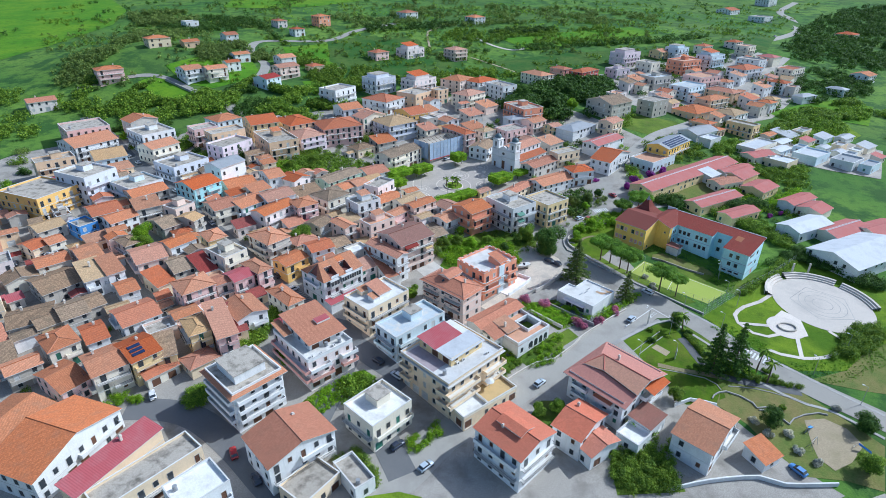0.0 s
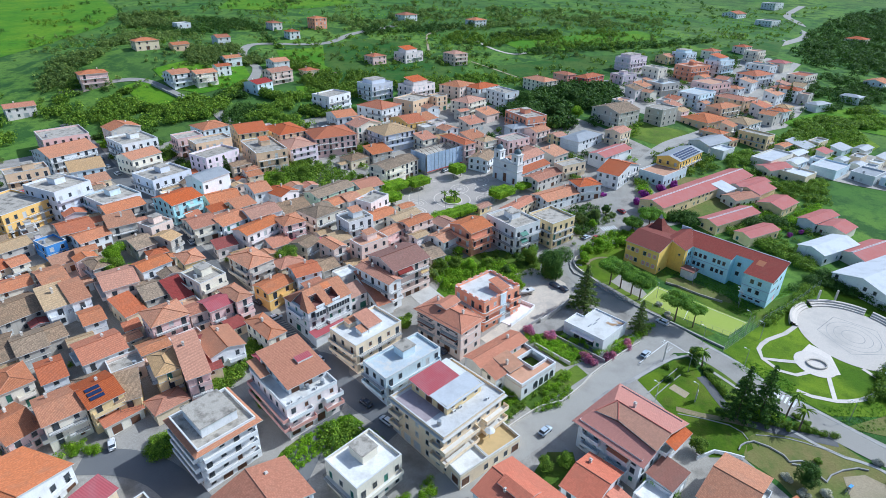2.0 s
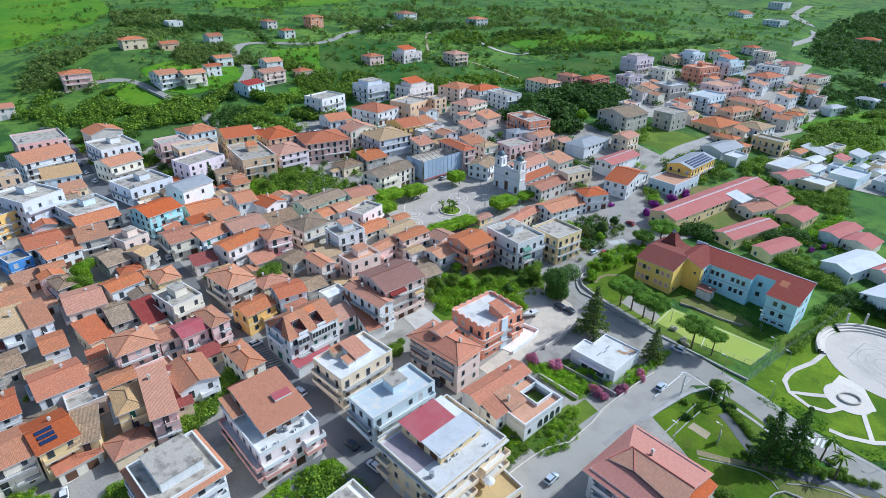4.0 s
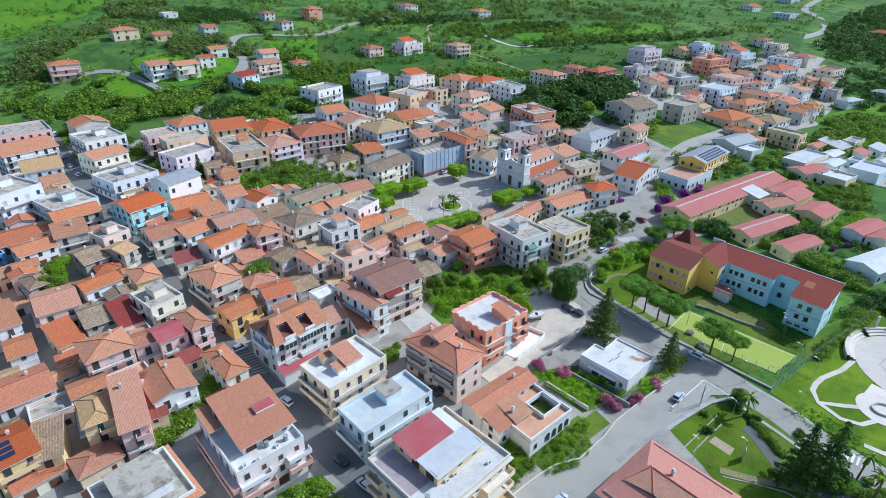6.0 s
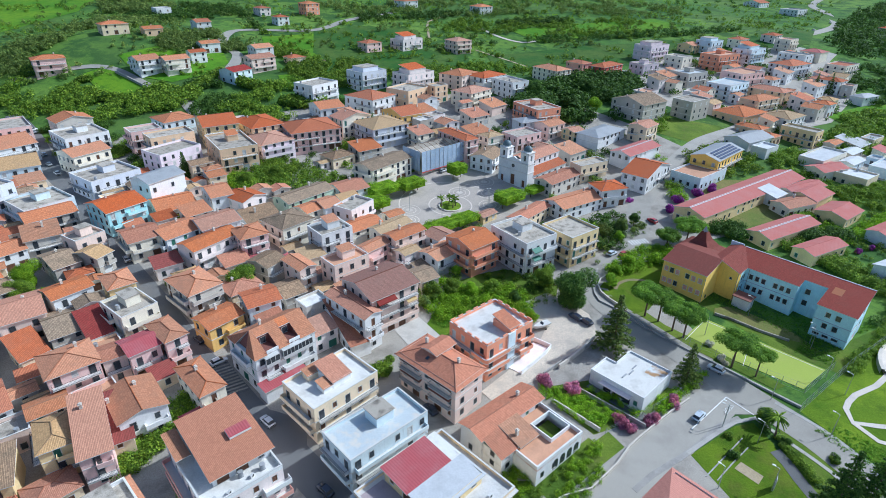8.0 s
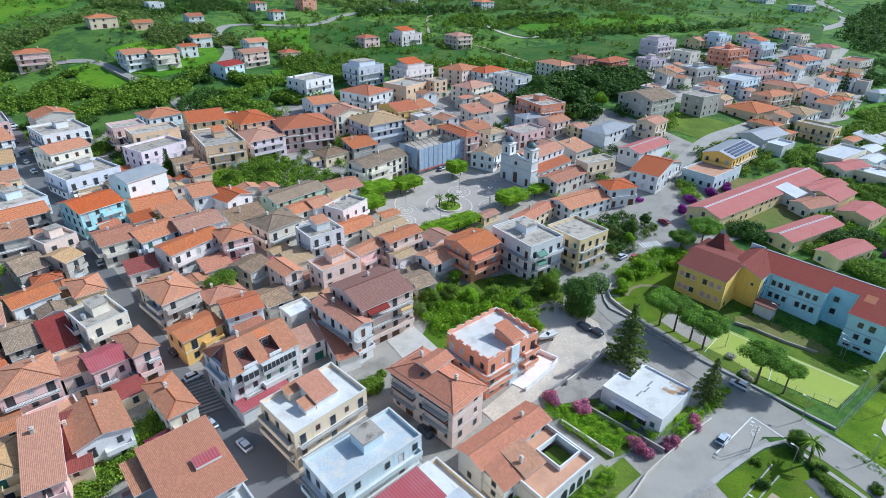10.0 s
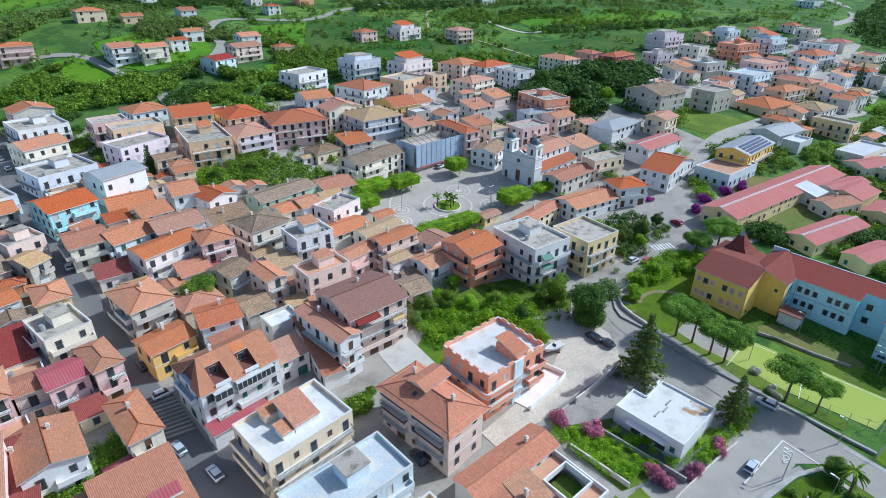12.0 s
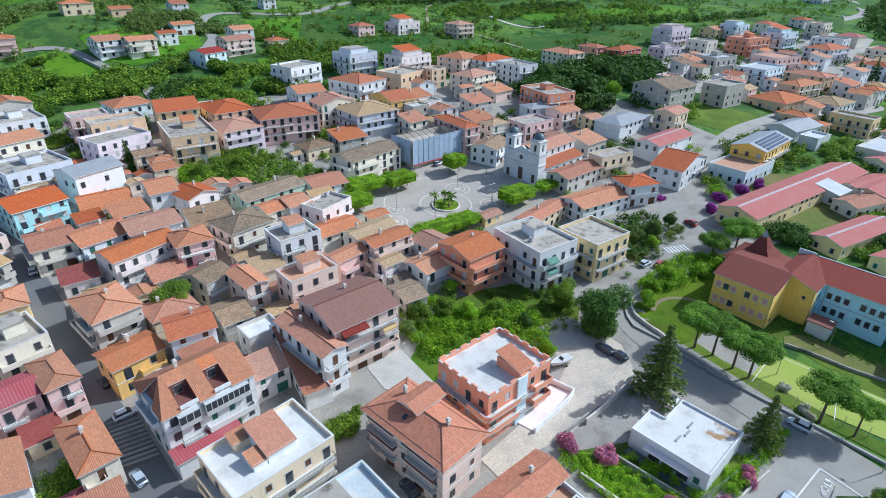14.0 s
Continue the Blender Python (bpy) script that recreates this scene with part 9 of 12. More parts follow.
        for lv in range(8):
            a = math.pi / 2 * lv / 7
            r, z = 1.75 * math.cos(a), 14.25 + 0.5 + 1.9 * math.sin(a)
            for s in range(16):
                dv.append((cx + r * math.cos(2 * math.pi * s / 16), cy + r * math.sin(2 * math.pi * s / 16), z))
        df = [(l * 16 + s, l * 16 + (s + 1) % 16, (l + 1) * 16 + (s + 1) % 16, (l + 1) * 16 + s) for l in range(7) for s in range(16)]
        part("drum", Build().tube((cx, cy, 14.25), (cx, cy, 14.77), 1.75, 1.75, 16).mesh("drum", ["white"]), tw)
        dome = part("dome", mesh_of("dome", dv, df, ["dome_lead"], None, None, True), tw, "dark green-grey dome")
        part("finial", Build().tube((cx, cy, 16.5), (cx, cy, 17.6), 0.16, 0.03, 6).mesh("finial", ["iron"]), tw)
    # nave
    b = Build()
    n0, n1 = -W + 4, W
    holes = [(k * 3.6 + 1.5, k * 3.6 + 2.6, 6.6, 8.3) for k in range(int((n1 - n0) / 3.6))]
    wall_sheet(b, (n0, -D * 0.45), (1, 0), n1 - n0, -1.0, 9.0, holes, 0.25)
    wall_sheet(b, (n1, -D * 0.45), (0, 1), D * 0.45 + D * 0.8, -1.0, 9.0, [])
    wall_sheet(b, (n1, D * 0.8), (-1, 0), n1 - n0, -1.0, 9.0, [])
    b.face([(n1, -D * 0.45, 9.0), (n1, D * 0.8, 9.0), (n1, D * 0.175, 10.5)])
    part("nave", b.mesh("nave", ["white"], weld=True), ob)
    for u0, u1, z0, z1 in holes:
        part("nave_window", Build().box(n0 + u0, -D * 0.45 + 0.2, z0, n0 + u1, -D * 0.45 + 0.23, z1).mesh("nave_window", ["glass"]), ob)
    mid = D * 0.175
    part("nave_roof", slab_roof("nave_roof", [[(n0, -D * 0.45 - 0.4, 8.9), (n1 + 0.3, -D * 0.45 - 0.4, 8.9), (n1 + 0.3, mid, 10.6), (n0, mid, 10.6)], [(n1 + 0.3, D * 0.8 + 0.4, 8.9), (n0, D * 0.8 + 0.4, 8.9), (n0, mid, 10.6), (n1 + 0.3, mid, 10.6)]], ["brown", "trim"]), ob)
    b = Build()
    holes = [(2.0 + k * 4.2, 3.6 + k * 4.2, 2.6, 3.5) for k in range(int((n1 - n0) / 4.4))]
    wall_sheet(b, (n0, -D), (1, 0), n1 - n0, -1.0, 4.6, holes, 0.25)
    wall_sheet(b, (n1, -D), (0, 1), D * 0.55, -1.0, 4.6, [])
    part("aisle", b.mesh("aisle", ["white"], weld=True), ob)
    for u0, u1, z0, z1 in holes:
        part("aisle_window", Build().box(n0 + u0, -D + 0.2, z0, n0 + u1, -D + 0.23, z1).mesh("aisle_window", ["glass"]), ob)
    part("aisle_roof", slab_roof("aisle_roof", [[(n0, -D - 0.4, 4.6), (n1 + 0.2, -D - 0.4, 4.6), (n1 + 0.2, -D * 0.45, 6.1), (n0, -D * 0.45, 6.1)]], ["redor", "trim"]), ob)


def scaffolded(x, y, rot, w, d, h):
    """A roofless old house wrapped in scaffold sheets."""
    ob = thing("scaffolded_house", pose(x, y, ground(x, y), 0, 0, rot), "old roofless house wrapped in pale blue scaffold sheeting", "house")
    b = Build()
    wall_sheet(b, (-w / 2, -d / 2), (1, 0), w, -1, h, [])
    wall_sheet(b, (w / 2, -d / 2), (0, 1), d, -1, h, [])
    wall_sheet(b, (w / 2, d / 2), (-1, 0), w, -1, h, [])
    wall_sheet(b, (-w / 2, d / 2), (0, -1), d, -1, h, [])
    b.face([(-w / 2, -d / 2, h - 2.5), (w / 2, -d / 2, h - 2.5), (w / 2, d / 2, h - 2.5), (-w / 2, d / 2, h - 2.5)])
    part("wall", b.mesh("wall", ["stone"], weld=True), ob)
    for k in range(9):
        px = -w / 2 + w * k / 8
        part("rafter", Build().tube((px, -d / 2, h), (px, 0, h + 1.6), 0.09, 0.09, 5).mesh("rafter", ["timber"]), ob)
        part("rafter", Build().tube((px, d / 2, h), (px, 0, h + 1.6), 0.09, 0.09, 5).mesh("rafter", ["timber"]), ob)
    n = 10
    for k in range(n):
        u0, u1 = -w / 2 - 0.9 + (w + 1.8) * k / n, -w / 2 - 0.9 + (w + 1.8) * (k + 1) / n
        part("sheet", Build().box(u0 + 0.04, -d / 2 - 1.05, 0.9, u1 - 0.04, -d / 2 - 1.0, h + 0.8).mesh("sheet", ["tarp"]), ob)
        part("scaffold_pole", Build().tube((u0, -d / 2 - 1.1, -0.5), (u0, -d / 2 - 1.1, h + 1.2), 0.04, 0.04, 6).mesh("scaffold_pole", ["pole"]), ob)
        part("scaffold_board", Build().box(u0, -d / 2 - 1.12, 0.5, u1, -d / 2 - 1.08, 0.9).mesh("scaffold_board", ["red"]), ob, "red hoarding board")
    for k in range(6):
        u0, u1 = d / 2 - d * k / 6, d / 2 - d * (k + 1) / 6
        part("sheet", Build().box(-w / 2 - 1.05, u1 + 0.04, 0.9, -w / 2 - 1.0, u0 - 0.04, h + 0.8).mesh("sheet", ["tarp"]), ob)


def rounded_balcony(ob, w, d, z, x1, y1, wall):
    """A balcony that wraps the near corner, with a rounded end and a moulded parapet."""
    def outline(o):
        pts = [(x1, -d / 2 - o)]
        for k in range(7):
            a = math.radians(-90 - 15 * k)
            pts.append((-w / 2 - o + 1.0 + 1.0 * math.cos(a), -d / 2 - o + 1.0 + 1.0 * math.sin(a)))
        return pts + [(-w / 2 - o, y1)]
    outer, inner = outline(1.3), outline(1.12)
    slab = part("balcony", Build().prism([(x1, -d / 2), *[(px, py) for px, py in [(-w / 2, -d / 2), (-w / 2, y1)]], *reversed(outer)], z - 0.18, z).mesh("balcony", ["trim"]), ob)
    b = Build()
    for za, zb, k in ((z, z + 0.9, 0), (z + 0.9, z + 1.0, 1)):
        for a, c, e, g in zip(outer, outer[1:], inner, inner[1:]):
            b.prism([a, e, g, c], za, zb, k)
    part("parapet", b.mesh("parapet", [wall, "trim"], weld=True), slab, "rounded parapet with a pale rim")


# the square
patch("plaza", "plazastone", 0.14, -30, 247, -16, 268, -1, 281, 11, 277, 20, 273, 30, 264, 40, 258, 27, 243, 15, 236, 1, 228, -8, 225, -20, 235, label="grey paved square with pale ring patterns", category="square")
for px, py, r in ((14.3, 269, 4.2), (4.5, 259, 4.2), (15.6, 259, 4.2), (-13.7, 242, 4.2), (16, 249.5, 4.2), (-13, 234.5, 3.6)):
    ring("paving_ring", "palestone", px, py, r - 0.35, r, 0.19, "pale stone ring in the paving", "paving")
    ring("paving_ring", "palestone", px, py, r * 0.55, r * 0.55 + 0.3, 0.19, "pale stone ring in the paving", "paving")
    ring("paving_disc", "palestone", px, py, 0.0, r * 0.3, 0.19, "pale stone disc in the paving", "paving")
ring("paving_ring", "palestone", 1.2, 248, 7.8, 8.3, 0.19, "large pale stone ring in the paving", "paving")
ring("paving_ring", "palestone", 1.2, 248, 19.0, 19.4, 0.18, "wide pale stone arc in the paving", "paving", a0=10, a1=215)
ring("planter_wall", "palestone", 1.2, 247, 4.0, 4.4, 0.1, "low stone rim of the round flower bed", "planter", z_up=0.5)
ring("flower_bed", "lawn", 1.2, 247, 0.0, 4.0, 0.45, "round grassed flower bed", "flower bed")
for px, py, h in ((-2.2, 246, 4.5), (0.6, 249, 3.6), (3.2, 247.5, 3.6), (2.2, 245.4, 3.4)):
    palm(px, py, h, 1.7)
for px, py, w, d, z0, z1 in ((-24.6, 250, 12.0, 7.5, 2.2, 5.4), (-14.4, 256.5, 10, 7, 2.2, 5.4), (-25.4, 239, 8.5, 7.5, 2.0, 5.2), (3.3, 271, 6.5, 6.5, 2.4, 6.4), (23.3, 249.5, 11, 7.5, 2.2, 5.6), (34.5, 259, 10, 5, 1.6, 3.8), (-1.6, 226, 12, 6.5, 1.8, 4.4), (6.5, 232.5, 10, 6, 1.8, 4.4)):
    hedge(px, py, w * 1.12, d * 1.12, z0, z1 + 0.3, 44)
house(14.2, 238.0, 45, 7.0, 4.0, 3.0, 1, "gablex", "yellow", "brown", label="small yellow kiosk with a brown roof on the square")
for px, py in ((-13.5, 241.5), (4.6, 259.5), (15.3, 248.5), (-1.5, 236.0), (14.3, 269)):
    lamp_post(px, py, 7.0, 0.6, 40)
church(34.6, 277.2, 47, 26.5, 14.5)
scaffolded(-7.0, 283.0, 44, 22.0, 11.0, 8.5)

# open-air theatre
CX, CY, CR = 126.0, 160.5, 15.5
ring("theatre_floor", "palestone", CX, CY, 0.0, CR, 0.16, "round pale paved theatre floor", "theatre floor")
for k in range(3):
    for a0, a1 in ((-8, 42), (48, 108), (114, 165)):
        ring("theatre_step", "palestone", CX, CY, CR + 0.8 * k, CR + 0.8 * (k + 1), 0.1, "curved pale stone seating step", "seating step", z_up=0.45 * (k + 1), a0=a0, a1=a1)
ring("paving_ring", "kerbstone", CX, CY, 7.2, 7.4, 0.18, "thin dark ring in the theatre floor", "paving")
for r0, r1 in ((3.0, 3.2), (5.2, 5.35)):
    ring("paving_ring", "kerbstone", CX, CY, r0, r1, 0.18, "thin grey ring in the theatre floor", "paving")
for k in range(5):
    a, c = radians(72 * k + 20), radians(72 * k + 92)
    ribbon("paving_line", "kerbstone", 0.2, 0.185, CX + 10 * math.cos(a), CY + 10 * math.sin(a), CX + 10 * math.cos(c), CY + 10 * math.sin(c), label="thin grey line in the theatre floor", category="paving")
ring("small_circle", "palestone", 107.0, 147.0, 0.0, 5.6, 0.17, "small round pale paved place", "paving")
ring("basin_wall", "stone", 107.3, 146.8, 2.5, 2.9, 0.15, "low round stone bench", "bench", z_up=0.5, squash=0.75)
patch("theatre_walk", "palestone", 0.155, 103, 150, 110, 156, 114, 152, 112, 143, 108, 142, label="pale paved walk to the theatre", category="path")
ribbon("park_path", "palestone", 1.3, 0.16, 112, 166, 105, 160.5, 98, 157, 93.2, 152.5, 92.4, 148.4, 97, 147.8, 102, 147.5, label="pale curved path", category="path")
ribbon("park_path", "palestone", 1.3, 0.16, 120, 146, 122.3, 141.5, 119, 137, 112, 133.5, 104.7, 132.6, 99, 134, 96, 136, label="pale curved path", category="path")
ribbon("park_path", "palestone", 1.2, 0.16, 92.4, 148.4, 95, 143.5, 99, 142, 103.5, 143.5, label="pale path", category="path")
ribbon("park_path", "palestone", 1.2, 0.165, 108, 142, 106.5, 138, 104.7, 133, label="pale straight path", category="path")
for px, py in ((124.5, 178.5), (130.5, 178.8)):
    part("shaft", Build().box(-0.25, -0.25, -0.3, 0.25, 0.25, 3.6).mesh("shaft", ["palestone"]), thing("stone_pillar", pose(px, py, ground(px, py) + 1.2), "slender white stone pillar", "pillar", "theatre pillars"))



# ---- near ----
def standing(name, x, y, rot, label, category="house"):
    """An empty thing with its base on the ground."""
    return thing(name, pose(x, y, ground(x, y), 0, 0, rot), label, category, "houses of the town")


def wing(ob, x0, y0, x1, y1, h, floors, wall, seed, front=0, side=0, low=-1.5, top=None, shop=True, skip=0.06, base=0.0):
    """One block of a house, with openings in its two street fronts."""
    rng = random.Random(seed)
    b = Build()
    top = h if top is None else top
    tint = rng.randrange(3)
    facade(ob, b, (x0, y0), (1, 0), x1 - x0, base, floors, h / floors, rng, tint, front, wall, low, top, shop, skip)
    facade(ob, b, (x0, y1), (0, -1), y1 - y0, base, floors, h / floors, rng, tint, side, wall, low, top, shop, skip)
    wall_sheet(b, (x1, y0), (0, 1), y1 - y0, low, top, [])
    wall_sheet(b, (x1, y1), (-1, 0), x1 - x0, low, top, [])
    return part("wall", b.mesh("wall", [wall, "trim"], weld=True), ob)


def deck(ob, x0, y0, x1, y1, z, mat, label="", rim=0.9, wall="white", name="terrace"):
    """A flat roof with a parapet round it."""
    fl = part(name, Build().box(x0 + 0.2, y0 + 0.2, z - 0.25, x1 - 0.2, y1 - 0.2, z + 0.05).mesh(name, [mat]), ob, label)
    b = Build()
    t = 0.2
    b.box(x0, y0, z - 0.02, x1, y0 + t, z + rim).box(x0, y1 - t, z - 0.02, x1, y1, z + rim)
    b.box(x0, y0 + t, z - 0.02, x0 + t, y1 - t, z + rim).box(x1 - t, y0 + t, z - 0.02, x1, y1 - t, z + rim)
    part("parapet", b.mesh("parapet", [wall]), ob)
    c = Build()
    for q in ((x0 - 0.06, y0 - 0.06, x1 + 0.06, y0 + t + 0.06), (x0 - 0.06, y1 - t - 0.06, x1 + 0.06, y1 + 0.06), (x0 - 0.06, y0 + t + 0.06, x0 + t + 0.06, y1 - t - 0.06), (x1 - t - 0.06, y0 + t + 0.06, x1 + 0.06, y1 - t - 0.06)):
        c.box(q[0], q[1], z + rim, q[2], q[3], z + rim + 0.07)
    part("coping", c.mesh("coping", ["trim"]), ob)
    return fl


def flat_slope(ob, x0, y0, x1, y1, za, zb, mat, name="roof", along_y=True, label="", thick=0.18):
    """One roof slope, za at the low coordinate's edge, zb at the other."""
    pts = [(x0, y0, za), (x1, y0, za if along_y else zb), (x1, y1, zb), (x0, y1, zb if along_y else za)]
    return part(name, slab_roof(name, [pts], [mat, "trim"], thick), ob, label)


def awning(ob, w, at, mat, out=1.6):
    b = Build()
    n = 8
    for k in range(n):
        a, c = -w / 2 + w * k / n, -w / 2 + w * (k + 1) / n
        b.face([(a, -out, -0.65), (c, -out, -0.65), (c, 0, 0.1), (a, 0, 0.1)])
        b.face([(a, -out, -0.85), (c, -out, -0.85), (c, -out, -0.65), (a, -out, -0.65)])
    b.tube((-w / 2, -out, -0.65), (w / 2, -out, -0.65), 0.03, 0.03, 5)
    part("awning", b.mesh("awning", [mat]), ob, "stretched fabric awning", at)


def front_balconies(ob, spans, y, levels, solid, wall, depth=1.3):
    for lev in levels:
        for a, c in spans:
            balcony(ob, c - a, pose((a + c) / 2, y, lev), solid, wall, depth)


def side_balconies(ob, spans, x, levels, solid, wall, depth=1.3):
    for lev in levels:
        for a, c in spans:
            balcony(ob, c - a, pose(x, (a + c) / 2, lev, 0, 0, -90), solid, wall, depth)


def glazed_band(ob, w, at, h=1.5):
    """A balcony closed with white-framed glass."""
    b = Build()
    b.box(-w / 2, -1.0, 0, w / 2, 0.0, 0.9).box(-w / 2, -1.0, 0.9 + h, w / 2, 0.0, 1.05 + h)
    n = max(2, int(w / 0.9))
    for k in range(n + 1):
        x = -w / 2 + w * k / n
        b.box(x - 0.05, -1.0, 0.9, x + 0.05, -0.92, 0.9 + h)
    band = part("glazed_balcony", b.mesh("glazed_balcony", ["shutwhite"]), ob, "balcony closed with white-framed panes", at)
    for k in range(n):
        x = -w / 2 + w * (k + 0.5) / n
        part("pane", cached(("gpane", round(w / n, 2), h), lambda: Build().box(-w / n / 2 + 0.06, -0.96, 0.92, w / n / 2 - 0.06, -0.94, 0.88 + h).mesh("pane", ["glass"])), band, "", pose(x, 0, 0))


def tank(ob, x, y, z):
    part("water_tank", cached("tank", lambda: Build().tube((0, 0, 0.25), (0, 0, 1.3), 0.5, 0.5, 12).box(-0.4, -0.4, 0, 0.4, 0.4, 0.25).mesh("water_tank", ["greymetal"])), ob, "grey cylindrical water tank", pose(x, y, z))


def air_unit(ob, x, y, z, rot=0):
    part("air_conditioner", cached("ac", lambda: Build().box(-0.45, -0.2, 0, 0.45, 0.2, 0.65).tube((0.1, -0.21, 0.32), (0.1, -0.2, 0.32), 0.24, 0.24, 12, 1).mesh("air_conditioner", ["shutwhite", "iron"])), ob, "white air conditioner", pose(x, y, z, 0, 0, rot))


def garden_table(x, y, z, rot):
    ob = thing("garden_table", pose(x, y, z, 0, 0, rot), "dark round table on the roof terrace", "table")
    part("tabletop", Build().tube((0, 0, 0.7), (0, 0, 0.75), 0.6, 0.6, 16).mesh("tabletop", ["iron"]), ob)
    part("leg", Build().tube((0, 0, 0), (0, 0, 0.7), 0.22, 0.05, 8).mesh("leg", ["iron"]), ob)
    for k in range(4):
        a = radians(90 * k + 20)
        ch = thing("garden_chair", Matrix.Translation((x, y, z)) @ pose(1.0 * math.cos(a), 1.0 * math.sin(a), 0, 0, 0, math.degrees(a)), "dark garden chair beside the table", "chair", "chairs of the roof terrace")
        part("seat", cached("gseat", lambda: Build().box(-0.22, -0.22, 0.42, 0.22, 0.22, 0.46).mesh("seat", ["iron"])), ch)
        part("backrest", cached("gback", lambda: Build().box(0.2, -0.22, 0.46, 0.24, 0.22, 0.9).mesh("backrest", ["iron"])), ch)
        for q, (lx, ly) in enumerate(((-0.2, -0.2), (0.2, -0.2), (0.2, 0.2), (-0.2, 0.2))):
            part("leg", cached("gleg", lambda: Build().box(-0.02, -0.02, 0, 0.02, 0.02, 0.42).mesh("leg", ["iron"])), ch, "", pose(lx, ly, 0))


# yellow apartment house with a roof storey under a crimson and a grey sheet roof
w, d, h = 19.6, 17.6, 9.9
ob = standing("apartment_house", 1.4, 119.1, 46, "three-storey sand-yellow apartment house, crimson and grey roof on its penthouse")
wing(ob, -w / 2, -d / 2, w / 2, d / 2, h, 3, "sand", 5, low=-2.5)
part("eaves_slab", Build().box(-w / 2 - 1.0, -d / 2 - 1.0, h, w / 2 + 1.0, d / 2 + 0.4, h + 0.3).mesh("eaves_slab", ["trim"]), ob, "wide pale eaves slab")
deck(ob, -w / 2 - 0.5, -d / 2 - 0.5, w / 2 + 0.5, d / 2, h + 0.55, "terracegrey", "roof terrace with a pale grey floor", 0.7, "sand")
px0, px1, py0, py1 = -0.24 * w, 0.36 * w, -0.26 * d, 0.42 * d
wing(ob, px0, py0, px1, py1, 2.6, 1, "yellow", 8, low=h + 0.5, top=h + 3.2, base=h + 0.6)
ym = py0 + 0.45 * (py1 - py0)
flat_slope(ob, px0 - 0.6, ym, px1 - 2.0, py1 + 0.5, h + 3.3, h + 3.9, "magenta", label="crimson sheet roof")
flat_slope(ob, px0 - 0.4, py0 - 0.6, px1 + 0.5, ym - 0.02, h + 3.05, h + 3.3, "whitemetal", label="pale grey sheet roof")
flat_slope(ob, px1 - 1.98, ym, px1 + 0.5, py1 + 0.5, h + 3.15, h + 3.3, "membrane", label="pale flat roof piece")
part("terrace_floor", Build().box(-w / 2, -d * 0.16, h + 0.6, px0 - 0.1, d * 0.44, h + 0.66).mesh("terrace_floor", ["mauvefloor"]), ob, "mauve grey tiled terrace floor")
front_balconies(ob, ((-w / 2 - 1.2, w * 0.02), (w * 0.14, w / 2 + 0.9)), -d / 2, (3.3, 6.6), True, "sand", 1.7)
side_balconies(ob, ((-d / 2, -d * 0.3), (d * 0.28, d / 2)), -w / 2, (3.3, 6.6), True, "sand", 1.3)
for ax, ay in ((px0 + 2, py0 - 0.4), (px0 + 4, py0 - 0.4), (6, -7.5)):
    air_unit(ob, ax, ay, h + 0.62)
tank(ob, -8, -5.5, h + 0.62)
ax = standing("garage_wing", 9.4, 110.7, 40, "low sand-coloured garage wing with roof terraces", "garage")
wing(ax, -9.2, -3.7, 9.2, 3.7, 3.4, 1, "sand", 4, low=-2.5, skip=0.3)
deck(ax, -9.2, -3.7, -1.0, 3.7, 3.4, "membrane", "white terrace floor", 0.8, "cream")
deck(ax, -0.98, -3.7, 9.2, 3.7, 3.4, "straw_floor", "orange yellow terrace floor", 0.8, "cream")

um = thing("parasol", pose(11.6, 113.6, ground(11.6, 113.6) + 3.9), "open white parasol on the yellow terrace", "parasol")
part("pole", Build().tube((0, 0, -0.6), (0, 0, 2.2), 0.03, 0.03, 6).mesh("pole", ["pole"]), um)
part("canopy", Build().tube((0, 0, 1.75), (0, 0, 2.25), 1.3, 0.05, 8).mesh("canopy", ["shutwhite"]), um)

# white and pink flats with a brown roof over the top storey
w, d, h = 13.9, 18.8, 8.6
ob = standing("apartment_house", -37.4, 125.2, 44, "white and pink apartment house with a brown roof and white terraces")
wing(ob, -w / 2, -d / 2, w / 2, d / 2, h, 3, "pinkwhite", 15, low=-2.5)
deck(ob, -w / 2, -d / 2, w / 2, d / 2, h, "membrane", "white roof terrace", 0.9, "white")
wing(ob, -w * 0.28, -d * 0.28, w / 2 - 0.25, d / 2 - 0.25, 2.6, 1, "white", 18, low=h, top=h + 2.7, base=h)
flat_slope(ob, -w * 0.33, -d * 0.34, w / 2 + 0.4, d / 2 + 0.4, h + 2.6, h + 4.6, "salmonbrown", label="brown tile roof")
flat_slope(ob, -w / 2 - 0.3, d * 0.12, -w * 0.33 - 0.02, d / 2 + 0.4, h + 2.2, h + 3.0, "terra", label="narrow terracotta roof")
flat_slope(ob, w * 0.12, -d * 0.02, w * 0.42, d * 0.1, h + 4.02, h + 4.3, "magenta", label="crimson roof strip", thick=0.5)
side_balconies(ob, ((-d / 2 - 0.9, d * 0.46),), -w / 2, (2.9, 5.75), True, "pinkred", 1.5)
front_balconies(ob, ((-w / 2, -w * 0.05), (w * 0.2, w / 2 + 0.8)), -d / 2, (5.75,), True, "white", 1.4)
front_balconies(ob, ((w * 0.2, w / 2 + 0.8), (-w / 2, 0)), -d / 2, (2.9,), True, "pinkred", 1.4)
for ax, ay in ((-5, -8), (-2.5, -8.4), (2, -7.6)):
    air_unit(ob, ax, ay, h + 0.06, 30)
tank(ob, 4.2, -7.2, h + 0.06)
tank(ob, 0.6, -6.2, h + 0.06)

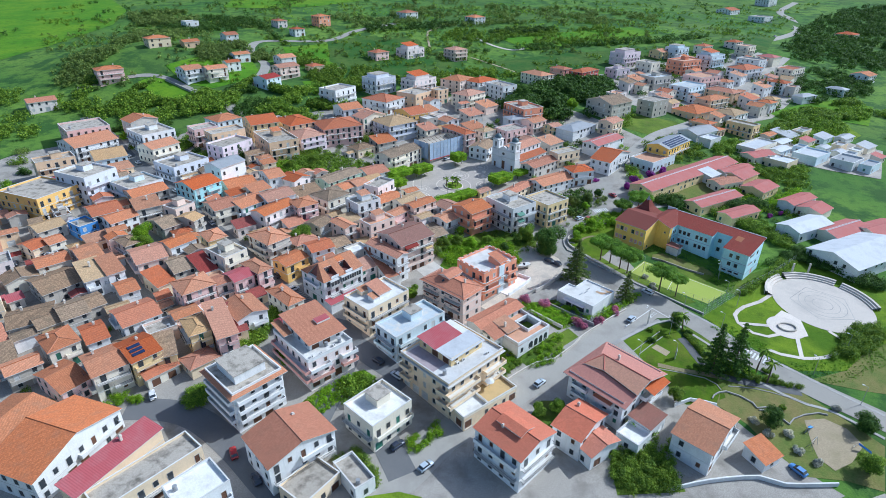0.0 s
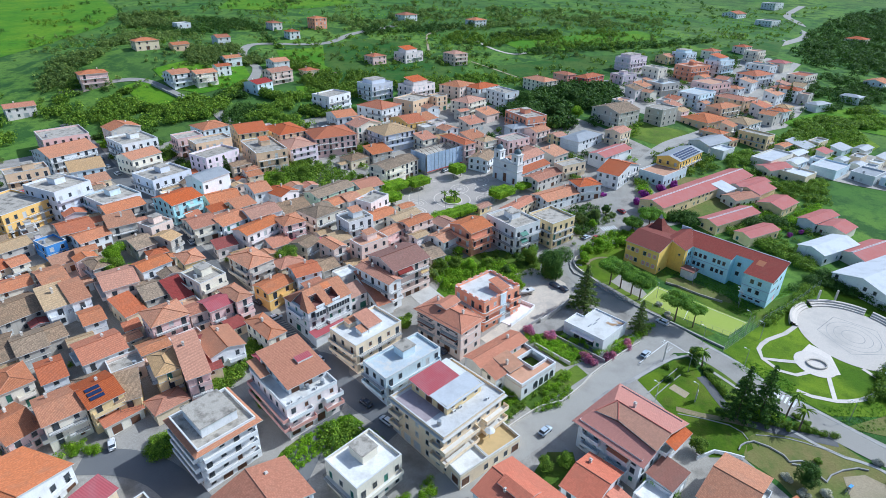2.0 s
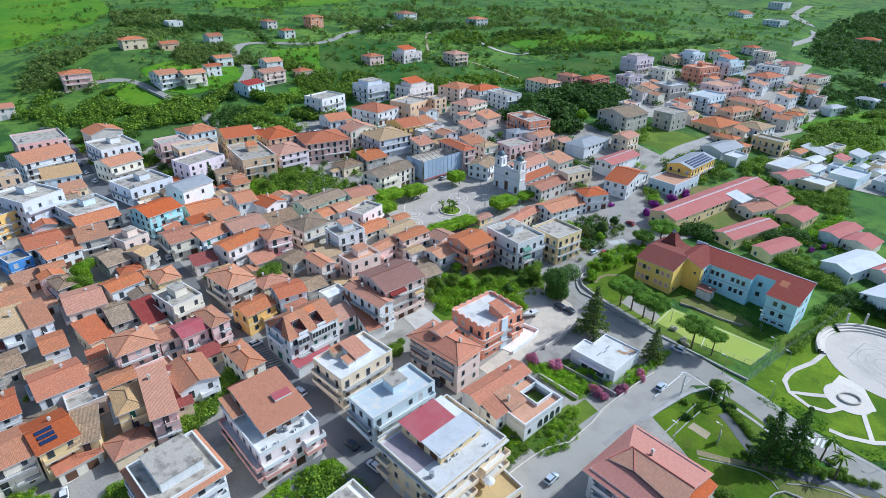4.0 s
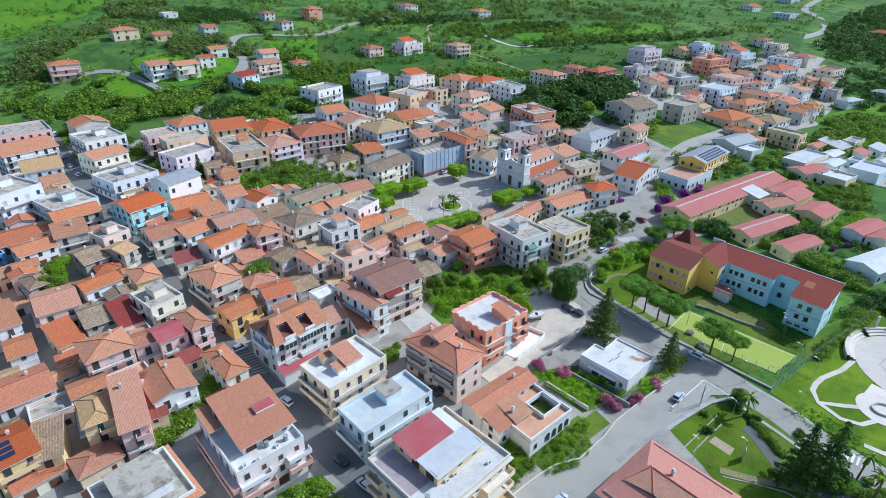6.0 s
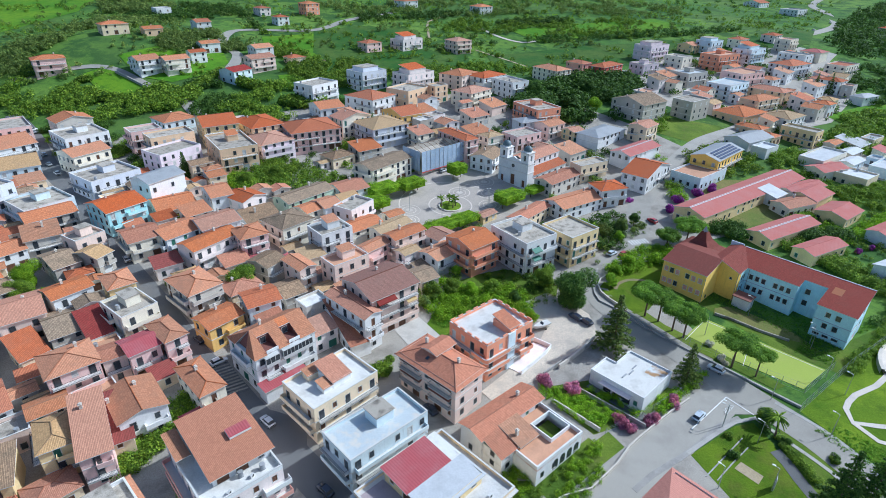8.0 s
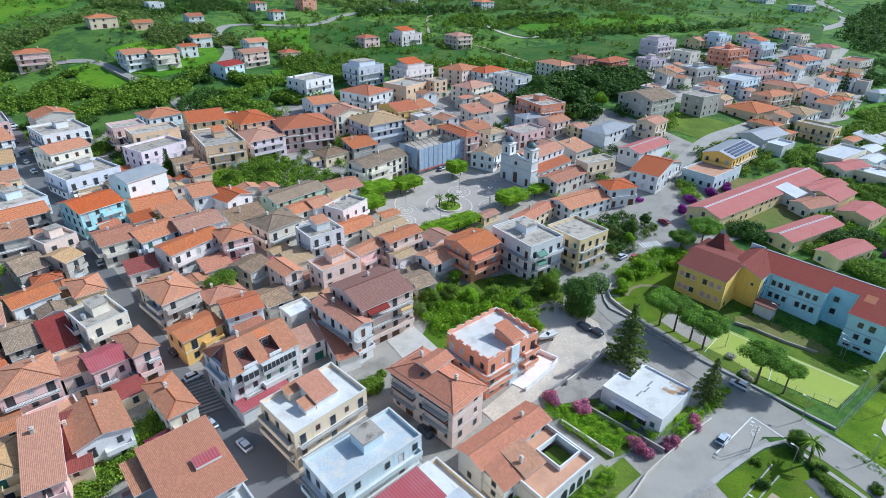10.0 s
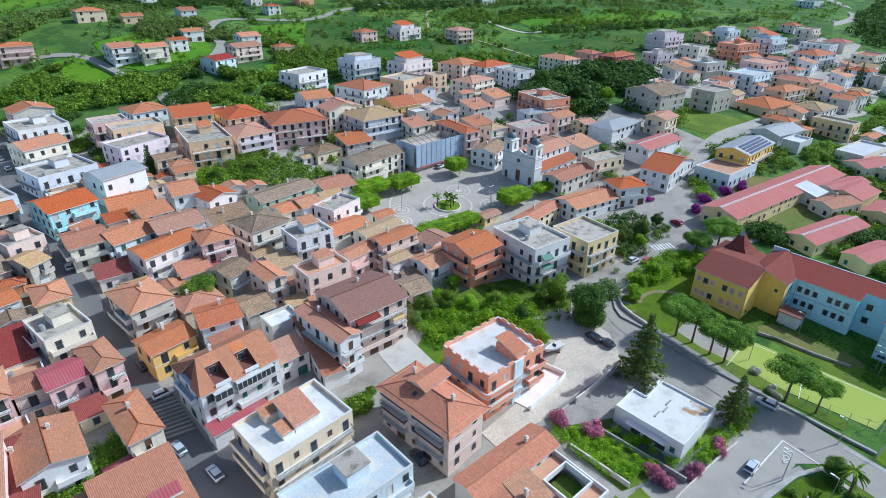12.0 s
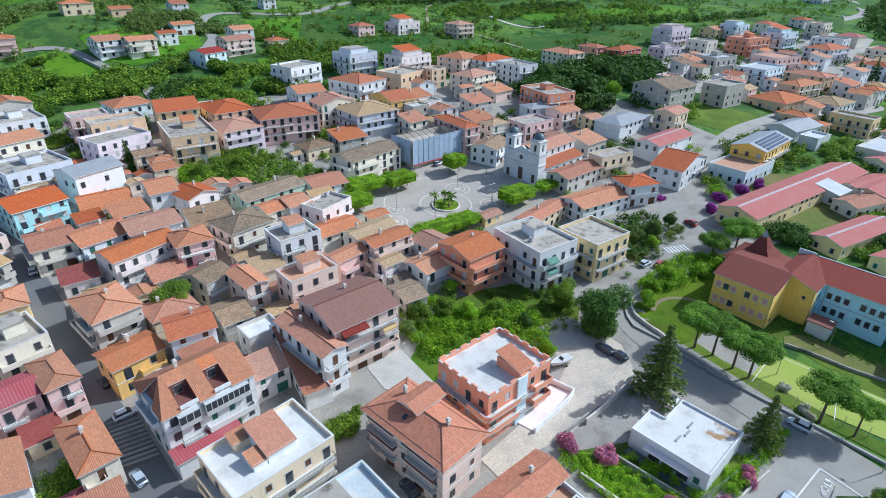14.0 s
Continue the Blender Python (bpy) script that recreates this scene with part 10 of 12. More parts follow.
# pink villa with the layered salmon roof
w, d, h = 20.0, 18.6, 7.6
ob = standing("villa", 44.5, 115.2, 43, "white villa with a broad layered salmon-pink roof and white balconies")
wing(ob, -w / 2 + 1.2, -d / 2 + 1.2, w / 2 - 1.2, d / 2 - 1.2, h, 3, "white", 25, low=-2.5, top=h + 1.0)
e, r = h + 0.35, h + 3.3
part("roof", slab_roof("roof", [[(-w / 2, d / 2, e), (-w / 2, -d / 2, e), (0.5, -d / 2, r), (0.5, d * 0.28, r)], [(w / 2, -d / 2, e), (w / 2, d / 2, e), (0.5, d * 0.28, r), (0.5, -d / 2, r)],
                                [(w / 2, d / 2, e), (-w / 2, d / 2, e), (0.5, d * 0.28, r)]], ["salmon", "trim"], 0.25), ob)
part("gable", Build().face([(-w / 2 + 1.2, -d / 2 + 1.2, h + 0.3), (w / 2 - 1.2, -d / 2 + 1.2, h + 0.3), (0.5, -d / 2 + 1.2, r - 0.5)]).mesh("gable", ["white"]), ob)
up = part("upper_roof", slab_roof("upper_roof", [[(-w * 0.2, d * 0.06, e + 1.75 + 0.55), (-w * 0.27, -d / 2 - 0.1, e + 1.38 + 0.55), (0.4, -d / 2 - 0.1, r + 0.35), (0.4, d * 0.22, r + 0.35)],
                                                 [(-w * 0.2, d * 0.06, e + 2.3), (0.4, d * 0.22, r + 0.35), (-w * 0.24, d * 0.36, e + 1.7)]], ["brownpink", "trim"], 0.2), ob, "raised brownish roof layer")
# Closes the roof step; its dark triangle stands for a shaded opening
part("loft_wall", Build().face([(-w * 0.2, d * 0.05, e + 1.4), (-w * 0.26, -d / 2 + 0.3, e + 1.2), (-w * 0.26, -d / 2 + 0.3, e + 1.8), (-w * 0.2, d * 0.05, e + 2.2)]).face([(-w * 0.23, d * 0.34, e + 1.4), (-w * 0.2, d * 0.05, e + 1.4), (-w * 0.2, d * 0.05, e + 2.2)]).mesh("loft_wall", ["timber"]), ob)
part("ridge_tiles", Build().tube((0.4, -d / 2, r + 0.38), (0.4, d * 0.25, r + 0.38), 0.16, 0.16, 6).tube((0.4, d * 0.24, r + 0.3), (-w * 0.24, d * 0.36, e + 1.75), 0.12, 0.12, 6).tube((0.4, d * 0.22, r + 0.38), (-w * 0.2, d * 0.06, e + 2.35), 0.12, 0.12, 6).mesh("ridge_tiles", ["salmon"]), ob)
front_balconies(ob, ((-w * 0.05, w * 0.4),), -d / 2 + 1.2, (2.7, 5.4), True, "white", 1.8)
side_balconies(ob, ((-d * 0.3, -d * 0.02), (d * 0.1, d * 0.34)), -w / 2 + 1.2, (2.7, 5.4), True, "white", 1.3)
flat_slope(ob, w * 0.02, -d / 2 - 1.8, w * 0.42, -d / 2 + 1.0, h - 0.3, h + 0.5, "redor", name="porch_roof", label="tiled roof over the balcony")
flat_slope(ob, -w / 2 - 0.4, -d * 0.3, -w / 2 + 1.3, -d * 0.02, h - 0.9, h - 0.3, "redor", name="porch_roof", along_y=False, label="tiled roof over the balcony")
chimney(ob, 2.5, 1.0, r - 0.4)
an = standing("villa_annex", 48.5, 102.6, 43, "low villa annex with a brown roof and a white terrace", "annex")
wing(an, -1.0, -3.0, 6.5, 3.0, 4.6, 1, "white", 27, low=-2.5)
flat_slope(an, -1.3, -3.3, 6.8, 3.3, 4.6, 5.0, "darkbrown")
wing(an, -7.0, -3.5, -1.02, 2.5, 3.0, 1, "white", 28, low=-2.5)
deck(an, -7.0, -3.5, -1.02, 2.5, 3.0, "membrane", "white terrace floor", 0.9)

# white villa round a courtyard
ob = standing("villa", 21.9, 137.5, 43, "white villa, brown tile roof, terracotta terrace round a court")
low, z = -2.2, 3.9
w, d = 14.0, 11.0
wing(ob, -w / 2, -d / 2, w / 2, d / 2, 3.6, 1, "white", 35, low=low, top=z - 0.02, shop=False, skip=0.5)
fl = Build()
for q in ((-w / 2, -d / 2, w / 2, -2.6), (-w / 2, 2.6, w / 2, d / 2), (-w / 2, -2.6, 0.6, 2.6), (6.2, -2.6, w / 2, 2.6)):
    fl.box(q[0], q[1], z - 0.3, q[2], q[3], z)
part("terrace", fl.mesh("terrace", ["terrafloor"]), ob, "terracotta terrace")
rim = Build()
for q in ((-w / 2, -d / 2, w / 2, -d / 2 + 0.3), (w / 2 - 0.3, -d / 2 + 0.3, w / 2, d / 2), (-w / 2, -d / 2 + 0.3, -w / 2 + 0.3, 0)):
    rim.box(q[0], q[1], z, q[2], q[3], z + 0.95)
part("parapet", rim.mesh("parapet", ["white"]), ob)
court = Build()
for q in ((0.4, -2.8, 6.4, -2.55), (0.4, 2.55, 6.4, 2.8), (0.4, -2.55, 0.65, 2.55), (6.15, -2.55, 6.4, 2.55)):
    court.box(q[0], q[1], z - 0.3, q[2], q[3], z + 1.0)
part("court_floor", Build().box(0.65, -2.55, z - 1.6, 6.15, 2.55, z - 1.5).mesh("court_floor", ["rough_grass"]), ob, "planted court")
part("court_wall", court.mesh("court_wall", ["white"]), ob)
# No hole behind these: dark plates put the arches' inner shade on the wall
for k in range(4):
    part("arch", cached("arch", lambda: Build().box(-0.75, -0.03, 0, 0.75, 0.06, 1.7).tube((0, -0.03, 1.7), (0, 0.05, 1.7), 0.75, 0.75, 14).mesh("arch", ["glass"])), ob, "arched dark plate standing in for a shaded opening", pose(w / 2 - 1.6 - 2.2 * k, -d / 2 - 0.02, 0.4))
main_x0, main_x1 = -11.0, 7.2
wing(ob, main_x0, d / 2 + 0.02, main_x1, d / 2 + 6.0, 6.0, 2, "white", 36, low=low, shop=False)
f, l, t, top = pitched(main_x1 - main_x0, 5.98, 6.0, "gablex", 0.5, 0.3)
rf = part("roof", slab_roof("roof", f, ["brown", "trim"]), ob, "", pose((main_x0 + main_x1) / 2, d / 2 + 3.0, 0))
cap = Build()
ridge_caps(cap, l)
part("ridge_tiles", cap.mesh("ridge_tiles", ["brown"]), rf)
gab = Build()
for q in t:
    gab.face(q)
part("gable", gab.mesh("gable", ["white"]), ob, "", pose((main_x0 + main_x1) / 2, d / 2 + 3.0, 0))
wing(ob, -10.4, 0.5, -3.2, d / 2, 4.6, 2, "white", 37, low=low)
flat_slope(ob, -10.8, 0.1, -6.0, d / 2 + 0.4, 4.6, 6.1, "brown", label="brown tile lean-to")
flat_slope(ob, -5.98, -0.4, -0.4, d / 2 + 0.4, 4.9, 6.2, "terra", label="orange tile lean-to")
chimney(ob, -4.4, 2.2, 5.6)
chimney(ob, 3.0, d / 2 + 3.4, 6.6)

# white house with recessed dormers and glazed balconies
w, d, h = 15.3, 12.2, 9.2
ob = standing("apartment_house", -38.2, 158.2, 48, "white four-storey house, orange roof with recessed dormers, glazed balconies")
wing(ob, -w / 2, -d / 2, w / 2, d / 2, h, 3, "white", 45, low=-2.5)
e, r, o = h - 0.1, h + 3.5, 0.25
R = [[(-w / 2 + 2.4, 0, r), (w / 2 + o, 0, r), (w / 2 + o, d / 2 + o, e), (-w / 2 - o, d / 2 + o, e)]]
edge = [-w / 2 - o, -w * 0.31, -w * 0.12, w * 0.06, w * 0.24, w / 2 + o]
for k in (0, 2, 4):
    R.append([(edge[k], -d / 2 - o, e), (edge[k + 1], -d / 2 - o, e), (edge[k + 1], 0, r), (max(edge[k], -w / 2 + 2.4), 0, r)])
R.append([(-w / 2 - o, d / 2 + o, e), (-w / 2 - o, d * 0.2, e), (-w / 2 + 2.4, 0, r)])
R.append([(-w / 2 - o, -d * 0.2, e), (-w / 2 - o, -d / 2 - o, e), (-w / 2 + 2.4, 0, r)])
part("roof", slab_roof("roof", R, ["orange", "trim"]), ob)
for k in (1, 3):
    a, c = edge[k], edge[k + 1]
    dm = Build()
    dm.face([(a, -d / 2 + 0.2, h), (a, -d * 0.16, h), (a, -d * 0.16, r - 1.1), (a, -d / 2 + 0.2, h + 0.1)]).face([(c, -d * 0.16, h), (c, -d / 2 + 0.2, h), (c, -d / 2 + 0.2, h + 0.1), (c, -d * 0.16, r - 1.1)])
    dm.face([(a, -d * 0.16, h), (c, -d * 0.16, h), (c, -d * 0.16, r - 1.1), (a, -d * 0.16, r - 1.1)])
    rec = part("dormer", dm.mesh("dormer", ["darkplaster"]), ob, "recessed dormer with dark cheeks")
    window_part(rec, 1.2, 1.4, "glass", "shutwhite", pose((a + c) / 2, -d * 0.16 - 0.02, h + 0.3))
    part("dormer_roof", slab_roof("dormer_roof", [[(a, -d * 0.17, r - 1.1), (c, -d * 0.17, r - 1.1), (c, 0, r), (a, 0, r)]], ["orange", "trim"]), rec)
    part("dormer_floor", Build().box(a, -d / 2, h - 0.2, c, -d * 0.16, h + 0.02).mesh("dormer_floor", ["darkplaster"]), rec)
    part("dormer_rail", Build().box(a, -d / 2, h, c, -d / 2 + 0.15, h + 0.8).mesh("dormer_rail", ["white"]), rec)
notch = Build().box(-w / 2 - 0.1, -d * 0.2, h - 0.1, -w / 2 + 1.6, d * 0.2, h + 0.05)
part("side_terrace", notch.mesh("side_terrace", ["bluemem"]), ob, "narrow blue-grey side terrace")
part("side_wall", Build().face([(-w / 2 + 0.6, d * 0.16, h), (-w / 2 + 0.6, -d * 0.16, h), (-w / 2 + 2.3, 0, r - 0.1)]).mesh("side_wall", ["darkplaster"]), ob)
glazed_band(ob, w * 0.5, pose(w * 0.16, -d / 2, 6.2))
glazed_band(ob, 3.4, pose(-w * 0.26, -d / 2, 6.2))
front_balconies(ob, ((-w * 0.1, w * 0.44),), -d / 2, (3.1,), True, "white", 1.3)
front_balconies(ob, ((-w * 0.38, -w * 0.14),), -d / 2, (3.1,), False, "white", 1.2)
side_balconies(ob, ((-d * 0.3, d * 0.3),), -w / 2, (6.2,), True, "white", 1.1)
chimney(ob, -2.0, 1.0, r - 0.4)
flat_slope(ob, -w / 2 - 0.6, -d / 2 - 3.6, w * 0.2, -d / 2, 2.5, 3.0, "magenta", name="canopy_roof", label="red sheet canopy over the ground floor")
part("canopy_wall", Build().box(-w / 2 - 0.3, -d / 2 - 3.2, -1.5, w * 0.18, -d / 2 - 0.02, 2.45).mesh("canopy_wall", ["white"]), ob)

# brown-roofed apartment house
w, d, h = 8.9, 16.9, 9.6
ob = standing("apartment_house", 1.3, 152.0, 49, "three-storey rose apartment house with a brown hipped tile roof")
wing(ob, -w / 2, -d / 2, w / 2, d / 2, h, 3, "rose", 55, low=-2.5, top=h + 0.1)
f, l, t, top = pitched(w, d, h, "hip", 0.9, 0.38)
rf = part("roof", slab_roof("roof", f, ["brown", "trim"]), ob)
cap = Build()
ridge_caps(cap, l)
part("ridge_tiles", cap.mesh("ridge_tiles", ["brown"]), rf)
cross = part("cross_gable", Build().box(-w * 0.12, d * 0.02, h + 0.6, w * 0.5, d * 0.24, h + 1.9).mesh("cross_gable", ["rose"]), ob)
part("cross_roof", slab_roof("cross_roof", [[(-w * 0.18, -d * 0.01, h + 1.85), (w * 0.58, -d * 0.01, h + 1.85), (w * 0.58, d * 0.13, h + 2.7), (-w * 0.18, d * 0.13, h + 2.7)], [(w * 0.58, d * 0.27, h + 1.85), (-w * 0.18, d * 0.27, h + 1.85), (-w * 0.18, d * 0.13, h + 2.7), (w * 0.58, d * 0.13, h + 2.7)]], ["brown", "trim"]), cross)
part("skylight", Build().box(-0.45, -0.35, 0, 0.45, 0.35, 0.08).mesh("skylight", ["glass"]), ob, "", pose(-w * 0.27, d * 0.1, h + 1.0, 0, -20, 0))
side_balconies(ob, ((-d * 0.44, -d * 0.08), (d * 0.08, d * 0.46)), -w / 2, (3.3, 6.5), False, "rose", 1.1)
for lev in (5.9, 9.1):
    for a, c in ((-d * 0.44, -d * 0.08), (d * 0.08, d * 0.46)):
        flat_slope(ob, -w / 2 - 1.0, a, -w / 2, c, lev - 0.35, lev, "darkbrown", name="balcony_roof", along_y=False, label="brown tile strip over the balconies", thick=0.12)
chimney(ob, 0.8, -4.6, h + 1.6, 0.8)
chimney(ob, 1.4, 5.6, h + 1.4, 0.8)

# low modern building with white roof
ob = standing("low_building", 45.4, 157.1, 45.7, "low grey-white modern building with a white flat roof", "building")
wing(ob, -6.45, -6.7, 0.0, 6.7, 3.8, 1, "greywhite", 65, low=-1.5, shop=False, skip=0.55)
wing(ob, 0.0, -6.7, 6.45, 4.0, 3.8, 1, "greywhite", 66, low=-1.5, shop=False, skip=0.55)
part("roof", Build().box(-6.3, -6.55, 3.55, 0.0, 6.55, 3.85).box(0.0, -6.55, 3.55, 6.3, 3.85, 3.85).mesh("roof", ["membrane"]), ob, "white roof with rusty stains")
rim = Build()
for q in ((-6.47, -6.72, 6.47, -6.5), (-6.47, -6.5, -6.25, 6.72), (-6.25, 6.5, 0.02, 6.72), (-0.2, 4.02, 0.02, 6.5), (0.02, 3.8, 6.47, 4.02), (6.25, -6.5, 6.47, 3.8)):
    rim.box(q[0], q[1], 3.5, q[2], q[3], 4.25)
part("parapet", rim.mesh("parapet", ["greywhite"]), ob)
part("rust_stain", Build().box(2.0, -6.2, 3.855, 5.8, -2.2, 3.862).mesh("rust_stain", ["rust"]), ob, "rusty stain on the roof")
for k in range(3):
    part("vent", cached("vent", lambda: Build().box(-0.9, -0.15, 0, 0.9, 0.15, 0.18).mesh("vent", ["greymetal"])), ob, "", pose(-12.9 * 0.2 + 2.2 * k, 0.3 - 0.5 * (k % 2), 3.86))
part("canopy", Build().box(-12.9 / 2 - 1.4, -13.4 * 0.3, 2.7, -12.9 / 2 - 0.02, 13.4 * 0.28, 2.9).mesh("canopy", ["pinkwhite"]), ob, "narrow concrete canopy")
for k in range(3):
    part("glass_front", Build().box(-12.9 / 2 - 0.05, -13.4 * 0.28 + 13.4 * 0.18 * k, 0.3, -12.9 / 2 + 0.02, -13.4 * 0.28 + 13.4 * 0.18 * k + 13.4 * 0.14, 2.5).mesh("glass_front", ["glass"]), ob)

# stepped street
st = tagged(new("stairway"), "broad dark stepped street between houses", "stairs", "", "structure")
a0, a1, b0, b1 = Vector((-54.2, 155.6)), Vector((-50.2, 158.4)), Vector((-46.6, 147.0)), Vector((-42.0, 150.0))
NS = 22
for k in range(NS):
    p, q, r2, s2 = (a0.lerp(b0, k / NS), a1.lerp(b1, k / NS), a1.lerp(b1, (k + 1) / NS), a0.lerp(b0, (k + 1) / NS))
    z = ground(*a0) + 0.25 + (ground(*b0) - ground(*a0)) * k / NS
    part("step", Build().prism([tuple(s2), tuple(r2), tuple(q), tuple(p)], z - 1.0, z).mesh("step", ["asphalt" if k % 2 else "paving"]), st)

# road paint
def painted_word(word, x, y, rot, size):
    cu = bpy.data.curves.new("road_word", "FONT")
    cu.body, cu.size, cu.align_x = word, size, "CENTER"
    cu.extrude = 0.004
    cu.materials.append(M["paint"])
    ob = new("road_marking", cu)
    ob.matrix_basis = pose(x, y, ground(x, y) + 0.2, 0, 0, rot)
    tagged(ob, "worn white word painted on the road", "road marking", "", "structure")


painted_word("STOP", 65.6, 150.9, 225, 1.6)


def crossing(x, y, rot, n, length=3.0, gap=1.0):
    """White bars across a road."""
    c, s = math.cos(radians(rot)), math.sin(radians(rot))
    root = tagged(new("zebra_crossing"), "worn white zebra crossing", "road marking", "", "structure")
    for k in range(n):
        u = (k - (n - 1) / 2) * gap
        pts = [(x + c * (u + a) - s * b, y + s * (u + a) + c * b) for a, b in ((-0.25, -length / 2), (0.25, -length / 2), (0.25, length / 2), (-0.25, length / 2))]
        part("bar", mesh_of("bar", [(px, py, ground(px, py) + 0.19) for px, py in pts], [(0, 1, 2, 3)], ["paint"]), root)


crossing(90.5, 132.8, -42, 7)
crossing(65.3, 224.8, 18, 7)
crossing(48.5, 166.5, -40, 6)

# park things
for px, py, ph in ((72.8, 143.1, 6.0), (87.9, 125.8, 8.0), (89.2, 121.8, 6.6)):
    palm(px, py, ph, 2.3)
sg = thing("banner_sign", pose(66.7, 130.5, ground(66.7, 130.5), 0, 0, 62), "tall white banner sign on two posts in the park", "sign")
part("board", Build().box(-0.8, -0.04, 0.5, 0.8, 0.04, 3.4).mesh("board", ["shutwhite"]), sg)
for q in (-0.7, 0.7):
    part("post", Build().tube((q, 0.07, -0.2), (q, 0.07, 3.5), 0.05, 0.05, 6).mesh("post", ["pole"]), sg)
part("print", Build().box(-0.5, -0.06, 1.2, 0.5, -0.042, 2.6).mesh("print", ["tarp"]), sg, "faded blue grey print")

# playground
def swing_set(x, y, rot):
    ob = thing("swing_set", pose(x, y, ground(x, y), 0, 0, rot), "metal swing frame with two hanging seats", "swing")
    part("top_bar", Build().tube((-1.6, 0, 2.2), (1.6, 0, 2.2), 0.05, 0.05, 6).mesh("top_bar", ["pole"]), ob)
    for sx in (-1.6, 1.6):
        for sy in (-0.8, 0.8):
            part("leg", Build().tube((sx, sy, -0.1), (sx, 0, 2.2), 0.045, 0.045, 6).mesh("leg", ["pole"]), ob)
    for sx in (-0.7, 0.7):
        part("swing_seat", Build().box(sx - 0.25, -0.1, 0.45, sx + 0.25, 0.1, 0.5).tube((sx - 0.2, 0, 0.5), (sx - 0.2, 0, 2.2), 0.012, 0.012, 4).tube((sx + 0.2, 0, 0.5), (sx + 0.2, 0, 2.2), 0.012, 0.012, 4).mesh("swing_seat", ["iron"]), ob)


def slide(x, y, rot):
    ob = thing("slide", pose(x, y, ground(x, y), 0, 0, rot), "blue playground slide with a ladder", "slide")
    part("chute", Build().face([(-0.3, 0, 1.6), (0.3, 0, 1.6), (0.3, -3.0, 0.2), (-0.3, -3.0, 0.2)]).face([(-0.3, 0, 1.6), (-0.3, -3.0, 0.2), (-0.3, -3.0, 0.45), (-0.3, 0, 1.85)]).face([(0.3, -3.0, 0.2), (0.3, 0, 1.6), (0.3, 0, 1.85), (0.3, -3.0, 0.45)]).mesh("chute", ["blue"]), ob)
    part("ladder", Build().tube((-0.3, 0.9, 0), (-0.3, 0, 1.9), 0.04, 0.04, 5).tube((0.3, 0.9, 0), (0.3, 0, 1.9), 0.04, 0.04, 5).tube((-0.3, 0.6, 0.6), (0.3, 0.6, 0.6), 0.03, 0.03, 5).tube((-0.3, 0.3, 1.2), (0.3, 0.3, 1.2), 0.03, 0.03, 5).mesh("ladder", ["pole"]), ob)


slide(91.5, 104.9, 130)
swing_set(90.4, 100.7, 40)
slide(101.1, 100.3, 60)
# awnings
for ob, x, y, z, width, cloth in ((cream_flats, -2.5, -8.18, 8.9, 3.2, "shutgreen"), (cream_flats, -2.5, -8.18, 6.2, 3.2, "shutgreen"), (rose_flats, -3.4, -7.05, 10.9, 5.6, "darkred"), (rose_flats, 4.2, -7.05, 8.2, 3.0, "straw_floor")):
    awning(ob, width, pose(x, y, z), cloth)



# ---- calls ----
garden("leaf_dark", 26, 0.7, 2.0, -163.5, 301, 7, 400)
garden("leaf", 20, 0.7, 2.0, -144, 274, 6, 401)
garden("leaf_dark", 20, 0.7, 2.0, -152, 288, 6, 402)
garden("leaf", 18, 0.7, 2.0, -125, 258, 5.5, 403)
garden("leaf_fresh", 14, 0.7, 2.0, -176.5, 286, 4, 404)
garden("leaf", 14, 0.7, 2.0, -164, 271.5, 4, 405)
garden("leaf_dark", 12, 0.7, 2.0, -187, 296, 4, 406)
garden("leaf_dark", 16, 0.7, 2.0, -102, 258, 5, 407)
garden("leaf", 22, 0.7, 2.0, -79, 249, 6, 408)
garden("leaf", 14, 0.7, 2.0, -101, 283, 5, 409)
garden("leaf_dark", 16, 0.7, 2.0, -137, 280, 5, 410)
garden("leaf_fresh", 18, 0.7, 2.0, -91, 218.5, 4.5, 411)
garden("leaf", 16, 0.7, 2.0, -78, 263, 5, 412)
garden("leaf_dark", 3, 0.6, 1.6, -122.8, 252.1, 2.7, 100)
garden("leaf_olive", 15, 0.6, 2.4, -228.2, 173.8, 6.3, 101)
garden("leaf_dark", 15, 0.6, 2.4, -207.3, 211.7, 6.3, 102)
garden("leaf", 8, 0.6, 2.4, 107.4, 431.4, 6.3, 103)
garden("leaf_dark", 3, 0.6, 1.6, 70.0, 323.1, 2.7, 104)
garden("leaf_fresh", 3, 0.5, 1.1, -19.7, 200.8, 1.9, 105)
garden("leaf_olive", 15, 0.6, 2.4, -210.5, 164.9, 6.3, 106)
garden("leaf_dark", 3, 0.6, 1.6, 129.8, 375.8, 2.7, 107)
garden("leaf", 15, 0.6, 2.4, -177.7, 122.0, 6.3, 108)
garden("leaf_dark", 5, 0.6, 1.9, 20.1, 221.1, 3.6, 109)
garden("leaf", 5, 0.6, 2.3, 187.3, 434.6, 4.8, 110)
garden("leaf", 3, 0.5, 1.1, 26.1, 348.7, 2.0, 111)
garden("leaf", 3, 0.6, 1.6, -38.7, 263.1, 2.7, 112)
garden("leaf", 8, 0.6, 2.4, 193.1, 410.1, 6.3, 113)
garden("leaf", 15, 0.6, 2.4, -218.9, 226.6, 6.3, 114)
garden("leaf_fresh", 15, 0.6, 2.4, -216.0, 207.4, 6.3, 115)
garden("leaf", 3, 0.6, 1.6, 119.5, 414.2, 2.7, 116)
garden("leaf", 15, 0.6, 2.4, -215.5, 159.9, 6.3, 117)
garden("leaf_olive", 5, 0.6, 1.9, -45.9, 296.7, 3.6, 118)
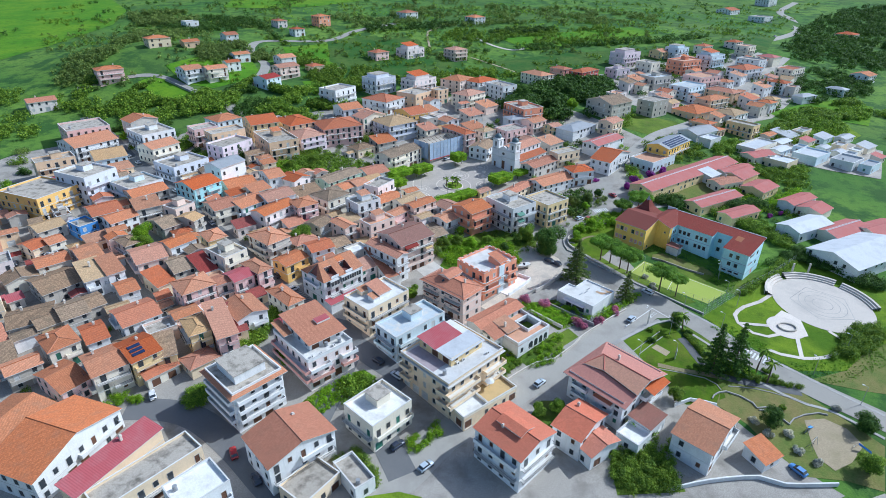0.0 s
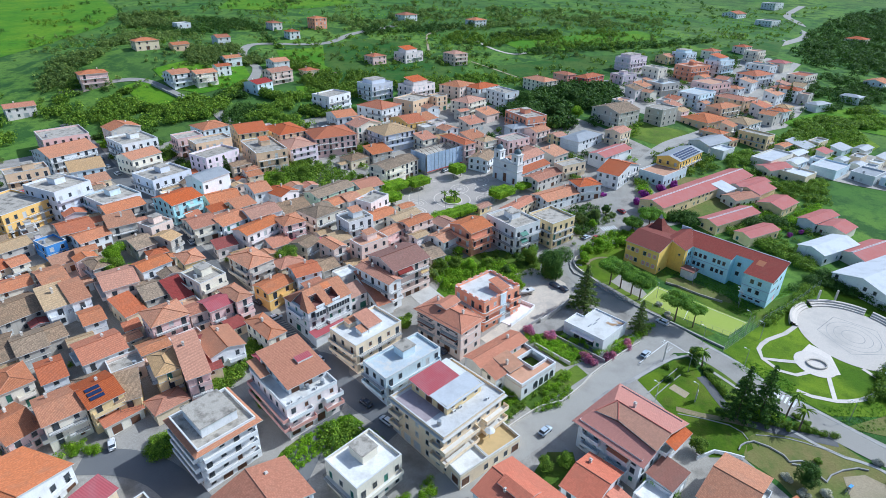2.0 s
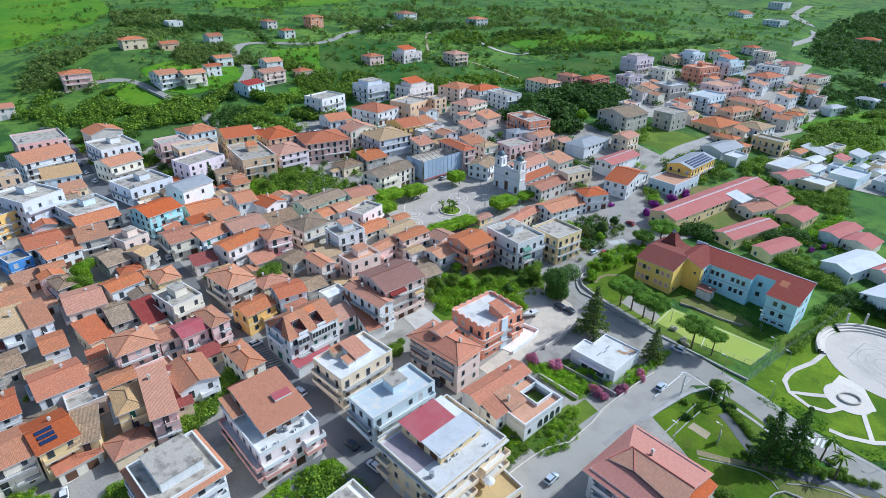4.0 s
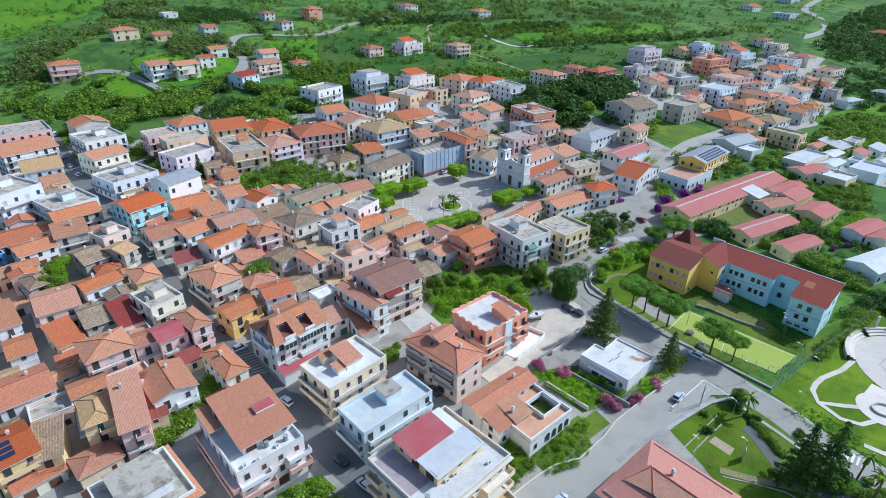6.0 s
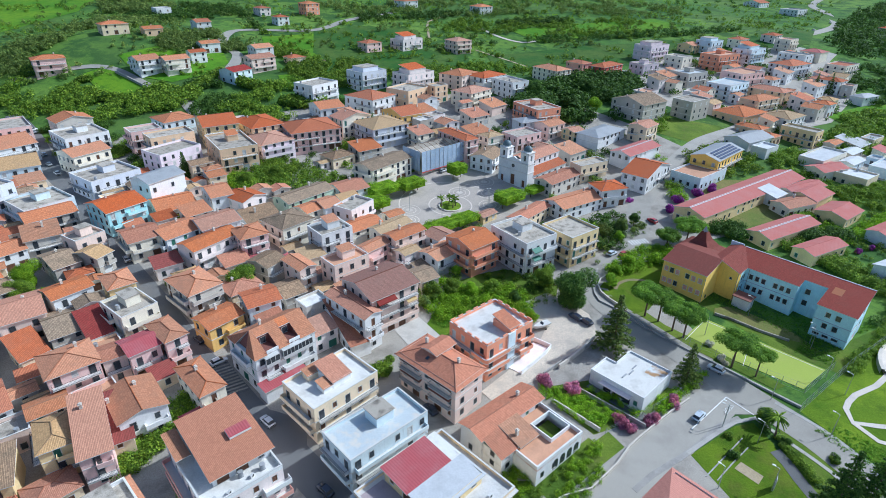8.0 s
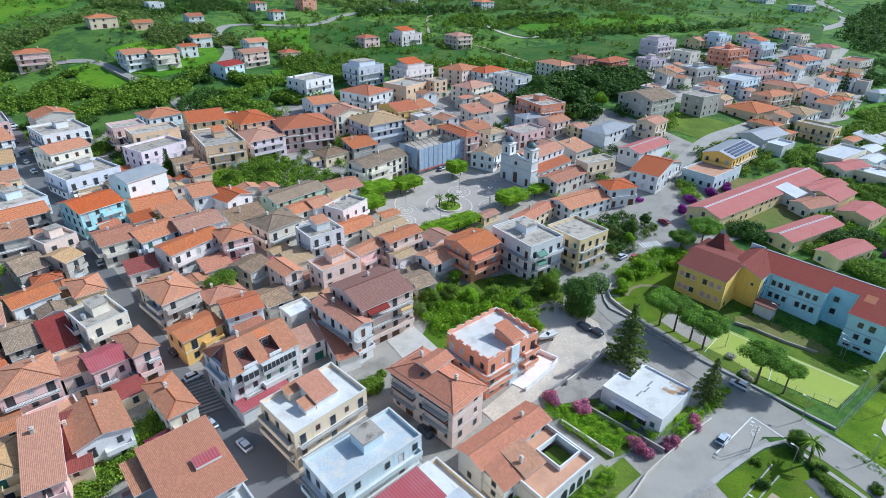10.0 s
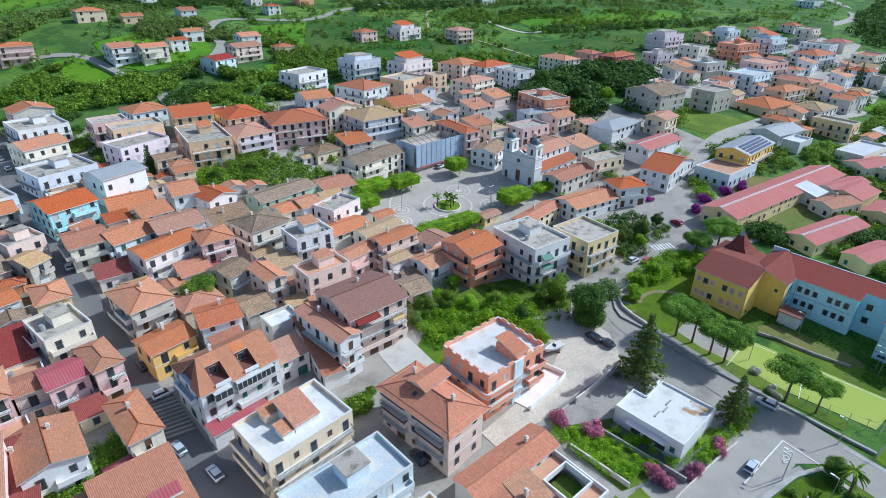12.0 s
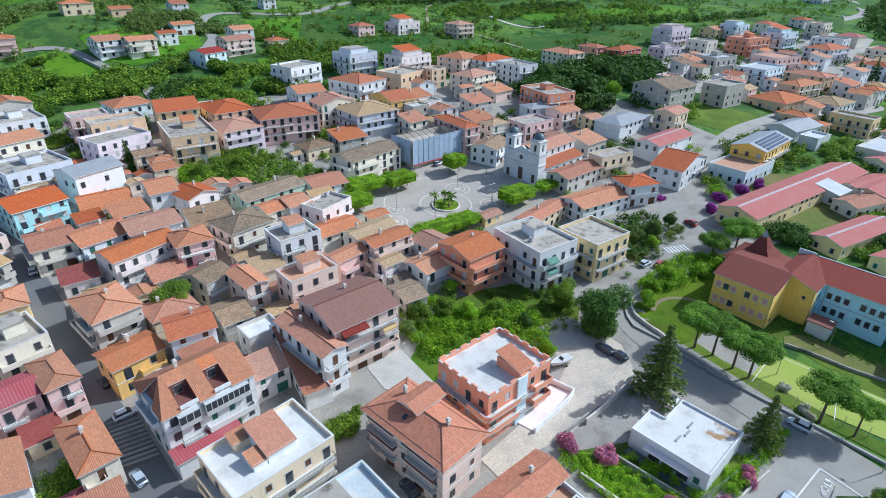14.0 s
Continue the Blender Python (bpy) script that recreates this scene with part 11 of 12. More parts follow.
garden("leaf_olive", 15, 0.6, 2.4, 6.4, 225.4, 6.3, 119)
garden("leaf", 3, 0.6, 1.6, 22.8, 307.4, 2.7, 120)
garden("leaf_dark", 15, 0.6, 2.4, -186.2, 115.5, 6.3, 121)
garden("leaf", 5, 0.6, 1.9, -59.4, 243.0, 3.6, 122)
garden("leaf", 3, 0.6, 1.6, -155.4, 170.2, 2.7, 123)
garden("leaf", 3, 0.6, 1.6, 154.1, 326.5, 2.7, 124)
garden("leaf", 9, 0.6, 2.3, 20.3, 294.3, 4.8, 125)
garden("leaf_dark", 5, 0.6, 1.9, 35.6, 296.2, 3.6, 126)
garden("leaf", 3, 0.5, 1.1, -177.6, 161.5, 1.9, 127)
garden("leaf_olive", 5, 0.6, 2.3, 210.4, 499.9, 4.8, 128)
garden("leaf_fresh", 15, 0.6, 2.4, -214.5, 126.7, 6.3, 129)
garden("leaf_dark", 8, 0.6, 2.4, 181.4, 366.3, 6.3, 130)
garden("leaf_fresh", 3, 0.5, 1.1, -93.7, 144.4, 1.9, 131)
garden("leaf_dark", 8, 0.6, 2.4, 16.6, 316.6, 6.3, 132)
garden("leaf", 5, 0.6, 1.9, -169.5, 285.2, 3.6, 133)
garden("leaf_fresh", 15, 0.6, 2.4, -203.5, 163.0, 6.3, 134)
garden("leaf_fresh", 8, 0.6, 2.4, 220.8, 472.4, 6.3, 135)
garden("leaf", 15, 0.6, 2.4, -209.0, 247.0, 6.3, 136)
garden("leaf_dark", 5, 0.6, 1.9, -25.2, 155.6, 3.6, 137)
garden("leaf_dark", 8, 0.6, 2.4, 125.4, 302.3, 6.3, 138)
garden("leaf_dark", 5, 0.6, 2.3, 90.5, 303.9, 4.8, 139)
garden("leaf_fresh", 3, 0.5, 1.1, 77.0, 297.4, 2.0, 140)
garden("leaf", 8, 0.6, 2.4, 143.2, 367.5, 6.3, 141)
garden("leaf_olive", 8, 0.6, 2.4, 164.4, 472.3, 6.3, 142)
garden("leaf_fresh", 5, 0.6, 2.3, 167.6, 431.8, 4.8, 143)
garden("leaf_dark", 8, 0.6, 2.4, 139.1, 449.4, 6.3, 144)
garden("leaf", 3, 0.6, 1.6, -29.3, 332.8, 2.7, 145)
garden("leaf", 3, 0.5, 1.1, 20.1, 232.3, 1.9, 146)
garden("leaf_fresh", 15, 0.6, 2.4, -186.8, 139.4, 6.3, 147)
garden("leaf", 15, 0.6, 2.4, -137.2, 107.4, 6.3, 148)
garden("leaf_dark", 3, 0.6, 1.6, -56.8, 306.9, 2.7, 149)
garden("leaf_olive", 8, 0.6, 2.4, 57.2, 320.3, 6.3, 150)
garden("leaf", 3, 0.6, 1.9, 112.3, 347.2, 3.6, 151)
garden("leaf_fresh", 15, 0.6, 2.4, -195.1, 220.2, 6.3, 152)
garden("leaf_fresh", 5, 0.6, 2.3, 192.5, 472.4, 4.8, 153)
garden("leaf", 15, 0.6, 2.4, -209.2, 185.2, 6.3, 154)
garden("leaf", 15, 0.6, 2.4, -237.4, 219.9, 6.3, 155)
garden("leaf", 3, 0.6, 1.6, 152.5, 431.8, 2.7, 156)
garden("leaf", 3, 0.6, 1.6, -169.8, 183.5, 2.7, 157)
garden("leaf_olive", 5, 0.6, 2.3, 253.2, 467.2, 4.8, 158)
garden("leaf", 3, 0.5, 1.1, 33.5, 234.6, 1.9, 159)
garden("leaf_dark", 15, 0.6, 2.4, -219.9, 122.0, 6.3, 160)
garden("leaf", 15, 0.6, 2.4, -218.7, 214.7, 6.3, 161)
garden("leaf_fresh", 3, 0.6, 1.9, 131.7, 405.5, 3.6, 162)
garden("leaf_fresh", 3, 0.6, 1.9, -106.9, 306.7, 3.6, 163)
garden("leaf_olive", 15, 0.6, 2.4, -236.4, 183.9, 6.3, 164)
garden("leaf_dark", 15, 0.6, 2.4, -198.2, 237.0, 6.3, 165)
garden("leaf_dark", 8, 0.6, 2.4, 80.7, 336.9, 6.3, 166)
garden("leaf", 15, 0.6, 2.4, -185.0, 126.4, 6.3, 167)
garden("leaf", 5, 0.6, 2.3, 134.3, 390.8, 4.8, 168)
garden("leaf_dark", 15, 0.6, 2.4, -196.7, 174.4, 6.3, 169)
garden("leaf", 15, 0.6, 2.4, -185.4, 212.2, 6.3, 170)
garden("leaf", 9, 0.6, 2.3, 0.3, 195.4, 4.8, 171)
garden("leaf_dark", 9, 0.6, 2.3, -169.6, 128.6, 4.8, 172)
garden("leaf", 5, 0.6, 2.3, 165.9, 360.0, 4.8, 173)
garden("leaf_olive", 8, 0.6, 2.4, 35.6, 386.0, 6.3, 174)
garden("leaf_fresh", 3, 0.5, 1.1, 153.4, 341.4, 2.0, 175)
garden("leaf_olive", 3, 0.6, 1.9, 194.5, 495.9, 3.6, 176)
garden("leaf", 3, 0.6, 1.9, 6.0, 334.9, 3.6, 177)
garden("leaf_fresh", 5, 0.6, 2.3, 208.5, 408.1, 4.8, 178)
garden("leaf_dark", 15, 0.6, 2.4, -233.5, 210.1, 6.3, 179)
garden("leaf_dark", 5, 0.6, 2.3, 220.8, 403.2, 4.8, 180)
garden("leaf_fresh", 15, 0.6, 2.4, -191.5, 159.6, 6.3, 181)
garden("leaf_fresh", 3, 0.6, 1.9, 173.5, 405.9, 3.6, 182)
garden("leaf_fresh", 3, 0.5, 1.1, 35.1, 289.0, 1.9, 183)
garden("leaf_dark", 15, 0.6, 2.4, -225.4, 193.2, 6.3, 184)
garden("leaf_dark", 5, 0.6, 1.9, -161.2, 121.9, 3.6, 185)
garden("leaf_dark", 3, 0.5, 1.1, 204.1, 422.1, 1.9, 186)
garden("leaf_fresh", 5, 0.6, 1.9, -87.9, 103.5, 3.6, 187)
garden("leaf", 9, 0.6, 2.3, -159.4, 113.7, 4.8, 188)
garden("leaf", 3, 0.6, 1.9, 152.7, 384.5, 3.6, 189)
garden("leaf_fresh", 5, 0.6, 1.9, 39.5, 252.2, 3.6, 190)
garden("leaf", 15, 0.6, 2.4, -198.3, 195.9, 6.3, 191)
garden("leaf_dark", 5, 0.6, 1.9, -188.0, 202.8, 3.6, 192)
garden("leaf_dark", 15, 0.6, 2.4, 38.4, 227.8, 6.3, 193)
garden("leaf", 5, 0.6, 1.9, 67.3, 273.6, 3.6, 194)
garden("leaf_fresh", 15, 0.6, 2.4, -193.8, 146.9, 6.3, 195)
garden("leaf_fresh", 3, 0.5, 1.1, -195.4, 268.1, 1.9, 196)
garden("leaf_fresh", 15, 0.6, 2.4, 46.1, 229.4, 6.3, 197)
garden("leaf_olive", 3, 0.5, 1.1, -22.8, 210.4, 2.0, 198)
garden("leaf_dark", 3, 0.6, 1.6, 7.5, 216.6, 2.7, 199)
garden("leaf", 9, 0.6, 2.3, -31.6, 275.0, 4.8, 200)
garden("leaf", 15, 0.6, 2.4, -235.9, 133.1, 6.3, 201)
garden("leaf_fresh", 9, 0.6, 2.3, -191.4, 193.0, 4.8, 202)
garden("leaf", 3, 0.6, 1.6, -141.1, 225.0, 2.7, 203)
garden("leaf", 8, 0.6, 2.4, 168.5, 445.9, 6.3, 204)
garden("leaf", 15, 0.6, 2.4, -225.6, 131.1, 6.3, 205)
garden("leaf", 8, 0.6, 2.4, -82.6, 305.3, 6.3, 206)
garden("leaf", 15, 0.6, 2.4, -201.1, 184.0, 6.3, 207)
garden("leaf_olive", 15, 0.6, 2.4, -187.2, 219.8, 6.3, 208)
garden("leaf_dark", 8, 0.6, 2.4, -42.0, 355.9, 6.3, 209)
garden("leaf", 15, 0.6, 2.4, -29.9, 240.0, 6.3, 210)
garden("leaf_olive", 3, 0.5, 1.1, -66.1, 308.3, 2.0, 211)
garden("leaf_fresh", 3, 0.5, 1.1, -16.0, 272.4, 1.9, 212)
garden("leaf_olive", 5, 0.6, 2.3, 51.7, 301.2, 4.8, 213)
garden("leaf_dark", 5, 0.6, 1.9, -8.7, 147.9, 3.6, 214)
garden("leaf_fresh", 5, 0.6, 1.9, 90.2, 290.8, 3.6, 215)
garden("leaf", 15, 0.6, 2.4, -223.9, 238.8, 6.3, 216)
garden("leaf_olive", 3, 0.6, 1.9, 235.4, 464.8, 3.6, 217)
garden("leaf_dark", 3, 0.6, 1.9, -99.8, 302.0, 3.6, 218)
garden("leaf", 15, 0.6, 2.4, 60.4, 287.8, 6.3, 219)
garden("leaf", 3, 0.6, 1.6, 226.4, 423.3, 2.7, 220)
garden("leaf_dark", 5, 0.6, 2.3, 26.6, 360.1, 4.8, 221)
garden("leaf", 15, 0.6, 2.4, -200.9, 119.6, 6.3, 222)
garden("leaf_olive", 3, 0.6, 1.6, -78.2, 183.4, 2.7, 223)
garden("leaf_olive", 3, 0.5, 1.1, 11.1, 321.4, 1.9, 224)
garden("leaf_olive", 15, 0.6, 2.4, 79.0, 248.8, 6.3, 225)
garden("leaf", 3, 0.6, 1.6, -112.3, 107.9, 2.7, 226)
garden("leaf_olive", 9, 0.6, 2.3, 32.4, 222.5, 4.8, 227)
garden("leaf_fresh", 3, 0.5, 1.1, 239.0, 411.1, 1.9, 228)
garden("leaf_olive", 5, 0.6, 2.3, -38.3, 314.3, 4.8, 229)
garden("leaf", 3, 0.6, 1.6, 7.7, 378.5, 2.7, 230)
garden("leaf", 5, 0.6, 2.3, -3.2, 359.8, 4.8, 231)
garden("leaf_dark", 3, 0.6, 1.6, -135.4, 127.9, 2.7, 232)
garden("leaf", 3, 0.5, 1.1, -5.8, 293.7, 2.0, 233)
garden("leaf_olive", 3, 0.6, 1.9, 156.1, 408.9, 3.6, 234)
garden("leaf_dark", 5, 0.6, 2.3, -4.3, 343.4, 4.8, 235)
garden("leaf_fresh", 15, 0.6, 2.4, -178.6, 287.2, 6.3, 236)
garden("leaf", 15, 0.6, 2.4, -205.1, 140.1, 6.3, 237)
garden("leaf_olive", 5, 0.6, 1.9, -87.2, 153.7, 3.6, 238)
garden("leaf_olive", 5, 0.6, 1.9, -186.8, 238.9, 3.6, 239)
garden("leaf_olive", 3, 0.5, 1.1, 31.5, 282.0, 1.9, 240)
garden("leaf_fresh", 15, 0.6, 2.4, -224.4, 252.3, 6.3, 241)
garden("leaf_dark", 8, 0.6, 2.4, -59.1, 343.2, 6.3, 242)
garden("leaf_dark", 15, 0.6, 2.4, -181.3, 150.8, 6.3, 243)
garden("leaf_fresh", 3, 0.5, 1.1, 22.2, 282.8, 1.9, 244)
garden("leaf", 9, 0.6, 2.3, 58.0, 266.7, 4.8, 245)
garden("leaf_fresh", 3, 0.6, 1.9, -50.3, 328.9, 3.6, 246)
garden("leaf_olive", 15, 0.6, 2.4, -216.0, 259.0, 6.3, 247)
garden("leaf_dark", 8, 0.6, 2.4, 46.3, 394.5, 6.3, 248)
garden("leaf_olive", 3, 0.6, 1.6, -39.4, 222.7, 2.7, 249)
garden("leaf", 9, 0.6, 2.3, 44.0, 295.8, 4.8, 250)
garden("leaf_olive", 3, 0.5, 1.1, -145.0, 158.8, 2.0, 251)
garden("leaf", 3, 0.6, 1.9, 102.1, 421.8, 3.6, 252)
garden("leaf_dark", 3, 0.5, 1.1, -65.7, 273.9, 2.0, 253)
garden("leaf", 15, 0.6, 2.4, -178.6, 141.3, 6.3, 254)
garden("leaf", 5, 0.6, 1.9, -150.2, 283.6, 3.6, 255)
garden("leaf_olive", 15, 0.6, 2.4, -212.6, 150.9, 6.3, 256)
garden("leaf", 8, 0.6, 2.4, 67.1, 417.1, 6.3, 257)
garden("leaf_dark", 15, 0.6, 2.4, -196.1, 212.5, 6.3, 258)
garden("leaf_olive", 8, 0.6, 2.4, 261.5, 474.9, 6.3, 259)
garden("leaf", 15, 0.6, 2.4, -203.8, 173.5, 6.3, 260)
garden("leaf_olive", 3, 0.6, 1.6, 130.7, 435.4, 2.7, 261)
garden("leaf", 3, 0.6, 1.6, -168.3, 218.1, 2.7, 262)
garden("leaf_fresh", 5, 0.6, 1.9, -108.0, 174.1, 3.6, 263)
garden("leaf", 5, 0.6, 2.3, 22.6, 322.9, 4.8, 264)
garden("leaf", 15, 0.6, 2.4, -210.6, 228.2, 6.3, 265)
garden("leaf_dark", 3, 0.5, 1.1, -152.7, 142.8, 1.9, 266)
garden("leaf", 15, 0.6, 2.4, -203.5, 129.1, 6.3, 267)
garden("leaf_olive", 3, 0.6, 1.6, 179.3, 351.5, 2.7, 268)
garden("leaf_fresh", 15, 0.6, 2.4, -218.3, 144.2, 6.3, 269)
garden("leaf_olive", 15, 0.6, 2.4, -169.9, 119.9, 6.3, 270)
garden("leaf", 15, 0.6, 2.4, 86.6, 263.6, 6.3, 271)
garden("leaf_fresh", 5, 0.6, 1.9, -43.3, 270.0, 3.6, 272)
garden("leaf_olive", 8, 0.6, 2.4, -42.9, 321.3, 6.3, 273)
garden("leaf", 15, 0.6, 2.4, -197.0, 246.8, 6.3, 274)
garden("leaf_dark", 9, 0.6, 2.3, -130.4, 263.4, 4.8, 275)
garden("leaf_fresh", 15, 0.6, 2.4, -204.6, 151.6, 6.3, 276)
garden("leaf_fresh", 8, 0.6, 2.4, 156.5, 442.1, 6.3, 277)
garden("leaf", 3, 0.6, 1.6, 80.2, 316.5, 2.7, 278)
garden("leaf_fresh", 15, 0.6, 2.4, 86.2, 255.1, 6.3, 279)
garden("leaf", 15, 0.6, 2.4, -212.2, 119.9, 6.3, 280)
garden("leaf_dark", 5, 0.6, 1.9, -5.3, 130.0, 3.6, 281)
garden("leaf_olive", 3, 0.6, 1.6, -197.4, 259.5, 2.7, 282)
garden("leaf_dark", 5, 0.6, 1.9, -59.8, 278.9, 3.6, 283)
garden("leaf_dark", 3, 0.6, 1.6, -12.4, 189.6, 2.7, 284)
garden("leaf", 3, 0.5, 1.1, -102.2, 133.4, 1.9, 285)
garden("leaf_fresh", 5, 0.6, 1.9, -183.8, 177.1, 3.6, 286)
garden("leaf_fresh", 5, 0.6, 1.9, 57.0, 281.5, 3.6, 287)
garden("leaf", 3, 0.6, 1.6, -6.9, 330.9, 2.7, 288)
garden("leaf", 3, 0.6, 1.6, -171.6, 252.4, 2.7, 289)
garden("leaf_olive", 15, 0.6, 2.4, -204.1, 223.4, 6.3, 290)
garden("leaf", 8, 0.6, 2.4, -11.0, 370.0, 6.3, 291)
garden("leaf_dark", 3, 0.5, 1.1, 83.4, 285.9, 2.0, 292)
garden("leaf_olive", 15, 0.6, 2.4, -227.8, 160.1, 6.3, 293)
garden("leaf", 3, 0.5, 1.1, -171.1, 155.8, 1.9, 294)
garden("leaf_olive", 3, 0.5, 1.1, 197.9, 397.2, 1.9, 295)
garden("leaf_olive", 15, 0.6, 2.4, -237.9, 163.3, 6.3, 296)
garden("leaf_olive", 15, 0.6, 2.4, -232.4, 231.1, 6.3, 297)
garden("leaf_olive", 3, 0.5, 1.1, -154.0, 190.3, 2.0, 298)
garden("leaf_dark", 9, 0.6, 2.3, 8.6, 294.5, 4.8, 299)
garden("leaf", 3, 0.5, 1.1, -61.2, 211.7, 1.9, 300)
garden("leaf_olive", 15, 0.6, 2.4, 62.7, 279.7, 6.3, 301)
garden("leaf_olive", 5, 0.6, 1.9, -104.7, 103.6, 3.6, 302)
garden("leaf_dark", 15, 0.6, 2.4, 65.9, 293.4, 6.3, 303)
garden("leaf_olive", 3, 0.5, 1.1, -74.2, 222.4, 2.0, 304)

# ---- small ----
ob = house(13.0, 166.0, 43, 15.6, 12.8, 9.4, 3, "flat", "orangew", "membrane", name="apartment_house", label="three-storey orange apartment house with a white flat roof and crenellated parapet")
for k in range(6):
    a = -7.6 + 15.2 * k / 6
    for yy in (-6.42, 6.16):
        part("merlon", Build().box(a, yy, 10.2, a + 1.5, yy + 0.26, 10.62).mesh("merlon", ["orangew"]), ob)
for k in range(5):
    a = -6.1 + 12.2 * k / 5
    for xx in (-7.82, 7.56):
        part("merlon", Build().box(xx, a, 10.2, xx + 0.26, a + 1.4, 10.62).mesh("merlon", ["orangew"]), ob)
for z in (3.15, 6.28):
    rounded_balcony(ob, 15.6, 12.8, z, -1.2, -2.6, "orangew")
    balcony(ob, 4.6, pose(5.0, -6.4, z), True, "orangew", 1.3)
part("stair_bay", Build().box(-0.9, -6.75, -0.5, 1.5, -6.3, 10.3).mesh("stair_bay", ["bluewhite"]), ob, "pale blue stairwell strip")
hut_on(ob, 1.6, -3.4, 9.46, 3.4, 5.4, 1.9, "orangew", "redor")
# school
def school():
    """Yellow front block, link and light blue wing with an end block, under one dark red sheet roof."""
    ob = thing("school", pose(88.1, 196.4, 2.0, 0, 0, -46), "yellow and light blue two-storey school with a dark red roof", "school")

    def walls(name, mat, runs, label=""):
        """runs: start, direction, length, height at the start, height at the end, windows (u, sill, width, height, shut)."""
        b = Build()
        for p0, al, length, za, zb, wins in runs:
            top = min(za, zb)
            wall_sheet(b, p0, al, length, -3.0, top, [(u - w / 2, u + w / 2, z, z + h) for u, z, w, h, shut in wins])
            if za != zb:
                q0, q1 = p0, (p0[0] + al[0] * length, p0[1] + al[1] * length)
                b.face([(*q0, top), (*q1, top), (*(q0 if za > zb else q1), max(za, zb))])
            turn = math.degrees(math.atan2(al[1], al[0]))
            for u, z, w, h, shut in wins:
                window_part(ob, w, h, "shutter" if shut else "glass", "pinkred" if shut else "shutwhite", pose(p0[0] + al[0] * u, p0[1] + al[1] * u, z, 0, 0, turn))
        part(name, b.mesh(name, [mat], weld=True), ob, label)

    rows = [(u, z, 1.0, 1.35, shut) for z, shuts in ((2.2, (1, 1, 0, 1, 1, 1)), (5.9, (1, 0, 1, 0, 1, 1))) for u, shut in zip((1.2, 2.9, 4.6, 7.6, 9.4, 11.4), shuts)]
    walls("front_block", "schoolyellow", [((-18.8, -13.8), (1, 0), 12.8, 9.1, 9.1, rows), ((-6.0, -13.8), (0, 1), 8.4, 9.1, 11.1, [(2.6, 0.8, 0.7, 0.9, 0)]), ((-6.0, -5.4), (0, 1), 8.4, 11.1, 9.1, []),
                                          ((-6.0, 3.0), (-1, 0), 12.8, 9.1, 9.1, []), ((-18.8, 3.0), (0, -1), 8.4, 9.1, 11.1, []), ((-18.8, -5.4), (0, -1), 8.4, 11.1, 9.1, [])])
    walls("link", "schoolyellow", [((-6.0, -5.6), (1, 0), 5.4, 11.0, 9.1, [(3.6, 6.4, 0.5, 0.5, 0)]), ((-0.6, -5.6), (0, 1), 2.2, 9.1, 9.1, [])])
    trio = [(u, z, 0.85, 1.3, 0) for z in (2.3, 5.8) for u in (1.6, 3.3, 5.0, 8.2, 9.9, 11.6)]
    walls("wing", "schoolblue", [((-0.6, -3.4), (0, 1), 3.4, 9.1, 9.1, [(1.1, 5.8, 0.6, 1.2, 0), (2.5, 5.8, 0.6, 1.2, 0), (1.1, 2.3, 0.6, 1.2, 0), (2.5, 2.3, 0.6, 1.2, 0)]), ((-0.6, 0.0), (1, 0), 13.6, 9.1, 9.1, trio), ((13.0, 0.0), (0, 1), 3.5, 9.1, 9.85, []),
                                 ((13.0, 3.5), (1, 0), 6.4, 9.85, 9.85, [(1.8, 5.8, 1.0, 1.3, 0), (1.8, 2.3, 1.0, 1.3, 0)]), ((28.0, 8.2), (-1, 0), 34.0, 10.85, 10.85, [])])
    two = [(u, z, 0.95, 1.25, 0) for z in (2.1, 5.4) for u in (2.8, 5.2)] + [(u, -0.4, 1.3, 0.45, 0) for u in (1.6, 3.8, 6.0)]
    walls("end_block", "schoolblue", [((19.4, 3.5), (0, -1), 7.7, 9.85, 8.2, []), ((19.4, -4.2), (1, 0), 8.6, 8.2, 8.2, two),
                                      ((28.0, -4.2), (0, 1), 12.4, 8.2, 10.85, [(u, z, 0.55, 0.5, 0) for z in (3.6, 6.6) for u in (2.0, 3.0, 4.0, 5.0)] + [(8.4, 5.9, 1.0, 1.2, 0), (8.4, 2.3, 1.0, 1.2, 0), (6.4, -1.2, 1.4, 2.2, 1)])])
    roof = part("roof", slab_roof("roof", [[(-19.2, -14.3, 9.0), (-5.7, -14.3, 9.0), (-5.7, -5.4, 11.2), (-19.2, -5.4, 11.2)], [(-5.7, 3.4, 9.0), (-19.2, 3.4, 9.0), (-19.2, -5.4, 11.2), (-5.7, -5.4, 11.2)]], ["maroon", "trim"]), ob)
    part("link_roof", slab_roof("link_roof", [[(-6.2, -5.95, 11.25), (-0.25, -5.95, 9.1), (-0.25, -0.4, 9.1), (-5.2, 8.4, 11.0), (-6.2, 8.4, 11.25)], [(-6.2, -5.4, 11.25), (-6.2, 8.4, 11.25), (-9.2, 8.4, 10.1), (-9.2, -5.4, 10.1)]], ["maroon", "trim"]), ob)
    z = lambda v: 9.1 + 0.215 * v
    part("wing_roof", slab_roof("wing_roof", [[(-0.25, -0.4, z(-0.4)), (13.3, -0.4, z(-0.4)), (13.3, 3.15, z(3.15)), (19.05, 3.15, z(3.15)), (19.05, -4.6, z(-4.6)), (28.4, -4.6, z(-4.6)), (28.4, 8.5, z(8.5)), (-5.2, 8.5, z(8.5))]], ["maroon", "trim"]), ob)
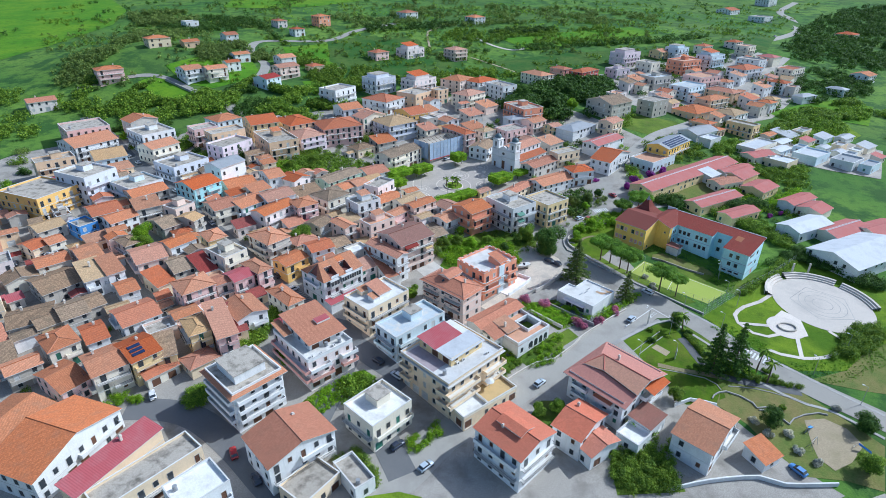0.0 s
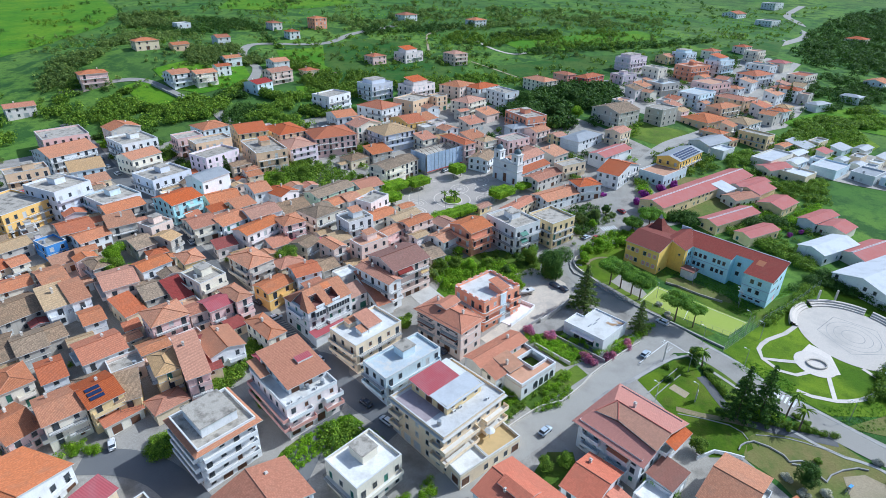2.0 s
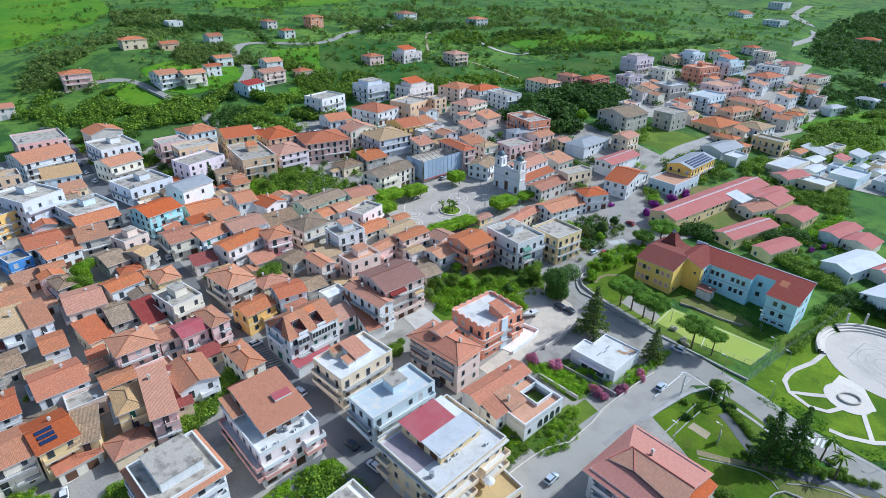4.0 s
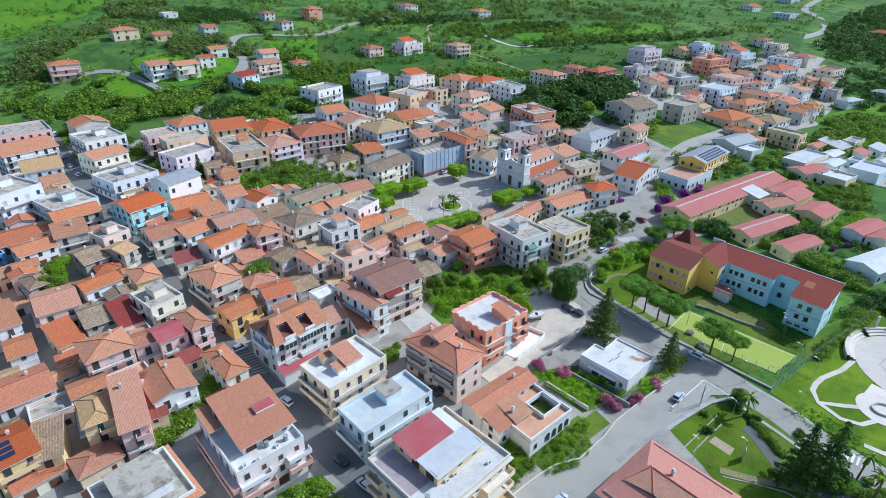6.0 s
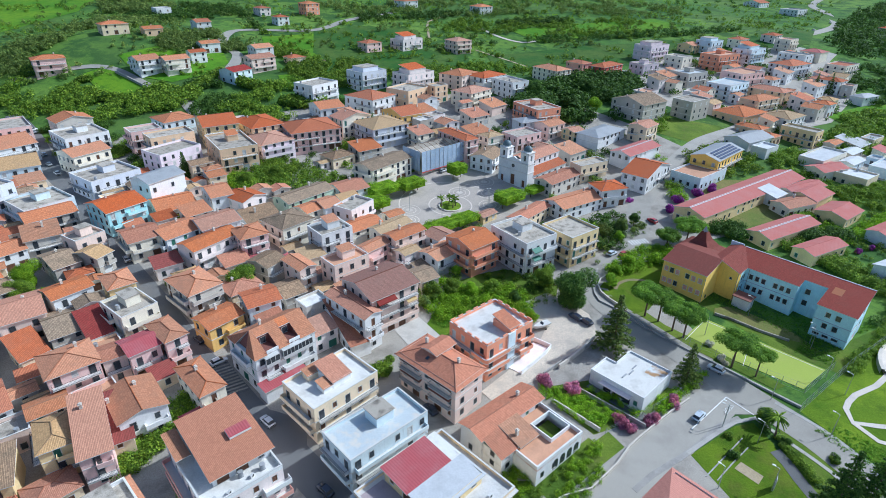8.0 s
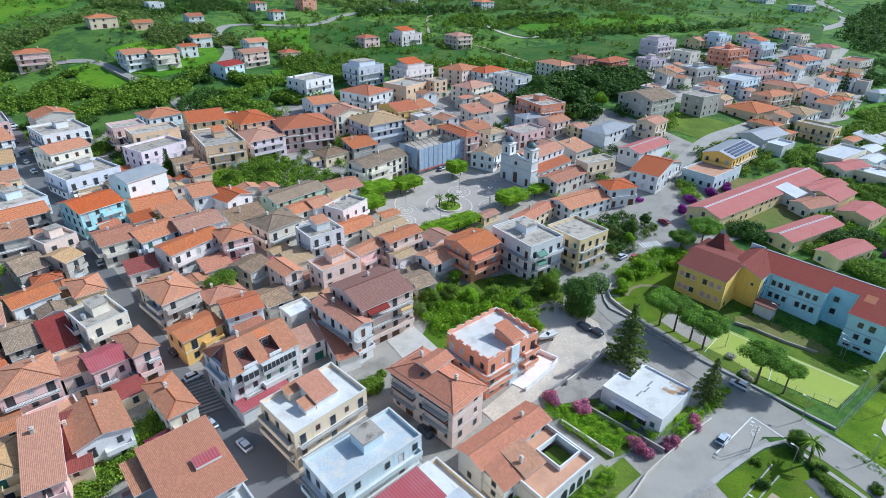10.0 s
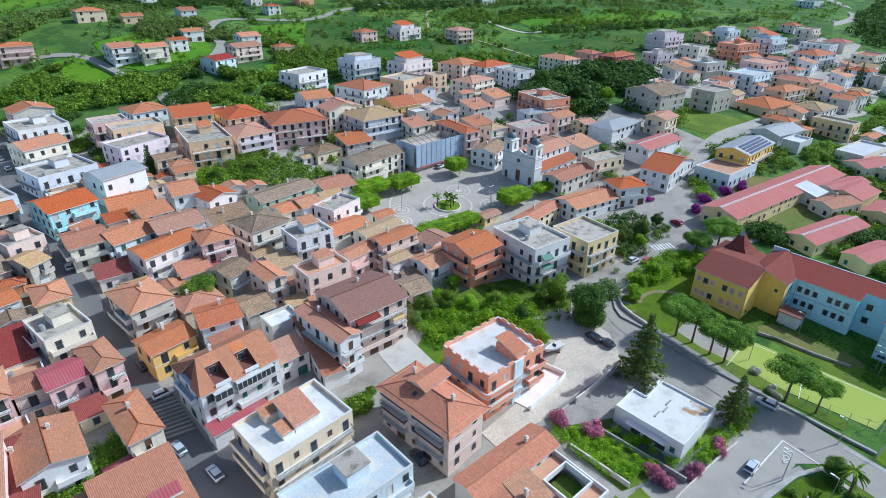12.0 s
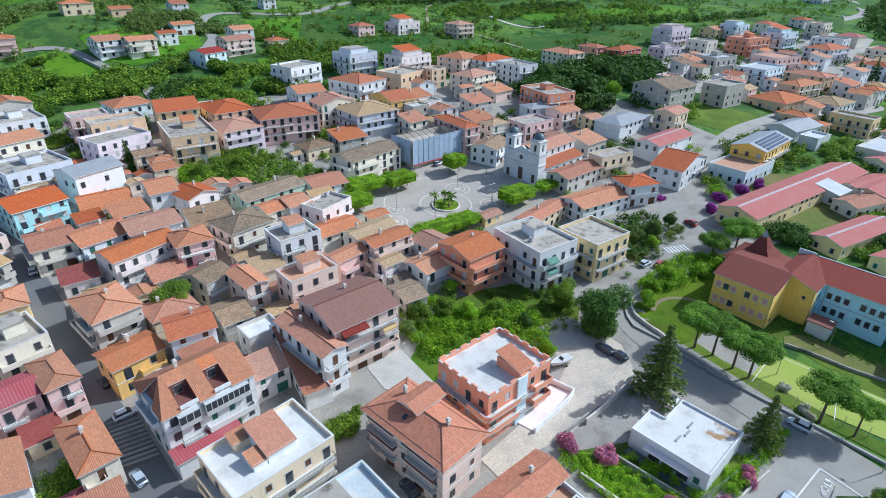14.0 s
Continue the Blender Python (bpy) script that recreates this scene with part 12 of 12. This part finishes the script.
    part("ridge_strip", Build().box(-5.2, 8.5, 10.6, 28.4, 8.85, 11.05).mesh("ridge_strip", ["whitemetal"]), roof, "pale metal strip along the ridge")
    part("roof_patch", Build().face([(20.2, 1.6, z(1.6) + 0.03), (22.6, 1.6, z(1.6) + 0.03), (22.6, 4.6, z(4.6) + 0.03), (20.2, 4.6, z(4.6) + 0.03)]).mesh("roof_patch", ["orange"]), roof, "patch of newer orange roof sheet")
    part("gable_panel", Build().box(-9.4, 8.5, 9.6, -5.6, 8.75, 11.5).mesh("gable_panel", ["bluewhite"]), roof, "pale blue panel at the ridge end")
    for x0, y0, x1, y1, zz in ((-0.6, -0.05, 13.0, 0.0, 4.6), (19.4, -4.25, 28.0, -4.2, 3.9), (19.4, -4.25, 28.0, -4.2, 0.5), (28.0, -4.2, 28.05, 8.2, 3.9), (28.0, -4.2, 28.05, 8.2, 0.5), (-0.6, -3.4, -0.55, 0.0, 4.6)):
        part("wall_band", Build().box(x0, y0, zz, x1, y1, zz + 0.22).mesh("wall_band", ["tarp"]), ob, "darker blue band round the wall")
    for px, py in ((-6.0, -13.9), (-0.6, -5.7), (0.2, -0.08)):
        part("downpipe", Build().tube((px, py, -0.5), (px, py, 9.0), 0.07, 0.07, 6).mesh("downpipe", ["pole"]), ob)
    hut = thing("outbuilding", pose(88.1, 196.4, 2.0, 0, 0, -46), "low white outbuilding with a dark flat roof beside the school", "outbuilding")
    b = Build()
    wall_sheet(b, (0.2, -7.6), (1, 0), 4.4, -2.0, 2.9, [(2.0, 2.9, 0.1, 2.1)])
    wall_sheet(b, (4.6, -7.6), (0, 1), 3.6, -2.0, 2.9, [(1.2, 2.2, 1.1, 2.0)])
    wall_sheet(b, (4.6, -4.0), (-1, 0), 4.4, -2.0, 2.9, [])
    wall_sheet(b, (0.2, -4.0), (0, -1), 3.6, -2.0, 2.9, [])
    part("wall", b.mesh("wall", ["greywhite"], weld=True), hut)
    part("roof", Build().box(-0.1, -7.9, 2.9, 4.9, -3.7, 3.1).mesh("roof", ["darkplaster"]), hut)


school()
tz = ground(80, 212) + 5.9
hall = thing("school_hall", pose(80.5, 212, tz, 0, 0, 42), "school hall with a steep maroon tent-shaped roof", "hall")
part("wall", Build().box(-5.6, -5.6, -10.5, 5.6, 5.6, 0.02).mesh("wall", ["schoolyellow"]), hall)
tent = []
for (r0, z0), (r1, z1) in zip(((6.2, 0.0), (3.7, 1.3), (1.9, 3.4)), ((3.7, 1.3), (1.9, 3.4), (0.7, 6.0))):
    for k in range(4):
        c0, c1 = ((-1, -1), (1, -1), (1, 1), (-1, 1))[k], ((1, -1), (1, 1), (-1, 1), (-1, -1))[k]
        tent.append([(c0[0] * r0, c0[1] * r0, z0), (c1[0] * r0, c1[1] * r0, z0), (c1[0] * r1, c1[1] * r1, z1), (c0[0] * r1, c0[1] * r1, z1)])
part("turret_roof", slab_roof("turret_roof", tent, ["maroon", "trim"]), hall)
part("turret_tip", Build().tube((0, 0, 5.7), (0, 0, 7.6), 0.95, 0.06, 4).mesh("turret_tip", ["greymetal"]), hall, "grey metal tip")

# road bend garden
ribbon("boundary_wall", "greige", 0.35, 0.0, 50.5, 203.3, 47.6, 200.7, 46.2, 197.3, 46.4, 193.7, 48.0, 190.7, 49.9, 188.0, 52.2, 183.8, 56.7, 178.2, 59.2, 175.0, label="low curved stone wall inside the road bend", height=0.9, category="wall")
ribbon("park_path", "drypath", 1.1, 0.2, 51.1, 196.2, 52.7, 199.1, 56.5, 201.4, 60.9, 201.3, 63.7, 199.8, label="worn round garden path", category="path", step=1.0)
ribbon("boundary_wall", "concrete", 0.35, 0.0, 76.2, 185.8, 80.0, 183.6, 85.5, 179.2, 91.7, 175.6, label="dark stained wall behind the pitch", height=0.7, category="wall")
patch("bank", "drygrass", 0.15, 77.3, 188.7, 81.4, 189.8, 85.4, 187.7, 94.0, 180.3, 97.0, 174.6, 91.7, 176.2, 85.5, 179.6, 79.7, 184.0, 76.2, 186.2, label="dry grass bank behind the pitch", category="grass")
# terrace beside the orange house
patch("terrace", "pinkwhite", 0.32, 24.4, 170.6, 28.2, 168.6, 20.1, 159.2, 16.9, 161.3, label="pale pink paved terrace", category="terrace", thick=0.3)
ribbon("terrace_wall", "white", 0.3, 0.0, 24.6, 171.4, 28.6, 168.8, 20.3, 158.9, label="white wall round the terrace", height=1.3, category="wall")


def boat(x, y, rot):
    ob = thing("boat", pose(x, y, ground(x, y) + 0.5, 0, 0, rot), "small white motor boat parked on a trailer", "boat")
    sec = ((-2.6, 0.95, 0.25, 1.15), (-1.0, 1.05, 0.1, 1.2), (0.8, 0.95, 0.1, 1.3), (2.0, 0.55, 0.35, 1.45), (2.8, 0.08, 0.95, 1.55))
    v, f = [], []
    for sx, hw, z0, z1 in sec:
        v += [(sx, -hw, z1), (sx, -hw * 0.75, (z0 + z1) / 2 - 0.1), (sx, 0, z0), (sx, hw * 0.75, (z0 + z1) / 2 - 0.1), (sx, hw, z1), (sx, hw * 0.75, z1 - 0.12), (sx, -hw * 0.75, z1 - 0.12)]
    for k in range(len(sec) - 1):
        f += [(7 * k + j, 7 * k + (j + 1) % 7, 7 * k + 7 + (j + 1) % 7, 7 * k + 7 + j) for j in range(7)]
    f += [(6, 5, 4, 3, 2, 1, 0), tuple(7 * (len(sec) - 1) + j for j in range(7))]
    part("hull", mesh_of("hull", v, f, ["shutwhite"]), ob)
    part("windscreen", Build().face([(0.3, -0.6, 1.25), (0.3, 0.6, 1.25), (-0.1, 0.5, 1.75), (-0.1, -0.5, 1.75)]).mesh("windscreen", ["glass"]), ob)
    tr = part("trailer", Build().box(-2.2, -0.6, -0.1, 3.2, -0.5, 0.0).box(-2.2, 0.5, -0.1, 3.2, 0.6, 0.0).box(-0.8, -0.9, -0.15, -0.6, 0.9, -0.05).mesh("trailer", ["pole"]), ob)
    for s in (-0.95, 0.95):
        part("wheel", cached("twheel", lambda: Build().tube((0, -0.09, 0), (0, 0.09, 0), 0.28, 0.28, 12).mesh("wheel", ["rubber"])), tr, "black tyre", pose(-0.7, s, -0.22))


boat(27.2, 176.4, 215)


# ---- cars ----
car(-51.7, 157.5, 45, "white")
car(-43.4, 145.5, 140, "silver")
car(-35.1, 141.0, 140, "white")
car(-59.1, 164.4, 140, "dark")
car(-19.5, 125.7, 140, "dark")
car(-13.6, 120.2, 140, "white")
car(-191.4, 296.5, 45, "white")
car(-188.0, 296.9, 45, "silver")
car(-168.3, 272.0, 140, "silver")
car(-149.9, 252.4, 140, "white")
car(-117.5, 220.0, 140, "silver")
car(-178.7, 282.9, 140, "grey")
car(73.8, 239.1, 120, "red")
car(25.7, 118.7, 45, "silver")
car(67.8, 162.9, 135, "white")
car(58.3, 147.6, 45, "silver")
car(-77.1, 110.0, 125, "white")
car(-49.8, 93.0, 120, "red")
car(-42.3, 86.3, 125, "dark")
car(-11.3, 96.8, 45, "dark")
car(-4.1, 91.2, 45, "silver")
car(54.4, 216.0, 40, "silver")
car(58.3, 215.8, 40, "red")
car(36.9, 181.4, 130, "dark")
car(39.4, 179.6, 130, "dark")
car(82.9, 93.0, 120, "blue")
car(-2.6, 276.2, 45, "grey")
car(-191.1, 299.2, 45, "white")
car(-159.3, 261.6, 140, "grey")
car(-92.2, 194.2, 130, "white")
car(-0.6, 146.5, 130, "dark")
car(-117.4, 168.9, 130, "grey")
car(-117.1, 130.3, 130, "grey")
car(-144.5, 160.5, 120, "white")
car(-125.5, 128.8, 120, "grey")
car(-150.7, 165.8, 120, "dark")
car(98.0, 271.1, 20, "dark")
car(338.7, 638.4, 30, "white")
car(392.7, 707.2, 60, "white")
car(419.8, 792.6, 120, "white")
lamp_post(96.7, 175.1, 6.0, 0.9, 140)
lamp_post(62.6, 145.3, 6.0, 0.9, 140)
lamp_post(85.4, 144.4, 6.0, 0.9, 140)
lamp_post(95.6, 157.0, 6.0, 0.9, 140)
lamp_post(68.4, 141.3, 6.0, 0.9, 140)
lamp_post(56.0, 130.1, 6.0, 0.9, 140)
lamp_post(66.2, 130.1, 6.0, 0.9, 140)
lamp_post(119.7, 136.6, 6.0, 0.9, 140)
lamp_post(104.3, 126.0, 6.0, 0.9, 140)
lamp_post(111.0, 115.0, 6.0, 0.9, 140)
lamp_post(85.4, 185.9, 6.0, 0.9, 140)
lamp_post(70.1, 176.5, 6.0, 0.9, 140)
lamp_post(77.0, 154.0, 6.0, 0.9, 140)
lamp_post(35.2, 115.1, 6.0, 0.9, 140)
lamp_post(63.2, 146.1, 6.0, 0.9, 140)
lamp_post(95.8, 172.9, 6.0, 0.9, 140)
lamp_post(94.0, 162.3, 6.0, 0.9, 140)
lamp_post(15.8, 249.8, 6.0, 0.9, 140)
mesh_fence(3.0, 81.8, 150.6, 100.1, 164.9, 116.7, 176.7, 130.6, 187.9)
mesh_fence(2.4, 62.6, 172.8, 86.1, 156.8)
mesh_fence(2.4, 86.1, 156.8, 97.7, 165.8)
mesh_fence(1.6, 36.9, 142.3, 46.0, 147.5, 56.7, 154.9, label="low wire garden fence")
